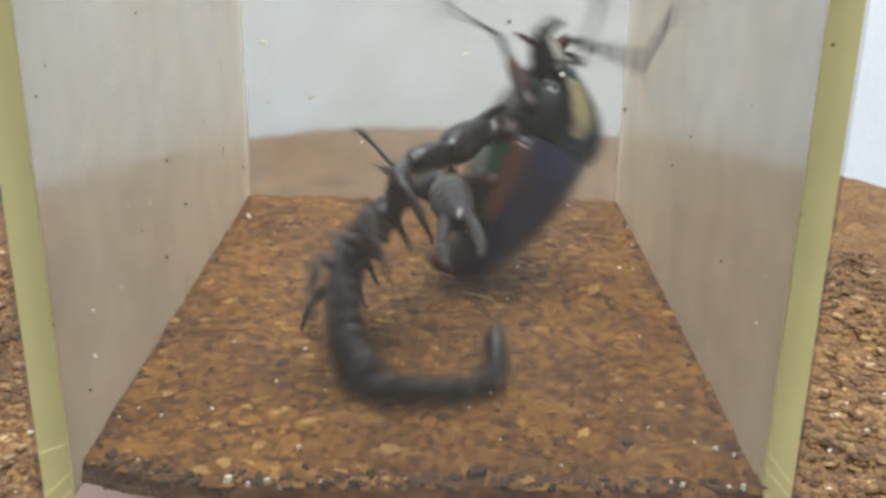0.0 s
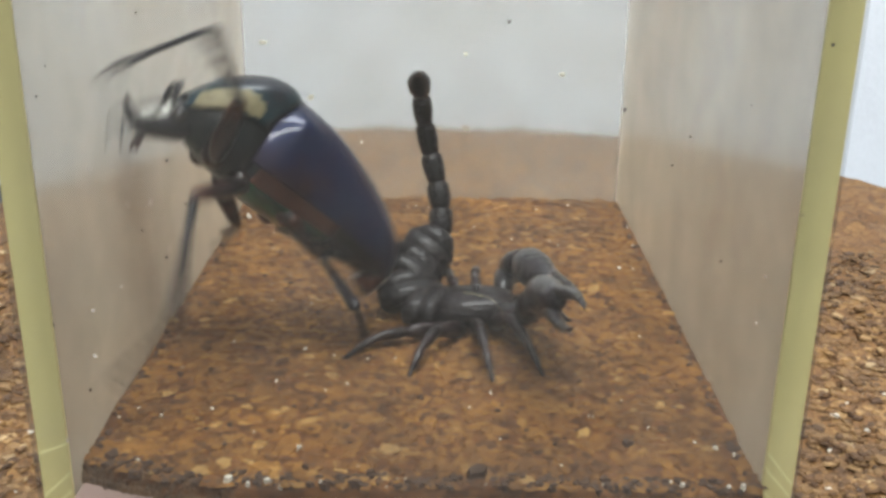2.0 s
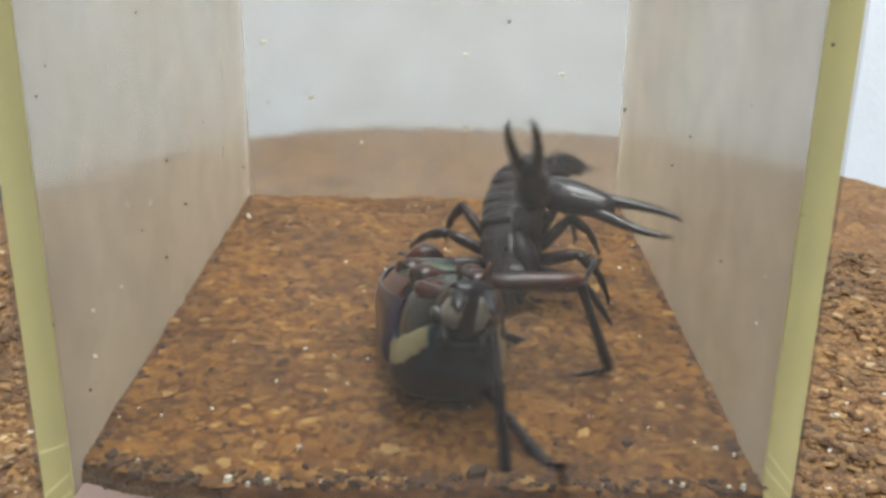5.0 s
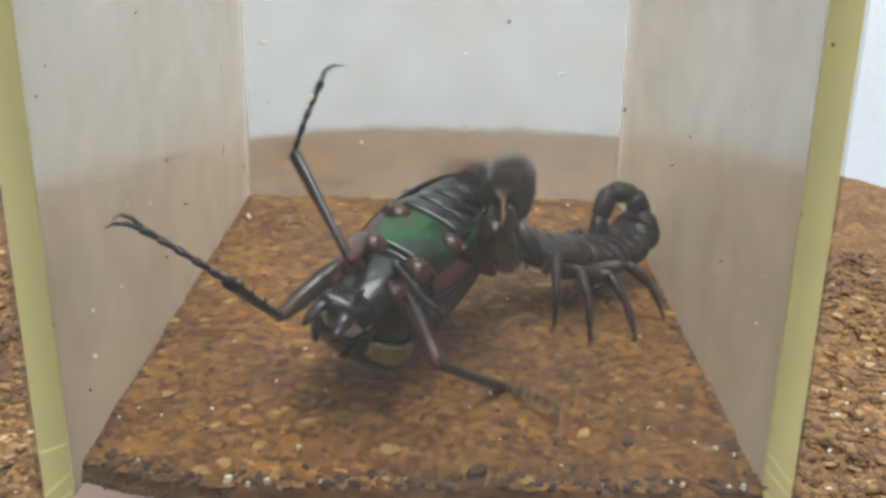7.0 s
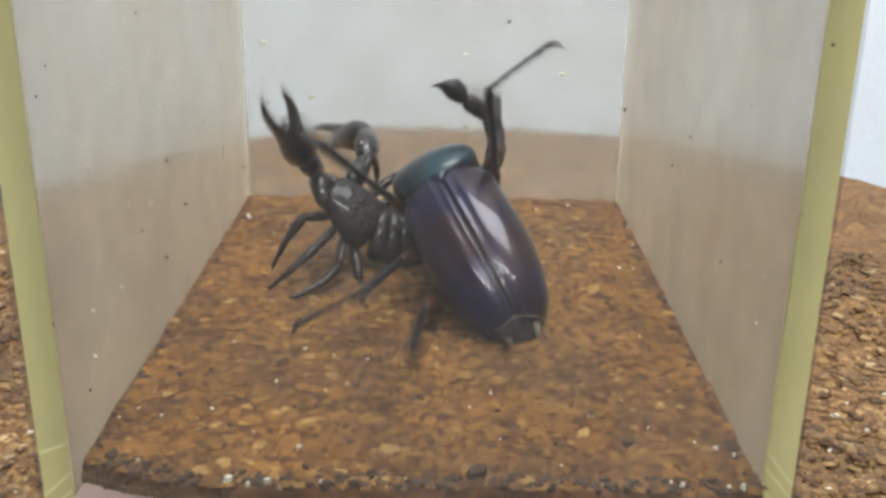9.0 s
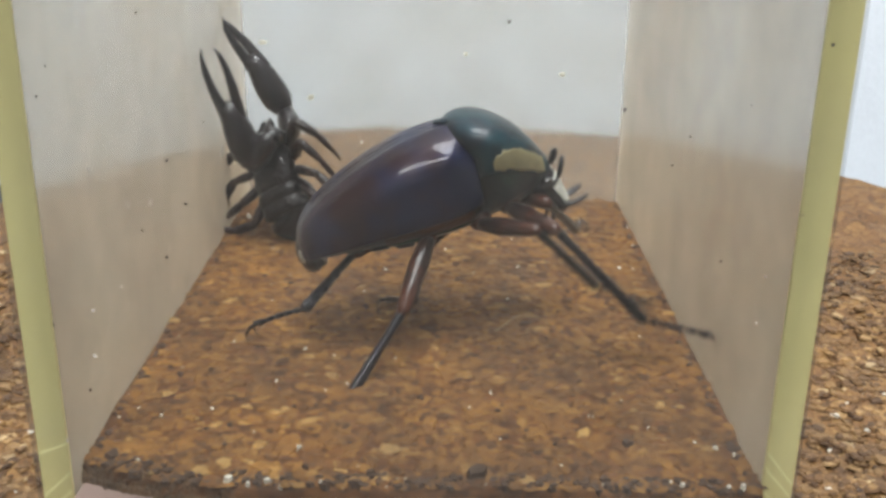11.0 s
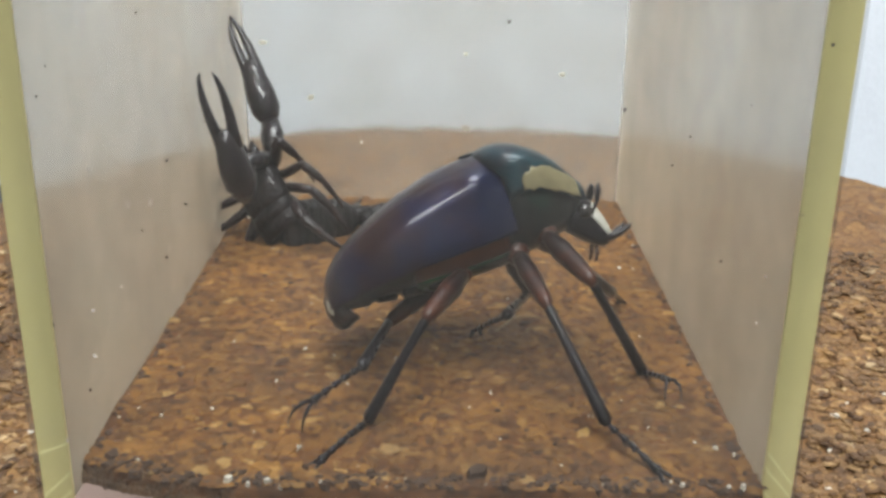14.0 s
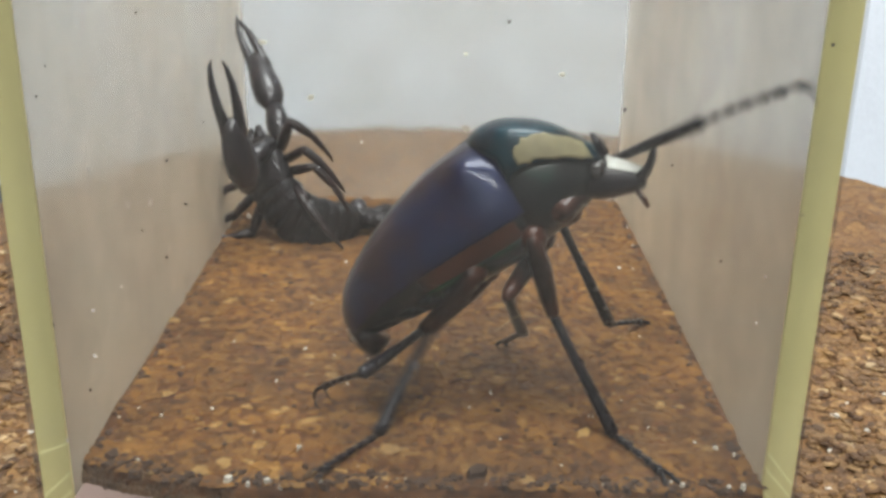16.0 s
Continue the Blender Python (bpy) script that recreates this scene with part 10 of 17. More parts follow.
    walk(beetle_legs["hind", -1][2], [(0, pose(0.02016, -0.00078, -0.01877, -162.7, -2.8, 60.1)), (0.133, pose(0.01435, -0.0008, -0.01926, 8.3, -165.2, -96.4)), (0.267, pose(0.00905, -0.00077, -0.01814, -8.2, -156, -65)), (0.333, pose(0.00687, -0.00075, -0.0172, -20.8, -154.4, -43.4)), (0.5, pose(0.00312, -0.00069, -0.0147, 139.1, -13.9, 174.8)), (1, pose(0.00042, -0.00072, -0.01188, 151.7, 29.7, 176)), (1.2, pose(0.00703, -0.00079, -0.01728, -38.8, 139, 14.9)), (1.367, pose(0.01523, 0.00118, -0.01928, -55.9, 124.9, 29.4)), (1.5, pose(0.01887, 0.00318, -0.01878, -63.4, 116.9, 35.2)), (1.733, pose(0.02395, 0.00288, -0.0172, -61.9, 109.8, 40.2)), (2, pose(0.02901, 0.00089, -0.01392, -162, 84.8, -75.9)), (2.167, pose(0.0322, 0.00021, -0.00995, 10.6, 71.5, 42.1)), (2.3, pose(0.03387, -3e-05, -0.00639, 38.3, 57.3, 24.5)), (2.333, pose(0.03413, -6e-05, -0.00561, 44.2, 53, 17.8)), (2.367, pose(0.03432, -8e-05, -0.00494, 51.7, 48.3, 11)), (2.4, pose(0.03446, -9e-05, -0.00438, 60.2, 44.4, 4.3)), (2.5, pose(0.03462, -9e-05, -0.00359, 77.4, 43.8, -11.6)), (2.633, pose(0.03101, 0.00013, -0.01171, 73.1, 62, -10.9)), (2.667, pose(0.02828, 0.00022, -0.01461, 70.8, 67.7, -8.3)), (2.733, pose(0.02102, 0.00035, -0.01855, 64.2, 79.8, -4.7)), (2.767, pose(0.0171, 0.00038, -0.01926, 54.9, 85.7, -9.4)), (2.8, pose(0.0133, 0.00039, -0.01917, 98.8, 91.8, 38.6)), (2.867, pose(0.00688, 0.00036, -0.01722, 66.8, 101.9, 13.3)), (3, pose(0.00152, 0.00029, -0.01319, -119.8, 63.8, -169.7)), (3.3, pose(0.00416, 0.00048, -0.01554, 89.9, 131.3, 5)), (3.5, pose(0.0073, 0.00082, -0.01741, -73.4, 47.8, -176.7)), (3.7, pose(0.0095, 0.00252, -0.01815, -35.4, 68.6, -135.6)), (3.733, pose(0.0098, 0.00313, -0.01815, -12, 71, -117.6)), (3.767, pose(0.0101, 0.00386, -0.0181, 20.4, 69.9, -95.7)), (3.8, pose(0.01041, 0.00473, -0.01799, 48.1, 65.2, -80.9)), (3.867, pose(0.01115, 0.00686, -0.01749, 81.4, 58.9, -64.9)), (3.9, pose(0.01163, 0.00812, -0.01707, 91.8, 60.6, -53.2)), (3.933, pose(0.0122, 0.00948, -0.01648, 102.2, 63.1, -38)), (4, pose(0.01372, 0.01237, -0.01472, 120.7, 65.6, -13.7)), (4.2, pose(0.01706, 0.01807, -0.0067, 159.9, 64.4, -12.5)), (4.5, pose(0.02227, 0.01651, -0.00752, 173.7, 64.5, -16.8)), (4.7, pose(0.02635, 0.0133, -0.00904, -177.4, 64.3, -16.4)), (4.9, pose(0.02947, 0.00913, -0.00993, -169.2, 63.8, -14.5)), (5.1, pose(0.03116, 0.00549, -0.01011, -162.3, 62.9, -11.9)), (5.3, pose(0.03166, 0.00345, -0.01023, -156.8, 61.8, -9.6)), (5.5, pose(0.03128, 0.00286, -0.01098, -153, 60.7, -8.1)), (5.7, pose(0.03032, 0.00235, -0.01234, -150.9, 59.7, -8)), (5.9, pose(0.029, 0.0017, -0.01385, -150.5, 59, -9.7)), (6.1, pose(0.02762, 0.00094, -0.01512, -152.1, 58.9, -13.9)), (6.3, pose(0.02656, 0.00029, -0.01594, -155.9, 59.3, -21.2)), (6.5, pose(0.02613, 2e-05, -0.01622, -162.4, 59.9, -32.6)), (7, pose(0.03017, -0.00046, -0.01272, 159.8, 58.4, -74.7)), (7.167, pose(0.02287, -0.00039, -0.01791, -16.2, 118.7, 117.2)), (7.3, pose(0.00944, -0.00026, -0.0183, -2.5, 114.4, 143.2)), (7.367, pose(0.00346, -0.00019, -0.015, -172.6, 67.6, -20.5)), (7.5, pose(-0.00187, -6e-05, -0.00816, -156.5, 71.5, 8.3)), (7.667, pose(-0.00252, -0.00121, -0.00649, 108, 80.4, -60.6)), (7.733, pose(-0.00234, -0.00268, -0.00654, 67.8, 70.4, -85.3)), (7.767, pose(-0.00213, -0.0037, -0.00663, 57.8, 64.7, -86.8)), (7.8, pose(-0.00179, -0.00492, -0.00673, 49.3, 59.3, -86.8)), (7.9, pose(0.00047, -0.00983, -0.00682, 29.4, 46, -83.1)), (8, pose(0.00597, -0.01569, -0.00578, 18.7, 39.3, -81.6)), (8.067, pose(0.01272, -0.01902, -0.00178, 32.3, 22.7, -108.2)), (8.1, pose(0.01561, -0.01929, 0.00104, 48.1, 16.9, -130)), (8.133, pose(0.01671, -0.01915, 0.00235, 62.3, 18.3, -152)), (8.167, pose(0.01554, -0.01923, 0.00186, 72.6, 17.4, -164)), (8.233, pose(0.00915, -0.01817, -0.001, 90.1, 5.4, -169.2)), (8.267, pose(0.0061, -0.0166, -0.00259, -81, 179.4, 8.4)), (8.333, pose(0.00356, -0.01428, -0.00484, -59.5, -175.7, 5.3)), (8.367, pose(0.00337, -0.01384, -0.00558, -45.4, 176.7, 7.5)), (8.4, pose(0.00348, -0.01367, -0.00621, -26.4, 161.7, 16.5)), (8.433, pose(0.00369, -0.01355, -0.00684, 0.7, 151.4, 32.7)), (8.467, pose(0.00385, -0.01327, -0.00762, 26.8, 150.2, 48.9)), (8.5, pose(0.00383, -0.01258, -0.00868, 37.7, 151.8, 55.3)), (8.6, pose(0.00382, -0.00681, -0.01368, -20.5, 170.6, 30.3)), (8.667, pose(0.00584, -0.00204, -0.01653, -53.4, -169, 28)), (8.767, pose(0.0117, -0.00061, -0.0189, 97.4, 3.8, -132.1)), (8.833, pose(0.01724, -0.00561, -0.01842, 92, 18.7, -117)), (8.867, pose(0.01979, -0.00893, -0.01662, 93, 21.5, -109.3)), (8.9, pose(0.02167, -0.0119, -0.01398, 95.2, 21.1, -101.9)), (8.933, pose(0.02276, -0.01405, -0.01119, 97.2, 18.8, -95.8)), (9, pose(0.02338, -0.01565, -0.00827, 98.3, 14.6, -89.7)), (9.267, pose(0.02318, -0.01518, -0.00927, 84, 15.9, -96.8)), (9.467, pose(0.02265, -0.01434, -0.01089, 67.2, 17.8, -106.7)), (9.633, pose(0.02224, -0.01326, -0.0124, 57.2, 19.3, -108.3)), (9.833, pose(0.02205, -0.0117, -0.01398, 55.6, 23.5, -95.5)), (10.033, pose(0.02235, -0.0102, -0.01497, 62.6, 25.3, -71.9)), (10.233, pose(0.02348, -0.0091, -0.01514, 68.6, 19.8, -49.1)), (10.267, pose(0.02384, -0.00891, -0.01505, 68.8, 18.3, -46.2)), (10.3, pose(0.02426, -0.00872, -0.01493, 68.8, 16.8, -43.5)), (10.333, pose(0.02472, -0.00852, -0.01478, 68.6, 15.2, -41)), (10.433, pose(0.0263, -0.00785, -0.01407, 66.9, 10.8, -34.4)), (10.633, pose(0.02983, -0.00611, -0.0116, 61, 3.6, -24.1)), (10.8, pose(0.03231, -0.00436, -0.00874, 54.6, -0.9, -17.5)), (11, pose(0.03407, -0.00238, -0.0053, 46.6, -4.5, -11.2)), (11.3, pose(0.03474, -0.00095, -0.00277, 37.8, -7.2, -4.5)), (11.5, pose(0.03474, -0.001, -0.00275, 36.1, -7.6, -2.4)), (11.633, pose(0.03474, -2e-05, -0.00275, 81.1, 0.4, -16.7)), (11.767, pose(0.03474, 0.00097, -0.00276, 124.6, 16.1, -21.5)), (12, pose(0.03474, 0.00058, -0.00287, -145.7, 32.5, 5.1)), (12.233, pose(0.03474, 8e-05, -0.00293, -71.6, 8.2, 40.1)), (12.5, pose(0.03474, 0.00258, -0.00138, 1.1, -37.8, 24)), (12.767, pose(0.03474, -0.00046, -0.00289, 43.8, -33, -13)), (13, pose(0.03283, -0.00123, -0.00873, 46.9, -22.4, -17.9)), (13.267, pose(0.03086, -0.00129, -0.01183, 47, -18.5, -18.1)), (13.5, pose(0.029, -0.00136, -0.01389, 45.7, -12, -16.7)), (13.767, pose(0.02757, -0.00138, -0.01513, 36.4, -6.4, -11.9)), (14, pose(0.02514, -0.00114, -0.01678, 29.4, -1.3, -9.3)), (14.267, pose(0.01618, -0.00057, -0.0193, 34.1, 9.8, -14.4)), (14.5, pose(0.01152, -0.00015, -0.01887, 38.7, 11.7, -18.6)), (14.667, pose(0.01128, 0.00017, -0.01882, 35.6, 9.5, -18.4)), (14.833, pose(0.01119, 0.00046, -0.01879, 30, 2.9, -15.7)), (15, pose(0.01129, 0.0007, -0.01881, 25.9, -2.5, -16)), (15.167, pose(0.01154, 0.00044, -0.01887, 27.8, -9.9, -17.3)), (15.333, pose(0.01261, 3e-05, -0.01908, 31.2, -14.6, -20.6)), (15.5, pose(0.01478, -0.00049, -0.01929, 33.6, -17.2, -21.9)), (15.633, pose(0.01686, -9e-05, -0.01916, -0.5, -19.2, 20.8)), (15.767, pose(0.01894, 0.00031, -0.01903, -27, 0.2, 57.1)), (16, pose(0.02378, 0.00287, -0.01729, -40, 51, 107.7))])
    walk(scorpion, [(0, pose(-0.01316, 0.0425, 0.02028, -40.3, -44.8, 35.1)), (0.1, pose(-0.01038, 0.04576, 0.01774, -40.1, -46.4, 42.1)), (0.167, pose(-0.01342, 0.05183, 0.01968, 37.7, -34, -22.1)), (0.233, pose(-0.01646, 0.05789, 0.02162, 74.6, 12.5, -38.7)), (0.3, pose(-0.0195, 0.06396, 0.02356, 122.4, 58.7, -16.2)), (0.5, pose(-0.02455, 0.06371, 0.02178, 93.3, 44.5, -36.3)), (0.667, pose(-0.02568, 0.05514, 0.01324, 53.6, 13.6, -30.5)), (0.8, pose(-0.02682, 0.04657, 0.0047, 12.4, -6.8, -6.7)), (1, pose(-0.02456, 0.04407, 0.00448, 12.9, 0.7, -8.8)), (1.25, pose(-0.01741, 0.05534, 0.00878, 10.5, 14.8, -24.1)), (1.367, pose(-0.00985, 0.05741, 0.01146, 19.8, 32.1, -67.3)), (1.5, pose(-0.0023, 0.05948, 0.01414, 10.3, 50, -120.4)), (1.667, pose(-0.00199, 0.05922, 0.00957, 19.4, 22.9, -57.3)), (1.8, pose(-0.00169, 0.05895, 0.005, 0, 2.2, -4)), (2, pose(0.00334, 0.05861, 0.00384, 0, -8.2, -2.6)), (2.25, pose(0.00523, 0.06069, 0.00453, 0, -12.1, -3)), (2.5, pose(0.00946, 0.06284, 0.00968, 0, -7.4, -3.6)), (2.8, pose(0.00282, 0.07474, 0.00971, 15.3, -12.5, -30.7)), (3, pose(0.00585, 0.0766, 0.01405, 9.2, -5, -69.6)), (3.5, pose(0.00442, 0.07068, 0.01542, 11.2, -5.4, -52.6)), (4, pose(0.01158, 0.07399, 0.01231, 25.3, 39.1, -49.7)), (4.2, pose(0.01158, 0.07399, 0.01231, 25.3, 39.1, -49.7)), (5.267, pose(0.02012, 0.07225, 0.01633, 2.7, 29.8, -110.9)), (6.3, pose(0.02866, 0.0705, 0.02036, -0.5, 9.3, -160.2)), (6.5, pose(0.02909, 0.06643, 0.02247, -3.4, 17.6, -159.9)), (7, pose(0.03023, 0.0699, 0.01142, 0, -11.7, -153.5)), (7.5, pose(0.01383, 0.07725, 0.01195, -25.7, -47.9, -172.1)), (7.8, pose(0.00354, 0.07599, 0.00609, -33.8, -57.9, 163.7)), (8, pose(-0.00375, 0.07343, 0.01136, -7.3, -60.1, 102.5)), (8.5, pose(-0.01234, 0.0813, 0.0168, -28.3, -52.4, 125.5)), (8.8, pose(-0.01789, 0.08967, 0.01316, -26.6, -31.2, 133.8)), (9, pose(-0.01213, 0.08805, 0.0088, -38.8, -46.6, 167.9)), (9.2, pose(-0.01541, 0.08857, 0.01057, -34.2, -40, 160.6)), (10.267, pose(-0.02665, 0.09762, 0.01181, -53.4, -49.4, 139.9)), (11.3, pose(-0.03789, 0.10668, 0.01304, -70.5, -63, 119.9)), (11.5, pose(-0.03789, 0.10668, 0.01304, -70.5, -63, 119.9)), (12, pose(-0.03793, 0.10703, 0.01486, -70, -65.4, 118.1)), (12.5, pose(-0.03842, 0.10493, 0.00927, -71.6, -57.9, 135.1)), (14.5, pose(-0.03816, 0.1047, 0.00814, -70.8, -55.9, 135.6)), (14.8, pose(-0.03861, 0.10717, 0.0157, -76.2, -63.6, 126.3)), (15, pose(-0.03897, 0.10731, 0.0201, -69, -67.3, 115.9)), (15.5, pose(-0.039, 0.10709, 0.01782, -76.5, -62.8, 127.2)), (16, pose(-0.03747, 0.10652, 0.01167, -68.8, -56.9, 132))])
    walk(scorpion_rings[0], [(0, pose(0, 0, 0, 0, -25.3, 11.9)), (0.1, pose(0, 0, 0, 0, -23.3, 0.8)), (0.3, pose(0, 0, 0, 0, -30.3, 8.2)), (0.5, pose(0, 0, 0, 0, -13.7, -1.6)), (0.8, pose(0, 0, 0, 0, 2.8, -18)), (1, pose(0, 0, 0, 0, -10.6, -16.6)), (1.25, pose(0, 0, 0, 0, 12.4, -12.8)), (1.5, pose(0, 0, 0, 0, -37.8, -13.3)), (1.8, pose(0, 0, 0, 0, 22.6, -35.3)), (2, pose(0, 0, 0, 0, 8.2, -17.8)), (2.25, pose(0, 0, 0, 0, 7.2, -16.9)), (2.5, pose(0, 0, 0, 0, 5.4, -16.5)), (2.8, pose(0, 0, 0, 0, 34.2, -30.7)), (3, pose(0, 0, 0, 0, 3.1, -6.4)), (3.5, pose(0, 0, 0, 0, -11, -5.6)), (4, pose(0, 0, 0, 0, -12.1, -5.5)), (4.2, pose(0, 0, 0, 0, -12.1, -5.5)), (6.3, pose(0, 0, 0, 0, -17.7, 0.4)), (6.5, pose(0, 0, 0, 0, -25.1, -0.1)), (7, pose(0, 0, 0, 0, -3.4, 11.9)), (7.5, pose(0, 0, 0, 0, 20.6, 15.2)), (7.8, pose(0, 0, 0, 0, 11.1, 39.9)), (8, pose(0, 0, 0, 0, -4.6, 31.9)), (8.5, pose(0, 0, 0, 0, 4.5, 8.2)), (8.8, pose(0, 0, 0, 0, -3.4, 3.5)), (9, pose(0, 0, 0, 0, 6.7, 36.1)), (9.2, pose(0, 0, 0, 0, 2.7, 20.1)), (11.3, pose(0, 0, 0, 0, -3.1, 4.4)), (11.5, pose(0, 0, 0, 0, -3.1, 4.4)), (12, pose(0, 0, 0, 0, -3.6, 5.3)), (12.5, pose(0, 0, 0, 0, -8.8, 13.5)), (14.5, pose(0, 0, 0, 0, -10.5, 12.6)), (14.8, pose(0, 0, 0, 0, -0.8, -0.2)), (15, pose(0, 0, 0, 0, 0, -0.4)), (15.5, pose(0, 0, 0, 0, -3.1, 5.9)), (16, pose(0, 0, 0, 0, -7.8, 16.4))])
    walk(scorpion_rings[1], [(0, pose(-0.00531, -0.00112, -0.00256, -2.3, -35.8, 17.1)), (0.1, pose(-0.00551, -8e-05, -0.00238, -4, -39.6, 10.5)), (0.3, pose(-0.00513, -0.00074, -0.00303, 1.3, -65.8, 6)), (0.5, pose(-0.00583, 0.00016, -0.00143, 1.7, -20.7, -8.7)), (0.8, pose(-0.0057, 0.00186, 0.00029, -0.6, 7.6, -29.8)), (1, pose(-0.00565, 0.00169, -0.0011, 1.6, -6.7, -25.4)), (1.25, pose(-0.00571, 0.0013, 0.00128, -2.2, 35.3, -22.4)), (1.367, pose(-0.00516, 0.0012, -0.0012, 2.4, -25.7, -25.2)), (1.5, pose(-0.00461, 0.00109, -0.00368, 65.8, -82.6, -87.7)), (1.667, pose(-0.00457, 0.00214, -0.00069, 10.9, -19.9, -48.9)), (1.8, pose(-0.00452, 0.0032, 0.00231, -12.4, 42.4, -66.3)), (2, pose(-0.00566, 0.00181, 0.00085, -7.9, 40, -70.4)), (2.25, pose(-0.0057, 0.00173, 0.00075, -4.8, 33.2, -53.2)), (2.5, pose(-0.00573, 0.00169, 0.00056, -3.6, 31.5, -52.7)), (2.8, pose(-0.00427, 0.00253, 0.00337, -39.9, 51.6, -103.6)), (3, pose(-0.00595, 0.00067, 0.00033, -0.7, 24.7, -17.9)), (3.5, pose(-0.00586, 0.00058, -0.00114, 1.6, -3.5, -14.1)), (4, pose(-0.00584, 0.00056, -0.00125, 1.3, -12.2, -11.7)), (4.2, pose(-0.00584, 0.00056, -0.00125, 1.3, -12.2, -11.7)), (6.3, pose(-0.00571, -4e-05, -0.00183, 2.3, -34.1, -6.8)), (6.5, pose(-0.00543, 1e-05, -0.00255, 5.3, -53.2, -11.1)), (7, pose(-0.00586, -0.00123, -0.00036, -0.4, 9.4, 19.2)), (7.5, pose(-0.00542, -0.00147, 0.00211, 2.5, 33.1, 22.2)), (7.8, pose(-0.00452, -0.00377, 0.00115, 4.3, 13.7, 63)), (8, pose(-0.00508, -0.00316, -0.00048, -2.1, -12, 59)), (8.5, pose(-0.00592, -0.00086, 0.00047, 0.8, 1.8, 18)), (8.8, pose(-0.00598, -0.00037, -0.00035, -0.8, -1.9, 17)), (9, pose(-0.00482, -0.00351, 0.0007, 1.8, 17.1, 51.4)), (9.2, pose(-0.00563, -0.00206, 0.00028, 1, 2.1, 41.5)), (11.3, pose(-0.00597, -0.00046, -0.00033, -1.9, -56.1, 25.8)), (11.5, pose(-0.00597, -0.00046, -0.00033, -1.9, -56.1, 25.8)), (12, pose(-0.00596, -0.00056, -0.00038, -0.4, -33.7, 10.4)), (12.5, pose(-0.00577, -0.00138, -0.00091, -8.7, -54.9, 55)), (14.5, pose(-0.00576, -0.00129, -0.00109, -13.9, -55.4, 72.3)), (14.8, pose(-0.006, 2e-05, -8e-05, -0.1, -17.5, 8.4)), (15, pose(-0.006, 4e-05, 0, 0, -15.1, 6)), (15.5, pose(-0.00596, -0.00062, -0.00032, -0.4, -24.5, 12.4)), (16, pose(-0.0057, -0.00167, -0.00081, -2.5, -33.1, 33.5))])
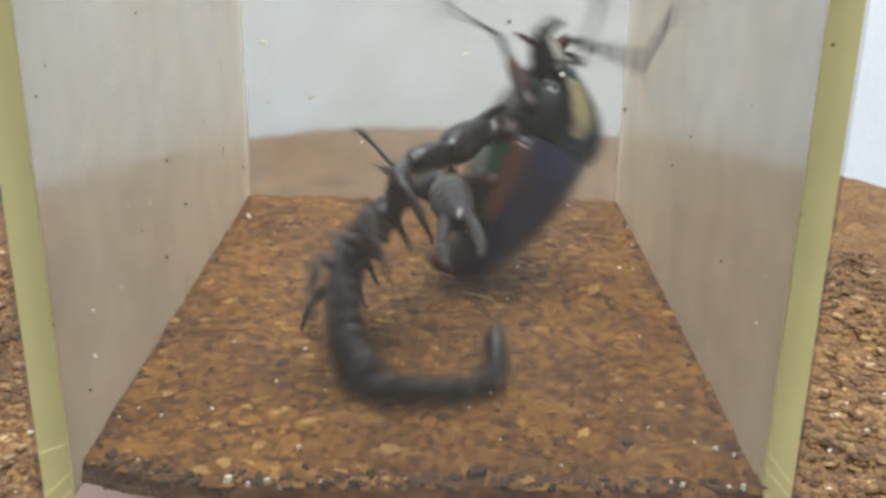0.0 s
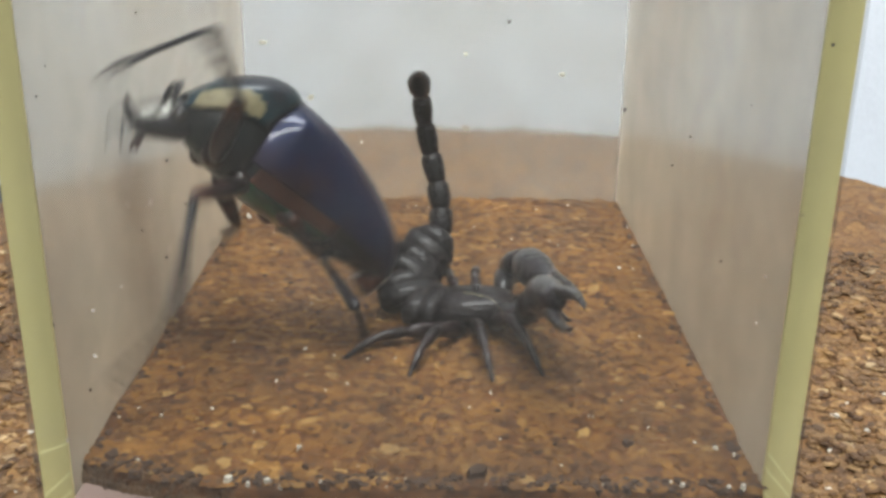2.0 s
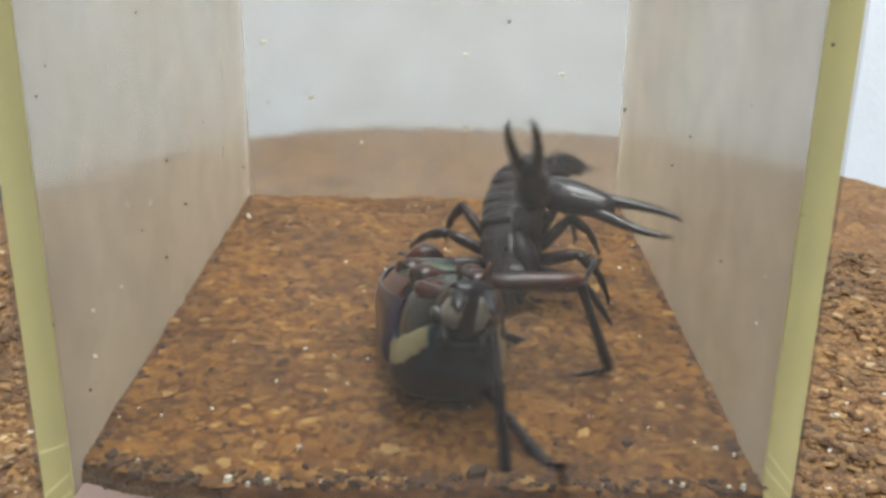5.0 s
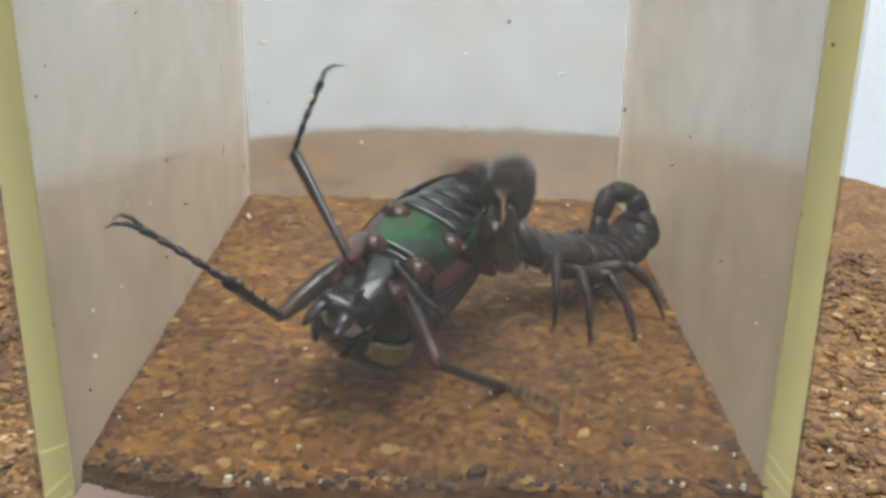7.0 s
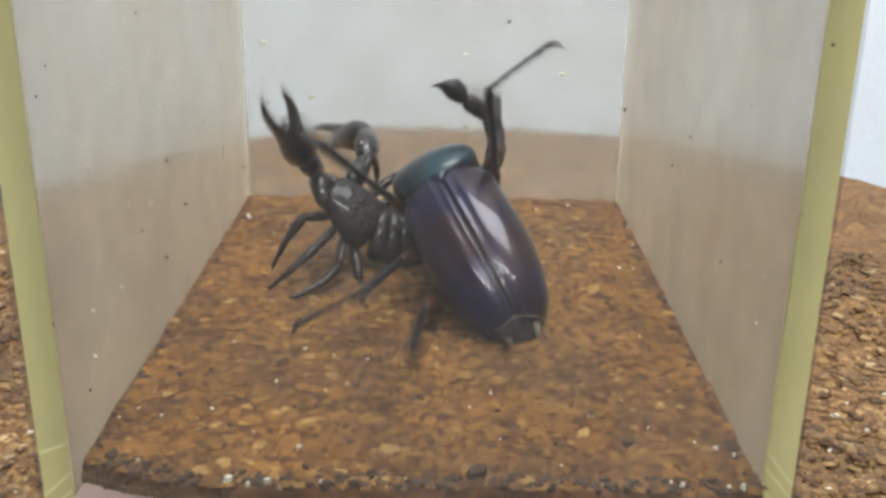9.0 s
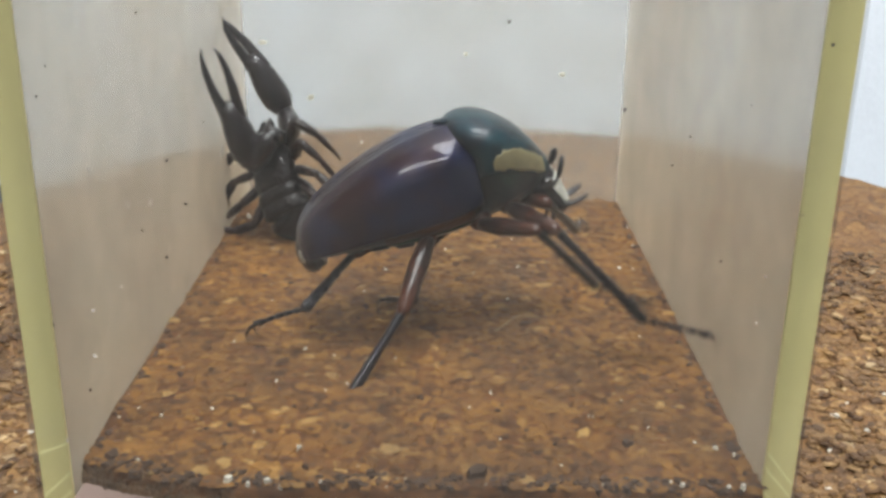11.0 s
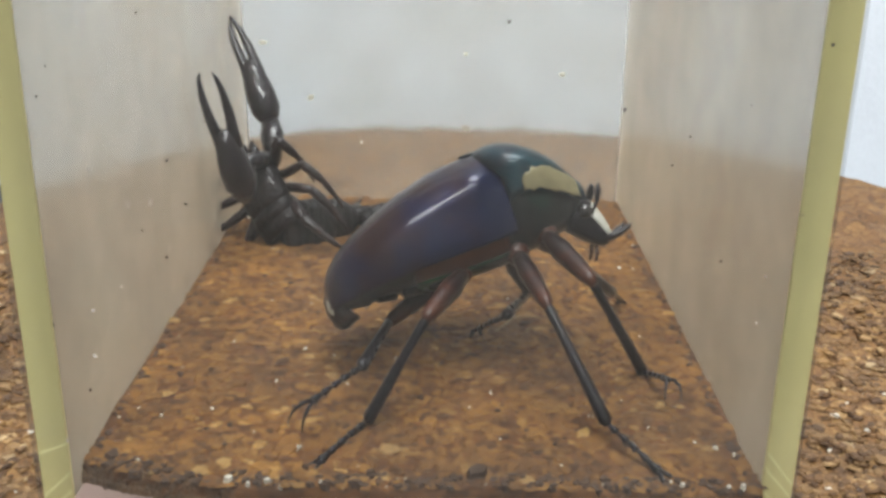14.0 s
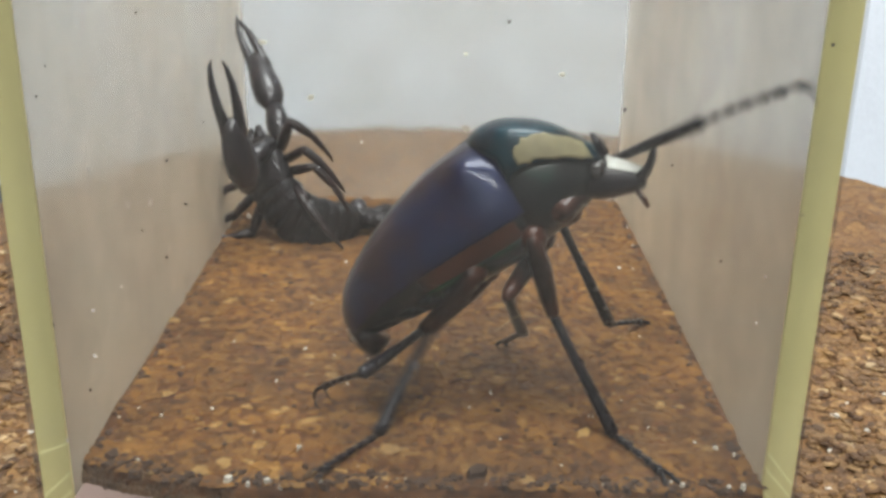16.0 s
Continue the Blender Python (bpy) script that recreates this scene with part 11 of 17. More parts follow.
    walk(scorpion_rings[2], [(0, pose(-0.00996, -0.00256, -0.00607, -4.9, -44.4, 21.6)), (0.1, pose(-0.01005, -0.00093, -0.0062, -21.3, -61.7, 35.3)), (0.3, pose(-0.00757, -0.001, -0.0085, -126.9, -79.3, 138.7)), (0.5, pose(-0.01138, 0.00101, -0.00354, 5.8, -33.8, -20)), (0.8, pose(-0.01086, 0.00481, 0.00108, -2.2, 13.4, -42.1)), (1, pose(-0.01104, 0.00424, -0.0018, 2.3, -7.5, -31.8)), (1.25, pose(-0.01024, 0.00317, 0.00475, -19, 49.1, -51)), (1.333, pose(-0.00837, 0.00273, -4e-05, 4.1, -4.9, -54.3)), (1.4, pose(-0.00651, 0.0023, -0.00484, 46.8, -50.2, -89.7)), (1.5, pose(-0.00464, 0.00186, -0.00963, 130.8, -39, -167.8)), (1.6, pose(-0.0052, 0.00366, -0.0043, 178.3, -2.5, 164.3)), (1.7, pose(-0.00575, 0.00545, 0.00103, -142.8, 41.7, 169.5)), (1.8, pose(-0.0063, 0.00725, 0.00636, -51, 58, -122.7)), (2, pose(-0.0072, 0.00614, 0.00471, -38.9, 25.1, -130.8)), (2.25, pose(-0.0087, 0.00575, 0.00403, -31.6, 30.7, -111.8)), (2.5, pose(-0.00883, 0.00576, 0.0037, -31.2, 38, -112.5)), (2.8, pose(-0.00339, 0.00616, 0.00807, -58.3, 39.7, -130.8)), (2.9, pose(-0.00727, 0.00425, 0.00545, -31.5, 49.5, -78.6)), (3, pose(-0.01114, 0.00234, 0.00283, -4.2, 40.1, -26.1)), (3.5, pose(-0.01167, 0.00203, -0.00151, 2.8, 13, -32.8)), (4, pose(-0.01159, 0.00174, -0.00252, 2.8, -3.1, -18.9)), (4.2, pose(-0.01159, 0.00174, -0.00252, 2.8, -3.1, -18.9)), (6.3, pose(-0.01065, 0.00055, -0.00519, 16.2, -49.9, -30.9)), (6.5, pose(-0.00896, 0.00071, -0.00735, 31.1, -58.5, -43.8)), (6.733, pose(-0.01021, -0.00124, -0.00336, 1.8, -23.1, -5.2)), (7, pose(-0.01145, -0.00318, 0.00063, -1.5, 17.9, 13.2)), (7.5, pose(-0.01008, -0.00337, 0.00538, 5.9, 28.5, 28.4)), (7.8, pose(-0.00716, -0.00897, 0.00257, 7.8, 9.7, 78.5)), (8, pose(-0.00809, -0.0082, -0.00173, -7.4, -4.4, 86.2)), (8.5, pose(-0.01162, -0.00271, 0.00066, 0.9, 1.5, 21.6)), (8.8, pose(-0.01171, -0.00212, -0.00055, -1.1, -1.2, 26.8)), (9, pose(-0.00839, -0.00799, 0.00246, 6.1, 26, 65.9)), (9.2, pose(-0.01012, -0.00604, 0.00051, 1.5, 16.3, 55.9)), (10.267, pose(-0.00955, -0.00398, -0.0024, -11.7, -29.8, 52)), (11.3, pose(-0.00899, -0.00192, -0.0053, -45.4, -74.5, 75.4)), (11.5, pose(-0.00899, -0.00192, -0.0053, -45.4, -74.5, 75.4)), (12, pose(-0.01087, -0.00145, -0.00371, -31.9, -77.7, 50.8)), (12.5, pose(-0.00775, -0.00421, -0.00582, -29.4, -65.4, 79.8)), (14.5, pose(-0.0068, -0.00453, -0.00603, -20.5, -64, 80)), (14.8, pose(-0.01166, -0.00081, -0.00189, -15.7, -57.8, 48.9)), (15, pose(-0.01176, -0.00057, -0.00156, -8.2, -50.9, 32.1)), (15.5, pose(-0.01129, -0.00179, -0.00281, -5.9, -53.9, 23.9)), (16, pose(-0.00989, -0.00445, -0.00409, -17.7, -56.6, 58.9))])
    walk(scorpion_rings[3], [(0, pose(-0.01394, -0.00413, -0.01028, -30.7, -62.9, 56.5)), (0.1, pose(-0.01238, -0.00257, -0.01148, -115.2, -58.7, 145.6)), (0.3, pose(-0.00674, -0.00173, -0.0144, -162.5, -53.7, 176.9)), (0.4, pose(-0.0114, 0.00049, -0.01064, 94.2, -84.7, -97.1)), (0.5, pose(-0.01606, 0.00271, -0.00688, 15.1, -51.5, -35.6)), (0.667, pose(-0.01563, 0.00572, -0.00221, 8.6, -7.5, -44.9)), (0.8, pose(-0.01519, 0.00872, 0.00247, -7, 34.2, -61.6)), (1, pose(-0.01609, 0.00738, -0.00258, 3.4, 4.7, -39.3)), (1.25, pose(-0.01271, 0.00622, 0.00929, -43.7, 50.5, -85.6)), (1.333, pose(-0.0085, 0.0051, 0.00172, -116.3, 76.9, -121.5)), (1.4, pose(-0.00429, 0.00397, -0.00584, 137.9, 58.1, 168.6)), (1.5, pose(-9e-05, 0.00285, -0.01341, 104, 28.9, 176.5)), (1.6, pose(-0.00159, 0.00521, -0.00512, 144.1, 47, 162.7)), (1.7, pose(-0.00309, 0.00757, 0.00316, -156.9, 67.1, 175)), (1.8, pose(-0.00459, 0.00992, 0.01145, -59.8, 64.5, -132.5)), (2, pose(-0.00365, 0.01026, 0.00726, -42.6, 29.8, -139)), (2.25, pose(-0.00679, 0.01054, 0.00709, -40.6, 43.4, -127.2)), (2.5, pose(-0.00702, 0.01013, 0.0074, -36.8, 49.8, -120.3)), (2.8, pose(-0.00038, 0.00965, 0.0119, -56.8, 65, -126.1)), (3, pose(-0.01526, 0.00436, 0.0067, -11, 56.2, -35.9)), (3.5, pose(-0.01658, 0.0052, -0.00017, 1.7, 31, -37.8)), (4, pose(-0.01725, 0.00368, -0.00284, 2.7, 9.3, -16.2)), (4.2, pose(-0.01725, 0.00368, -0.00284, 2.7, 9.3, -16.2)), (5.267, pose(-0.01561, 0.0031, -0.00631, 12, -32.2, -32.8)), (6.3, pose(-0.01396, 0.00253, -0.00978, 58, -63.7, -83.8)), (6.5, pose(-0.01122, 0.00288, -0.01246, 77.3, -52.9, -104)), (6.667, pose(-0.01315, 0.00042, -0.00749, 10.8, -33.9, -29.9)), (6.833, pose(-0.01508, -0.00203, -0.00251, -5.8, 13.4, -1.7)), (7, pose(-0.01701, -0.00448, 0.00247, 5.7, 62.5, 31.2)), (7.5, pose(-0.01472, -0.00588, 0.00824, 8.6, 28, 34.1)), (7.667, pose(-0.01153, -0.01032, 0.00592, 13.4, 24.2, 87.3)), (7.8, pose(-0.00834, -0.01476, 0.00359, 13.1, 18.5, 138.2)), (8, pose(-0.00849, -0.01417, -0.00219, -7.8, -10.4, 91.8)), (8.5, pose(-0.0172, -0.00491, 0.00082, 1.3, 23.9, 37)), (8.8, pose(-0.01707, -0.00483, -0.00068, -1.2, -2.7, 33.8)), (9, pose(-0.01059, -0.01291, 0.0051, 14.3, 34.8, 84.9)), (9.2, pose(-0.01334, -0.01081, 0.00219, 4.9, 25.6, 67.7)), (10.267, pose(-0.01137, -0.00714, -0.00445, -15, -26, 60.3)), (11.3, pose(-0.00939, -0.00347, -0.01109, -65.9, -74.7, 96.7)), (11.5, pose(-0.00939, -0.00347, -0.01109, -65.9, -74.7, 96.7)), (12, pose(-0.01168, -0.00245, -0.00957, -78.5, -75.7, 99.1)), (12.5, pose(-0.00819, -0.00667, -0.01128, -31, -66, 81.6)), (14.5, pose(-0.00725, -0.00712, -0.01142, -21.1, -64.6, 80.7)), (14.8, pose(-0.01376, -0.00322, -0.00696, -40, -71.5, 76.1)), (15, pose(-0.01497, -0.00258, -0.00622, -16.9, -66.9, 42.5)), (15.5, pose(-0.01452, -0.00322, -0.00766, -6.6, -73.8, 24.3)), (16, pose(-0.0116, -0.00727, -0.0091, -40.1, -66.6, 85))])
    walk(scorpion_rings[4], [(0, pose(-0.01545, -0.00641, -0.01562, -92.8, -57.2, 132)), (0.1, pose(-0.0098, -0.00433, -0.01661, -158.4, -48.5, -166.1)), (0.3, pose(-0.00319, -0.00192, -0.01923, -168.7, -33.3, -174.5)), (0.5, pose(-0.0191, 0.00489, -0.01157, 95.5, -69.9, -128.3)), (0.6, pose(-0.01859, 0.00762, -0.00577, 28, -36.6, -73.3)), (0.7, pose(-0.01807, 0.01035, 3e-05, 6.9, 7.4, -70.9)), (0.8, pose(-0.01755, 0.01309, 0.00584, -23, 48.6, -89.6)), (1, pose(-0.02072, 0.01116, -0.00209, 1.9, 34.9, -57.8)), (1.25, pose(-0.013, 0.01003, 0.01392, -59.3, 40.9, -108.6)), (1.367, pose(-0.00392, 0.00628, 0.0017, -145.7, 81.7, -137.4)), (1.5, pose(0.00516, 0.00252, -0.01051, 79.6, 47.1, 144.1)), (1.6, pose(0.00249, 0.00563, -0.00139, 108.2, 62.4, 124.7)), (1.7, pose(-0.00017, 0.00873, 0.00774, 153.3, 81.2, 125.2)), (1.8, pose(-0.00284, 0.01183, 0.01686, -53.8, 75.9, -125.7)), (2, pose(0.00028, 0.01367, 0.01024, -19.7, 64.8, -102.4)), (2.25, pose(-0.00415, 0.01402, 0.01121, -42.8, 63.1, -127.9)), (2.5, pose(-0.00506, 0.01347, 0.01198, -15.9, 68.5, -94.2)), (2.8, pose(0.00112, 0.0117, 0.01734, -41.3, 81.6, -109.1)), (3, pose(-0.01797, 0.00631, 0.01168, -103.1, 79.7, -132.7)), (3.5, pose(-0.02065, 0.00835, 0.00293, 0.7, 49.9, -39.8)), (4, pose(-0.02294, 0.00533, -0.00187, 2.5, 3.4, -18.1)), (4.2, pose(-0.02294, 0.00533, -0.00187, 2.5, 3.4, -18.1)), (5.267, pose(-0.0186, 0.00525, -0.00852, 30.1, -39.7, -62.6)), (6.3, pose(-0.01425, 0.00518, -0.01516, 94.8, -36.2, -140.3)), (6.5, pose(-0.01035, 0.00639, -0.01725, 96, -34.6, -135.7)), (6.733, pose(-0.01486, 0.00024, -0.00473, 118.6, 4.9, -164.8)), (7, pose(-0.01938, -0.00592, 0.00779, 122.7, 49.7, 174.4)), (7.5, pose(-0.0191, -0.00885, 0.01106, 29, 48, 76.6)), (7.667, pose(-0.0116, -0.0137, 0.00828, 38.3, 23.1, 135.1)), (7.8, pose(-0.0041, -0.01855, 0.0055, 22.4, 2.2, -175.4)), (7.9, pose(-0.00621, -0.01931, 0.00111, 2.9, -0.9, 149)), (8, pose(-0.00831, -0.02006, -0.00328, -11.5, -14.4, 115.6)), (8.167, pose(-0.01273, -0.01611, -0.0011, 9.6, 7.6, 63.1)), (8.333, pose(-0.01716, -0.01216, 0.00108, 4.7, 37.5, 10)), (8.5, pose(-0.02158, -0.00821, 0.00325, -34.8, 46.2, -68.2)), (8.667, pose(-0.02181, -0.00819, 0.00115, -5.7, 39.2, 6)), (8.8, pose(-0.02205, -0.00816, -0.00095, -2.5, 17, 61.7)), (9, pose(-0.01103, -0.01782, 0.00852, 31.2, 40.6, 116.7)), (9.2, pose(-0.01539, -0.01582, 0.00478, 13.2, 37.6, 87)), (10.267, pose(-0.0123, -0.01043, -0.00605, -13.9, -15.8, 65.2)), (11.3, pose(-0.00921, -0.00504, -0.01687, -41, -72.9, 71)), (11.5, pose(-0.00921, -0.00504, -0.01687, -41, -72.9, 71)), (12, pose(-0.01145, -0.00391, -0.01538, -75.5, -73.6, 95.9)), (12.5, pose(-0.00855, -0.00908, -0.01676, -27.4, -61.6, 77.5)), (14.5, pose(-0.00767, -0.00966, -0.01684, -17.2, -59.9, 76.3)), (14.8, pose(-0.01422, -0.00507, -0.01265, -52.3, -75.7, 88.9)), (15, pose(-0.01671, -0.00417, -0.01174, -41.8, -79.9, 68.2)), (15.5, pose(-0.01605, -0.00391, -0.01342, -74.5, -79.2, 94.7)), (16, pose(-0.01181, -0.00965, -0.01461, -44.2, -68.5, 89.5))])
    walk(scorpion_rings[5], [(0, pose(-0.01346, -0.00863, -0.02024, -114.7, -56.8, 157.5)), (0.1, pose(-0.00627, -0.00346, -0.02073, -177.3, -28.8, -141.4)), (0.3, pose(0.00138, -0.00148, -0.02225, -168.7, -33.5, -174.6)), (0.5, pose(-0.01793, 0.00637, -0.01674, 153.9, -42.8, 165.9)), (0.6, pose(-0.01782, 0.00982, -0.00784, -171.8, 5.1, 152.8)), (0.7, pose(-0.0177, 0.01327, 0.00106, -131.6, 51.3, 173.4)), (0.8, pose(-0.01758, 0.01672, 0.00996, -33.8, 50, -104.2)), (1, pose(-0.02313, 0.01498, 0.00106, -11.1, 49.3, -80.1)), (1.25, pose(-0.01168, 0.01397, 0.01752, -65.8, 29.5, -120.6)), (1.333, pose(-0.00505, 0.00942, 0.00952, -102.2, 59.2, -113.8)), (1.4, pose(0.00157, 0.00487, 0.00152, 145.8, 75.2, 171.6)), (1.5, pose(0.00819, 0.00033, -0.00648, 79.6, 47.4, 144.2)), (1.667, pose(0.00307, 0.00662, 0.00786, 85, 57, 80.9)), (1.8, pose(-0.00206, 0.01292, 0.0222, 68.7, 63.1, -0.8)), (2, pose(0.00079, 0.01595, 0.01522, -0.3, 72.5, -81.1)), (2.25, pose(-0.00262, 0.01598, 0.01612, -42.4, 74.3, -126.8)), (2.5, pose(-0.00491, 0.01549, 0.01709, 12.9, 74.6, -63.5)), (2.8, pose(0.00138, 0.01246, 0.02278, -21.2, 82.2, -88.8)), (3, pose(-0.0173, 0.00704, 0.01709, -153.4, 53.9, 172.9)), (3.5, pose(-0.02337, 0.01062, 0.00713, 9.5, 70.6, -29.2)), (3.733, pose(-0.02576, 0.00883, 0.00279, 7.2, 34.8, -24.2)), (4, pose(-0.02816, 0.00703, -0.00154, 2.4, -0.9, -18.8)), (4.2, pose(-0.02816, 0.00703, -0.00154, 2.4, -0.9, -18.8)), (4.9, pose(-0.02239, 0.00736, -0.00717, 26.7, -31.4, -70.6)), (5.6, pose(-0.01661, 0.00768, -0.01279, 70.2, -26.3, -137.2)), (6.3, pose(-0.01084, 0.00801, -0.01841, 86.7, 8.4, 175.4)), (6.5, pose(-0.00711, 0.00955, -0.02037, 90.9, 8.5, -161.4)), (7, pose(-0.01584, -0.00626, 0.01199, 110.7, -2.6, 166.5)), (7.5, pose(-0.01996, -0.01243, 0.01515, 52.8, 14.3, 176.8)), (7.8, pose(0.00138, -0.01811, 0.0057, 22.1, -4.8, -160.4)), (8, pose(-0.00601, -0.02487, -0.00465, -18.3, -0.5, 165.7)), (8.267, pose(-0.0145, -0.01477, 0.00129, -40.2, 5.8, -142)), (8.5, pose(-0.02299, -0.00468, 0.00722, -49.3, 26.7, -91.4)), (8.6, pose(-0.02351, -0.00738, 0.00503, -44.6, 48, -40.3)), (8.7, pose(-0.02403, -0.01009, 0.00284, -11.3, 54.6, 34.3)), (8.8, pose(-0.02454, -0.01279, 0.00065, 8.2, 37.6, 96.7)), (9, pose(-0.00915, -0.02156, 0.0121, 41.1, 42.3, 132.4)), (9.2, pose(-0.01563, -0.02017, 0.00813, 26.2, 44.7, 108.5)), (10.267, pose(-0.01268, -0.01337, -0.007, -16.7, -7.1, 75.4)), (11.3, pose(-0.00974, -0.00657, -0.02213, -53.5, -66.6, 84.2)), (11.5, pose(-0.00974, -0.00657, -0.02213, -53.5, -66.6, 84.2)), (12, pose(-0.01129, -0.00546, -0.02066, -68.1, -68.4, 88)), (12.5, pose(-0.00911, -0.01164, -0.0216, -23.5, -54.3, 72.9)), (14.5, pose(-0.00832, -0.01234, -0.0216, -12.9, -51.7, 71.2)), (14.8, pose(-0.01425, -0.00643, -0.01798, -55.7, -77.3, 92.5)), (15, pose(-0.01706, -0.00506, -0.01715, -83.5, -78.4, 110.9)), (15.5, pose(-0.01596, -0.00494, -0.01882, -73.4, -77.9, 93.5)), (16, pose(-0.01183, -0.01166, -0.01973, -44.6, -68.7, 89.9))])
    walk(scorpion_rings[6], [(0, pose(-0.01068, -0.00978, -0.02484, -138.4, -50.4, -174.2)), (0.1, pose(-0.0025, -0.00046, -0.02338, 175, -7.5, -126.2)), (0.3, pose(0.00595, -0.00105, -0.02529, -168.7, -33.6, -174.6)), (0.5, pose(-0.01402, 0.00539, -0.02048, 158.6, -30.1, 158.3)), (0.6, pose(-0.01492, 0.01031, -0.00893, -169.1, 10.3, 152.1)), (0.7, pose(-0.01581, 0.01523, 0.00263, -126.7, 46.7, 174)), (0.8, pose(-0.01671, 0.02015, 0.01418, -48.2, 47.5, -124.2)), (1, pose(-0.02375, 0.01851, 0.00523, -27.4, 54.6, -101.7)), (1.25, pose(-0.00924, 0.01809, 0.02023, -69.2, -4.1, -131.5)), (1.333, pose(-0.00242, 0.01144, 0.01268, -107.8, 32.5, -115.4)), (1.4, pose(0.00439, 0.0048, 0.00512, -175.4, 68.2, -145.8)), (1.5, pose(0.01121, -0.00185, -0.00243, 79.6, 47.4, 144.2)), (1.667, pose(0.00333, 0.00555, 0.01233, 79.8, 51.1, 77.2)), (1.8, pose(-0.00455, 0.01295, 0.0271, 74.2, 52.6, 5.7)), (2, pose(0.00053, 0.01759, 0.02046, 16.3, 76.4, -63.7)), (2.25, pose(-0.00173, 0.01717, 0.02141, 112.5, 87.1, 29.7)), (2.5, pose(-0.00556, 0.01679, 0.0224, 76.9, 67.3, 5.3)), (2.8, pose(0.00137, 0.01321, 0.02823, -14.5, 82.6, -82.1)), (3, pose(-0.01409, 0.00664, 0.02154, -157.8, 31.6, 165.4)), (3.5, pose(-0.02496, 0.01151, 0.01232, 164.9, 79.6, 126.9)), (3.733, pose(-0.02916, 0.01016, 0.00535, 11.6, 49.2, -18.6)), (4, pose(-0.03337, 0.0088, -0.00163, 2.4, -0.4, -16.8)), (4.2, pose(-0.03337, 0.0088, -0.00163, 2.4, -0.4, -16.8)), (4.9, pose(-0.02405, 0.00839, -0.00695, 26.5, -31.7, -69.6)), (5.6, pose(-0.01473, 0.00798, -0.01228, 70.6, -26.3, -137.7)), (6.3, pose(-0.00541, 0.00757, -0.01761, 86.5, 9.2, 174.1)), (6.5, pose(-0.00195, 0.01129, -0.01956, 84.1, 17.3, 176.9)), (6.733, pose(-0.00622, 0.00187, -0.00391, 79.7, -28.5, -176.6)), (7, pose(-0.0105, -0.00755, 0.01174, 51.3, -71.8, -146.9)), (7.5, pose(-0.01464, -0.01273, 0.01651, 45.9, -30.1, -145)), (7.8, pose(0.00654, -0.01627, 0.00525, 22.1, -4.8, -160.3)), (8, pose(-0.00068, -0.02622, -0.00469, -16.3, 1.4, -165.2)), (8.267, pose(-0.01178, -0.01299, 0.0025, -36.7, 8.7, -127.2)), (8.5, pose(-0.02288, 0.00023, 0.00969, -49.3, 26.7, -91.4)), (8.6, pose(-0.02326, -0.00555, 0.0078, -67.6, 56, -53.7)), (8.7, pose(-0.02365, -0.01134, 0.0059, 4.4, 79.9, 65.7)), (8.8, pose(-0.02403, -0.01712, 0.004, 38.1, 49.8, 147.7)), (9, pose(-0.00641, -0.02456, 0.0158, 49.4, 45.2, 144.9)), (9.2, pose(-0.01438, -0.02387, 0.012, 32, 50.3, 116.6)), (10.267, pose(-0.01217, -0.01631, -0.00759, -45.7, 47.1, 72.7)), (11.3, pose(-0.00996, -0.00874, -0.02718, -96.3, 20, 61.1)), (11.5, pose(-0.00996, -0.00874, -0.02718, -96.3, 20, 61.1)), (11.733, pose(-0.01066, -0.00811, -0.02647, -79.2, -24.1, 79.1)), (12, pose(-0.01136, -0.00748, -0.02577, -71.4, -71, 91.4)), (12.267, pose(-0.0107, -0.01109, -0.02592, -100.4, -10.3, 88.5)), (12.5, pose(-0.01005, -0.0147, -0.02606, -142.5, 39.6, 51.2)), (13.5, pose(-0.00973, -0.01513, -0.02599, 177.9, 42.5, 50.2)), (14.5, pose(-0.00942, -0.01556, -0.02592, 136.7, 44.3, 46.8)), (14.6, pose(-0.01101, -0.01292, -0.02506, 87.2, 8.4, 7)), (14.7, pose(-0.0126, -0.01028, -0.02421, 58.9, -40.9, 0.4)), (14.8, pose(-0.01419, -0.00764, -0.02335, -48.9, -73.5, 85.4)), (15, pose(-0.01667, -0.00609, -0.02254, -87.1, -79, 114.6)), (15.5, pose(-0.01589, -0.00609, -0.0242, -58.3, -65.3, 76.9)), (15.667, pose(-0.01454, -0.00861, -0.02442, -98.9, -25.2, 95.2)), (15.833, pose(-0.01319, -0.01114, -0.02463, -124.7, 15.3, 84.7)), (16, pose(-0.01183, -0.01366, -0.02485, -170.4, 42.9, 47.9))])
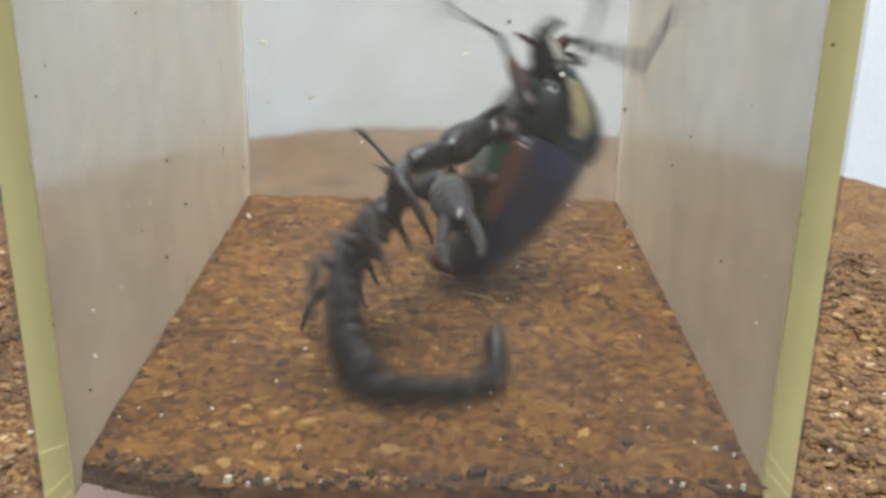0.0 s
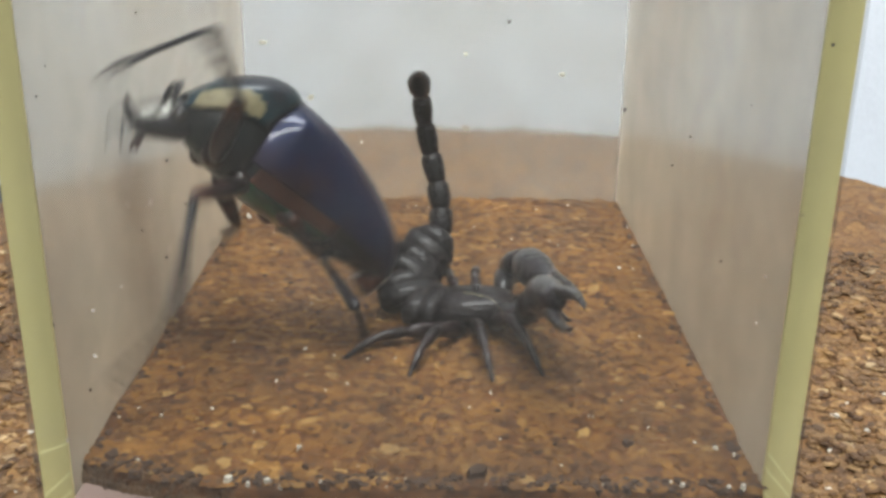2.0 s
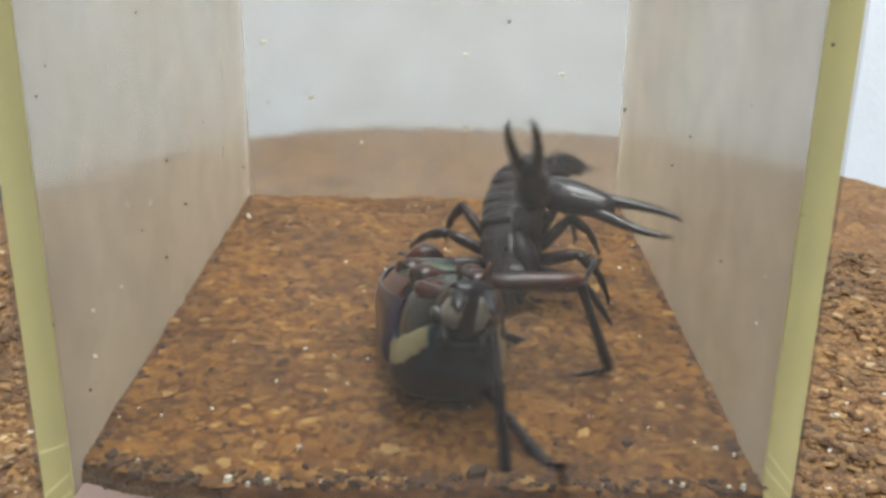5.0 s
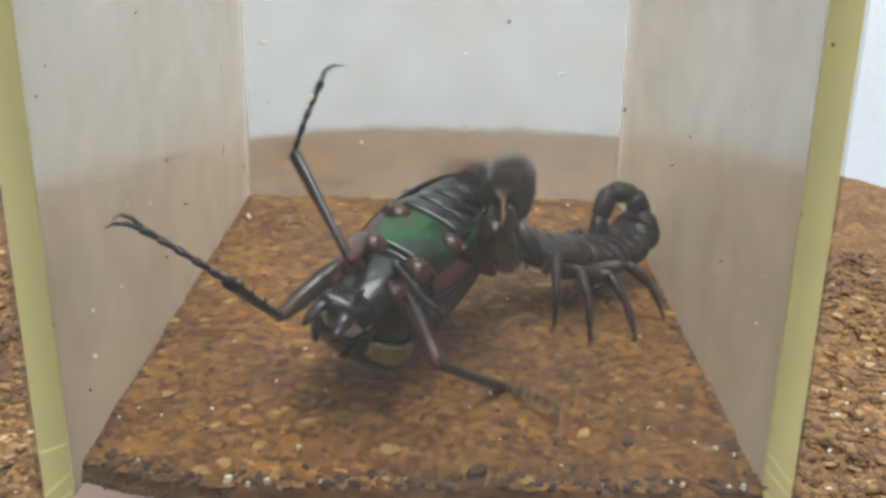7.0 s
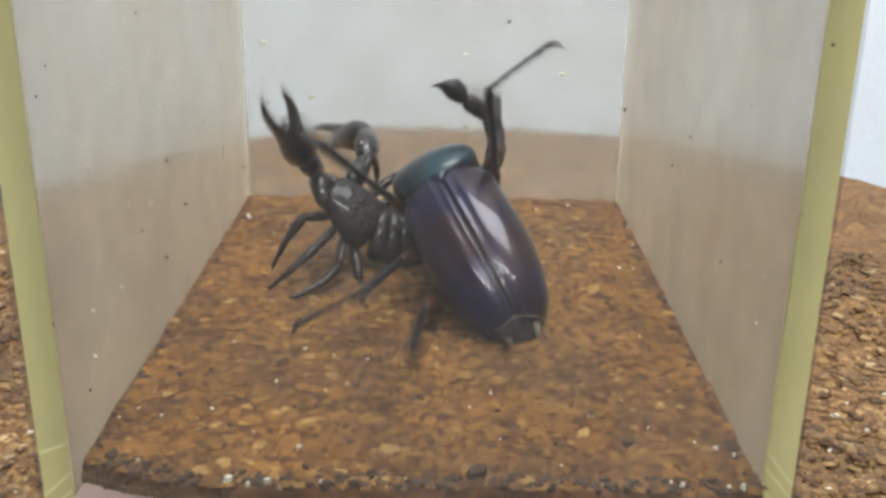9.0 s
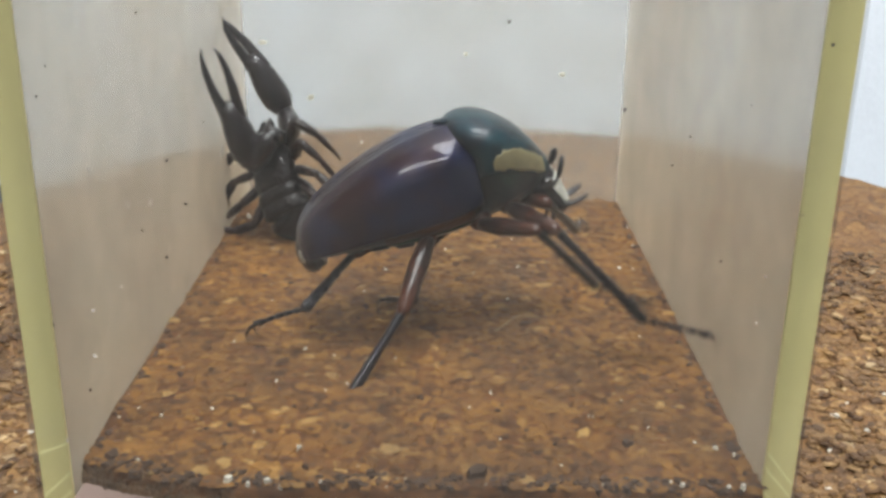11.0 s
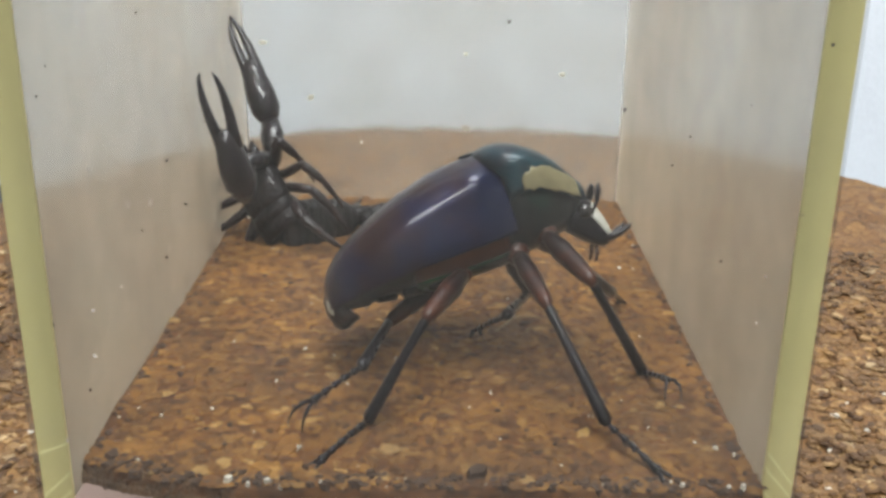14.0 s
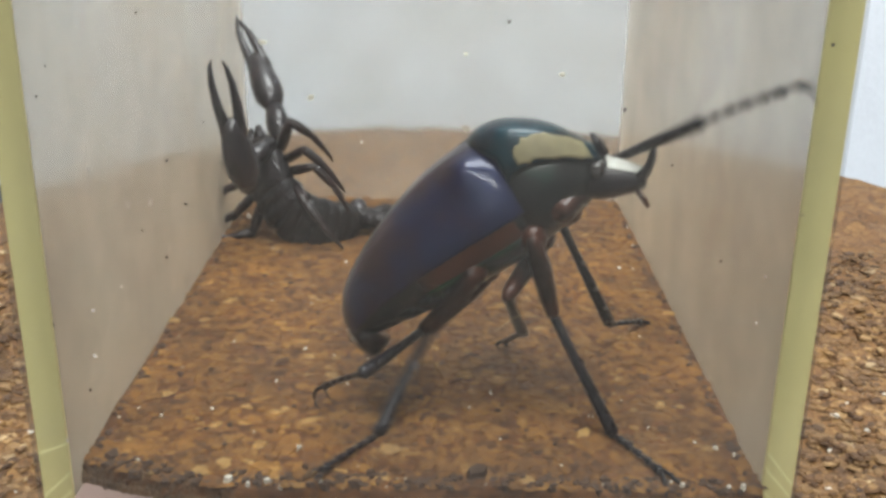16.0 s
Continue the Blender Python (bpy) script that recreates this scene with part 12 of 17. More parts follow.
    walk(scorpion_rings[7], [(0, pose(-0.00687, -0.00939, -0.02947, -160, -30.3, -145.2)), (0.1, pose(0.00101, 0.00435, -0.02416, 177.6, 4.6, -145.2)), (0.3, pose(0.01092, -0.00057, -0.02861, -168.7, -33.6, -174.6)), (0.5, pose(-0.0092, 0.00347, -0.02349, 158.5, -30.5, 158.4)), (0.6, pose(-0.01094, 0.01014, -0.00946, -162.2, 4.6, 159.2)), (0.7, pose(-0.01269, 0.01682, 0.00457, -114.8, 30.1, -175.1)), (0.8, pose(-0.01443, 0.0235, 0.0186, -56.4, 25.3, -135.6)), (1, pose(-0.02304, 0.02191, 0.01012, -36.8, 50.9, -113.6)), (1.133, pose(-0.01415, 0.02224, 0.01496, -57.9, 16.5, -131.8)), (1.25, pose(-0.00527, 0.02257, 0.0198, -68.1, -20.5, -137.2)), (1.333, pose(0.00132, 0.01364, 0.01387, -7.6, -27.4, 175.8)), (1.4, pose(0.00791, 0.0047, 0.00793, 39.5, 4.2, 145.1)), (1.5, pose(0.0145, -0.00423, 0.00199, 79.6, 47.4, 144.2)), (1.667, pose(0.00316, 0.00418, 0.01693, 80.1, 51.6, 77.4)), (1.8, pose(-0.00818, 0.01259, 0.03187, 73.9, 53.4, 5.3)), (2, pose(-9e-05, 0.01885, 0.0263, 142.5, 83.7, 63.1)), (2.25, pose(-0.00199, 0.01703, 0.0274, 120.4, 85.4, 37.7)), (2.5, pose(-0.00787, 0.01658, 0.02793, 80.6, 65.3, 9.3)), (2.8, pose(0.00126, 0.01398, 0.03418, -14, 82.6, -81.6)), (2.9, pose(-0.00394, 0.00966, 0.02943, -145.6, 52.4, 158.9)), (3, pose(-0.00915, 0.00534, 0.02468, -158.1, 10.9, 162)), (3.5, pose(-0.02431, 0.01065, 0.01823, -174.4, 44, 146.8)), (3.667, pose(-0.02924, 0.01061, 0.01159, 33, 84.4, -2.1)), (3.833, pose(-0.03418, 0.01058, 0.00496, 7.1, 33.9, -24.2)), (4, pose(-0.03911, 0.01054, -0.00167, 2.5, -16.9, -22.4)), (4.2, pose(-0.03911, 0.01054, -0.00167, 2.5, -16.9, -22.4)), (4.9, pose(-0.02591, 0.00935, -0.00666, 35.2, -41, -79.5)), (5.6, pose(-0.01272, 0.00815, -0.01165, 76.9, -26.6, -144)), (6.3, pose(0.00048, 0.00696, -0.01664, 86.4, 9.2, 173.9)), (6.5, pose(0.00377, 0.01097, -0.01777, 78.4, 15.1, 157)), (6.733, pose(-0.00258, 0.00222, -0.00587, 79.1, -37.1, 175.2)), (7, pose(-0.00893, -0.00653, 0.00604, -2.6, -76.2, -91.6)), (7.5, pose(-0.01038, -0.00975, 0.0135, 25.9, -48.5, -114)), (7.8, pose(0.01217, -0.01426, 0.00474, 22.1, -4.8, -160.3)), (8, pose(0.00512, -0.02469, -0.00454, -13.3, 0.6, -133.9)), (8.5, pose(-0.02275, 0.00559, 0.01239, -49.3, 26.7, -91.4)), (8.6, pose(-0.02208, -0.00267, 0.01112, -69, 56.3, -54.8)), (8.7, pose(-0.02142, -0.01093, 0.00985, 9.2, 81, 70.9)), (8.8, pose(-0.02076, -0.0192, 0.00859, 40.2, 49.7, 150.4)), (9, pose(-0.00295, -0.02699, 0.02005, 66.2, 33.7, 174.9)), (9.2, pose(-0.01267, -0.0273, 0.01662, 51, 57.4, 140.9)), (10.267, pose(-0.01267, -0.02049, -0.00425, 75.3, 67.4, -163.3)), (11.3, pose(-0.01268, -0.01368, -0.02512, 108.7, 62.3, -98.7)), (11.5, pose(-0.01268, -0.01368, -0.02512, 108.7, 62.3, -98.7)), (11.733, pose(-0.01199, -0.01156, -0.02828, -164.5, 75.9, 5.3)), (12, pose(-0.01131, -0.00943, -0.03145, -130.5, 49, 57.1)), (12.267, pose(-0.01213, -0.01387, -0.02684, -178.9, 78, -9)), (12.5, pose(-0.01295, -0.0183, -0.02224, 101.3, 55.7, -106.3)), (13.167, pose(-0.01275, -0.01843, -0.02207, 49.4, 55.5, -107.6)), (13.833, pose(-0.01255, -0.01856, -0.0219, -1.9, 54.9, -108.1)), (14.5, pose(-0.01236, -0.01869, -0.02173, -52.3, 54.2, -107.5)), (14.667, pose(-0.01334, -0.01401, -0.02542, -116.4, 73.9, 137.2)), (14.8, pose(-0.01433, -0.00933, -0.0291, -142.4, 44.4, 58.3)), (15, pose(-0.01619, -0.00714, -0.02843, -127.5, 34.2, 63.2)), (15.5, pose(-0.01646, -0.00854, -0.02965, -118.1, 43.5, 57.6)), (15.733, pose(-0.01562, -0.01273, -0.02521, -170.9, 79.8, -4.4)), (16, pose(-0.01478, -0.01692, -0.02077, 95.5, 50.7, -107))])
    walk(scorpion_rings[8], [(0, pose(-0.00227, -0.00619, -0.03275, -170, 7.1, -122.2)), (0.1, pose(0.00633, 0.00804, -0.02364, 177.5, 5.7, -146.9)), (0.3, pose(0.01632, -6e-05, -0.03221, -168.7, -33.6, -174.6)), (0.5, pose(-0.00399, 0.00141, -0.02679, 158.5, -30.5, 158.4)), (0.6, pose(-0.00607, 0.01014, -0.01073, -156.2, -12.9, 173.9)), (0.7, pose(-0.00815, 0.01888, 0.00532, -110, -11, -163)), (0.8, pose(-0.01024, 0.02761, 0.02138, -64.7, -26, -144.9)), (0.9, pose(-0.01582, 0.02664, 0.01827, -57.9, 9, -137.2)), (1, pose(-0.0214, 0.02567, 0.01517, -42.9, 42.1, -121.6)), (1.25, pose(-0.0008, 0.0267, 0.01752, -68.3, -19.6, -136.8)), (1.333, pose(0.00549, 0.01554, 0.01394, -8, -27, 176.5)), (1.4, pose(0.01178, 0.00437, 0.01036, 39.3, 4.2, 145.5)), (1.5, pose(0.01807, -0.0068, 0.00677, 79.6, 47.4, 144.2)), (1.667, pose(0.00302, 0.00271, 0.02193, 80.2, 51.7, 77.5)), (1.8, pose(-0.01204, 0.01223, 0.03708, 73.9, 53.5, 5.3)), (2, pose(-0.00042, 0.01821, 0.03276, 176.1, 59.3, 97.3)), (2.25, pose(-0.0024, 0.01671, 0.03388, 120.1, 85.5, 37.4)), (2.5, pose(-0.01056, 0.01614, 0.03383, 80.6, 65.3, 9.3)), (2.8, pose(0.00114, 0.01481, 0.04063, -14, 82.6, -81.5)), (2.9, pose(-0.00097, 0.00909, 0.03327, -145.9, 40.9, 155.5)), (3, pose(-0.00307, 0.00337, 0.0259, -156.8, -12.4, 158.9)), (3.5, pose(-0.0204, 0.00809, 0.02274, -173.5, 22.3, 147.5)), (3.667, pose(-0.02855, 0.00969, 0.01398, -170, -36.3, 145.7)), (3.833, pose(-0.03671, 0.0113, 0.00521, -32.3, -83.5, 8.9)), (4, pose(-0.04486, 0.01291, -0.00356, 3.6, -26.2, -26.1)), (4.2, pose(-0.04486, 0.01291, -0.00356, 3.6, -26.2, -26.1)), (4.9, pose(-0.02762, 0.0107, -0.00757, 41.9, -45.2, -86.9)), (5.6, pose(-0.01038, 0.00849, -0.01159, 80.2, -26.2, -147.6)), (6.3, pose(0.00686, 0.00628, -0.0156, 86.4, 9.2, 173.9)), (6.5, pose(0.00954, 0.00852, -0.01608, 78.2, 14.9, 156.1)), (6.733, pose(0.00033, 0.00178, -0.00818, 71.1, -29.2, -177.4)), (7, pose(-0.00888, -0.00497, -0.00028, 21.2, -58.1, -115.2)), (7.5, pose(-0.00863, -0.00581, 0.00863, 26, -48.4, -114.2)), (7.8, pose(0.01827, -0.01207, 0.0042, 22.1, -4.8, -160.3)), (8, pose(0.00962, -0.02, -0.00448, -13.3, 0.5, -133.5)), (8.5, pose(-0.02261, 0.0114, 0.01531, -49.3, 26.7, -91.4)), (8.6, pose(-0.02077, 0.00051, 0.01472, -69, 56.4, -54.8)), (8.7, pose(-0.01894, -0.01038, 0.01413, 9.2, 81, 71)), (8.8, pose(-0.0171, -0.02127, 0.01354, 40.2, 49.7, 150.5)), (9, pose(0.00244, -0.02747, 0.02366, 71.7, 7.5, -156)), (9.2, pose(-0.00995, -0.02951, 0.02209, 81.3, 30.1, -165.2)), (11.3, pose(-0.01222, -0.01069, -0.01937, 99.5, -23.2, -119.5)), (11.5, pose(-0.01222, -0.01069, -0.01937, 99.5, -23.2, -119.5)), (11.733, pose(-0.01292, -0.01185, -0.02295, 92.3, 23.8, -107.1)), (12, pose(-0.01362, -0.01301, -0.02654, 100.2, 71.1, -88.4)), (12.267, pose(-0.01277, -0.0139, -0.0217, 90.9, 18.6, -110.7)), (12.5, pose(-0.01192, -0.01479, -0.01687, 101.6, -33.3, -127.2)), (13.167, pose(-0.01169, -0.01488, -0.01673, 161.6, -34.5, -127.4)), (13.833, pose(-0.01145, -0.01497, -0.0166, -137.8, -35, -128.8)), (14.5, pose(-0.01121, -0.01506, -0.01646, -77.3, -34.2, -130)), (14.6, pose(-0.01306, -0.01447, -0.01916, -25.3, -5.4, -158)), (14.7, pose(-0.01492, -0.01388, -0.02186, 17.5, 33.2, -155.3)), (14.8, pose(-0.01677, -0.01329, -0.02456, 93.1, 52.1, -107.8)), (15, pose(-0.01862, -0.01193, -0.02477, 115.7, 19, -108.6)), (15.5, pose(-0.01899, -0.01252, -0.02517, 97.4, 56, -107.4)), (15.733, pose(-0.01628, -0.01275, -0.02045, 95.9, 10.4, -117.9)), (16, pose(-0.01358, -0.01299, -0.01574, 103.4, -34.6, -129.3))])
    walk(scorpion_rings[9], [(0, pose(0.00143, -0.00031, -0.03188, -171.5, 36.1, -138.5)), (0.1, pose(0.01216, 0.01185, -0.02295, 177.5, 5.7, -147)), (0.3, pose(0.02212, 0.00049, -0.03608, -168.7, -33.6, -174.6)), (0.5, pose(0.00161, -0.00081, -0.03035, 158.5, -30.5, 158.4)), (0.6, pose(-0.00062, 0.00987, -0.01413, -156.9, -24.3, -179.4)), (0.7, pose(-0.00285, 0.02055, 0.00209, -112.4, -33.8, -158.3)), (0.8, pose(-0.00509, 0.03123, 0.01831, -63, -53.7, -150.5)), (1, pose(-0.01868, 0.03009, 0.01986, -59, -14.1, -149.9)), (1.25, pose(0.004, 0.03122, 0.01517, -68.3, -19.6, -136.8)), (1.333, pose(0.00997, 0.01762, 0.01409, -8, -27, 176.5)), (1.4, pose(0.01594, 0.00403, 0.01301, 39.3, 4.2, 145.5)), (1.5, pose(0.02191, -0.00957, 0.01193, 79.6, 47.4, 144.2)), (1.667, pose(0.00286, 0.00114, 0.02732, 80.2, 51.7, 77.5)), (1.8, pose(-0.01618, 0.01185, 0.04271, 73.9, 53.5, 5.3)), (2, pose(3e-05, 0.01467, 0.03878, 176, 59.9, 97.2)), (2.25, pose(-0.00284, 0.01637, 0.04086, 120.1, 85.5, 37.4)), (2.5, pose(-0.01345, 0.01566, 0.04019, 80.6, 65.3, 9.3)), (2.8, pose(0.00101, 0.0157, 0.04757, -14, 82.6, -81.5)), (2.9, pose(0.00216, 0.00831, 0.03599, -145.7, 34.9, 154)), (3, pose(0.00331, 0.00091, 0.0244, -156, -24.5, 157.3)), (3.5, pose(-0.01494, 0.00461, 0.0254, -172.5, -8.2, 147.4)), (3.667, pose(-0.02679, 0.0083, 0.01472, -167.8, -56.6, 143.8)), (3.833, pose(-0.03865, 0.01199, 0.00404, -7.6, -74.2, -15.7)), (4, pose(-0.0505, 0.01568, -0.00664, 3.6, -26, -26.1)), (4.2, pose(-0.0505, 0.01568, -0.00664, 3.6, -26, -26.1)), (4.9, pose(-0.02909, 0.0123, -0.00926, 41.7, -45.1, -86.7)), (5.6, pose(-0.00768, 0.00893, -0.01187, 80.1, -26.2, -147.5)), (6.3, pose(0.01373, 0.00555, -0.01448, 86.4, 9.2, 173.9)), (6.5, pose(0.01573, 0.00579, -0.01427, 76.8, 31.9, 152.6)), (6.733, pose(0.00421, 0.00208, -0.01024, 66.5, 6.1, -169.9)), (7, pose(-0.00731, -0.00162, -0.00622, 42.7, -7.7, -128.7)), (7.5, pose(-0.00673, -0.00158, 0.00339, 26, -48.4, -114.2)), (7.8, pose(0.02484, -0.00973, 0.00362, 22.1, -4.8, -160.3)), (8, pose(0.01444, -0.01493, -0.00441, -13.3, 0.5, -133.5)), (8.5, pose(-0.02246, 0.01765, 0.01846, -49.3, 26.7, -91.4)), (8.6, pose(-0.01936, 0.00393, 0.0186, -69, 56.4, -54.8)), (8.7, pose(-0.01626, -0.00978, 0.01874, 9.2, 81, 71)), (8.8, pose(-0.01316, -0.0235, 0.01888, 40.2, 49.7, 150.5)), (9, pose(0.00878, -0.02465, 0.02457, 71.6, 7.8, -156.3)), (9.2, pose(-0.00409, -0.02796, 0.02561, 82.3, 27.9, -163.1)), (11.3, pose(-0.00906, -0.00509, -0.02212, 99.9, -27.7, -120.3)), (11.5, pose(-0.00906, -0.00509, -0.02212, 99.9, -27.7, -120.3)), (12, pose(-0.01368, -0.01075, -0.01992, 99.6, -19.9, -116.3)), (12.5, pose(-0.00839, -0.01013, -0.02071, 102.8, -40.3, -129)), (13.167, pose(-0.00809, -0.01029, -0.0206, 162.7, -41.5, -129.3)), (13.833, pose(-0.00779, -0.01046, -0.0205, -136.5, -41.9, -130.9)), (14.5, pose(-0.00749, -0.01062, -0.02039, -76, -41.1, -132.1)), (14.6, pose(-0.01015, -0.01015, -0.01994, -15.2, -33.6, -134.3)), (14.7, pose(-0.0128, -0.00967, -0.01949, 40.9, -28.1, -127.9)), (14.8, pose(-0.01545, -0.00919, -0.01903, 96.1, -29.6, -119.2)), (15, pose(-0.01651, -0.00566, -0.02249, 111.2, -25.8, -115.2)), (15.5, pose(-0.01782, -0.00878, -0.01937, 96.8, -29.1, -120)), (16, pose(-0.00993, -0.00853, -0.01971, 104.3, -39.7, -130.9))])
    walk(scorpion_arms[1][0], [(0, pose(0.0115, 0.0042, -0.0006, 0, 12.4, -54.2)), (0.1, pose(0.0115, 0.0042, -0.0006, 0, 15.7, -62.7)), (0.2, pose(0.0115, 0.0042, -0.0006, 13.3, -11.4, -15)), (0.3, pose(0.0115, 0.0042, -0.0006, 0, -39.1, 38)), (0.4, pose(0.0115, 0.0042, -0.0006, 2.8, -31.7, 0.1)), (0.5, pose(0.0115, 0.0042, -0.0006, 0, -24.4, -34.7)), (0.667, pose(0.0115, 0.0042, -0.0006, -4, -15.6, 14)), (0.8, pose(0.0115, 0.0042, -0.0006, 0, -6.9, 60.6)), (1, pose(0.0115, 0.0042, -0.0006, 0, -54.9, 89.3)), (1.25, pose(0.0115, 0.0042, -0.0006, 0, -8.5, 107.7)), (1.333, pose(0.0115, 0.0042, -0.0006, 0.1, -8.6, 162)), (1.4, pose(0.0115, 0.0042, -0.0006, 0.1, -8.7, -143.7)), (1.5, pose(0.0115, 0.0042, -0.0006, 0, -8.8, -89.3)), (1.6, pose(0.0115, 0.0042, -0.0006, -1.8, -7.3, -37.8)), (1.7, pose(0.0115, 0.0042, -0.0006, -1.8, -5.1, 13.4)), (1.8, pose(0.0115, 0.0042, -0.0006, 0, -3.7, 64.5)), (2, pose(0.0115, 0.0042, -0.0006, 0, -18.9, 77.9)), (2.25, pose(0.0115, 0.0042, -0.0006, 0, -12.9, 90)), (2.367, pose(0.0115, 0.0042, -0.0006, -5.1, -26.5, 55.2)), (2.5, pose(0.0115, 0.0042, -0.0006, 0, -40.2, 15.9)), (2.8, pose(0.0115, 0.0042, -0.0006, 0, -19.5, 1.8)), (3, pose(0.0115, 0.0042, -0.0006, 0, -34.1, 38.2)), (3.5, pose(0.0115, 0.0042, -0.0006, 0, -52.5, -12.6)), (3.667, pose(0.0115, 0.0042, -0.0006, -12.7, -45, 48.8)), (3.833, pose(0.0115, 0.0042, -0.0006, -10.8, -34, 99.4)), (4, pose(0.0115, 0.0042, -0.0006, 0, -27.7, 145.7)), (4.2, pose(0.0115, 0.0042, -0.0006, 0, -27.7, 145.7)), (4.9, pose(0.0115, 0.0042, -0.0006, 13.4, -35.2, -170.1)), (5.6, pose(0.0115, 0.0042, -0.0006, 16.6, -48.6, -121.2)), (6.3, pose(0.0115, 0.0042, -0.0006, 0, -58.1, -56.6)), (6.5, pose(0.0115, 0.0042, -0.0006, 0, -44.4, -46.1)), (7, pose(0.0115, 0.0042, -0.0006, 0, -45.3, -44.8)), (7.5, pose(0.0115, 0.0042, -0.0006, 0, 22.2, -61.9)), (7.667, pose(0.0115, 0.0042, -0.0006, -3.9, 31.9, -26.8)), (7.8, pose(0.0115, 0.0042, -0.0006, 0, 41.7, 12.4)), (7.9, pose(0.0115, 0.0042, -0.0006, -11.4, 57, 45.3)), (8, pose(0.0115, 0.0042, -0.0006, 0, 73.3, 97.5)), (8.5, pose(0.0115, 0.0042, -0.0006, 0, 7.7, 120.6)), (8.8, pose(0.0115, 0.0042, -0.0006, 0, -3.2, 67.3)), (8.9, pose(0.0115, 0.0042, -0.0006, 3.3, 3.8, 16.6)), (9, pose(0.0115, 0.0042, -0.0006, 0, 10.7, -34.5)), (9.2, pose(0.0115, 0.0042, -0.0006, 0, -0.1, -23.2)), (10.267, pose(0.0115, 0.0042, -0.0006, 7.6, 24.2, -51.3)), (11.3, pose(0.0115, 0.0042, -0.0006, 0, 48.9, -85.6)), (11.5, pose(0.0115, 0.0042, -0.0006, 0, 48.9, -85.6)), (12, pose(0.0115, 0.0042, -0.0006, 0, 51.3, -102.9)), (12.5, pose(0.0115, 0.0042, -0.0006, 0, 35.9, -87)), (14.5, pose(0.0115, 0.0042, -0.0006, 0, 32.6, -81)), (14.8, pose(0.0115, 0.0042, -0.0006, 0, 45.9, -77)), (15, pose(0.0115, 0.0042, -0.0006, 0, 52.2, -95.3)), (15.5, pose(0.0115, 0.0042, -0.0006, 0, 46.6, -83.9)), (16, pose(0.0115, 0.0042, -0.0006, 0, 36.6, -92.8))])
    walk(scorpion_arms[1][1], [(0, pose(0.009, 0, 0, 5.9, 15.5, -25.4)), (0.1, pose(0.009, 0, 0, 7.1, 2.4, -26)), (0.2, pose(0.009, 0, 0, 17.8, 16.5, 19.8)), (0.3, pose(0.009, 0, 0, 36.2, 18.1, 69.4)), (0.5, pose(0.009, 0, 0, 26, -20.5, 87.5)), (0.8, pose(0.009, 0, 0, 6.4, -14.9, 61.7)), (1, pose(0.009, 0, 0, 48, -11.1, 36.4)), (1.133, pose(0.009, 0, 0, 24.3, 1.1, 11.7)), (1.25, pose(0.009, 0, 0, -2.3, 1.5, -15.6)), (1.5, pose(0.009, 0, 0, -5.2, 26.1, -34.1)), (1.667, pose(0.009, 0, 0, -16.7, -10, -65.8)), (1.8, pose(0.009, 0, 0, -5.1, -46.5, -101.7)), (2, pose(0.009, 0, 0, -13.1, -39.8, -140.4)), (2.25, pose(0.009, 0, 0, -8.1, -30.1, -143.4)), (2.5, pose(0.009, 0, 0, -40.2, 1.9, -96.1)), (2.667, pose(0.009, 0, 0, -19.4, -2, -54)), (2.8, pose(0.009, 0, 0, -6, -18.5, -14.4)), (3, pose(0.009, 0, 0, -23.4, -1, -39.2)), (3.5, pose(0.009, 0, 0, 6.3, 39.8, 7.8)), (4, pose(0.009, 0, 0, -19.2, -5, -39.6)), (4.2, pose(0.009, 0, 0, -19.2, -5, -39.6)), (6.3, pose(0.009, 0, 0, -52.1, 10.9, -63.3)), (6.5, pose(0.009, 0, 0, -32.2, 22.6, -48.8)), (7, pose(0.009, 0, 0, -62.9, -39, -20.8)), (7.267, pose(0.009, 0, 0, -31.3, -23.4, -13.3)), (7.5, pose(0.009, 0, 0, -0.4, -13.4, 0.9)), (7.8, pose(0.009, 0, 0, 13, 14.5, -11.2)), (8, pose(0.009, 0, 0, 36.7, -19.5, -25.8)), (8.267, pose(0.009, 0, 0, 28.3, 6.1, -49.7)), (8.5, pose(0.009, 0, 0, 8.4, 25.1, -80.1)), (8.8, pose(0.009, 0, 0, -3.5, 29.5, -77.2)), (8.867, pose(0.009, 0, 0, 29.3, 4.5, -22.1)), (8.933, pose(0.009, 0, 0, 31.2, -35.3, 22.4)), (9, pose(0.009, 0, 0, -19.5, -56.2, 105.6)), (9.2, pose(0.009, 0, 0, 0.1, -65.1, 76.5)), (10.267, pose(0.009, 0, 0, -34.5, -12.9, 94.8)), (11.3, pose(0.009, 0, 0, -59.4, 39.5, 82.1)), (11.5, pose(0.009, 0, 0, -59.4, 39.5, 82.1)), (12, pose(0.009, 0, 0, -60.6, 46, 90.6)), (12.5, pose(0.009, 0, 0, -36.8, 12.9, 75.1)), (14.5, pose(0.009, 0, 0, -34.3, 18.8, 68.4)), (14.8, pose(0.009, 0, 0, -39.6, -9, 59)), (15, pose(0.009, 0, 0, -55.7, 20.1, 80.9)), (15.5, pose(0.009, 0, 0, -34.8, -13.9, 48.5)), (16, pose(0.009, 0, 0, -37.1, 8.6, 85))])
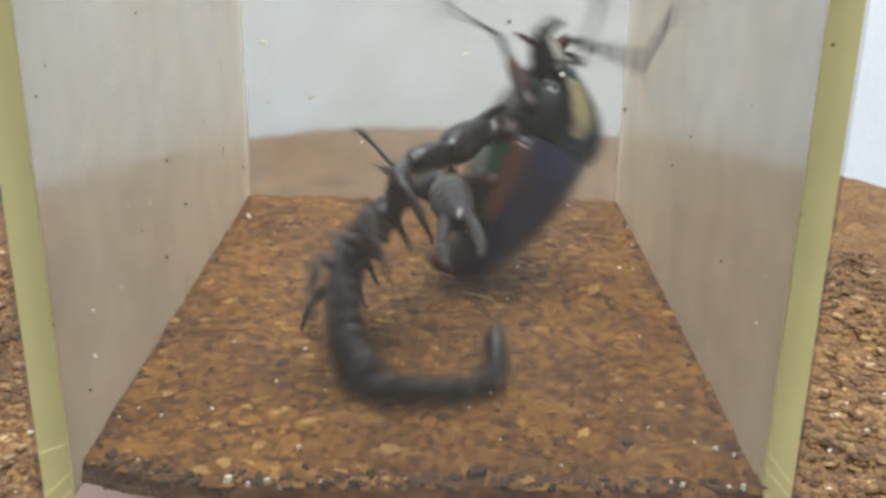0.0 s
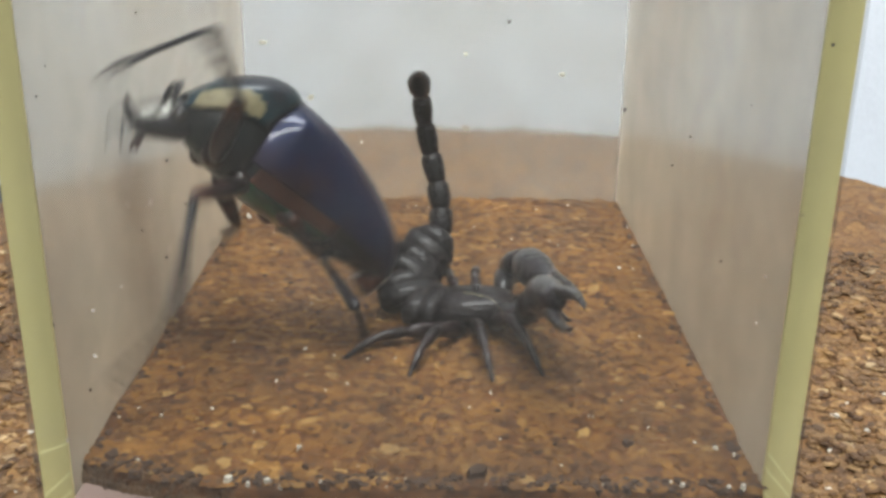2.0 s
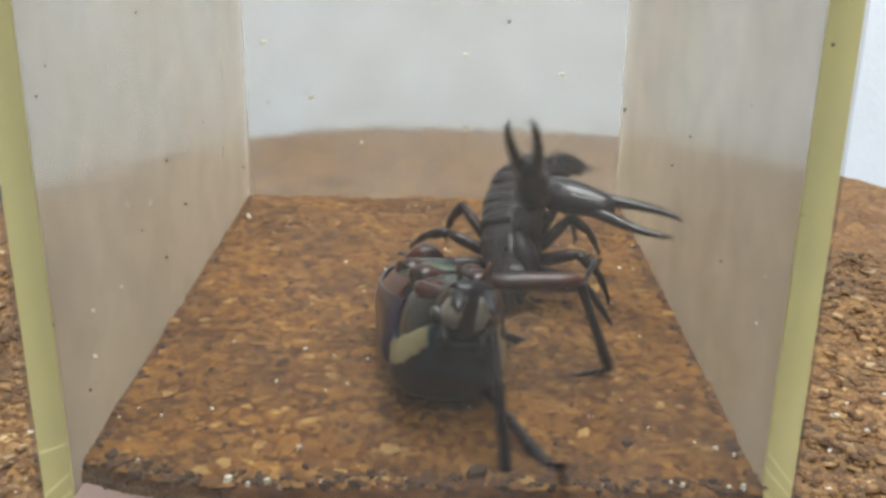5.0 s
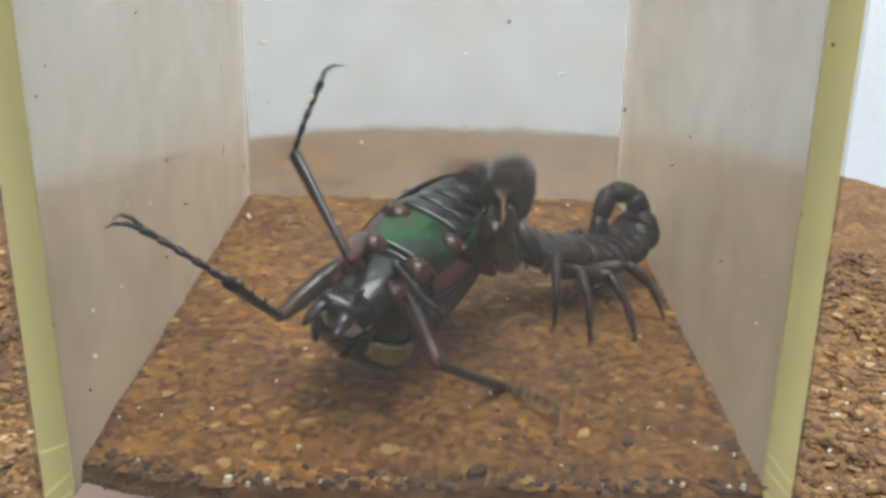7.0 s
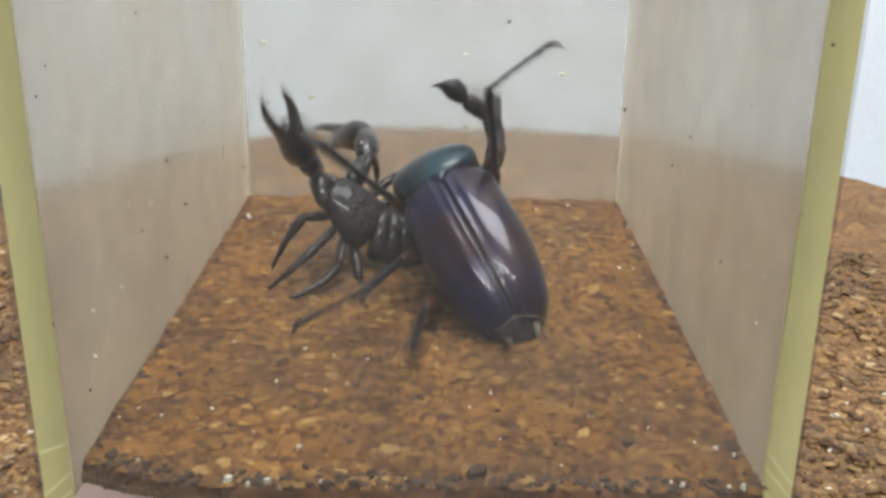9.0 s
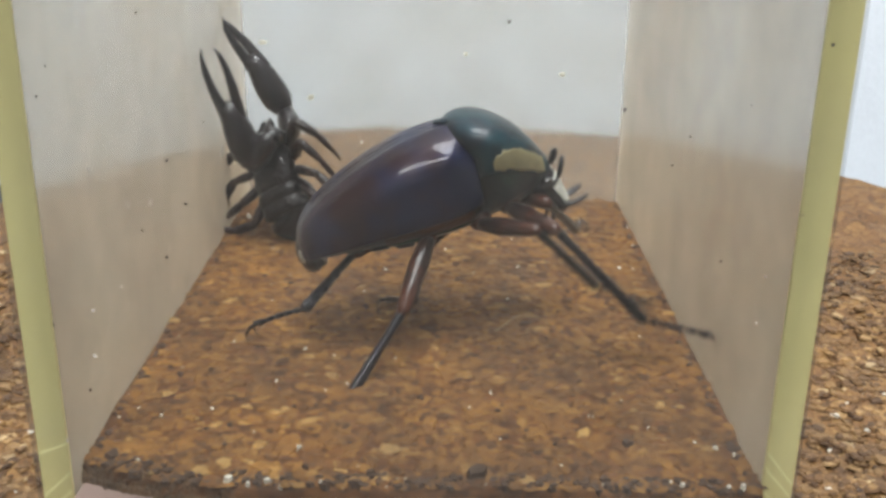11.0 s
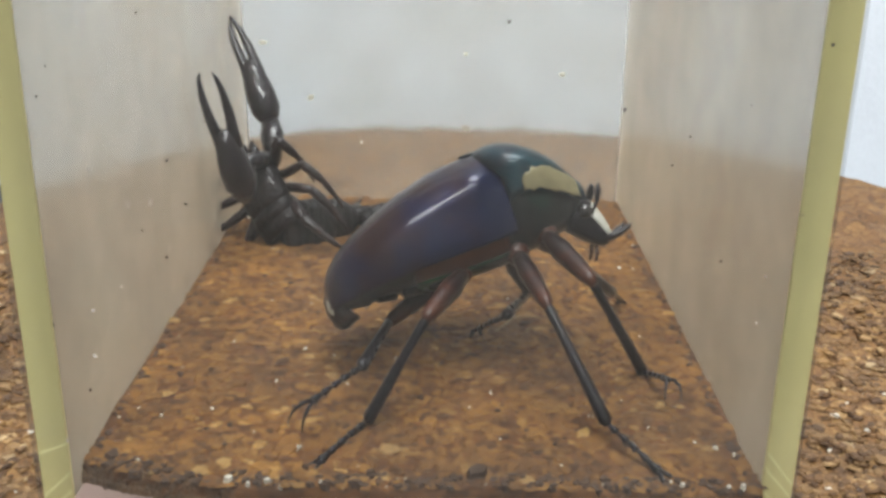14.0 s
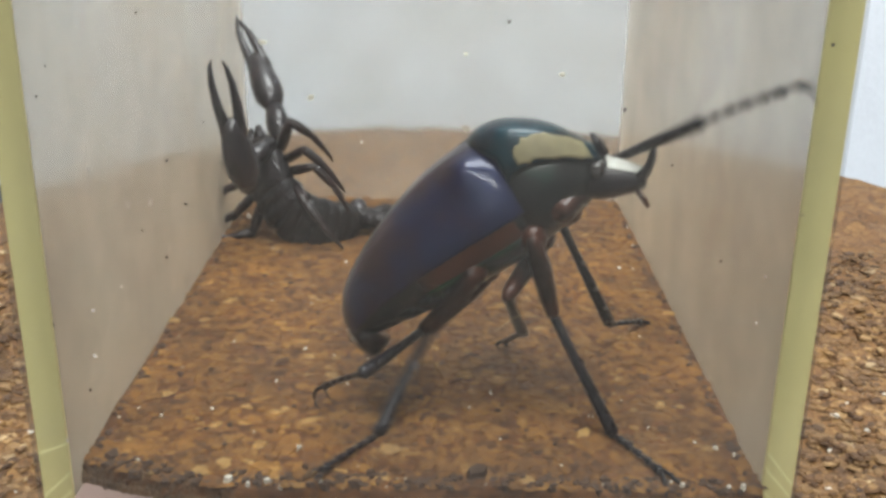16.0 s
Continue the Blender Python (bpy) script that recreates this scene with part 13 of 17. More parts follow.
    walk(scorpion_arms[1][2], [(0, pose(0.01771, -0.00413, -0.00267, -24.3, 15.4, -55.9)), (0.1, pose(0.01798, -0.00438, -0.00042, -20.9, 3.2, -49.5)), (0.2, pose(0.01802, 0.00325, -0.00284, 9, 18.3, 4.6)), (0.3, pose(0.01234, 0.0089, -0.00311, 38.6, 2.8, 58.6)), (0.4, pose(0.00961, 0.00997, 0.00048, 48.5, -10.6, 93.1)), (0.5, pose(0.00942, 0.00936, 0.0035, 49, -27.2, 128.2)), (0.6, pose(0.01017, 0.00916, 0.00384, 57.4, -20.1, 99.5)), (0.667, pose(0.01127, 0.00914, 0.00335, 58.8, -7.9, 68.7)), (0.7, pose(0.0119, 0.00907, 0.00306, 56.4, -2.6, 53.6)), (0.733, pose(0.01252, 0.00893, 0.00281, 52.7, 1.8, 38.9)), (0.8, pose(0.01358, 0.00851, 0.00257, 47.6, 10.3, 12)), (0.9, pose(0.01519, 0.00739, 0.00267, 44, 45.4, -16.2)), (1, pose(0.0169, 0.00582, 0.00193, 27.1, 71.6, -39.5)), (1.133, pose(0.01879, 0.00203, -0.00019, 28.1, 49.8, -19.6)), (1.25, pose(0.01863, -0.00269, -0.00027, 23, 28.6, -4.7)), (1.433, pose(0.01727, -0.00428, -0.00363, 20.3, 31.8, -16.3)), (1.5, pose(0.01644, -0.00503, -0.0044, 16.1, 33.6, -29.9)), (1.6, pose(0.01491, -0.00782, -0.00197, 12.2, 20.3, -58.6)), (1.667, pose(0.01304, -0.00898, 0.00174, 20.1, 2.5, -83.5)), (1.7, pose(0.01179, -0.00884, 0.00376, 28.3, -5.3, -99.8)), (1.733, pose(0.01039, -0.00824, 0.00549, 37.7, -10, -117.1)), (1.8, pose(0.00761, -0.00674, 0.00726, 48, -12.3, -140.9)), (1.9, pose(0.00441, -0.00552, 0.00696, 40.3, -14.9, -145.7)), (2, pose(0.00308, -0.00489, 0.0064, 29.5, -16.1, -147.2)), (2.25, pose(0.00205, -0.00516, 0.00501, 18.2, -15.8, -170.6)), (2.367, pose(0.00324, -0.00734, 0.0036, 55.1, -5.9, -122.3)), (2.4, pose(0.00421, -0.00837, 0.00264, 67.5, -10.2, -105.5)), (2.467, pose(0.00664, -0.00971, 0.00045, 82.7, -22.2, -83.3)), (2.5, pose(0.00795, -0.00994, -0.00033, 87.9, -26.5, -76.3)), (2.6, pose(0.01178, -0.00958, -0.00063, 97.3, -29.9, -60.7)), (2.667, pose(0.01487, -0.00809, 0.00035, 100.8, -26.8, -52.8)), (2.8, pose(0.01819, -0.00236, 0.00317, 115.8, -20.9, -44.2)), (2.9, pose(0.01778, -0.00426, 0.0022, 142.1, -26.2, -45.9)), (3, pose(0.01675, -0.00632, 0.00018, 171.7, -24.2, -53.5)), (3.167, pose(0.01677, -0.00503, -0.00378, -161.8, -5.3, -54.8)), (3.333, pose(0.01684, -0.00119, -0.00609, -150.3, 9.1, -48.2)), (3.5, pose(0.01661, 0.00104, -0.0064, -145.5, 13.1, -38.1)), (3.633, pose(0.01729, -0.00048, -0.00557, -136.5, -15.1, -36.3)), (3.667, pose(0.01753, -0.00121, -0.00508, -132.8, -26.5, -37.8)), (3.733, pose(0.01782, -0.00284, -0.00376, -120.4, -49.8, -46.8)), (3.767, pose(0.01783, -0.00364, -0.00298, -108.9, -60.3, -56.8)), (3.8, pose(0.01773, -0.00436, -0.00217, -89.7, -68.6, -74.4)), (3.867, pose(0.01733, -0.00549, -0.00064, -27.4, -71.5, -133.5)), (4, pose(0.01667, -0.00636, 0.00087, 12.4, -56.6, -169.1)), (4.2, pose(0.01667, -0.00636, 0.00087, 13.3, -59.2, -169.1)), (4.567, pose(0.01652, -0.00656, 0.00057, 2.2, -54.7, -153.4)), (4.767, pose(0.0163, -0.00683, 0.00022, -5.5, -47.7, -141.5)), (4.967, pose(0.01598, -0.00715, -0.0002, -10.9, -37.7, -131)), (5.167, pose(0.01557, -0.00751, -0.00064, -13.4, -25.8, -122.7)), (5.267, pose(0.01533, -0.00769, -0.00085, -13.8, -19.6, -119.2)), (5.367, pose(0.01508, -0.00787, -0.00104, -13.8, -13.4, -115.9)), (5.567, pose(0.01457, -0.00819, -0.00137, -12.8, -1.6, -108.6)), (5.767, pose(0.01409, -0.00845, -0.00162, -10.7, 9.1, -100.9)), (5.967, pose(0.0137, -0.00864, -0.00179, -7.8, 17.5, -93.7)), (6.3, pose(0.0134, -0.00877, -0.0019, -4.7, 23.6, -87.3)), (6.5, pose(0.01508, -0.00695, -0.00385, 7.4, 5.6, -93.8)), (6.633, pose(0.01598, -0.00696, -0.00168, 7, 15.4, -138.9)), (6.667, pose(0.01622, -0.00688, -0.0007, 5.6, 18.9, -152.8)), (6.733, pose(0.01656, -0.00638, 0.00148, 0.7, 23.9, -179.4)), (6.767, pose(0.01663, -0.00594, 0.00256, -2.3, 24.6, 167.9)), (6.833, pose(0.01657, -0.00482, 0.00442, -7.9, 23.8, 143.7)), (6.867, pose(0.01648, -0.00422, 0.00513, -10.5, 22.5, 131.3)), (6.9, pose(0.01638, -0.00368, 0.00566, -13.1, 20.8, 118.2)), (6.933, pose(0.01629, -0.00323, 0.00603, -15.4, 18.8, 105)), (7, pose(0.01627, -0.00275, 0.0063, -18.6, 14.8, 81.6)), (7.067, pose(0.01649, -0.00274, 0.00603, -21.4, 13, 64.5)), (7.133, pose(0.01691, -0.00278, 0.00546, -25.6, 13.2, 51.4)), (7.267, pose(0.01793, -0.00211, 0.00397, -37.7, 13.1, 28)), (7.367, pose(0.01842, -0.00081, 0.00325, -45.5, 7.1, 6.4)), (7.5, pose(0.01873, 0.00016, 0.00231, -47.9, -2.5, -21.9)), (7.7, pose(0.01882, -0.00122, -0.00144, -20.5, 9.3, -49)), (7.8, pose(0.0185, -0.00189, -0.0025, 7.3, 24.3, -48.6)), (7.9, pose(0.01859, -0.00279, 0.00053, 47.1, 17.1, -45.3)), (8, pose(0.01749, -0.0041, 0.00333, 71.8, 6.9, -53.2)), (8.133, pose(0.01707, -0.00564, 0.00177, 65.9, 15.4, -62.4)), (8.2, pose(0.0165, -0.0066, 0.0004, 56.8, 20.8, -70.9)), (8.267, pose(0.01543, -0.00758, -0.00106, 45.7, 25.4, -82.2)), (8.3, pose(0.01468, -0.00804, -0.00175, 39.9, 27.2, -88.8)), (8.367, pose(0.01292, -0.00872, -0.00293, 28.6, 29.2, -102.4)), (8.5, pose(0.01055, -0.00892, -0.00423, 11.1, 27, -119.5)), (8.7, pose(0.01037, -0.00865, -0.00483, 0, 19.6, -111.7)), (8.767, pose(0.01067, -0.00855, -0.0049, -1.5, 16.2, -99.9)), (8.8, pose(0.01093, -0.00849, -0.00492, -1.6, 14.5, -87.4)), (8.867, pose(0.01824, -0.00375, -0.00078, 13.8, -20.5, -52.7)), (8.9, pose(0.01862, -0.00019, 0.00272, 14.8, -41.3, -37.8)), (8.933, pose(0.01655, 0.00311, 0.00578, 1.2, -57.5, -8.8)), (8.967, pose(0.01119, 0.00545, 0.00809, -46, -65, 56.2)), (9, pose(0.00751, 0.00535, 0.00831, -75, -58.7, 94.1)), (9.2, pose(0.00998, 0.00409, 0.00907, -104.4, -68.6, 108.6)), (9.633, pose(0.00905, 0.00586, 0.0081, -86.3, -64.2, 100)), (9.833, pose(0.00838, 0.00731, 0.0068, -72.3, -59.3, 95.2)), (10.067, pose(0.00795, 0.00885, 0.00453, -56.2, -51.8, 92.4)), (10.267, pose(0.00818, 0.00971, 0.00223, -43.4, -44.7, 92.2)), (10.467, pose(0.00871, 0.00999, -0.00019, -32, -37.7, 94)), (10.7, pose(0.00925, 0.00956, -0.00291, -20.5, -30.6, 98.2)), (10.9, pose(0.00966, 0.00877, -0.00476, -12.5, -26, 102.2)), (11.3, pose(0.01007, 0.00765, -0.00635, -4.7, -22.4, 106.8)), (11.5, pose(0.01007, 0.00765, -0.00635, -4.7, -22.5, 106.8)), (12, pose(0.00893, 0.00694, -0.0072, 0, -2.8, 111.2)), (12.5, pose(0.01151, 0.00942, -0.00223, 0.8, -1.7, 86.4)), (14.5, pose(0.01249, 0.0088, -0.00322, 3.5, -7.3, 79.2)), (14.7, pose(0.01384, 0.00874, 0.00031, 8.3, 18.3, 79.1)), (14.8, pose(0.01409, 0.00847, 0.00157, 6, 30.7, 80)), (15, pose(0.01049, 0.00927, -0.00344, -0.7, 34, 95.4)), (15.5, pose(0.01543, 0.00727, 0.0024, 1.3, 24.1, 86.1)), (16, pose(0.00987, 0.00985, -0.0015, -0.8, 17.9, 92.7))])
    walk(scorpion_arms[1][3], [(0, pose(0.02315, -0.01512, -0.00525, -26.4, 11.1, -65.2)), (0.1, pose(0.02476, -0.01492, -0.00048, -21.2, -0.4, -58.9)), (0.2, pose(0.02964, 0.00245, -0.00693, 5, 19.9, -7.1)), (0.3, pose(0.01996, 0.0187, -0.00483, 37.5, 10.5, 48.7)), (0.4, pose(0.01011, 0.02227, 0.00144, 49.6, -3.2, 86.4)), (0.5, pose(0.00315, 0.01925, 0.00795, 51.2, -21.4, 122.9)), (0.6, pose(0.00912, 0.02122, 0.00669, 58.6, -14.1, 95.1)), (0.667, pose(0.01663, 0.02036, 0.00356, 59.2, -1.5, 64.8)), (0.7, pose(0.01997, 0.01836, 0.00216, 56.5, 3.8, 49.6)), (0.733, pose(0.02273, 0.0158, 0.00104, 52.8, 7.8, 34.5)), (0.8, pose(0.02554, 0.0098, -0.00095, 46.4, 15.8, 6.7)), (0.9, pose(0.02225, 0.00402, -0.00688, 38, 50.1, -24.3)), (1, pose(0.0183, 0.00258, -0.01009, 3.8, 73.6, -63.9)), (1.133, pose(0.02512, -0.00186, -0.01005, 18.7, 52.8, -31)), (1.25, pose(0.02901, -0.0052, -0.00681, 19, 31.3, -12.8)), (1.433, pose(0.02647, -0.00869, -0.01058, 15.6, 34.2, -24.9)), (1.5, pose(0.02429, -0.01154, -0.01168, 11.1, 35.4, -38.8)), (1.6, pose(0.01939, -0.01846, -0.00658, 9.5, 21.7, -66.3)), (1.667, pose(0.01278, -0.02136, 0.0006, 19.6, 5, -90.6)), (1.7, pose(0.00819, -0.02064, 0.00408, 28.7, -1.8, -106.8)), (1.733, pose(0.00354, -0.01856, 0.00658, 38.6, -5.3, -123.9)), (1.8, pose(-0.00278, -0.01362, 0.00859, 48.8, -6.7, -146)), (1.9, pose(-0.00634, -0.01123, 0.00902, 41.3, -10.7, -149.9)), (2, pose(-0.00799, -0.01017, 0.00898, 30.7, -13.6, -151.6)), (2.25, pose(-0.01015, -0.00545, 0.00784, 19.4, -14.2, -175.5)), (2.367, pose(-0.00424, -0.01727, 0.00344, 54.3, 0.8, -125.8)), (2.4, pose(0.00027, -0.02006, 0.00322, 66.8, -2, -107.7)), (2.467, pose(0.00783, -0.02171, 0.00348, 82.5, -12.7, -83.9)), (2.5, pose(0.01069, -0.02151, 0.00361, 88, -16.6, -76.7)), (2.6, pose(0.01762, -0.01954, 0.00399, 98, -19.2, -60.6)), (2.667, pose(0.02218, -0.0172, 0.00433, 101.1, -16.1, -51.7)), (2.8, pose(0.02745, -0.01027, 0.00607, 114.6, -11.8, -39.8)), (2.9, pose(0.02672, -0.01153, 0.00661, 139.2, -21.2, -38.6)), (3, pose(0.02497, -0.01444, 0.00502, 168.5, -22.9, -45.5)), (3.167, pose(0.02511, -0.01397, -0.00213, -163, -6.5, -47.8)), (3.333, pose(0.02611, -0.00927, -0.00717, -149.5, 5.9, -41.8)), (3.5, pose(0.02722, -0.00538, -0.00821, -144.3, 8.7, -31.8)), (3.633, pose(0.02738, -0.00629, -0.00121, -138.4, -20.2, -30)), (3.667, pose(0.02645, -0.00662, 0.00152, -136, -31.9, -31.5)), (3.733, pose(0.02312, -0.00718, 0.00661, -125.9, -56.1, -40)), (3.767, pose(0.02086, -0.00722, 0.00854, -114.2, -67.2, -50.8)), (3.8, pose(0.0185, -0.00712, 0.00993, -88.6, -75.9, -75.4)), (3.867, pose(0.01407, -0.00669, 0.0112, -4.4, -73.2, -157.7)), (4, pose(0.00932, -0.00598, 0.01101, 22.8, -54.3, 178.3)), (4.2, pose(0.00975, -0.0059, 0.01131, 24.6, -56.7, 177.5)), (4.567, pose(0.00939, -0.00818, 0.01051, 12.5, -53.6, -166.2)), (4.767, pose(0.00889, -0.0105, 0.00938, 2.8, -47.7, -152.9)), (4.967, pose(0.00848, -0.01317, 0.00754, -5, -38.6, -140.8)), (5.167, pose(0.0083, -0.0157, 0.00506, -9.7, -27.3, -131)), (5.267, pose(0.00826, -0.01686, 0.00368, -11.1, -21.2, -127)), (5.367, pose(0.00842, -0.01773, 0.00221, -12, -15.1, -123.2)), (5.567, pose(0.00906, -0.01921, -0.00065, -12.6, -3.2, -115.6)), (5.767, pose(0.01011, -0.02002, -0.00323, -11.8, 7.7, -108)), (5.967, pose(0.01122, -0.02023, -0.00523, -10, 16.4, -101.2)), (6.3, pose(0.01215, -0.02027, -0.00673, -7.9, 22.8, -95.4)), (6.5, pose(0.01247, -0.01912, -0.00528, 7, 6.1, -97.8)), (6.633, pose(0.00593, -0.01341, -0.00514, 0.4, -2.2, -53.6)), (6.667, pose(0.00519, -0.01059, -0.00481, -2.8, -3.3, -39.7)), (6.733, pose(0.0053, -0.00474, -0.00353, -9.1, -3.6, -16)), (6.767, pose(0.00602, -0.00187, -0.0025, -11.8, -2.9, -5)), (6.833, pose(0.00844, 0.00331, -0.00032, -15.9, 0.2, 18.9)), (6.867, pose(0.01022, 0.00548, 0.00076, -17.3, 2.6, 33)), (6.9, pose(0.01238, 0.0074, 0.00167, -18.3, 5.6, 48.3)), (6.933, pose(0.01488, 0.00861, 0.00251, -18.9, 8.7, 62.6)), (7, pose(0.01972, 0.009, 0.00368, -19.8, 13.2, 76.8)), (7.067, pose(0.02319, 0.00751, 0.0039, -22.9, 14.9, 71)), (7.133, pose(0.02567, 0.00567, 0.00342, -27.5, 15.1, 57.7)), (7.267, pose(0.02938, 0.00241, 0.00223, -38.5, 10.1, 24)), (7.367, pose(0.03076, -0.00066, 0.00298, -45.5, 2.6, 1)), (7.5, pose(0.02972, -0.00555, 0.00418, -47.6, -6.2, -25.2)), (7.7, pose(0.02557, -0.01146, -0.0028, -22, 7.9, -54.9)), (7.8, pose(0.02457, -0.01147, -0.00782, 3.9, 25.1, -56.8)), (7.9, pose(0.02569, -0.01167, -0.00429, 46.2, 20.2, -49.8)), (8, pose(0.02429, -0.01413, 0.00015, 71.7, 9.2, -54)), (8.133, pose(0.02173, -0.01611, -0.00304, 65.3, 17.6, -63.5)), (8.2, pose(0.01915, -0.01722, -0.0053, 56, 23.1, -72.7)), (8.267, pose(0.01565, -0.01824, -0.00747, 44.6, 27.7, -84.9)), (8.3, pose(0.01355, -0.01851, -0.00838, 38.6, 29.4, -91.9)), (8.367, pose(0.00921, -0.01841, -0.00962, 26.9, 31.1, -106.3)), (8.5, pose(0.00365, -0.01753, -0.01018, 9, 27.7, -124)), (8.7, pose(0.00449, -0.0187, -0.00893, -2.2, 18.2, -116)), (8.767, pose(0.00689, -0.01991, -0.00828, -3.1, 15.3, -103.8)), (8.8, pose(0.00968, -0.02058, -0.00797, -2.7, 14.3, -91.5)), (8.867, pose(0.02395, -0.01407, 0.00314, 16.1, -18.7, -57.8)), (8.9, pose(0.02507, -0.00732, 0.01046, 20.1, -39, -45)), (8.933, pose(0.02284, 0.00036, 0.01614, 11.7, -56.4, -20.4)), (8.967, pose(0.01445, 0.00814, 0.01978, -31.5, -69.2, 41.1)), (9, pose(0.00762, 0.01032, 0.01982, -70.8, -65.9, 89.4)), (9.2, pose(0.00863, 0.0067, 0.02125, -111.6, -75.7, 116.2)), (9.633, pose(0.0085, 0.00956, 0.01986, -85.6, -71.9, 99.1)), (9.833, pose(0.00846, 0.01215, 0.01815, -68.2, -66.5, 90.7)), (10.067, pose(0.00864, 0.0153, 0.01503, -51.4, -57.6, 86.9)), (10.267, pose(0.00915, 0.01759, 0.01169, -39.7, -48.8, 87.8)), (10.467, pose(0.00956, 0.01917, 0.00803, -30.8, -39.9, 93.1)), (10.7, pose(0.00942, 0.0199, 0.00385, -22.6, -30.7, 103.4)), (10.9, pose(0.00903, 0.01969, 0.00095, -16.7, -24.9, 112.9)), (11.3, pose(0.00849, 0.01909, -0.0015, -10.7, -20.3, 123.3)), (11.5, pose(0.00849, 0.01908, -0.00147, -10.7, -20.4, 123.3)), (12, pose(0.00612, 0.01914, -0.0066, -0.8, -2.7, 126.7)), (12.5, pose(0.01408, 0.02168, -0.00189, 0.6, -1.8, 94.1)), (14.5, pose(0.01657, 0.02056, -0.00176, 2.5, -7.7, 87)), (14.7, pose(0.01771, 0.01974, -0.00374, 12.6, 16.3, 90.9)), (14.8, pose(0.01769, 0.01856, -0.00492, 14.5, 28, 97.4)), (15, pose(0.01132, 0.01969, -0.01035, 9.5, 32.8, 113.8)), (15.5, pose(0.018, 0.01843, -0.00269, 8, 22.8, 102.8)), (16, pose(0.0111, 0.02173, -0.00529, 1.7, 17.8, 100.7))])
    walk(scorpion_legs[1, 0][0], [(0, pose(0.0095, 0.0046, -0.0026, 0, -29, 62.9)), (0.1, pose(0.0095, 0.0046, -0.0026, 0, -32.3, 69.3)), (0.3, pose(0.0095, 0.0046, -0.0026, 0, -22.7, 58.9)), (0.5, pose(0.0095, 0.0046, -0.0026, 0, -20.8, 64.4)), (0.8, pose(0.0095, 0.0046, -0.0026, 0, -13.4, 54.3)), (1, pose(0.0095, 0.0046, -0.0026, 0, -35.2, 67.9)), (1.25, pose(0.0095, 0.0046, -0.0026, 0, -24.1, 70.6)), (1.5, pose(0.0095, 0.0046, -0.0026, 0, -28.7, 63.4)), (1.8, pose(0.0095, 0.0046, -0.0026, 0, -26.7, 63.2)), (2, pose(0.0095, 0.0046, -0.0026, 0, -13.4, 59.2)), (2.25, pose(0.0095, 0.0046, -0.0026, 0, -25, 64.7)), (2.5, pose(0.0095, 0.0046, -0.0026, 0, -29.9, 53.7)), (2.8, pose(0.0095, 0.0046, -0.0026, 0, -21.5, 59.2)), (3, pose(0.0095, 0.0046, -0.0026, 0, -28.2, 62.5)), (3.5, pose(0.0095, 0.0046, -0.0026, 0, -35.1, 68.4)), (4, pose(0.0095, 0.0046, -0.0026, 0, -14.1, 67.5)), (4.2, pose(0.0095, 0.0046, -0.0026, 0, -27.6, 62.9)), (6.3, pose(0.0095, 0.0046, -0.0026, 0, -12.5, 63)), (6.5, pose(0.0095, 0.0046, -0.0026, 0, -29, 61.3)), (7, pose(0.0095, 0.0046, -0.0026, 0, -33, 63.8)), (7.5, pose(0.0095, 0.0046, -0.0026, 0, -34.6, 59.2)), (7.8, pose(0.0095, 0.0046, -0.0026, 0, -17.7, 66.5)), (8, pose(0.0095, 0.0046, -0.0026, 0, -32.5, 59.2)), (8.5, pose(0.0095, 0.0046, -0.0026, 0, -12.5, 69.8)), (8.8, pose(0.0095, 0.0046, -0.0026, 0, -29.2, 58.3)), (9, pose(0.0095, 0.0046, -0.0026, 0, -34.2, 64.4)), (9.2, pose(0.0095, 0.0046, -0.0026, 0, -16.7, 58.5)), (11.3, pose(0.0095, 0.0046, -0.0026, 0, -16.2, 70.3)), (11.5, pose(0.0095, 0.0046, -0.0026, 0, -34.1, 61.7)), (12, pose(0.0095, 0.0046, -0.0026, 0, -34.3, 57.4)), (12.5, pose(0.0095, 0.0046, -0.0026, 0, -22.7, 64.8)), (14.5, pose(0.0095, 0.0046, -0.0026, 0, -16.8, 66.2)), (14.8, pose(0.0095, 0.0046, -0.0026, 0, -17.7, 70.5)), (15, pose(0.0095, 0.0046, -0.0026, 0, -35, 59.2)), (15.5, pose(0.0095, 0.0046, -0.0026, 0, -20.7, 66.7)), (16, pose(0.0095, 0.0046, -0.0026, 0, -17.7, 58.1))])
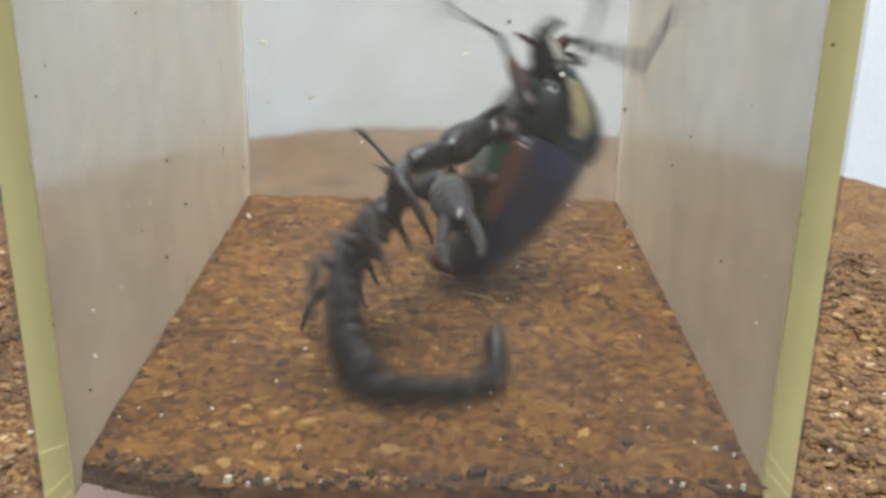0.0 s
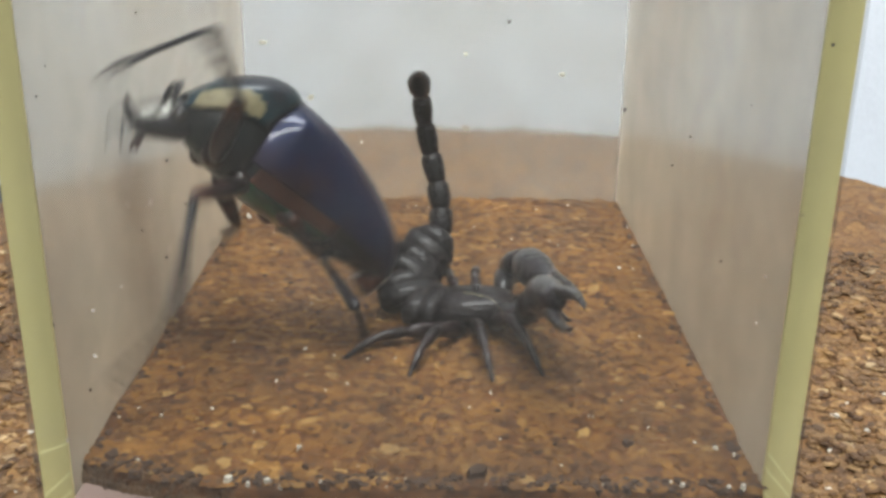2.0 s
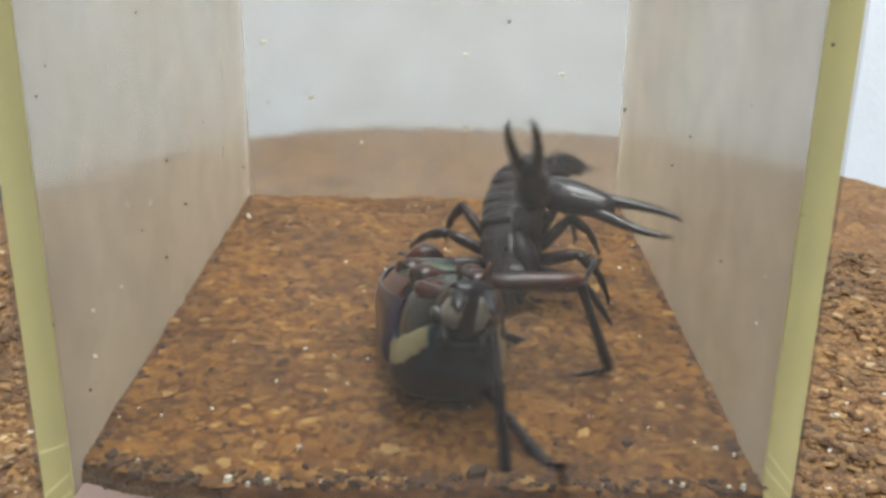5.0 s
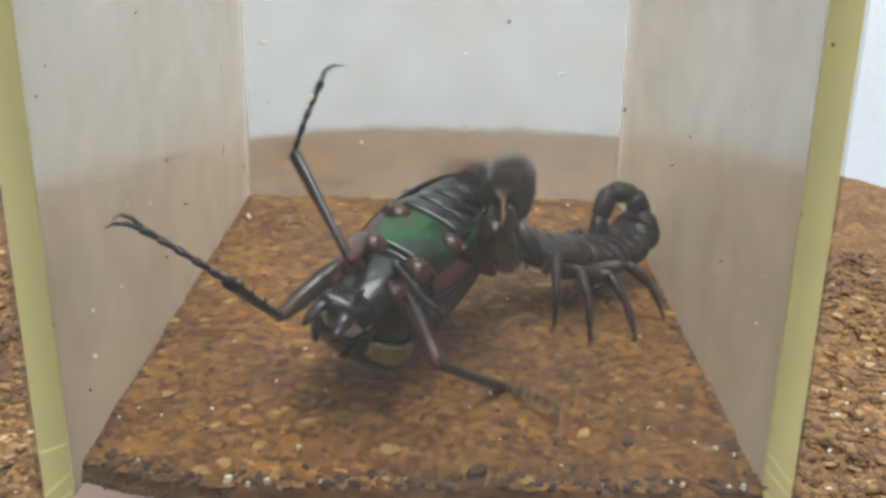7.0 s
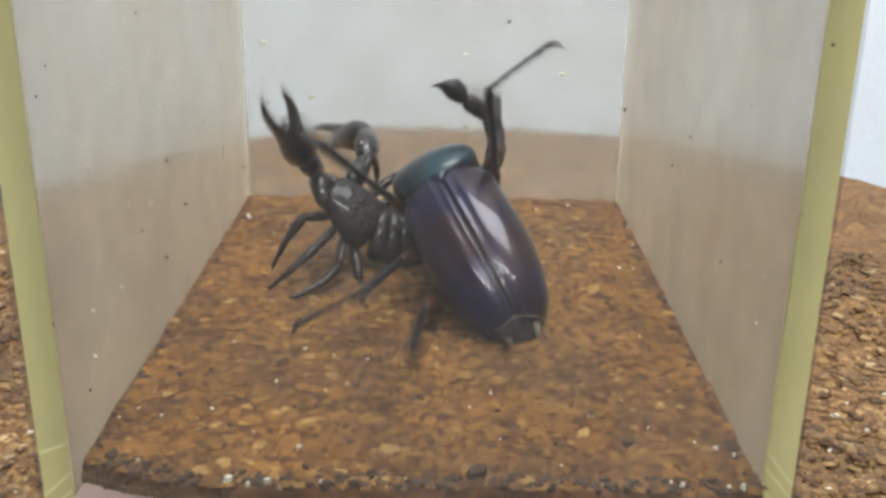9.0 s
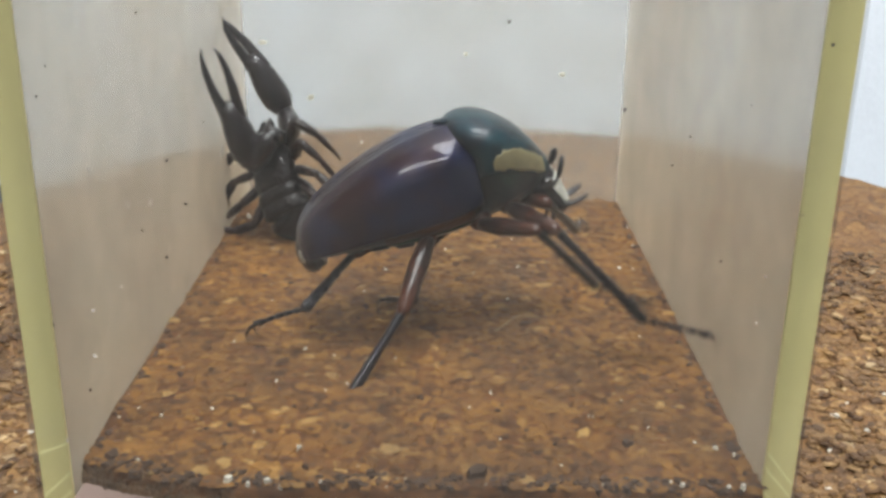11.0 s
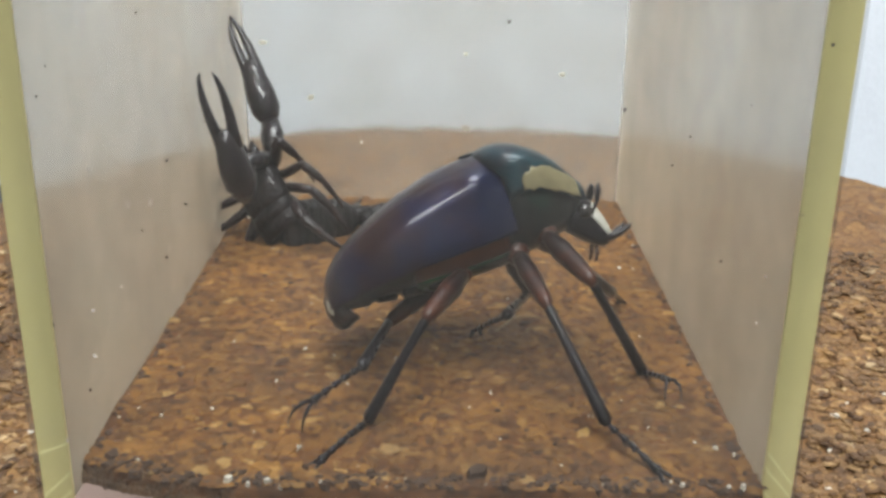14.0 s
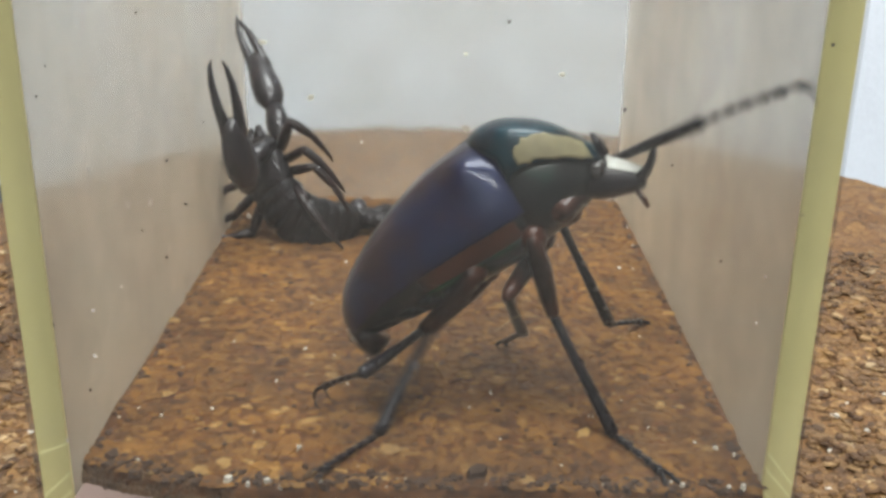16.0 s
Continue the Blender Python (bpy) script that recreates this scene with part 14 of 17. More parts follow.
    walk(scorpion_legs[1, 0][1], [(0, pose(0.009, 0, 0, 70.4, 54.2, 66.3)), (0.1, pose(0.009, 0, 0, 75.9, 55.2, 73)), (0.2, pose(0.009, 0, 0, -42.6, 64.3, -33.9)), (0.3, pose(0.009, 0, 0, -77.6, 18.4, -55.2)), (0.5, pose(0.009, 0, 0, -86.2, 20.4, -79.2)), (0.8, pose(0.009, 0, 0, -2, 62.2, -1.8)), (1, pose(0.009, 0, 0, -42.3, 85.7, -42.2)), (1.25, pose(0.009, 0, 0, -14.1, 65.8, -12.9)), (1.333, pose(0.009, 0, 0, -86, 30.1, -53.4)), (1.4, pose(0.009, 0, 0, -123.8, -11.6, -41.5)), (1.5, pose(0.009, 0, 0, 180, -32.3, 0)), (1.6, pose(0.009, 0, 0, -118.8, -12.3, -35.2)), (1.7, pose(0.009, 0, 0, -72, 25.6, -38.8)), (1.8, pose(0.009, 0, 0, -0.3, 49, -0.2)), (2, pose(0.009, 0, 0, -0.1, 38.3, 0)), (2.25, pose(0.009, 0, 0, 9.3, 65, 8.5)), (2.5, pose(0.009, 0, 0, 80.7, 86.2, 80.7)), (2.8, pose(0.009, 0, 0, 153.2, 84.2, 153.4)), (3, pose(0.009, 0, 0, 157.2, 88.2, 157.2)), (3.5, pose(0.009, 0, 0, 175.2, 77.4, 175.4)), (4, pose(0.009, 0, 0, -30.5, 49.1, -23.9)), (4.2, pose(0.009, 0, 0, -39.6, 61.3, -36)), (6.3, pose(0.009, 0, 0, -10.6, 64, -9.6)), (6.367, pose(0.009, 0, 0, -84.1, 30.2, -51.3)), (6.433, pose(0.009, 0, 0, -123.2, -11.3, -40.7)), (6.5, pose(0.009, 0, 0, 180, -32, 0)), (6.667, pose(0.009, 0, 0, 132, -11.4, 51.3)), (6.833, pose(0.009, 0, 0, 110, 32.5, 79.3)), (7, pose(0.009, 0, 0, 125.2, 80.9, 125.5)), (7.5, pose(0.009, 0, 0, 95.1, 53.5, 96.4)), (7.8, pose(0.009, 0, 0, 74.7, 44.3, 68.6)), (8, pose(0.009, 0, 0, 102.7, 44.1, 108)), (8.5, pose(0.009, 0, 0, 67.6, 46.7, 60.4)), (8.8, pose(0.009, 0, 0, 70.9, 64.9, 69)), (9, pose(0.009, 0, 0, 78.2, 55.2, 75.7)), (9.2, pose(0.009, 0, 0, 65, 52.8, 59.7)), (11.3, pose(0.009, 0, 0, 62.7, 32.1, 45.9)), (11.5, pose(0.009, 0, 0, 78.7, 38.9, 72.3)), (12, pose(0.009, 0, 0, 77.4, 38.3, 70.2)), (12.5, pose(0.009, 0, 0, 68, 36.9, 56.1)), (14.5, pose(0.009, 0, 0, 59.2, 33.9, 43.1)), (14.8, pose(0.009, 0, 0, 71.1, 31.7, 56.9)), (15, pose(0.009, 0, 0, 80, 37.5, 73.9)), (15.5, pose(0.009, 0, 0, 74, 32.6, 62.1)), (16, pose(0.009, 0, 0, 71.3, 34.5, 59.2))])
    walk(scorpion_legs[1, 1][0], [(0, pose(0.0065, 0.0052, -0.0028, 0, -33.5, 95.1)), (0.1, pose(0.0065, 0.0052, -0.0028, 0, -25.4, 90.8)), (0.3, pose(0.0065, 0.0052, -0.0028, 0, -17.5, 96.5)), (0.5, pose(0.0065, 0.0052, -0.0028, 0, -29.4, 82.5)), (0.8, pose(0.0065, 0.0052, -0.0028, 0, -32.1, 88.7)), (1, pose(0.0065, 0.0052, -0.0028, 0, -32, 84.2)), (1.25, pose(0.0065, 0.0052, -0.0028, 0, -13.5, 87.6)), (1.5, pose(0.0065, 0.0052, -0.0028, 0, -13.1, 86)), (1.8, pose(0.0065, 0.0052, -0.0028, 0, -17.9, 79.1)), (2, pose(0.0065, 0.0052, -0.0028, 0, -23.5, 92.2)), (2.25, pose(0.0065, 0.0052, -0.0028, 0, -24.8, 87.1)), (2.5, pose(0.0065, 0.0052, -0.0028, 0, -34.5, 88.9)), (2.8, pose(0.0065, 0.0052, -0.0028, 0, -26.5, 82.1)), (3, pose(0.0065, 0.0052, -0.0028, 0, -22.9, 86.6)), (3.5, pose(0.0065, 0.0052, -0.0028, 0, -24.1, 87.1)), (4, pose(0.0065, 0.0052, -0.0028, 0, -32.8, 87.8)), (4.2, pose(0.0065, 0.0052, -0.0028, 0, -24.8, 80.9)), (6.3, pose(0.0065, 0.0052, -0.0028, 0, -19.1, 87.5)), (6.5, pose(0.0065, 0.0052, -0.0028, 0, -14.2, 96.6)), (7, pose(0.0065, 0.0052, -0.0028, 0, -18.4, 81.4)), (7.5, pose(0.0065, 0.0052, -0.0028, 0, -18.2, 92.1)), (7.8, pose(0.0065, 0.0052, -0.0028, 0, -22, 81.3)), (8, pose(0.0065, 0.0052, -0.0028, 0, -25.5, 92.4)), (8.5, pose(0.0065, 0.0052, -0.0028, 0, -12.3, 82.1)), (8.8, pose(0.0065, 0.0052, -0.0028, 0, -12.7, 86.5)), (9, pose(0.0065, 0.0052, -0.0028, 0, -27.8, 92.2)), (9.2, pose(0.0065, 0.0052, -0.0028, 0, -34.7, 93.1)), (11.3, pose(0.0065, 0.0052, -0.0028, 0, -24.5, 94.7)), (11.5, pose(0.0065, 0.0052, -0.0028, 0, -27.8, 93.9)), (12, pose(0.0065, 0.0052, -0.0028, 0, -34.5, 90.9)), (12.5, pose(0.0065, 0.0052, -0.0028, 0, -21.4, 91)), (14.5, pose(0.0065, 0.0052, -0.0028, 0, -33.3, 92.2)), (14.8, pose(0.0065, 0.0052, -0.0028, 0, -20.9, 89.4)), (15, pose(0.0065, 0.0052, -0.0028, 0, -21, 94.2)), (15.5, pose(0.0065, 0.0052, -0.0028, 0, -33.5, 81.6)), (16, pose(0.0065, 0.0052, -0.0028, 0, -26.6, 92.8))])
    walk(scorpion_legs[1, 1][1], [(0, pose(0.009, 0, 0, 44.1, 60.8, 40.3)), (0.1, pose(0.009, 0, 0, 43.8, 53.6, 37.6)), (0.2, pose(0.009, 0, 0, -57.6, 52, -56)), (0.3, pose(0.009, 0, 0, -89.4, 2.8, -77.7)), (0.5, pose(0.009, 0, 0, -89.3, 17.2, -87.8)), (0.667, pose(0.009, 0, 0, -87.6, 55, -86.9)), (0.8, pose(0.009, 0, 0, 63.9, 86.8, 63.9)), (1, pose(0.009, 0, 0, -11.1, 83.4, -11)), (1.25, pose(0.009, 0, 0, -15.2, 59.3, -13.2)), (1.333, pose(0.009, 0, 0, -79.7, 23.4, -53.8)), (1.4, pose(0.009, 0, 0, -115.3, -21.9, -47.5)), (1.5, pose(0.009, 0, 0, -180, -47.8, 0)), (1.6, pose(0.009, 0, 0, -109.2, -24.3, -39)), (1.7, pose(0.009, 0, 0, -62.8, 14.3, -36.4)), (1.8, pose(0.009, 0, 0, -0.2, 35.2, -0.1)), (2, pose(0.009, 0, 0, -2.5, 44.9, -1.7)), (2.25, pose(0.009, 0, 0, -0.2, 54, -0.1)), (2.5, pose(0.009, 0, 0, 127.4, 84.7, 127.5)), (2.8, pose(0.009, 0, 0, 123.3, 80.9, 123.6)), (3, pose(0.009, 0, 0, 70.5, 86.4, 70.5)), (3.5, pose(0.009, 0, 0, 51.7, 85.5, 51.6)), (4, pose(0.009, 0, 0, -104.2, 58, -106.6)), (4.2, pose(0.009, 0, 0, -84.2, 59.7, -83.3)), (6.3, pose(0.009, 0, 0, -27.3, 77.9, -26.8)), (6.367, pose(0.009, 0, 0, -93.1, 30, -68.6)), (6.433, pose(0.009, 0, 0, -119.9, -19.3, -53.7)), (6.5, pose(0.009, 0, 0, -180, -46.7, 0)), (6.667, pose(0.009, 0, 0, 120.1, -20.2, 53.3)), (6.833, pose(0.009, 0, 0, 93, 28.1, 68.2)), (7, pose(0.009, 0, 0, 36.2, 75.9, 35.3)), (7.5, pose(0.009, 0, 0, 40.5, 47.1, 32)), (7.8, pose(0.009, 0, 0, 33.7, 49.9, 27)), (8, pose(0.009, 0, 0, 64, 50.7, 57.8)), (8.5, pose(0.009, 0, 0, 55, 44.6, 45.1)), (8.8, pose(0.009, 0, 0, 13.5, 42.5, 9.2)), (9, pose(0.009, 0, 0, -5.2, 46, -3.8)), (9.2, pose(0.009, 0, 0, 9.9, 57.9, 8.5)), (11.3, pose(0.009, 0, 0, 45.1, 41.3, 33.5)), (11.5, pose(0.009, 0, 0, 44.3, 44.1, 34.2)), (12, pose(0.009, 0, 0, 51.4, 48.2, 43)), (12.5, pose(0.009, 0, 0, -0.8, 46.3, -0.6)), (14.5, pose(0.009, 0, 0, -17.5, 55.1, -14.5)), (14.8, pose(0.009, 0, 0, 55.9, 36.8, 41.5)), (15, pose(0.009, 0, 0, 49.5, 37.5, 35.5)), (15.5, pose(0.009, 0, 0, 63.5, 43.8, 54.2)), (16, pose(0.009, 0, 0, 18.3, 46.8, 13.6))])
    walk(scorpion_legs[1, 2][0], [(0, pose(0.0035, 0.0054, -0.0028, 0, -22.6, 105.9)), (0.1, pose(0.0035, 0.0054, -0.0028, 0, -23.3, 112.3)), (0.3, pose(0.0035, 0.0054, -0.0028, 0, -23.4, 118)), (0.5, pose(0.0035, 0.0054, -0.0028, 0, -25, 120.3)), (0.8, pose(0.0035, 0.0054, -0.0028, 0, -33.5, 117.5)), (1, pose(0.0035, 0.0054, -0.0028, 0, -32, 108.9)), (1.25, pose(0.0035, 0.0054, -0.0028, 0, -13.8, 106.2)), (1.5, pose(0.0035, 0.0054, -0.0028, 0, -20.9, 112.9)), (1.8, pose(0.0035, 0.0054, -0.0028, 0, -35.7, 110.3)), (2, pose(0.0035, 0.0054, -0.0028, 0, -33.6, 110.2)), (2.25, pose(0.0035, 0.0054, -0.0028, 0, -14.5, 112.8)), (2.5, pose(0.0035, 0.0054, -0.0028, 0, -25.3, 105.9)), (2.8, pose(0.0035, 0.0054, -0.0028, 0, -19, 110.3)), (3, pose(0.0035, 0.0054, -0.0028, 0, -35.9, 118.3)), (3.5, pose(0.0035, 0.0054, -0.0028, 0, -15.4, 116.2)), (4, pose(0.0035, 0.0054, -0.0028, 0, -32.2, 108.8)), (4.2, pose(0.0035, 0.0054, -0.0028, 0, -29.4, 111.2)), (6.3, pose(0.0035, 0.0054, -0.0028, 0, -35.4, 121.4)), (6.5, pose(0.0035, 0.0054, -0.0028, 0, -28.2, 115.1)), (7, pose(0.0035, 0.0054, -0.0028, 0, -16.3, 106.5)), (7.5, pose(0.0035, 0.0054, -0.0028, 0, -23, 110.2)), (7.8, pose(0.0035, 0.0054, -0.0028, 0, -22.9, 120.4)), (8, pose(0.0035, 0.0054, -0.0028, 0, -12.9, 113)), (8.5, pose(0.0035, 0.0054, -0.0028, 0, -35.4, 110.7)), (8.8, pose(0.0035, 0.0054, -0.0028, 0, -29.1, 121.4)), (9, pose(0.0035, 0.0054, -0.0028, 0, -26.6, 116.4)), (9.2, pose(0.0035, 0.0054, -0.0028, 0, -19.1, 111.6)), (11.3, pose(0.0035, 0.0054, -0.0028, 0, -30.3, 120.4)), (11.5, pose(0.0035, 0.0054, -0.0028, 0, -21.6, 116.2)), (12, pose(0.0035, 0.0054, -0.0028, 0, -35.9, 122.9)), (12.5, pose(0.0035, 0.0054, -0.0028, 0, -26.9, 108)), (14.5, pose(0.0035, 0.0054, -0.0028, 0, -33.6, 108.7)), (14.8, pose(0.0035, 0.0054, -0.0028, 0, -20.1, 110.1)), (15, pose(0.0035, 0.0054, -0.0028, 0, -26.6, 122.1)), (15.5, pose(0.0035, 0.0054, -0.0028, 0, -19.2, 116.8)), (16, pose(0.0035, 0.0054, -0.0028, 0, -20.9, 118.3))])
    walk(scorpion_legs[1, 2][1], [(0, pose(0.009, 0, 0, 21.3, 48.7, 16.3)), (0.1, pose(0.009, 0, 0, 7.7, 47, 5.6)), (0.2, pose(0.009, 0, 0, -64.4, 36.9, -72.9)), (0.3, pose(0.009, 0, 0, -87, -11.3, -104.8)), (0.5, pose(0.009, 0, 0, -89.6, -0.5, -129.9)), (0.667, pose(0.009, 0, 0, -96.1, 47, -112.9)), (0.8, pose(0.009, 0, 0, 22, 80.7, 21.7)), (1, pose(0.009, 0, 0, 8.5, 83.3, 8.5)), (1.25, pose(0.009, 0, 0, -22.5, 71.7, -21.5)), (1.333, pose(0.009, 0, 0, -89.9, 29.4, -61.5)), (1.4, pose(0.009, 0, 0, -122.1, -16.3, -47.7)), (1.5, pose(0.009, 0, 0, 180, -40, 0)), (1.6, pose(0.009, 0, 0, -119.6, -15, -45.8)), (1.7, pose(0.009, 0, 0, -83.2, 31, -55)), (1.8, pose(0.009, 0, 0, -3.2, 66.5, -2.9)), (2, pose(0.009, 0, 0, -1.9, 55.3, -1.6)), (2.25, pose(0.009, 0, 0, -13.7, 26, -6.1)), (2.5, pose(0.009, 0, 0, 9, 71.6, 8.5)), (2.8, pose(0.009, 0, 0, 65.6, 77.3, 65.1)), (3, pose(0.009, 0, 0, 139.2, 81.2, 139.5)), (3.5, pose(0.009, 0, 0, 22.8, 73.3, 21.9)), (4, pose(0.009, 0, 0, -120.7, 56.8, -125.3)), (4.2, pose(0.009, 0, 0, -119.2, 58.8, -123.2)), (6.3, pose(0.009, 0, 0, -112.6, 85.2, -112.6)), (6.367, pose(0.009, 0, 0, -107, 34.8, -76.3)), (6.433, pose(0.009, 0, 0, -130.5, -10.6, -50.7)), (6.5, pose(0.009, 0, 0, 180, -32.7, 0)), (6.667, pose(0.009, 0, 0, 123.3, -12.3, 41)), (6.833, pose(0.009, 0, 0, 84.8, 28.9, 52.1)), (7, pose(0.009, 0, 0, 14.8, 63.8, 13.3)), (7.5, pose(0.009, 0, 0, -9.6, 37.8, -5.9)), (7.8, pose(0.009, 0, 0, -73.6, 16.3, -43.8)), (7.9, pose(0.009, 0, 0, -33.9, 37.8, -23.5)), (8, pose(0.009, 0, 0, 19.2, 39.2, 12.4)), (8.5, pose(0.009, 0, 0, 25.3, 57.7, 21.7)), (8.8, pose(0.009, 0, 0, -12, 34.7, -6.9)), (9, pose(0.009, 0, 0, -70.9, 13.2, -33.5)), (9.2, pose(0.009, 0, 0, -64.8, 14.1, -27.4)), (11.3, pose(0.009, 0, 0, -45.1, 45.2, -35.5)), (11.5, pose(0.009, 0, 0, -39.2, 43.1, -29.2)), (12, pose(0.009, 0, 0, -22.7, 51.8, -18.2)), (12.5, pose(0.009, 0, 0, -60.2, 42.2, -49.5)), (14.5, pose(0.009, 0, 0, -70.8, 43, -63)), (14.8, pose(0.009, 0, 0, 2.4, 39, 1.5)), (15, pose(0.009, 0, 0, 5.3, 42.2, 3.6)), (15.5, pose(0.009, 0, 0, 3.3, 34.7, 1.9)), (16, pose(0.009, 0, 0, -66.3, 34.5, -52.2))])
    walk(scorpion_legs[1, 3][0], [(0, pose(0.0008, 0.005, -0.0026, 0, -18.7, 142.7)), (0.1, pose(0.0008, 0.005, -0.0026, 0, -32.7, 139.2)), (0.3, pose(0.0008, 0.005, -0.0026, 0, -16.8, 132.3)), (0.5, pose(0.0008, 0.005, -0.0026, 0, -30.9, 147.7)), (0.8, pose(0.0008, 0.005, -0.0026, 0, -19, 146.6)), (1, pose(0.0008, 0.005, -0.0026, 0, -22.3, 136)), (1.25, pose(0.0008, 0.005, -0.0026, 0, -22.5, 134.3)), (1.5, pose(0.0008, 0.005, -0.0026, 0, -15.2, 141.7)), (1.8, pose(0.0008, 0.005, -0.0026, 0, -27.2, 144.2)), (2, pose(0.0008, 0.005, -0.0026, 0, -18, 147.1)), (2.25, pose(0.0008, 0.005, -0.0026, 0, -17.2, 134.8)), (2.5, pose(0.0008, 0.005, -0.0026, 0, -15.3, 148)), (2.8, pose(0.0008, 0.005, -0.0026, 0, -33.7, 133.7)), (3, pose(0.0008, 0.005, -0.0026, 0, -26.9, 136.5)), (3.5, pose(0.0008, 0.005, -0.0026, 0, -25.4, 147.1)), (4, pose(0.0008, 0.005, -0.0026, 0, -20.3, 136.8)), (4.2, pose(0.0008, 0.005, -0.0026, 0, -33.1, 132)), (6.3, pose(0.0008, 0.005, -0.0026, 0, -18.8, 144.7)), (6.5, pose(0.0008, 0.005, -0.0026, 0, -18.3, 142.4)), (7, pose(0.0008, 0.005, -0.0026, 0, -22.7, 143.4)), (7.5, pose(0.0008, 0.005, -0.0026, 0, -17.1, 140.5)), (7.8, pose(0.0008, 0.005, -0.0026, 0, -19.9, 138.9)), (8, pose(0.0008, 0.005, -0.0026, 0, -13.2, 136)), (8.5, pose(0.0008, 0.005, -0.0026, 0, -20.1, 147)), (8.8, pose(0.0008, 0.005, -0.0026, 0, -27.7, 135.5)), (9, pose(0.0008, 0.005, -0.0026, 0, -12.5, 140.3)), (9.2, pose(0.0008, 0.005, -0.0026, 0, -18, 140.1)), (11.3, pose(0.0008, 0.005, -0.0026, 0, -25.5, 147.6)), (11.5, pose(0.0008, 0.005, -0.0026, 0, -17.1, 144.3)), (12, pose(0.0008, 0.005, -0.0026, 0, -21.4, 142.3)), (12.5, pose(0.0008, 0.005, -0.0026, 0, -26.4, 142.8)), (14.5, pose(0.0008, 0.005, -0.0026, 0, -23.5, 142.2)), (14.8, pose(0.0008, 0.005, -0.0026, 0, -32.3, 142.8)), (15, pose(0.0008, 0.005, -0.0026, 0, -19.4, 132.5)), (15.5, pose(0.0008, 0.005, -0.0026, 0, -23.4, 141.6)), (16, pose(0.0008, 0.005, -0.0026, 0, -12.4, 141.8))])
    walk(scorpion_legs[1, 3][1], [(0, pose(0.009, 0, 0, -21.1, 15.4, -5.9)), (0.1, pose(0.009, 0, 0, -28.6, 28.2, -14.4)), (0.2, pose(0.009, 0, 0, -66.5, 14.8, -76.4)), (0.3, pose(0.009, 0, 0, -76.5, -21.5, -123.3)), (0.367, pose(0.009, 0, 0, -25.3, -53.4, -156.2)), (0.433, pose(0.009, 0, 0, 51, -42.1, 143.9)), (0.5, pose(0.009, 0, 0, 87, -3.7, 129.4)), (0.667, pose(0.009, 0, 0, 68.9, 42.3, 87.1)), (0.8, pose(0.009, 0, 0, -1.4, 46.2, -1)), (1, pose(0.009, 0, 0, 3.4, 63.6, 3.1)), (1.25, pose(0.009, 0, 0, -139.6, 85.1, -139.7)), (1.333, pose(0.009, 0, 0, -105.5, 32.5, -81.2)), (1.4, pose(0.009, 0, 0, -124.4, -17.9, -57.9)), (1.5, pose(0.009, 0, 0, -180, -45.7, 0)), (1.6, pose(0.009, 0, 0, -114.3, -19.7, -45.1)), (1.7, pose(0.009, 0, 0, -74.7, 25.3, -48.7)), (1.8, pose(0.009, 0, 0, -2.8, 55.7, -2.3)), (2, pose(0.009, 0, 0, -7.2, 22.4, -2.8)), (2.25, pose(0.009, 0, 0, -12.3, 22.2, -4.7)), (2.5, pose(0.009, 0, 0, -2, 45.2, -1.4)), (2.8, pose(0.009, 0, 0, 94.8, 78.3, 94.9)), (3, pose(0.009, 0, 0, 62, 82.9, 61.8)), (3.5, pose(0.009, 0, 0, 49.3, 80.4, 48.9)), (4, pose(0.009, 0, 0, -151.4, 62.3, -154.2)), (4.2, pose(0.009, 0, 0, -148.5, 53.2, -153.9)), (6.3, pose(0.009, 0, 0, -20.7, 80.6, -20.4)), (6.367, pose(0.009, 0, 0, -95.3, 32.6, -69)), (6.433, pose(0.009, 0, 0, -122.4, -16.3, -52.2)), (6.5, pose(0.009, 0, 0, -180, -42.7, 0)), (6.667, pose(0.009, 0, 0, 117.8, -17.4, 45.9)), (6.833, pose(0.009, 0, 0, 80.8, 28.2, 53.4)), (7, pose(0.009, 0, 0, 6.5, 62.9, 5.8)), (7.267, pose(0.009, 0, 0, -68, 30.8, -33.2)), (7.5, pose(0.009, 0, 0, -109.9, -8.1, -21.4)), (7.8, pose(0.009, 0, 0, -105.3, -21, -52.6)), (8, pose(0.009, 0, 0, -65.1, 13.4, -26.6)), (8.5, pose(0.009, 0, 0, -60.2, 10.1, -17)), (8.8, pose(0.009, 0, 0, -9.5, 20.2, -3.3)), (8.867, pose(0.009, 0, 0, -57.2, 7.9, -28.8)), (8.933, pose(0.009, 0, 0, -97.7, -18.1, -38.1)), (9, pose(0.009, 0, 0, -145.9, -43.2, -24.9)), (9.2, pose(0.009, 0, 0, -163.3, -23.3, -6.8)), (10.267, pose(0.009, 0, 0, -119.4, -18.4, -45)), (11.3, pose(0.009, 0, 0, -87.2, 7.8, -70)), (11.5, pose(0.009, 0, 0, -86.7, 9.3, -70.4)), (12, pose(0.009, 0, 0, -79.3, 17, -57.3)), (12.5, pose(0.009, 0, 0, -94.2, -15.1, -74.4)), (14.5, pose(0.009, 0, 0, -105.7, -39, -65.9)), (14.8, pose(0.009, 0, 0, -74.9, 26.1, -58.5)), (15, pose(0.009, 0, 0, -23.8, 32, -13.2)), (15.5, pose(0.009, 0, 0, -68.2, 29.2, -50.6)), (16, pose(0.009, 0, 0, -102.2, -28, -65.3))])
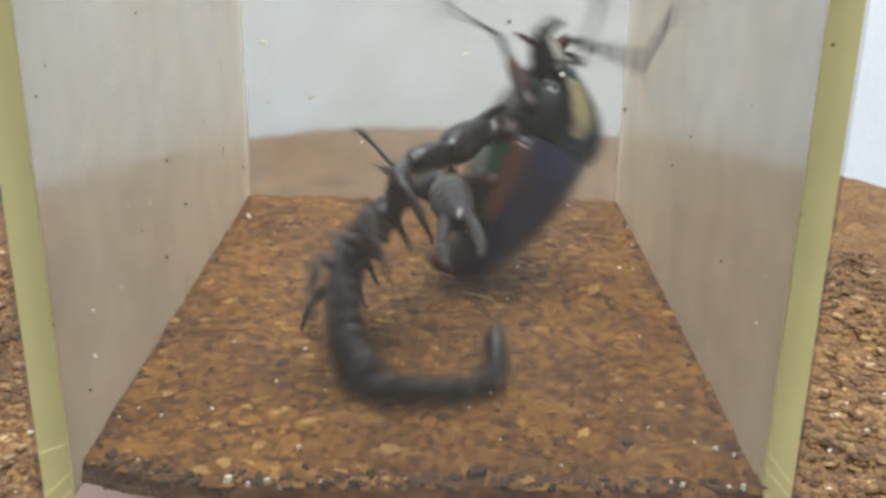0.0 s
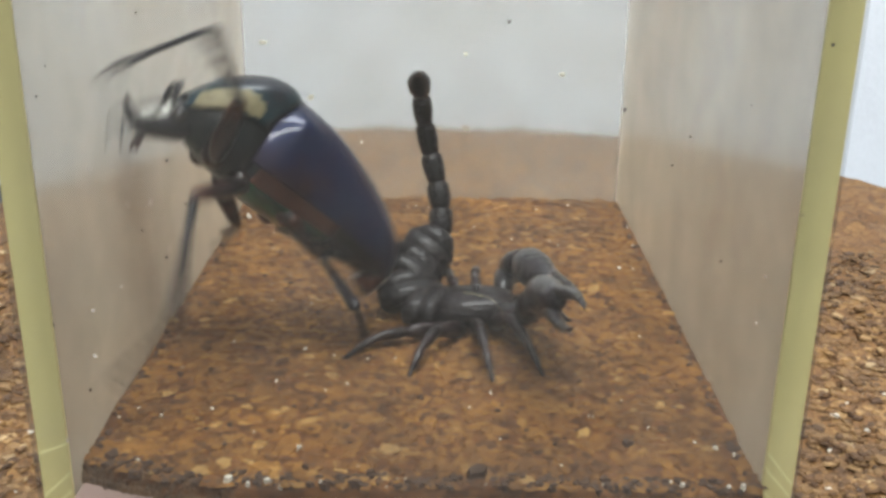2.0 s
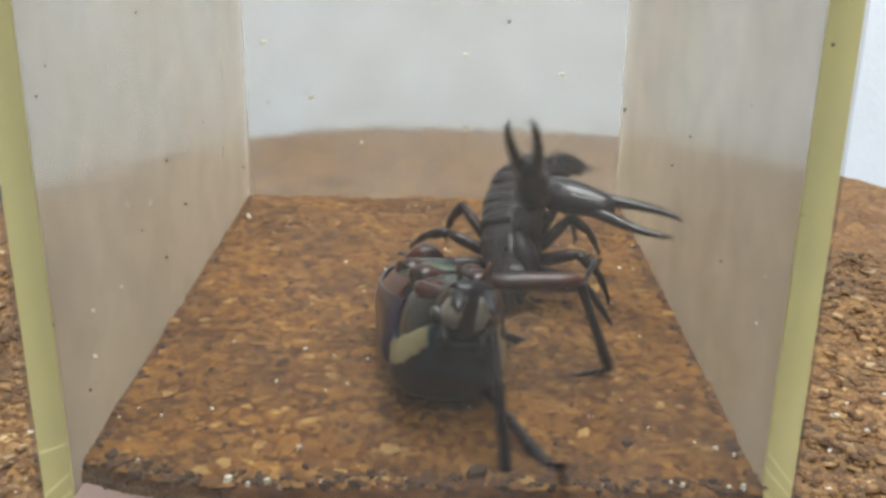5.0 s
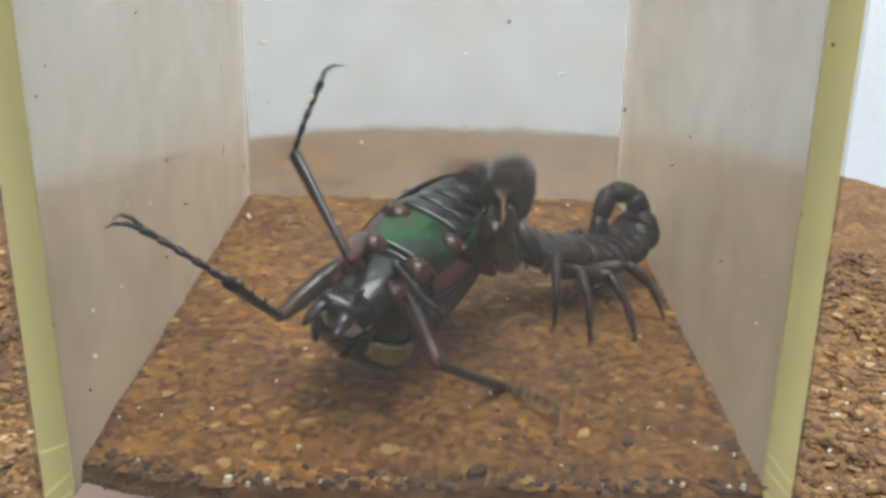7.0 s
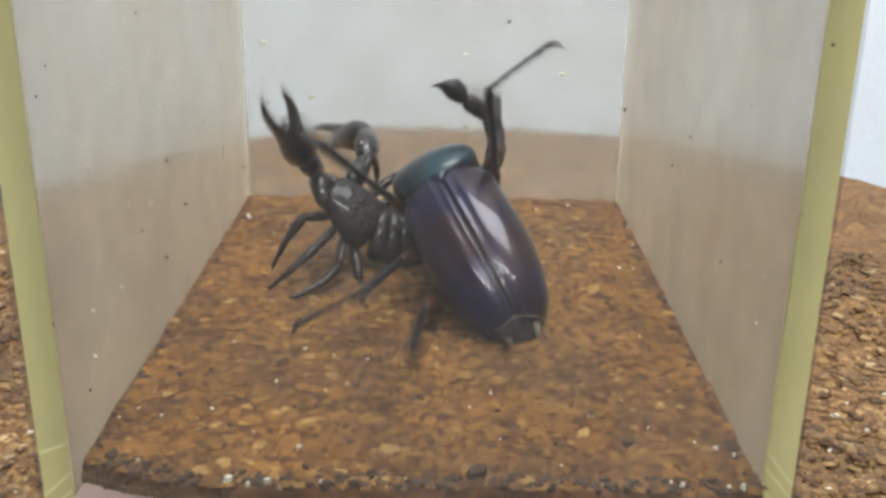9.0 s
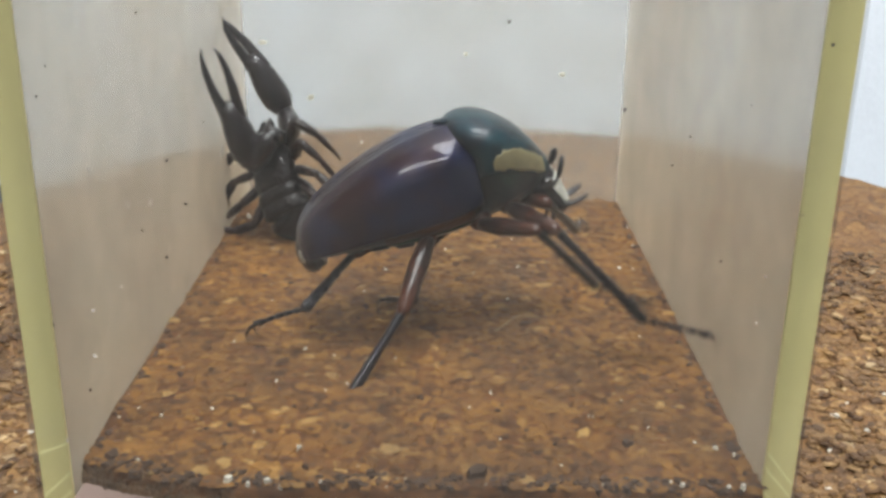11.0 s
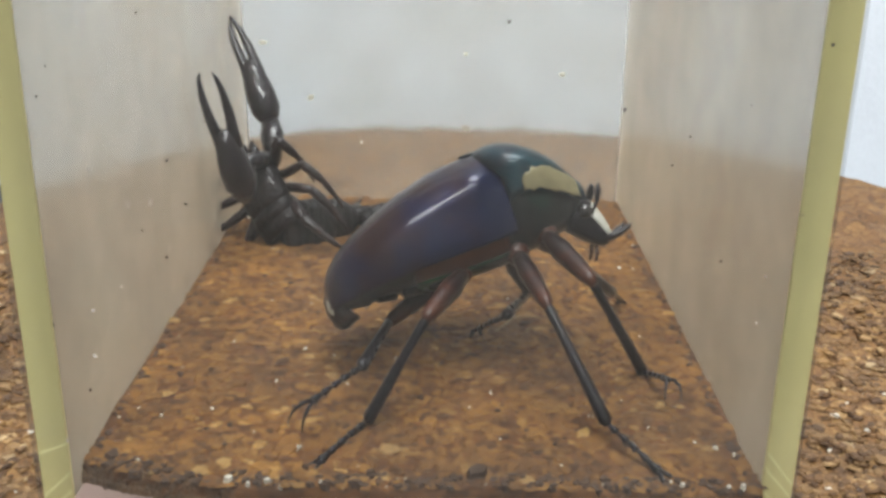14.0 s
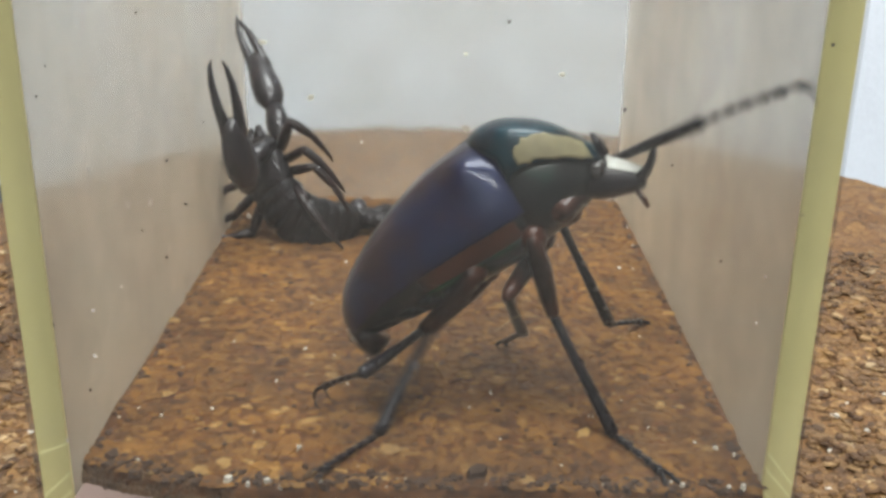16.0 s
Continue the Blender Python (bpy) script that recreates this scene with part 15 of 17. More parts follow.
    walk(scorpion_arms[-1][0], [(0, pose(0.0115, -0.0042, -0.0006, 0, -15.1, 27.6)), (0.1, pose(0.0115, -0.0042, -0.0006, 0, -12.5, 25.6)), (0.2, pose(0.0115, -0.0042, -0.0006, -17.1, 26.2, 58.5)), (0.3, pose(0.0115, -0.0042, -0.0006, 0, 67.1, 106.8)), (0.5, pose(0.0115, -0.0042, -0.0006, 0, 41.7, 109.2)), (0.667, pose(0.0115, -0.0042, -0.0006, -8.5, 25.1, 55)), (0.8, pose(0.0115, -0.0042, -0.0006, 0, 9.1, 8.2)), (1, pose(0.0115, -0.0042, -0.0006, 0, -27.3, 35.8)), (1.25, pose(0.0115, -0.0042, -0.0006, 0, -32.5, 16.2)), (1.367, pose(0.0115, -0.0042, -0.0006, -7.2, -11.9, 55.2)), (1.5, pose(0.0115, -0.0042, -0.0006, 0, 8.5, 91.2)), (1.6, pose(0.0115, -0.0042, -0.0006, -9.7, 1.8, 36.2)), (1.7, pose(0.0115, -0.0042, -0.0006, -9.8, -9.9, -17.8)), (1.8, pose(0.0115, -0.0042, -0.0006, 0, -16.8, -74.1)), (2, pose(0.0115, -0.0042, -0.0006, 0, -12, -58.2)), (2.25, pose(0.0115, -0.0042, -0.0006, 0, -19.6, -103.2)), (2.5, pose(0.0115, -0.0042, -0.0006, 0, 22.9, -149.7)), (2.667, pose(0.0115, -0.0042, -0.0006, 10.5, 0.7, -99.5)), (2.8, pose(0.0115, -0.0042, -0.0006, 0, -21.5, -49.5)), (3, pose(0.0115, -0.0042, -0.0006, 0, -38.4, -119.7)), (3.5, pose(0.0115, -0.0042, -0.0006, 0, -40.6, -139.4)), (4, pose(0.0115, -0.0042, -0.0006, 0, -17, -167.3)), (4.2, pose(0.0115, -0.0042, -0.0006, 0, -17, -167.3)), (4.9, pose(0.0115, -0.0042, -0.0006, 14.2, -4.8, 143.5)), (5.6, pose(0.0115, -0.0042, -0.0006, 14.6, 13.7, 97)), (6.3, pose(0.0115, -0.0042, -0.0006, 0, 26.2, 45.5)), (6.5, pose(0.0115, -0.0042, -0.0006, 0, 8.1, 76.4)), (7, pose(0.0115, -0.0042, -0.0006, 0, 14.2, 51.3)), (7.267, pose(0.0115, -0.0042, -0.0006, -0.2, -26.3, 50.9)), (7.5, pose(0.0115, -0.0042, -0.0006, 0, -66.8, 50.4)), (7.8, pose(0.0115, -0.0042, -0.0006, 0, -66.2, 51.5)), (7.867, pose(0.0115, -0.0042, -0.0006, 35.6, -25.8, 2.8)), (7.933, pose(0.0115, -0.0042, -0.0006, 34, 20.4, -18.3)), (8, pose(0.0115, -0.0042, -0.0006, 0, 59.6, -62.9)), (8.5, pose(0.0115, -0.0042, -0.0006, 0, 80, -11.5)), (8.8, pose(0.0115, -0.0042, -0.0006, 0, 48, -18.7)), (9, pose(0.0115, -0.0042, -0.0006, 0, 15.2, -78.7)), (9.2, pose(0.0115, -0.0042, -0.0006, 0, 33, -62.4)), (10.267, pose(0.0115, -0.0042, -0.0006, -23.2, -12.7, -106.4)), (11.3, pose(0.0115, -0.0042, -0.0006, -55.2, -61.7, -96.8)), (11.5, pose(0.0115, -0.0042, -0.0006, -55.2, -61.7, -96.8)), (12, pose(0.0115, -0.0042, -0.0006, -59.7, -66.7, -96.4)), (12.5, pose(0.0115, -0.0042, -0.0006, 135, -98.1, 22.9)), (14.5, pose(0.0115, -0.0042, -0.0006, 125.4, -97.9, 25.5)), (14.8, pose(0.0115, -0.0042, -0.0006, -13, -61.8, 144.7)), (14.9, pose(0.0115, -0.0042, -0.0006, -6.6, -32.8, 150.2)), (15, pose(0.0115, -0.0042, -0.0006, -22.5, -1.9, -151.7)), (15.267, pose(0.0115, -0.0042, -0.0006, -11.2, -32, 160.2)), (15.5, pose(0.0115, -0.0042, -0.0006, -23.3, -47.6, 167.2)), (16, pose(0.0115, -0.0042, -0.0006, 134.8, -116.8, -12.4))])
    walk(scorpion_arms[-1][1], [(0, pose(0.009, 0, 0, 3.5, 38.1, 12.6)), (0.1, pose(0.009, 0, 0, 4, 37.8, 16.7)), (0.3, pose(0.009, 0, 0, -57.2, 10, 23.5)), (0.367, pose(0.009, 0, 0, -93.3, 33.4, 38.8)), (0.433, pose(0.009, 0, 0, -140.4, 60.3, 31.9)), (0.5, pose(0.009, 0, 0, 122.6, 64.6, -29)), (0.667, pose(0.009, 0, 0, 54.5, 17, -58.5)), (0.8, pose(0.009, 0, 0, 5, -27.4, -31.3)), (1, pose(0.009, 0, 0, -21.8, -9.2, -45.9)), (1.25, pose(0.009, 0, 0, -33.7, -24.3, -51.5)), (1.5, pose(0.009, 0, 0, 4.8, -36.1, -29.7)), (1.8, pose(0.009, 0, 0, 3.2, -12.9, 9.8)), (2, pose(0.009, 0, 0, -2.6, -32.7, -9.1)), (2.25, pose(0.009, 0, 0, 11.1, -14.2, 29.5)), (2.5, pose(0.009, 0, 0, -19.3, -25.7, 56.1)), (2.667, pose(0.009, 0, 0, -7.7, -11.3, 14.9)), (2.8, pose(0.009, 0, 0, -8.3, 6.7, -22.6)), (2.9, pose(0.009, 0, 0, 18.2, 13, 33)), (3, pose(0.009, 0, 0, 38.6, -4.7, 85.4)), (3.5, pose(0.009, 0, 0, 36.4, -5, 55)), (4, pose(0.009, 0, 0, 17.4, -36.7, 43.1)), (4.2, pose(0.009, 0, 0, 17.4, -36.7, 43.1)), (6.3, pose(0.009, 0, 0, 2.8, -57, -5.4)), (6.5, pose(0.009, 0, 0, -2.3, -31.7, 15.4)), (7, pose(0.009, 0, 0, 4.3, -43, -15.6)), (7.5, pose(0.009, 0, 0, -28.2, 19.9, -22.6)), (7.8, pose(0.009, 0, 0, -48, 7.2, -36.7)), (7.9, pose(0.009, 0, 0, -44.4, -5.1, 11.3)), (8, pose(0.009, 0, 0, -51.3, -15.9, 60.6)), (8.267, pose(0.009, 0, 0, -54, -62, 55.9)), (8.5, pose(0.009, 0, 0, 119.1, -71.9, -123.2)), (8.8, pose(0.009, 0, 0, 29.3, -41.3, -41.2)), (8.9, pose(0.009, 0, 0, 3.1, -14.3, -6.3)), (9, pose(0.009, 0, 0, -4.9, 20.1, 15.5)), (9.1, pose(0.009, 0, 0, -5.7, -39.2, 51.5)), (9.2, pose(0.009, 0, 0, -100, -59, 166.5)), (10.267, pose(0.009, 0, 0, 37.4, -75.6, 63.6)), (10.8, pose(0.009, 0, 0, 85.4, -141.2, 39.3)), (11.067, pose(0.009, 0, 0, -75.9, 17.9, -110.3)), (11.3, pose(0.009, 0, 0, -21.5, 43.2, -51)), (11.5, pose(0.009, 0, 0, -21.5, 43.2, -51)), (12, pose(0.009, 0, 0, -13.4, 56.8, -43.3)), (12.5, pose(0.009, 0, 0, 56.2, 45.6, 26.4)), (14.5, pose(0.009, 0, 0, 63.3, 41.6, 31.3)), (14.667, pose(0.009, 0, 0, 87.7, 46.5, 114)), (14.8, pose(0.009, 0, 0, 82.9, -16.8, 64.7)), (14.867, pose(0.009, 0, 0, 32.5, -44.3, 129.2)), (14.9, pose(0.009, 0, 0, 1.4, -35, 166.9)), (15, pose(0.009, 0, 0, 71.8, -110.7, 79)), (15.067, pose(0.009, 0, 0, -88.9, -16.5, -116.1)), (15.133, pose(0.009, 0, 0, -81, 36.9, -114.9)), (15.267, pose(0.009, 0, 0, 86.8, 100.3, 73.4)), (15.4, pose(0.009, 0, 0, 75.4, 38.2, 49)), (15.5, pose(0.009, 0, 0, 84.6, -7.6, 43.1)), (16, pose(0.009, 0, 0, 98.1, -1.8, 24.4))])
    walk(scorpion_arms[-1][2], [(0, pose(0.01668, 0.00171, -0.00618, 113.6, 22.3, 17.7)), (0.1, pose(0.01657, 0.00228, -0.00612, 110.1, 25.3, 17.9)), (0.233, pose(0.01827, 0.00256, -0.00273, 73.2, 59.1, -8.4)), (0.3, pose(0.01803, 0.00393, -0.00173, 34.2, 66.1, -38.6)), (0.4, pose(0.01414, 0.0043, -0.00742, 31.1, 67.7, -21.3)), (0.5, pose(0.01275, -0.00207, -0.00904, 49.8, 61.1, 14.9)), (0.6, pose(0.01354, -0.00633, -0.00627, 58.7, 14.4, -1.7)), (0.667, pose(0.014, -0.00815, -0.00292, 71.4, -13.7, -16.2)), (0.7, pose(0.01468, -0.00822, -0.00043, 81.8, -27.1, -27)), (0.733, pose(0.01562, -0.00721, 0.00206, 101.3, -39.8, -47)), (0.767, pose(0.01632, -0.00565, 0.00379, 126, -44, -71.6)), (0.8, pose(0.01659, -0.00461, 0.0046, 137.1, -44.1, -83.9)), (0.867, pose(0.01682, -0.00468, 0.00412, 87.7, -38.2, -81.7)), (0.933, pose(0.01665, -0.00598, 0.0024, 42, -33, -85.6)), (1, pose(0.01586, -0.00709, 0.00159, -2.2, -31.6, -92.7)), (1.25, pose(0.01467, -0.00713, 0.00412, 17, -21.4, -60.1)), (1.367, pose(0.01491, -0.0062, 0.00516, -20.5, -41.5, -61.5)), (1.4, pose(0.01508, -0.00575, 0.00547, -35.7, -47, -56.1)), (1.5, pose(0.01602, -0.00401, 0.00589, -74.5, -56.6, -40.9)), (1.6, pose(0.01754, -0.00162, 0.00494, -159.9, -54.8, 3.1)), (1.667, pose(0.01825, -1e-05, 0.00379, 160.3, -40.1, 13.3)), (1.7, pose(0.01845, 0.00067, 0.00321, 145.2, -31.3, 12.3)), (1.733, pose(0.01855, 0.00119, 0.00271, 130.6, -22.9, 8.8)), (1.767, pose(0.01859, 0.00154, 0.00236, 116, -15.8, 3.7)), (1.8, pose(0.01861, 0.00165, 0.00223, 101.9, -10.7, -1.9)), (1.833, pose(0.01859, 0.00142, 0.00247, 89.3, -7.7, -7)), (1.9, pose(0.01823, 7e-05, 0.00384, 69.6, -5.5, -14.4)), (2, pose(0.01731, -0.00133, 0.0054, 57.5, -5.4, -18.1)), (2.167, pose(0.01831, 0.00173, 0.00322, 63.1, -0.4, 11.8)), (2.25, pose(0.01744, 0.00478, 0.00245, 66.4, 0.8, 25.6)), (2.333, pose(0.01635, 0.00607, 0.00302, 16.8, -19.8, 16.2)), (2.367, pose(0.01573, 0.00654, 0.00345, -12.6, -32.2, 20.1)), (2.4, pose(0.01512, 0.00691, 0.00385, -40.7, -39.5, 28.8)), (2.433, pose(0.01457, 0.0072, 0.00415, -71.2, -42.7, 42.7)), (2.5, pose(0.01402, 0.00748, 0.00433, -110.3, -38.4, 57.9)), (2.7, pose(0.01893, 0.00035, 0.00114, -94.4, -26.2, 12.1)), (2.767, pose(0.01845, -0.00324, -0.00047, -88.6, -13.3, -4.7)), (2.8, pose(0.01817, -0.00381, -0.00117, -83.3, -5.9, -11.6)), (2.833, pose(0.01849, -0.00247, -0.00197, -68.6, 10.9, -4.6)), (2.867, pose(0.0186, 0.00113, -0.00256, -43, 28.8, 21.8)), (2.9, pose(0.01717, 0.00531, -0.00225, -13, 33.1, 50.3)), (2.933, pose(0.01435, 0.00836, -0.00121, 15.8, 25.1, 75.2)), (2.967, pose(0.01123, 0.00975, 0.00011, 41.8, 2.7, 96.7)), (3, pose(0.00981, 0.00993, 0.00081, 52.2, -12.9, 104.2)), (3.5, pose(0.01472, 0.00816, 0.00087, 51.8, -18.1, 104.3)), (3.733, pose(0.01558, 0.00655, 0.00372, 57.1, -41.9, 119.5)), (4, pose(0.01485, 0.00548, 0.00597, 50, -67.3, 147.3)), (4.2, pose(0.01485, 0.00548, 0.00597, 50, -67.3, 147.3)), (5, pose(0.01547, 0.00355, 0.00675, -66.8, -98.7, -78.5)), (5.2, pose(0.01551, 0.00265, 0.00712, -14.9, -100, -122.9)), (5.267, pose(0.01549, 0.00234, 0.00724, -2.7, -101.6, -132.5)), (5.3, pose(0.01547, 0.00218, 0.00731, 2.3, -102.5, -136.2)), (5.367, pose(0.01542, 0.00188, 0.00743, 10.6, -104.5, -141.8)), (5.567, pose(0.01519, 0.00103, 0.00779, -153.1, -69.1, 29.9)), (5.767, pose(0.01489, 0.00033, 0.00808, -143.3, -62.9, 27.6)), (5.933, pose(0.01465, -0.00011, 0.00825, -138.1, -58.4, 27.4)), (6.133, pose(0.01445, -0.00043, 0.00837, -134.8, -54.2, 27.7)), (6.3, pose(0.01442, -0.00052, 0.00839, -134.6, -52.2, 27.8)), (6.5, pose(0.0172, 0.00225, 0.00526, -157.1, -61, -18)), (6.767, pose(0.01685, 6e-05, 0.00619, -164.8, -52.8, -4.2)), (7, pose(0.01604, -0.00196, 0.00682, -158.2, -39.9, 1.4)), (7.1, pose(0.01672, -0.00218, 0.00597, -139.2, -29.6, -9.2)), (7.167, pose(0.01763, -0.00233, 0.00449, -124.1, -17.5, -18.4)), (7.267, pose(0.01858, -0.00259, 0.00126, -101.9, 8.7, -26.3)), (7.367, pose(0.01837, -0.00295, -0.00186, -77.3, 39.2, -20.8)), (7.5, pose(0.01768, -0.00362, -0.00341, -33.2, 56.7, 8)), (7.7, pose(0.01706, -0.00556, -0.00203, -22.4, 45, 7.3)), (7.8, pose(0.01695, -0.00593, -0.00125, -22.5, 28.2, 8.2)), (7.833, pose(0.01772, -0.00483, -0.00083, -20.3, 19.5, 28.3)), (7.867, pose(0.01882, -0.00189, -1e-05, -20.4, 11.4, 61.7)), (7.9, pose(0.01877, 0.00195, 0.00089, -25.2, 4.2, 87.3)), (7.933, pose(0.01731, 0.00536, 0.00147, -32.5, -0.4, 113.3)), (7.967, pose(0.0152, 0.0076, 0.00194, -41.5, -0.1, 147.1)), (8, pose(0.01372, 0.00838, 0.00275, -49.3, 1.9, 165.9)), (8.1, pose(0.01246, 0.00762, 0.00547, -65.7, 1, 165.2)), (8.167, pose(0.01222, 0.00645, 0.00693, -74.8, 1.6, 163.3)), (8.333, pose(0.0104, 0.00179, 0.00974, -90.4, 3.5, 155)), (8.5, pose(0.0073, -0.0026, 0.0095, -107.2, 0.9, 147.8)), (8.7, pose(0.01077, -0.00469, 0.00865, 50.8, -166, -24.5)), (8.8, pose(0.01466, -0.00495, 0.0066, -131.7, -24.2, 155.7)), (8.867, pose(0.01756, -0.00279, 0.00435, -101.7, -4.6, 112.9)), (8.9, pose(0.01863, -0.00106, 0.00247, -94.3, 11.4, 96.4)), (8.933, pose(0.01899, 0.00031, -0.00012, -90.3, 28.5, 80.2)), (8.967, pose(0.0186, 0.00135, -0.00245, -95.3, 50.8, 54.5)), (9, pose(0.01805, 0.0025, -0.00344, -108.2, 61.3, 31.9)), (9.067, pose(0.01683, 0.00587, 0.00207, -63.6, 47.4, 94.4)), (9.1, pose(0.01382, 0.00606, 0.00632, -57.7, 24, 116.2)), (9.133, pose(0.00935, 0.00473, 0.0088, -62.2, 2.4, 132.1)), (9.2, pose(0.00399, 0.0012, 0.00857, -73.2, -24.3, 163.3)), (9.333, pose(0.00483, 0.00014, 0.00909, 105.6, -138.5, -2.5)), (9.533, pose(0.00643, -0.00035, 0.00966, 107.5, -124.7, 7.6)), (9.733, pose(0.00808, 7e-05, 0.00996, 119.9, -117.3, 4.5)), (9.867, pose(0.00903, 0.00066, 0.00998, 133.4, -113.3, -2.4)), (9.9, pose(0.00924, 0.00083, 0.00996, 137.2, -112.2, -4.5)), (9.933, pose(0.00942, 0.00099, 0.00994, 141.1, -111, -6.6)), (10.133, pose(0.01012, 0.0019, 0.00975, -6.1, -78.8, 151.1)), (10.367, pose(0.00949, 0.00198, 0.00979, 102.7, -78.8, 54.3)), (10.567, pose(0.00641, -0.00033, 0.00965, 130.3, -66.7, 37)), (10.6, pose(0.00579, -0.00089, 0.00943, 132.3, -64.8, 36.8)), (10.633, pose(0.00519, -0.0015, 0.00912, 134, -63, 36.9)), (10.667, pose(0.00462, -0.00214, 0.00873, 135.6, -61.3, 37.2)), (10.767, pose(0.00324, -0.00421, 0.00701, 139.4, -56.7, 38.8)), (10.867, pose(0.00275, -0.0064, 0.00448, 142.6, -52.9, 41)), (10.967, pose(0.00346, -0.00826, 0.00104, 145.2, -49.8, 43.4)), (11.167, pose(0.00985, -0.00768, -0.00635, 148.5, -46.1, 47.1)), (11.3, pose(0.01359, -0.00567, -0.00685, 149.2, -45.4, 48)), (11.5, pose(0.01359, -0.00567, -0.00685, 149.2, -45.4, 48)), (12, pose(0.01299, -0.00376, -0.00837, 157.3, -49.3, 47.9)), (12.5, pose(0.01526, 0.00311, -0.00715, -138.6, -74.1, -3.8)), (14.5, pose(0.01539, 0.00389, -0.00663, -121.3, -71.1, -21.4)), (14.567, pose(0.01277, 0.00557, -0.0074, -116.1, -70.8, -25)), (14.633, pose(0.00747, 0.00628, -0.00763, -102.8, -71.1, -34.6)), (14.7, pose(0.00667, 0.00765, -0.006, -77.9, -72.4, -54.3)), (14.767, pose(0.0118, 0.0096, 0.00025, -30.9, -70.6, -95.1)), (14.8, pose(0.0131, 0.00865, 0.00288, -4.5, -63.4, -117.6)), (14.867, pose(0.00448, 0.00555, 0.00698, 24.6, -38.1, -139.7)), (14.9, pose(0.00102, 0.00186, 0.00574, 30.9, -31.3, -150.2)), (14.933, pose(0.00248, 0.00048, 0.00756, 36.3, -30.7, -177.9)), (14.967, pose(0.00631, -0.00129, 0.00954, 40.8, -31.2, 149.3)), (15, pose(0.00832, -0.00347, 0.00935, 43, -31, 133.1)), (15.033, pose(0.00668, -0.00634, 0.00738, 42.6, -31.2, 136.1)), (15.067, pose(0.00478, -0.00861, 0.00284, 41.5, -31.6, 143.8)), (15.1, pose(0.00458, -0.00869, -0.00221, 39.9, -31.9, 154.6)), (15.167, pose(0.0068, -0.00561, -0.00798, 36.1, -31.6, 179.1)), (15.267, pose(0.00849, -0.00171, -0.00984, 32.8, -30.6, -158.6)), (15.367, pose(0.01228, 0.00429, -0.00841, 29.5, -39.5, -158.1)), (15.433, pose(0.01554, 0.00691, -0.00308, 25.3, -49.3, -158)), (15.5, pose(0.01623, 0.00678, 0.00132, 19, -58.4, -155.4)), (15.733, pose(0.01714, 0.00553, 0.0018, -17.7, -67.5, -124.3)), (16, pose(0.0181, 0.00413, 0.00031, -46.7, -57.1, -96.5))])
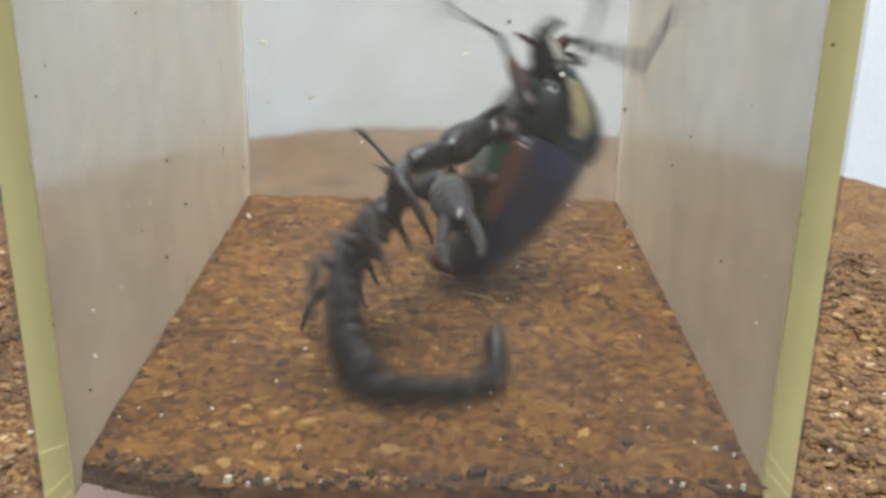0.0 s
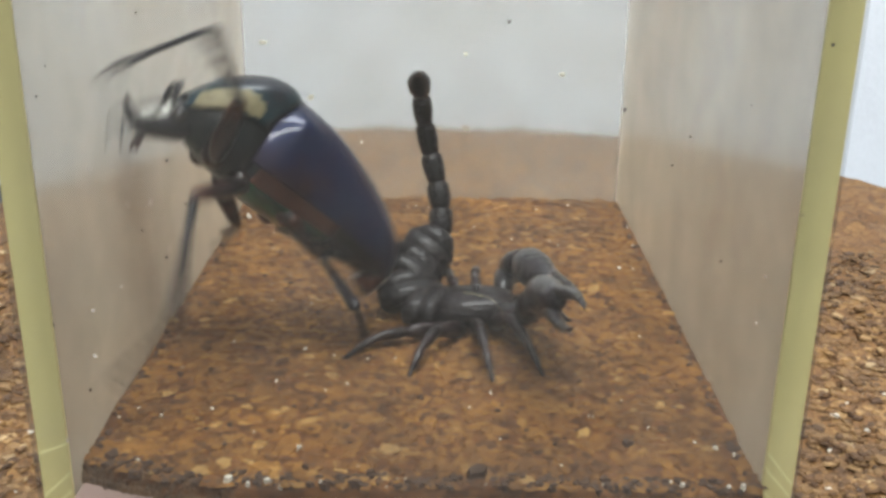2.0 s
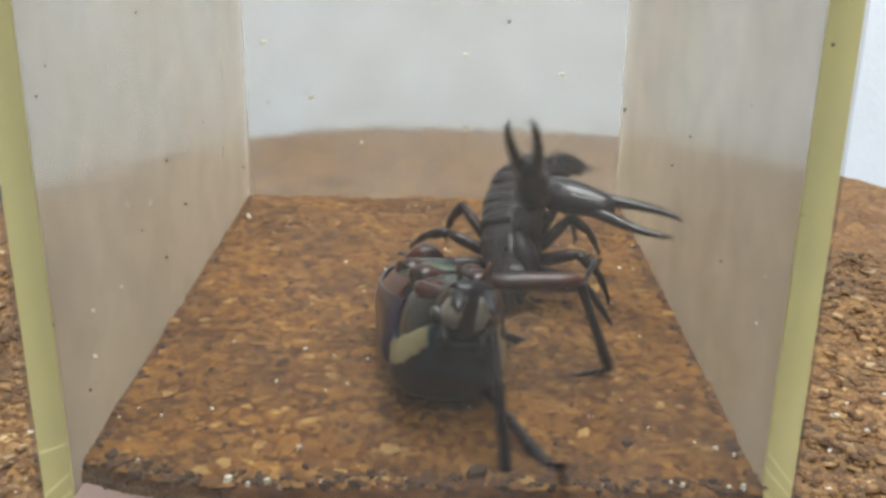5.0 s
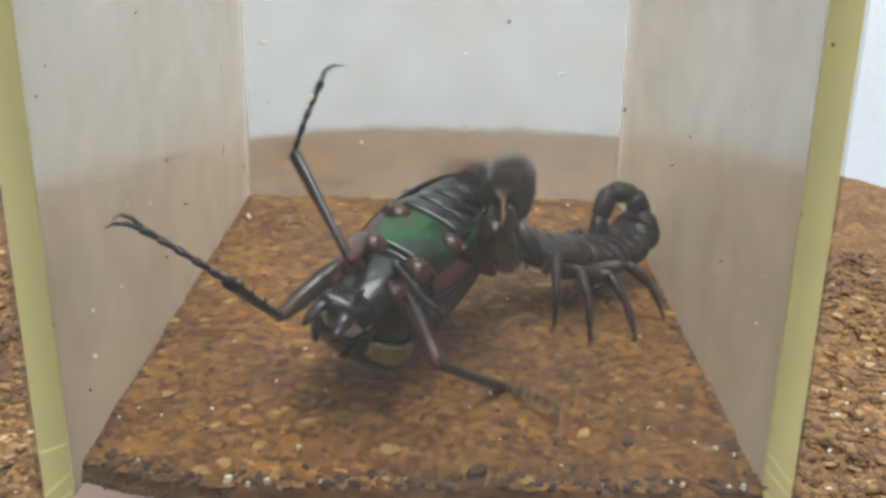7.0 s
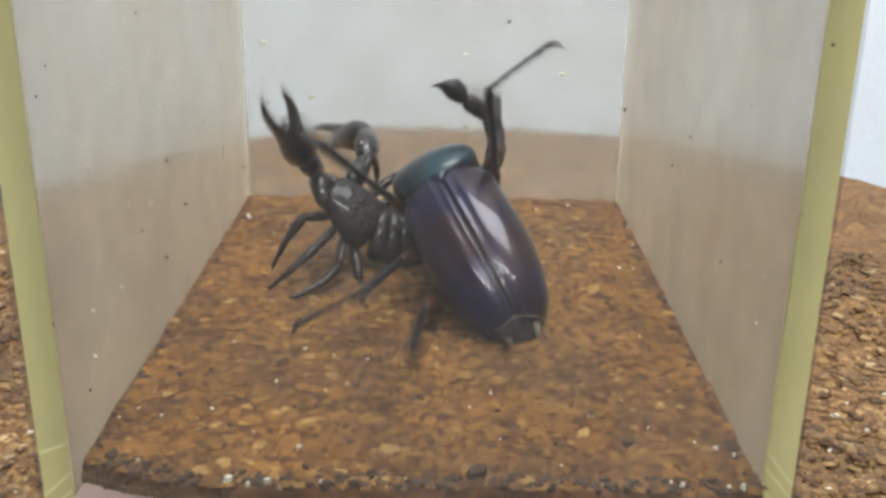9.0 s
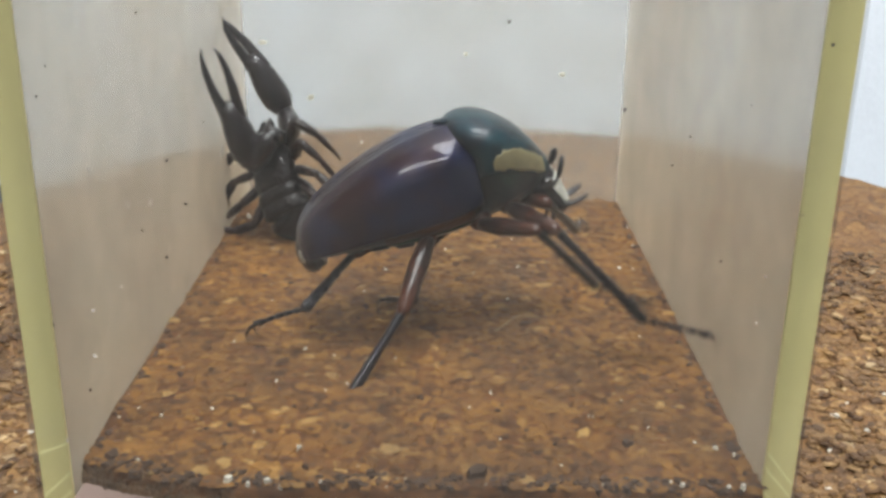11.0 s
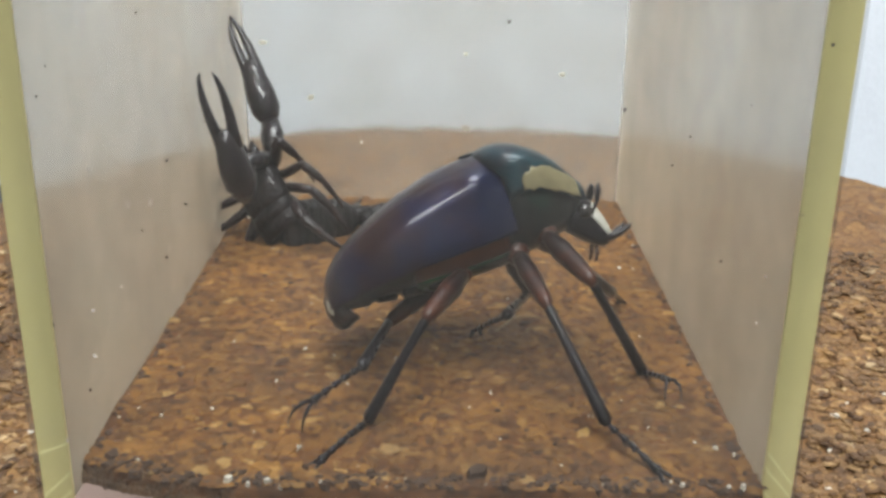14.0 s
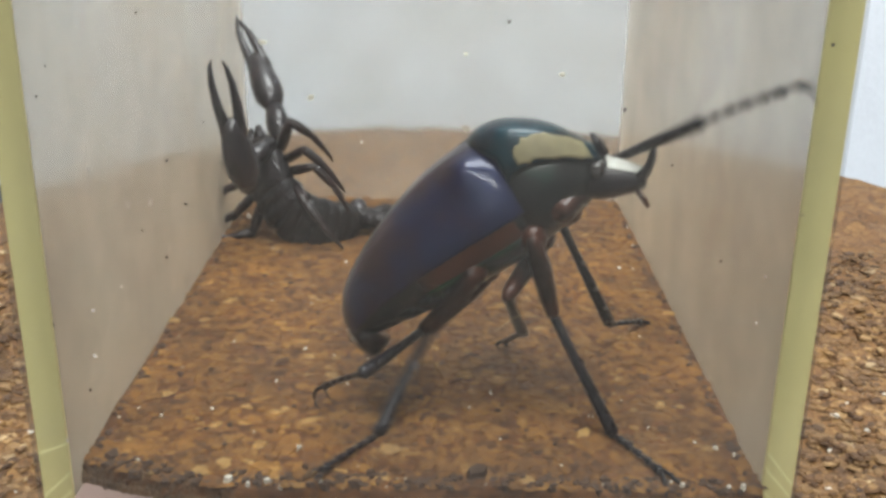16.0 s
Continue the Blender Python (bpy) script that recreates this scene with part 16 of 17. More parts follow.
    walk(scorpion_arms[-1][3], [(0, pose(0.02679, 0.00569, -0.01241, 115.7, 31.4, 22.4)), (0.1, pose(0.02636, 0.00609, -0.01295, 112.2, 34.6, 22.1)), (0.233, pose(0.02287, 0.00128, -0.01402, 61.9, 70.5, -20.5)), (0.3, pose(0.0203, 0.00021, -0.01348, 4.2, 70.4, -70.8)), (0.4, pose(0.01707, 0.00143, -0.01897, 8, 71.6, -46.5)), (0.5, pose(0.01767, -0.00197, -0.02056, 38.8, 66.4, 2.8)), (0.6, pose(0.02497, -0.00767, -0.01082, 57.4, 20.8, -5.9)), (0.667, pose(0.02551, -0.01217, -0.00173, 72.3, -6.4, -18.6)), (0.7, pose(0.02498, -0.01382, 0.00353, 82.2, -19.6, -28.1)), (0.733, pose(0.02305, -0.01473, 0.00849, 99.6, -32.8, -45.5)), (0.767, pose(0.02042, -0.01468, 0.01119, 121.9, -38.5, -66.7)), (0.8, pose(0.01895, -0.01417, 0.01234, 132.5, -38.7, -76.8)), (0.867, pose(0.01825, -0.01533, 0.01023, 87.9, -30.7, -82)), (0.933, pose(0.01607, -0.01686, 0.00801, 45.2, -27.8, -91.9)), (1, pose(0.01358, -0.01753, 0.00815, 2.5, -31.6, -101.5)), (1.25, pose(0.01904, -0.01816, 0.00816, 19.7, -19.1, -67.7)), (1.367, pose(0.01755, -0.01466, 0.01378, -13.9, -43.7, -71.2)), (1.4, pose(0.01803, -0.01275, 0.01509, -28.3, -51, -66)), (1.5, pose(0.01978, -0.00789, 0.01719, -70.5, -63.7, -45.4)), (1.6, pose(0.02401, 0.00049, 0.01527, -170.6, -56.8, 16)), (1.667, pose(0.0273, 0.0039, 0.01108, 154.7, -37.2, 22.3)), (1.7, pose(0.0289, 0.00446, 0.00863, 141.8, -26.8, 19.2)), (1.733, pose(0.03006, 0.00414, 0.00614, 129, -17, 13.8)), (1.767, pose(0.03075, 0.00309, 0.00406, 115.3, -9, 7)), (1.8, pose(0.03112, 0.0016, 0.0028, 101.7, -3.4, -0.4)), (1.833, pose(0.03085, -0.00017, 0.00227, 89.3, -0.2, -7.2)), (1.9, pose(0.0299, -0.00365, 0.00329, 69.7, 1.6, -17.1)), (2, pose(0.02888, -0.00613, 0.00505, 57.6, 1, -22.2)), (2.167, pose(0.03036, 0.00334, 0.00169, 62.9, 6.3, 8.4)), (2.25, pose(0.02891, 0.00947, 0.00063, 66.1, 7.7, 22.6)), (2.333, pose(0.02806, 0.00761, 0.00671, 19.2, -17.5, 8.7)), (2.367, pose(0.02584, 0.00832, 0.01035, -7.9, -33.5, 11.2)), (2.4, pose(0.02327, 0.00985, 0.01252, -35.4, -44.2, 20.9)), (2.433, pose(0.02065, 0.01207, 0.01375, -68.2, -50.2, 39)), (2.5, pose(0.01809, 0.01516, 0.01336, -112.8, -45.4, 61.6)), (2.7, pose(0.02873, 0.00267, 0.00813, -95.9, -33.8, 13.6)), (2.767, pose(0.02989, -0.00418, 0.00414, -88.6, -21.3, -4.9)), (2.8, pose(0.03003, -0.00647, 0.00189, -83.2, -13.4, -12.5)), (2.833, pose(0.03074, -0.00407, -0.00259, -68.6, 4.1, -7.1)), (2.867, pose(0.02962, 0.00412, -0.00731, -45.7, 23.6, 15.8)), (2.9, pose(0.02519, 0.01217, -0.00847, -17.8, 31.4, 41.9)), (2.933, pose(0.01886, 0.01843, -0.00681, 12.2, 26.9, 67.1)), (2.967, pose(0.01122, 0.02199, -0.00165, 41.3, 7.6, 91)), (3, pose(0.00784, 0.02223, 0.0022, 53, -7, 99.6)), (3.5, pose(0.01277, 0.02028, 0.00337, 53, -12.1, 99.6)), (3.733, pose(0.01157, 0.0158, 0.01069, 60.3, -35.4, 114.5)), (4, pose(0.01037, 0.00973, 0.01688, 59.1, -61.1, 137.3)), (4.2, pose(0.01037, 0.00973, 0.01688, 59.1, -61.1, 137.3)), (5, pose(0.01411, 0.00688, 0.01847, -77.5, -105.9, -67.5)), (5.2, pose(0.01546, 0.00582, 0.01896, -45.8, -104, -91.3)), (5.267, pose(0.01588, 0.0055, 0.0192, -34.3, -104.1, -100.1)), (5.3, pose(0.01609, 0.00534, 0.01925, -28.7, -104.3, -104.3)), (5.367, pose(0.01646, 0.00502, 0.01923, -18.2, -105, -112.1)), (5.567, pose(0.01747, 0.00426, 0.01939, 6.7, -108.8, -128.7)), (5.767, pose(0.01825, 0.00379, 0.01934, -157.5, -66.5, 43.1)), (5.933, pose(0.01875, 0.00361, 0.01919, -149.1, -62.7, 39.9)), (6.133, pose(0.01919, 0.00358, 0.01894, -143.7, -59.1, 38.2)), (6.3, pose(0.01966, 0.00367, 0.01897, -142.6, -57.2, 37.5)), (6.5, pose(0.02285, 0.00216, 0.01644, -164.1, -62.3, -10.1)), (6.767, pose(0.02395, 0.00134, 0.0161, -170.6, -53.7, 3.1)), (7, pose(0.02508, -7e-05, 0.01529, -162.3, -41.6, 7.6)), (7.1, pose(0.02688, -0.00236, 0.01302, -141.6, -32.9, -4.7)), (7.167, pose(0.02851, -0.0048, 0.00956, -125.1, -21.7, -15.4)), (7.267, pose(0.02985, -0.00768, 0.00119, -101.8, 3.8, -25.3)), (7.367, pose(0.0281, -0.007, -0.00813, -78.4, 34.4, -22.3)), (7.5, pose(0.02544, -0.00405, -0.01324, -39, 53.8, 0.9)), (7.7, pose(0.02638, -0.00606, -0.01015, -27.6, 42.2, -1)), (7.8, pose(0.02833, -0.00598, -0.00651, -26, 25.1, 0.5)), (7.833, pose(0.02888, -0.00076, -0.00427, -23.1, 16.9, 21)), (7.867, pose(0.02608, 0.00797, -0.00174, -22, 9, 55)), (7.9, pose(0.02098, 0.01401, 0.00085, -25.9, 1.4, 81.2)), (7.933, pose(0.01388, 0.01719, 0.00259, -32.7, -3.7, 107.8)), (7.967, pose(0.00566, 0.01537, 0.00323, -41.5, -4.2, 142.4)), (8, pose(0.00194, 0.01254, 0.00369, -49.3, -2.6, 162)), (8.1, pose(0.00079, 0.01144, 0.00696, -65.6, -3.1, 162.8)), (8.167, pose(0.00069, 0.01035, 0.00838, -74.8, -2.5, 161.3)), (8.333, pose(-0.00069, 0.00689, 0.01084, -90.2, 0.5, 154.5)), (8.5, pose(-0.0035, 0.00356, 0.01103, -107.2, -1, 148.4)), (8.7, pose(-0.00013, -0.00106, 0.01292, 50, -163.5, -22.1)), (8.8, pose(0.00436, -0.00161, 0.0129, -133, -27.1, 158.7)), (8.867, pose(0.01248, 0.00814, 0.00712, -102, -8.8, 113.7)), (8.9, pose(0.01708, 0.01108, 0.00186, -94.5, 6.9, 96.6)), (8.933, pose(0.02091, 0.01178, -0.00433, -90.6, 23.8, 80.1)), (8.967, pose(0.02373, 0.00893, -0.01077, -95.1, 46, 55)), (9, pose(0.02409, 0.00692, -0.01349, -105.8, 56.5, 34.7)), (9.067, pose(0.01686, 0.01541, -0.00581, -65.9, 42.9, 91.4)), (9.1, pose(0.00949, 0.01699, 0.00285, -58.8, 19.7, 113.4)), (9.133, pose(0.00172, 0.0144, 0.00996, -62.1, -2.1, 129.5)), (9.2, pose(-0.00601, 0.00474, 0.01524, -72.4, -29, 161.6)), (9.333, pose(-0.00304, 0.00092, 0.01846, 106.2, -134.3, -4.5)), (9.533, pose(0.00097, -0.00058, 0.02063, 108.9, -120.8, 4.7)), (9.733, pose(0.00392, 0.00061, 0.02147, 124.4, -113.5, -1.1)), (9.867, pose(0.00551, 0.00204, 0.02175, 141.8, -110, -11.7)), (9.9, pose(0.00593, 0.00241, 0.02178, -33.3, -70.9, 165.1)), (9.933, pose(0.00639, 0.00275, 0.02169, -28.1, -71.9, 161.7)), (10.133, pose(0.00917, 0.00451, 0.02169, 18.6, -78.7, 125.8)), (10.367, pose(0.01162, 0.00552, 0.02133, 100.6, -74.2, 56.3)), (10.567, pose(0.01061, 0.00428, 0.0202, 124.8, -62.9, 42.8)), (10.6, pose(0.01026, 0.00395, 0.0199, 126.9, -61.2, 42.6)), (10.633, pose(0.00985, 0.00356, 0.0194, 128.7, -59.6, 42.7)), (10.667, pose(0.00945, 0.00314, 0.01881, 130.4, -58, 42.9)), (10.767, pose(0.00838, 0.00167, 0.01646, 134.7, -53.7, 44.4)), (10.867, pose(0.00808, 0.00014, 0.01352, 138.2, -50.1, 46.4)), (10.967, pose(0.00874, -0.00123, 0.00959, 141.1, -47.2, 48.6)), (11.167, pose(0.01494, 6e-05, 0.00168, 144.9, -43.8, 52.2)), (11.3, pose(0.0187, 0.00233, 0.00132, 145.7, -43.1, 53)), (11.5, pose(0.0187, 0.00233, 0.00132, 145.7, -43.1, 53)), (12, pose(0.01754, 0.00374, 0.00058, 152.9, -47.5, 53.6)), (12.5, pose(0.0176, 0.0043, 0.0051, -146.5, -75.8, 4.2)), (14.5, pose(0.01811, 0.00383, 0.00559, -126.1, -73.4, -16.3)), (14.567, pose(0.01537, 0.0053, 0.00468, -120.6, -73.3, -20.3)), (14.633, pose(0.0096, 0.00537, 0.00452, -106.1, -74, -31.2)), (14.7, pose(0.00754, 0.00589, 0.00609, -76.3, -75.7, -56.1)), (14.767, pose(0.00997, 0.00662, 0.01211, -21.6, -72.1, -104.9)), (14.8, pose(0.00898, 0.00467, 0.01403, 2.4, -63.4, -125.3)), (14.867, pose(-0.0043, 0.00034, 0.01397, 26.8, -36.7, -143.3)), (14.9, pose(-0.00917, -0.00212, 0.01127, 32.6, -29.5, -153.6)), (14.933, pose(-0.00863, 0.0016, 0.0129, 38, -28.7, 178.7)), (14.967, pose(-0.00247, 0.00558, 0.01489, 42.1, -28.9, 146.3)), (15, pose(0.00159, 0.00565, 0.01469, 44.3, -28.6, 130.2)), (15.033, pose(-0.00034, 0.00236, 0.01268, 43.9, -28.8, 133.1)), (15.067, pose(-0.00329, -0.00095, 0.00824, 42.8, -29.2, 140.8)), (15.1, pose(-0.00472, -0.00266, 0.00328, 41.2, -29.5, 151.5)), (15.167, pose(-0.00404, -0.00391, -0.00252, 37.7, -29.4, 175.7)), (15.267, pose(-0.00234, -0.00426, -0.00444, 34.4, -28.6, -162)), (15.367, pose(0.0025, 0.00213, -0.00136, 31.9, -37.7, -161.9)), (15.433, pose(0.00699, 0.00529, 0.0057, 29, -47.7, -162.8)), (15.5, pose(0.00917, 0.00541, 0.0116, 24.6, -57.1, -161.8)), (15.733, pose(0.01342, 0.00315, 0.01323, -9.3, -68.7, -133.2)), (16, pose(0.01624, -0.00132, 0.01143, -43.9, -58.9, -99.9))])
    walk(scorpion_legs[-1, 0][0], [(0, pose(0.0095, -0.0046, -0.0026, 0, -25.4, -53.4)), (0.1, pose(0.0095, -0.0046, -0.0026, 0, -22.9, -58)), (0.3, pose(0.0095, -0.0046, -0.0026, 0, -25.3, -55.3)), (0.5, pose(0.0095, -0.0046, -0.0026, 0, -16.3, -56.9)), (0.8, pose(0.0095, -0.0046, -0.0026, 0, -32.2, -65.5)), (1, pose(0.0095, -0.0046, -0.0026, 0, -24.8, -68.1)), (1.25, pose(0.0095, -0.0046, -0.0026, 0, -20.9, -64.2)), (1.5, pose(0.0095, -0.0046, -0.0026, 0, -31.6, -57.1)), (1.8, pose(0.0095, -0.0046, -0.0026, 0, -31.9, -56.1)), (2, pose(0.0095, -0.0046, -0.0026, 0, -25.6, -62.1)), (2.25, pose(0.0095, -0.0046, -0.0026, 0, -23.7, -67.8)), (2.5, pose(0.0095, -0.0046, -0.0026, 0, -29.4, -56.5)), (2.8, pose(0.0095, -0.0046, -0.0026, 0, -21.2, -58.3)), (3, pose(0.0095, -0.0046, -0.0026, 0, -22.9, -59.1)), (3.5, pose(0.0095, -0.0046, -0.0026, 0, -29.6, -69.8)), (4, pose(0.0095, -0.0046, -0.0026, 0, -19.1, -62.2)), (4.2, pose(0.0095, -0.0046, -0.0026, 0, -15.8, -69.2)), (6.3, pose(0.0095, -0.0046, -0.0026, 0, -28.3, -65.8)), (6.5, pose(0.0095, -0.0046, -0.0026, 0, -17.9, -68.7)), (7, pose(0.0095, -0.0046, -0.0026, 0, -17, -59.1)), (7.5, pose(0.0095, -0.0046, -0.0026, 0, -29.2, -61.2)), (7.8, pose(0.0095, -0.0046, -0.0026, 0, -19, -66.5)), (8, pose(0.0095, -0.0046, -0.0026, 0, -31.5, -61.3)), (8.5, pose(0.0095, -0.0046, -0.0026, 0, -28.4, -59.6)), (8.8, pose(0.0095, -0.0046, -0.0026, 0, -29.1, -55.9)), (9, pose(0.0095, -0.0046, -0.0026, 0, -13.2, -64.8)), (9.2, pose(0.0095, -0.0046, -0.0026, 0, -26.4, -58.2)), (11.3, pose(0.0095, -0.0046, -0.0026, 0, -24.6, -66.8)), (11.5, pose(0.0095, -0.0046, -0.0026, 0, -35.8, -70.8)), (12, pose(0.0095, -0.0046, -0.0026, 0, -20.6, -63.5)), (12.5, pose(0.0095, -0.0046, -0.0026, 0, -18.9, -57.7)), (14.5, pose(0.0095, -0.0046, -0.0026, 0, -35.8, -61.6)), (14.8, pose(0.0095, -0.0046, -0.0026, 0, -22.2, -59.9)), (15, pose(0.0095, -0.0046, -0.0026, 0, -20.5, -64.8)), (15.5, pose(0.0095, -0.0046, -0.0026, 0, -13.4, -65.7)), (16, pose(0.0095, -0.0046, -0.0026, 0, -21, -64.3))])
    walk(scorpion_legs[-1, 0][1], [(0, pose(0.009, 0, 0, -140.9, 49.2, -148.4)), (0.1, pose(0.009, 0, 0, -131.8, 47.7, -140.3)), (0.3, pose(0.009, 0, 0, -34.4, 54.1, -29)), (0.5, pose(0.009, 0, 0, -78.8, 44.1, -74.1)), (0.8, pose(0.009, 0, 0, 6, 47.8, 4.5)), (1, pose(0.009, 0, 0, 9.7, 22.6, 3.7)), (1.25, pose(0.009, 0, 0, -13.1, 20.2, -4.6)), (1.333, pose(0.009, 0, 0, -68.5, 5.5, -22.6)), (1.4, pose(0.009, 0, 0, -120, -17.4, -21.4)), (1.5, pose(0.009, 0, 0, -180, -29.4, 0)), (1.6, pose(0.009, 0, 0, 121.9, -9.5, 36.9)), (1.7, pose(0.009, 0, 0, 78, 29.6, 43.9)), (1.8, pose(0.009, 0, 0, 2.9, 57.1, 2.4)), (2, pose(0.009, 0, 0, -0.5, 57.9, -0.4)), (2.25, pose(0.009, 0, 0, -5.6, 62.1, -4.9)), (2.5, pose(0.009, 0, 0, -103.2, 86.5, -103.2)), (2.8, pose(0.009, 0, 0, -13.2, 60.1, -11.5)), (3, pose(0.009, 0, 0, -34, 79.9, -33.6)), (3.5, pose(0.009, 0, 0, -38.8, 81.8, -38.5)), (3.733, pose(0.009, 0, 0, -75.7, 37.5, -50.5)), (4, pose(0.009, 0, 0, -96.5, -4.4, -34.4)), (4.2, pose(0.009, 0, 0, -95.7, -3.5, -31.7)), (5.267, pose(0.009, 0, 0, -74.1, 43.6, -48.2)), (6.3, pose(0.009, 0, 0, 73.9, 84.8, 73.9)), (6.367, pose(0.009, 0, 0, 101.6, 31.9, 75.8)), (6.433, pose(0.009, 0, 0, 124.4, -17, 54.7)), (6.5, pose(0.009, 0, 0, -180, -43.1, 0)), (6.667, pose(0.009, 0, 0, -123.5, -17.9, -53.2)), (6.833, pose(0.009, 0, 0, -98.3, 30, -72.3)), (7, pose(0.009, 0, 0, -53.7, 80.7, -53.3)), (7.5, pose(0.009, 0, 0, -118.9, 49.7, -125.9)), (7.8, pose(0.009, 0, 0, -101.6, 44, -106.5)), (8, pose(0.009, 0, 0, -104, 43.8, -109.8)), (8.5, pose(0.009, 0, 0, -119.1, 44.2, -128.6)), (8.8, pose(0.009, 0, 0, -148.3, 63.8, -151)), (9, pose(0.009, 0, 0, -110.5, 54.2, -114.7)), (9.2, pose(0.009, 0, 0, -133.9, 56.7, -139)), (11.3, pose(0.009, 0, 0, -98.5, 24.3, -110)), (11.5, pose(0.009, 0, 0, -98.4, 19.9, -113.4)), (12, pose(0.009, 0, 0, -99.9, 23.4, -113.6)), (12.5, pose(0.009, 0, 0, -103.7, 29.3, -116.4)), (14.5, pose(0.009, 0, 0, -103.5, 15.2, -132.5)), (14.8, pose(0.009, 0, 0, -98.1, 21.5, -111.3)), (15, pose(0.009, 0, 0, -95.4, 25.7, -102.4)), (15.5, pose(0.009, 0, 0, -96, 24, -104.4)), (16, pose(0.009, 0, 0, -102.3, 29.8, -113.8))])
    walk(scorpion_legs[-1, 1][0], [(0, pose(0.0065, -0.0052, -0.0028, 0, -28.6, -84.1)), (0.1, pose(0.0065, -0.0052, -0.0028, 0, -14.1, -88.3)), (0.3, pose(0.0065, -0.0052, -0.0028, 0, -25, -91.3)), (0.5, pose(0.0065, -0.0052, -0.0028, 0, -15.4, -90.5)), (0.8, pose(0.0065, -0.0052, -0.0028, 0, -15.3, -92.1)), (1, pose(0.0065, -0.0052, -0.0028, 0, -30, -96.4)), (1.25, pose(0.0065, -0.0052, -0.0028, 0, -31.2, -84)), (1.5, pose(0.0065, -0.0052, -0.0028, 0, -21.8, -83.8)), (1.8, pose(0.0065, -0.0052, -0.0028, 0, -22.7, -91.2)), (2, pose(0.0065, -0.0052, -0.0028, 0, -24.8, -82.1)), (2.25, pose(0.0065, -0.0052, -0.0028, 0, -25.3, -92.4)), (2.5, pose(0.0065, -0.0052, -0.0028, 0, -12.2, -87.4)), (2.8, pose(0.0065, -0.0052, -0.0028, 0, -21.9, -91.9)), (3, pose(0.0065, -0.0052, -0.0028, 0, -28, -81.6)), (3.5, pose(0.0065, -0.0052, -0.0028, 0, -14.6, -92.4)), (4, pose(0.0065, -0.0052, -0.0028, 0, -16.2, -94)), (4.2, pose(0.0065, -0.0052, -0.0028, 0, -17.9, -82.2)), (6.3, pose(0.0065, -0.0052, -0.0028, 0, -17.3, -96.3)), (6.5, pose(0.0065, -0.0052, -0.0028, 0, -23.3, -94.2)), (7, pose(0.0065, -0.0052, -0.0028, 0, -28.7, -90.1)), (7.5, pose(0.0065, -0.0052, -0.0028, 0, -28.3, -80.8)), (7.8, pose(0.0065, -0.0052, -0.0028, 0, -20.9, -86.3)), (8, pose(0.0065, -0.0052, -0.0028, 0, -19.1, -84.3)), (8.5, pose(0.0065, -0.0052, -0.0028, 0, -30.5, -80.4)), (8.8, pose(0.0065, -0.0052, -0.0028, 0, -29.6, -79.8)), (9, pose(0.0065, -0.0052, -0.0028, 0, -15.7, -93.7)), (9.2, pose(0.0065, -0.0052, -0.0028, 0, -32.3, -85.3)), (11.3, pose(0.0065, -0.0052, -0.0028, 0, -31.3, -79.4)), (11.5, pose(0.0065, -0.0052, -0.0028, 0, -33.2, -87)), (12, pose(0.0065, -0.0052, -0.0028, 0, -28, -82.3)), (12.5, pose(0.0065, -0.0052, -0.0028, 0, -18.7, -93.6)), (14.5, pose(0.0065, -0.0052, -0.0028, 0, -19.1, -95.3)), (14.8, pose(0.0065, -0.0052, -0.0028, 0, -22.1, -92.3)), (15, pose(0.0065, -0.0052, -0.0028, 0, -26.6, -96.5)), (15.5, pose(0.0065, -0.0052, -0.0028, 0, -25.7, -91.8)), (16, pose(0.0065, -0.0052, -0.0028, 0, -23.7, -95.7))])
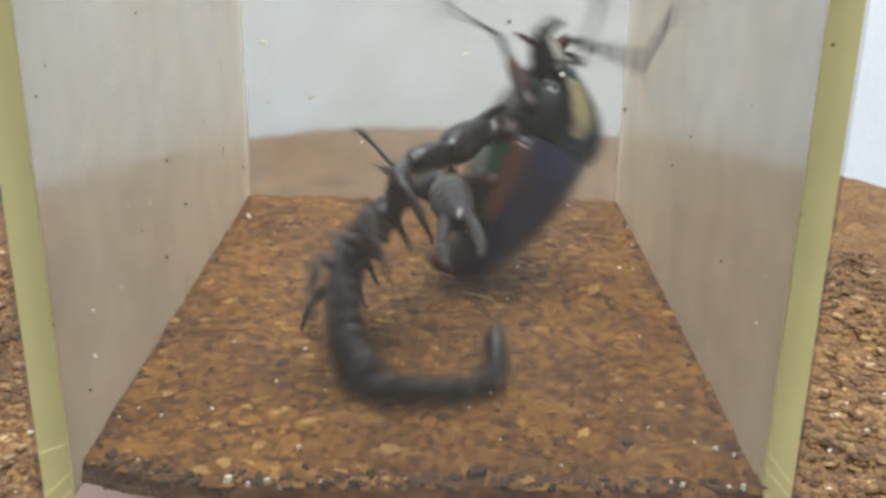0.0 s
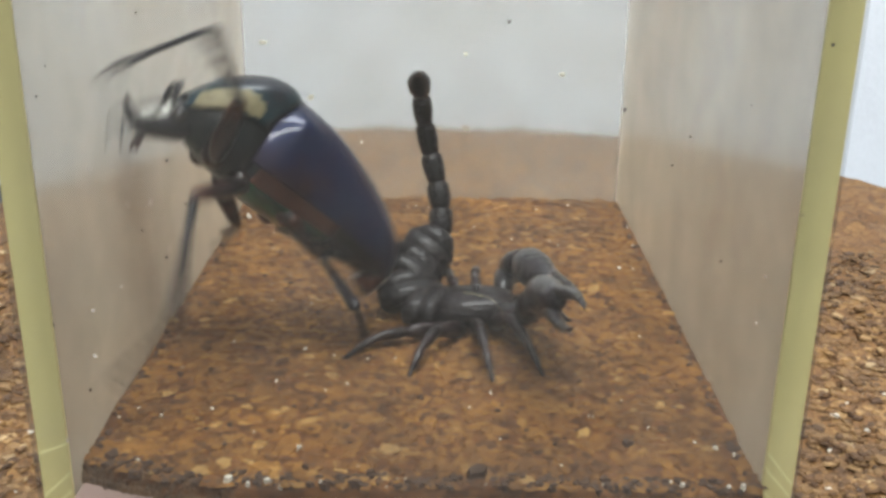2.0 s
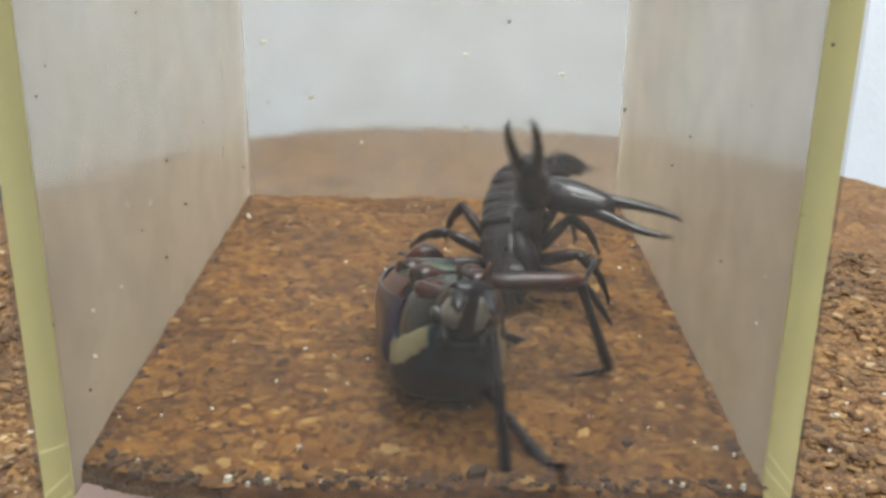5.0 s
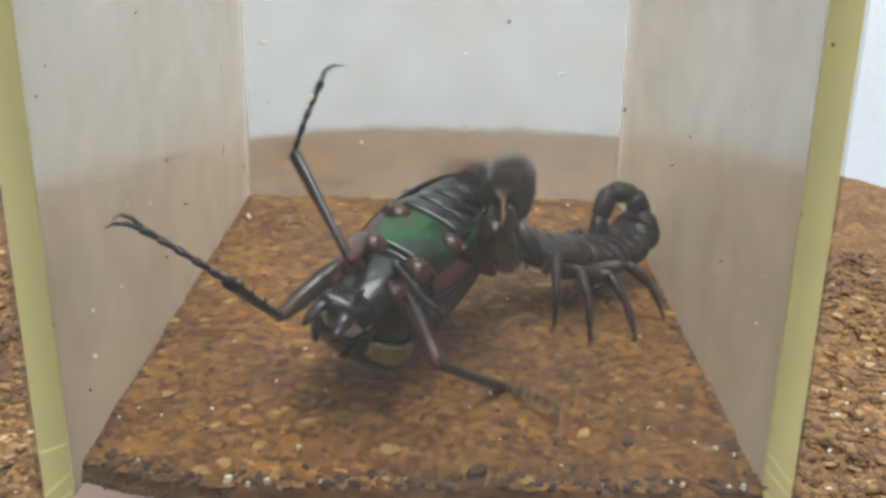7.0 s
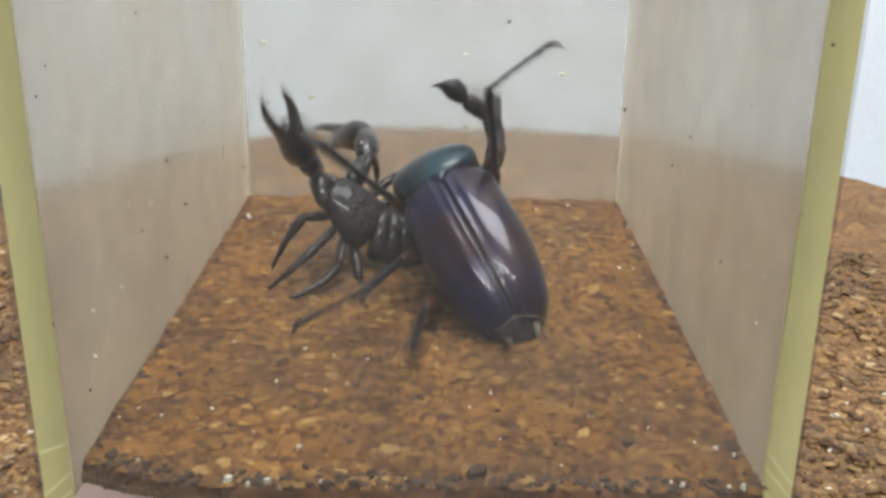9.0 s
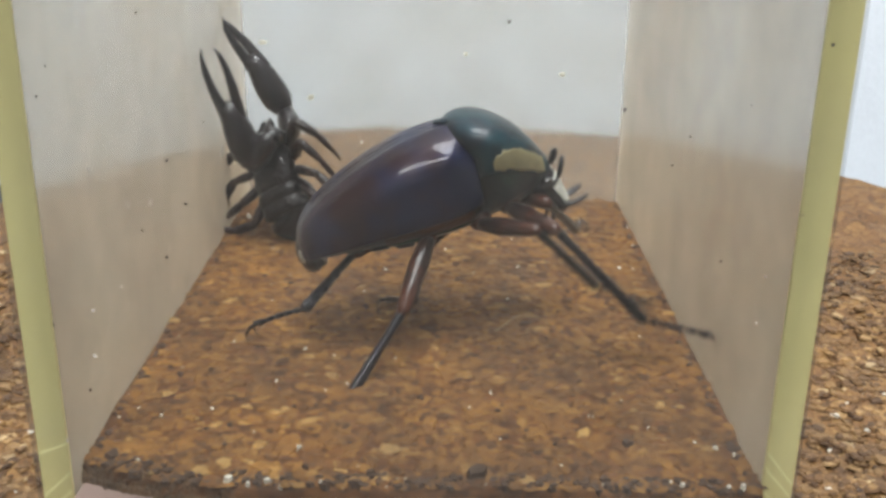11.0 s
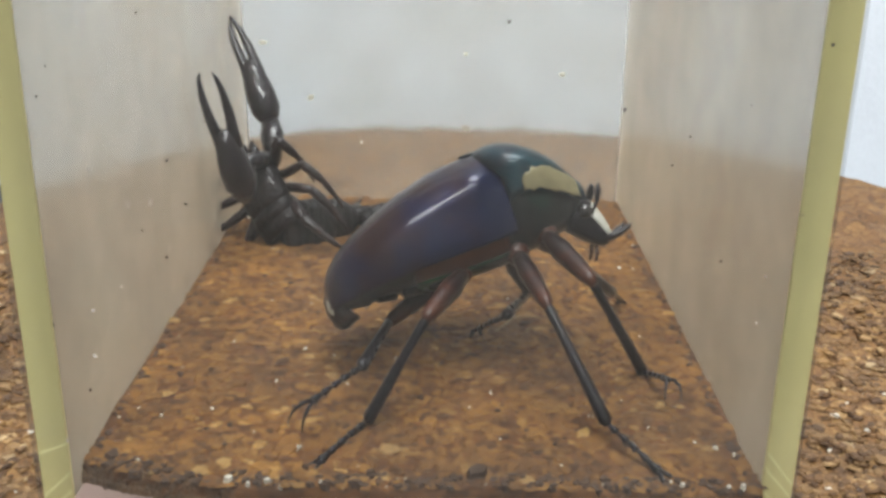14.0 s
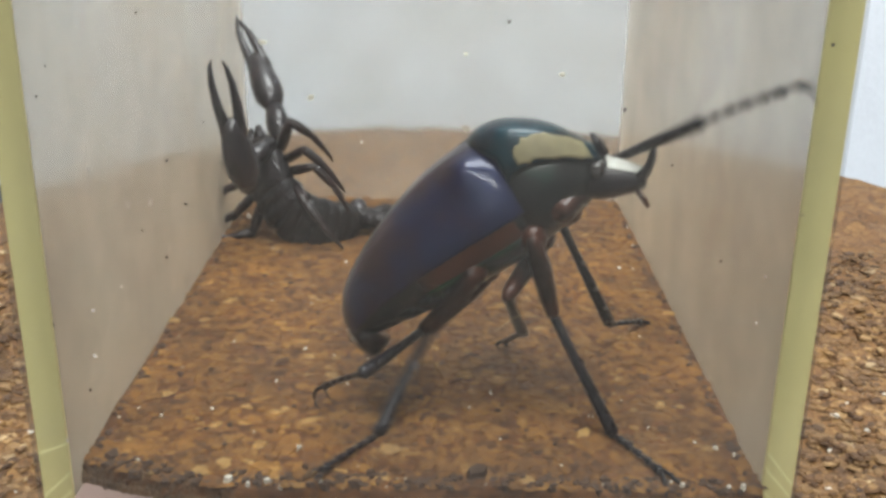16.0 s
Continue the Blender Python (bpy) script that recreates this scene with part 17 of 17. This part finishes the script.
    walk(scorpion_legs[-1, 1][1], [(0, pose(0.009, 0, 0, -110.3, 45.9, -117.3)), (0.1, pose(0.009, 0, 0, -91.3, 49.7, -91.7)), (0.2, pose(0.009, 0, 0, 7.9, 67.6, -2.3)), (0.3, pose(0.009, 0, 0, 55.3, 28.3, 34.4)), (0.5, pose(0.009, 0, 0, -16, 42.5, -11)), (0.8, pose(0.009, 0, 0, 25.8, 10.2, 4.9)), (1, pose(0.009, 0, 0, -0.4, 28.8, -0.2)), (1.25, pose(0.009, 0, 0, -6.3, 46.2, -4.6)), (1.333, pose(0.009, 0, 0, -71.8, 20.7, -40.4)), (1.4, pose(0.009, 0, 0, -116.5, -18, -37.5)), (1.5, pose(0.009, 0, 0, 180, -39.1, 0)), (1.6, pose(0.009, 0, 0, 115.1, -17.7, 36.9)), (1.7, pose(0.009, 0, 0, 68.6, 20.8, 38.1)), (1.8, pose(0.009, 0, 0, 1.3, 43.8, 0.9)), (2, pose(0.009, 0, 0, 3.3, 49.5, 2.5)), (2.25, pose(0.009, 0, 0, 0.3, 52.8, 0.2)), (2.5, pose(0.009, 0, 0, -4.7, 54, -3.8)), (2.8, pose(0.009, 0, 0, 1.5, 40.6, 1)), (3, pose(0.009, 0, 0, -28.7, 81.8, -28.5)), (3.5, pose(0.009, 0, 0, -7.2, 63.9, -6.4)), (4, pose(0.009, 0, 0, -35.8, 29.2, -19.4)), (4.2, pose(0.009, 0, 0, -55.9, 21.1, -28)), (6.3, pose(0.009, 0, 0, 28.6, 78, 28.1)), (6.367, pose(0.009, 0, 0, 95.2, 31.9, 66.2)), (6.433, pose(0.009, 0, 0, 124.7, -14.2, 48.8)), (6.5, pose(0.009, 0, 0, -180, -37.6, 0)), (6.667, pose(0.009, 0, 0, -128.4, -15.1, -53)), (6.833, pose(0.009, 0, 0, -106.1, 30.8, -77.9)), (7, pose(0.009, 0, 0, -105.6, 81.4, -105.7)), (7.5, pose(0.009, 0, 0, -100.8, 51.7, -103.6)), (7.8, pose(0.009, 0, 0, -90.2, 43.9, -90.3)), (8, pose(0.009, 0, 0, -77.4, 47.3, -73.1)), (8.5, pose(0.009, 0, 0, -98.3, 49.2, -101)), (8.8, pose(0.009, 0, 0, -119.4, 63, -122.3)), (9, pose(0.009, 0, 0, -91.9, 48.6, -92.5)), (9.2, pose(0.009, 0, 0, -110.9, 52.3, -115.7)), (11.3, pose(0.009, 0, 0, -95, 25.5, -101.4)), (11.5, pose(0.009, 0, 0, -89.8, 30.4, -89.6)), (12, pose(0.009, 0, 0, -93.2, 26.4, -97.1)), (12.5, pose(0.009, 0, 0, -89.4, 29.2, -88.8)), (14.5, pose(0.009, 0, 0, -86.8, 31.1, -83.8)), (14.8, pose(0.009, 0, 0, -89.6, 26.3, -89.1)), (15, pose(0.009, 0, 0, -81.1, 32.9, -73.9)), (15.5, pose(0.009, 0, 0, -90.3, 26.3, -90.6)), (16, pose(0.009, 0, 0, -87.1, 32.5, -84.6))])
    walk(scorpion_legs[-1, 2][0], [(0, pose(0.0035, -0.0054, -0.0028, 0, -30.7, -114.8)), (0.1, pose(0.0035, -0.0054, -0.0028, 0, -29.9, -117.7)), (0.3, pose(0.0035, -0.0054, -0.0028, 0, -32.1, -121.7)), (0.5, pose(0.0035, -0.0054, -0.0028, 0, -29.5, -108.8)), (0.8, pose(0.0035, -0.0054, -0.0028, 0, -15.7, -120.8)), (1, pose(0.0035, -0.0054, -0.0028, 0, -32.2, -117.6)), (1.25, pose(0.0035, -0.0054, -0.0028, 0, -23.5, -109.4)), (1.5, pose(0.0035, -0.0054, -0.0028, 0, -18.6, -121.8)), (1.8, pose(0.0035, -0.0054, -0.0028, 0, -14.7, -119)), (2, pose(0.0035, -0.0054, -0.0028, 0, -23.8, -116)), (2.25, pose(0.0035, -0.0054, -0.0028, 0, -30.5, -121.9)), (2.5, pose(0.0035, -0.0054, -0.0028, 0, -25.7, -119.8)), (2.8, pose(0.0035, -0.0054, -0.0028, 0, -14, -113.7)), (3, pose(0.0035, -0.0054, -0.0028, 0, -29.8, -105.5)), (3.5, pose(0.0035, -0.0054, -0.0028, 0, -31.8, -106.3)), (4, pose(0.0035, -0.0054, -0.0028, 0, -22.2, -105.3)), (4.2, pose(0.0035, -0.0054, -0.0028, 0, -19, -107.1)), (6.3, pose(0.0035, -0.0054, -0.0028, 0, -21, -122.6)), (6.5, pose(0.0035, -0.0054, -0.0028, 0, -31.8, -107.6)), (7, pose(0.0035, -0.0054, -0.0028, 0, -17.7, -109.5)), (7.5, pose(0.0035, -0.0054, -0.0028, 0, -15.5, -107.2)), (7.8, pose(0.0035, -0.0054, -0.0028, 0, -24.2, -116.7)), (8, pose(0.0035, -0.0054, -0.0028, 0, -28.6, -106.2)), (8.5, pose(0.0035, -0.0054, -0.0028, 0, -30.8, -109)), (8.8, pose(0.0035, -0.0054, -0.0028, 0, -34.2, -107.5)), (9, pose(0.0035, -0.0054, -0.0028, 0, -19.8, -105.3)), (9.2, pose(0.0035, -0.0054, -0.0028, 0, -18.9, -118.6)), (11.3, pose(0.0035, -0.0054, -0.0028, 0, -15.2, -112.9)), (11.5, pose(0.0035, -0.0054, -0.0028, 0, -31.5, -120.8)), (12, pose(0.0035, -0.0054, -0.0028, 0, -14.2, -120.2)), (12.5, pose(0.0035, -0.0054, -0.0028, 0, -17.6, -117.4)), (14.5, pose(0.0035, -0.0054, -0.0028, 0, -14.8, -117.5)), (14.8, pose(0.0035, -0.0054, -0.0028, 0, -13.8, -109.6)), (15, pose(0.0035, -0.0054, -0.0028, 0, -20.7, -107.6)), (15.5, pose(0.0035, -0.0054, -0.0028, 0, -18.3, -114.6)), (16, pose(0.0035, -0.0054, -0.0028, 0, -15.4, -105.9))])
    walk(scorpion_legs[-1, 2][1], [(0, pose(0.009, 0, 0, -89.3, 51.3, -89.1)), (0.1, pose(0.009, 0, 0, -75.7, 53, -72.3)), (0.2, pose(0.009, 0, 0, 39.5, 66.7, 32.8)), (0.3, pose(0.009, 0, 0, 77.5, 21.9, 59.2)), (0.5, pose(0.009, 0, 0, 47.6, 39.8, 35)), (0.8, pose(0.009, 0, 0, -0.5, 6.2, -0.1)), (1, pose(0.009, 0, 0, -7.8, 35.2, -4.5)), (1.25, pose(0.009, 0, 0, -4, 48.9, -3)), (1.333, pose(0.009, 0, 0, -71.8, 22.2, -43)), (1.4, pose(0.009, 0, 0, -115, -19.1, -40.5)), (1.5, pose(0.009, 0, 0, 180, -42.3, 0)), (1.6, pose(0.009, 0, 0, 111.9, -21.7, 34.6)), (1.7, pose(0.009, 0, 0, 62.9, 13.7, 33)), (1.8, pose(0.009, 0, 0, 0.4, 32.9, 0.2)), (2, pose(0.009, 0, 0, 2.6, 38.1, 1.6)), (2.25, pose(0.009, 0, 0, 2.9, 48.9, 2.2)), (2.5, pose(0.009, 0, 0, -7.7, 69.4, -7.2)), (2.8, pose(0.009, 0, 0, 7.9, 17.6, 2.4)), (3, pose(0.009, 0, 0, -12, 81.4, -11.9)), (3.5, pose(0.009, 0, 0, -22.6, 86.2, -22.6)), (4, pose(0.009, 0, 0, 11.2, 47.2, 8.3)), (4.2, pose(0.009, 0, 0, 10.4, 45.2, 7.4)), (6.3, pose(0.009, 0, 0, 68.6, 84.6, 68.5)), (6.367, pose(0.009, 0, 0, 104.4, 35.3, 71.9)), (6.433, pose(0.009, 0, 0, 130.9, -8.5, 47.9)), (6.5, pose(0.009, 0, 0, -180, -29.2, 0)), (6.667, pose(0.009, 0, 0, -125, -9.7, -40)), (6.833, pose(0.009, 0, 0, -86.4, 30.7, -52.2)), (7, pose(0.009, 0, 0, -14.5, 65.6, -13.2)), (7.5, pose(0.009, 0, 0, -64.6, 49.8, -58.2)), (7.8, pose(0.009, 0, 0, -49.5, 50.6, -42.1)), (8, pose(0.009, 0, 0, -65.5, 53, -60.3)), (8.5, pose(0.009, 0, 0, -83.1, 52.8, -81.3)), (8.8, pose(0.009, 0, 0, -107.8, 61, -110.1)), (9, pose(0.009, 0, 0, -80.1, 49.3, -77)), (9.2, pose(0.009, 0, 0, -72, 54, -68.1)), (11.3, pose(0.009, 0, 0, -68, 30.7, -51.7)), (11.5, pose(0.009, 0, 0, -69, 41.1, -59.7)), (12, pose(0.009, 0, 0, -65.8, 30.8, -48.7)), (12.5, pose(0.009, 0, 0, -70.3, 32.8, -56.5)), (14.5, pose(0.009, 0, 0, -73.2, 32, -60.4)), (14.8, pose(0.009, 0, 0, -78.5, 28.1, -66.7)), (15, pose(0.009, 0, 0, -71.6, 33.3, -58.7)), (15.5, pose(0.009, 0, 0, -70.3, 31, -55.3)), (16, pose(0.009, 0, 0, -83.8, 31.6, -78.3))])
    walk(scorpion_legs[-1, 3][0], [(0, pose(0.0008, -0.005, -0.0026, 0, -34.5, -138)), (0.1, pose(0.0008, -0.005, -0.0026, 0, -28, -137.7)), (0.3, pose(0.0008, -0.005, -0.0026, 0, -29.9, -146.2)), (0.5, pose(0.0008, -0.005, -0.0026, 0, -27.7, -135.9)), (0.8, pose(0.0008, -0.005, -0.0026, 0, -20.8, -148.5)), (1, pose(0.0008, -0.005, -0.0026, 0, -19.3, -144.4)), (1.25, pose(0.0008, -0.005, -0.0026, 0, -15.9, -139.3)), (1.5, pose(0.0008, -0.005, -0.0026, 0, -28.8, -133.6)), (1.8, pose(0.0008, -0.005, -0.0026, 0, -17.3, -147.7)), (2, pose(0.0008, -0.005, -0.0026, 0, -14, -148.7)), (2.25, pose(0.0008, -0.005, -0.0026, 0, -13.2, -148.9)), (2.5, pose(0.0008, -0.005, -0.0026, 0, -26.9, -138.6)), (2.8, pose(0.0008, -0.005, -0.0026, 0, -24.8, -136.1)), (3, pose(0.0008, -0.005, -0.0026, 0, -16.3, -132.1)), (3.5, pose(0.0008, -0.005, -0.0026, 0, -32.6, -134.1)), (4, pose(0.0008, -0.005, -0.0026, 0, -22.1, -139.8)), (4.2, pose(0.0008, -0.005, -0.0026, 0, -27.8, -144.7)), (6.3, pose(0.0008, -0.005, -0.0026, 0, -18, -139)), (6.5, pose(0.0008, -0.005, -0.0026, 0, -31.1, -132.4)), (7, pose(0.0008, -0.005, -0.0026, 0, -31, -148.5)), (7.5, pose(0.0008, -0.005, -0.0026, 0, -30.6, -133.1)), (7.8, pose(0.0008, -0.005, -0.0026, 0, -30.4, -145.5)), (8, pose(0.0008, -0.005, -0.0026, 0, -13.2, -134.4)), (8.5, pose(0.0008, -0.005, -0.0026, 0, -26.9, -134)), (8.8, pose(0.0008, -0.005, -0.0026, 0, -32.6, -142.2)), (9, pose(0.0008, -0.005, -0.0026, 0, -34.5, -136.4)), (9.2, pose(0.0008, -0.005, -0.0026, 0, -18.2, -142.7)), (11.3, pose(0.0008, -0.005, -0.0026, 0, -13.3, -131.2)), (11.5, pose(0.0008, -0.005, -0.0026, 0, -30.7, -134)), (12, pose(0.0008, -0.005, -0.0026, 0, -31.8, -145.9)), (12.5, pose(0.0008, -0.005, -0.0026, 0, -16.2, -140.6)), (14.5, pose(0.0008, -0.005, -0.0026, 0, -31.7, -148.1)), (14.8, pose(0.0008, -0.005, -0.0026, 0, -29.9, -142.6)), (15, pose(0.0008, -0.005, -0.0026, 0, -22.4, -143.3)), (15.5, pose(0.0008, -0.005, -0.0026, 0, -27.1, -143.9)), (16, pose(0.0008, -0.005, -0.0026, 0, -28.1, -148.8))])
    walk(scorpion_legs[-1, 3][1], [(0, pose(0.009, 0, 0, -60, 57.8, -55.7)), (0.1, pose(0.009, 0, 0, -57.3, 54.1, -51.6)), (0.2, pose(0.009, 0, 0, 54.4, 58.2, 51.1)), (0.3, pose(0.009, 0, 0, 87.1, 9.2, 72.4)), (0.5, pose(0.009, 0, 0, 73.5, 30.3, 59.6)), (0.667, pose(0.009, 0, 0, 25, 35.9, 23.2)), (0.8, pose(0.009, 0, 0, -16.2, 17.9, -5.1)), (1, pose(0.009, 0, 0, -15.2, 22.9, -6)), (1.25, pose(0.009, 0, 0, 11.2, 54.4, 9.1)), (1.333, pose(0.009, 0, 0, 78.6, 25.3, 44.3)), (1.4, pose(0.009, 0, 0, 121.5, -12.9, 37)), (1.5, pose(0.009, 0, 0, 180, -32.1, 0)), (1.6, pose(0.009, 0, 0, -117.3, -13.9, -31.5)), (1.7, pose(0.009, 0, 0, -67.4, 20, -32.9)), (1.8, pose(0.009, 0, 0, -0.7, 39.7, -0.4)), (2, pose(0.009, 0, 0, 5.3, 15.6, 1.4)), (2.25, pose(0.009, 0, 0, 11.8, 12.1, 2.5)), (2.5, pose(0.009, 0, 0, -4.3, 67.3, -4)), (2.8, pose(0.009, 0, 0, -3.2, 33.4, -1.8)), (3, pose(0.009, 0, 0, 0.8, 60.1, 0.7)), (3.5, pose(0.009, 0, 0, 9, 80.7, 8.9)), (4, pose(0.009, 0, 0, 84.3, 59.8, 83.4)), (4.2, pose(0.009, 0, 0, 104.1, 58, 106.5)), (6.3, pose(0.009, 0, 0, 20.5, 79.3, 20.2)), (6.367, pose(0.009, 0, 0, 96.9, 35.3, 64.3)), (6.433, pose(0.009, 0, 0, 128.1, -8.6, 45.4)), (6.5, pose(0.009, 0, 0, 180, -29.9, 0)), (6.667, pose(0.009, 0, 0, -127.7, -8.6, -45)), (6.833, pose(0.009, 0, 0, -95.7, 35.3, -63.2)), (7, pose(0.009, 0, 0, -17.2, 78.2, -16.9)), (7.5, pose(0.009, 0, 0, -49.5, 57.6, -44.7)), (7.8, pose(0.009, 0, 0, 38.5, 40.4, 27.3)), (8, pose(0.009, 0, 0, 32.6, 28.3, 16.8)), (8.5, pose(0.009, 0, 0, -45, 53.2, -38.7)), (8.8, pose(0.009, 0, 0, -67.5, 67, -65.8)), (9, pose(0.009, 0, 0, -53.8, 57.7, -49.1)), (9.2, pose(0.009, 0, 0, -35.5, 50.6, -28.9)), (11.3, pose(0.009, 0, 0, -54.2, 30.5, -35.2)), (11.5, pose(0.009, 0, 0, -53, 44.2, -42.8)), (12, pose(0.009, 0, 0, -47.8, 47, -38.9)), (12.5, pose(0.009, 0, 0, -36.3, 37.7, -24.2)), (14.5, pose(0.009, 0, 0, -17.1, 51.2, -13.5)), (14.8, pose(0.009, 0, 0, -47.2, 44.1, -36.9)), (15, pose(0.009, 0, 0, -43.6, 39.5, -31.1)), (15.5, pose(0.009, 0, 0, -43.8, 41.6, -32.5)), (16, pose(0.009, 0, 0, -38, 44.6, -28.8))])
    walk(fibre, [(0, pose(0.0099, 0.0004, 0.0288, 0, 10, 0)), (3.6, pose(0.0099, 0.0004, 0.0288, 0, 10, 0)), (4.4, pose(0.0147, 0.0004, 0.0268, 0, -40, 0)), (16, pose(0.0147, 0.0004, 0.0268, 0, -40, 0))])


motions()
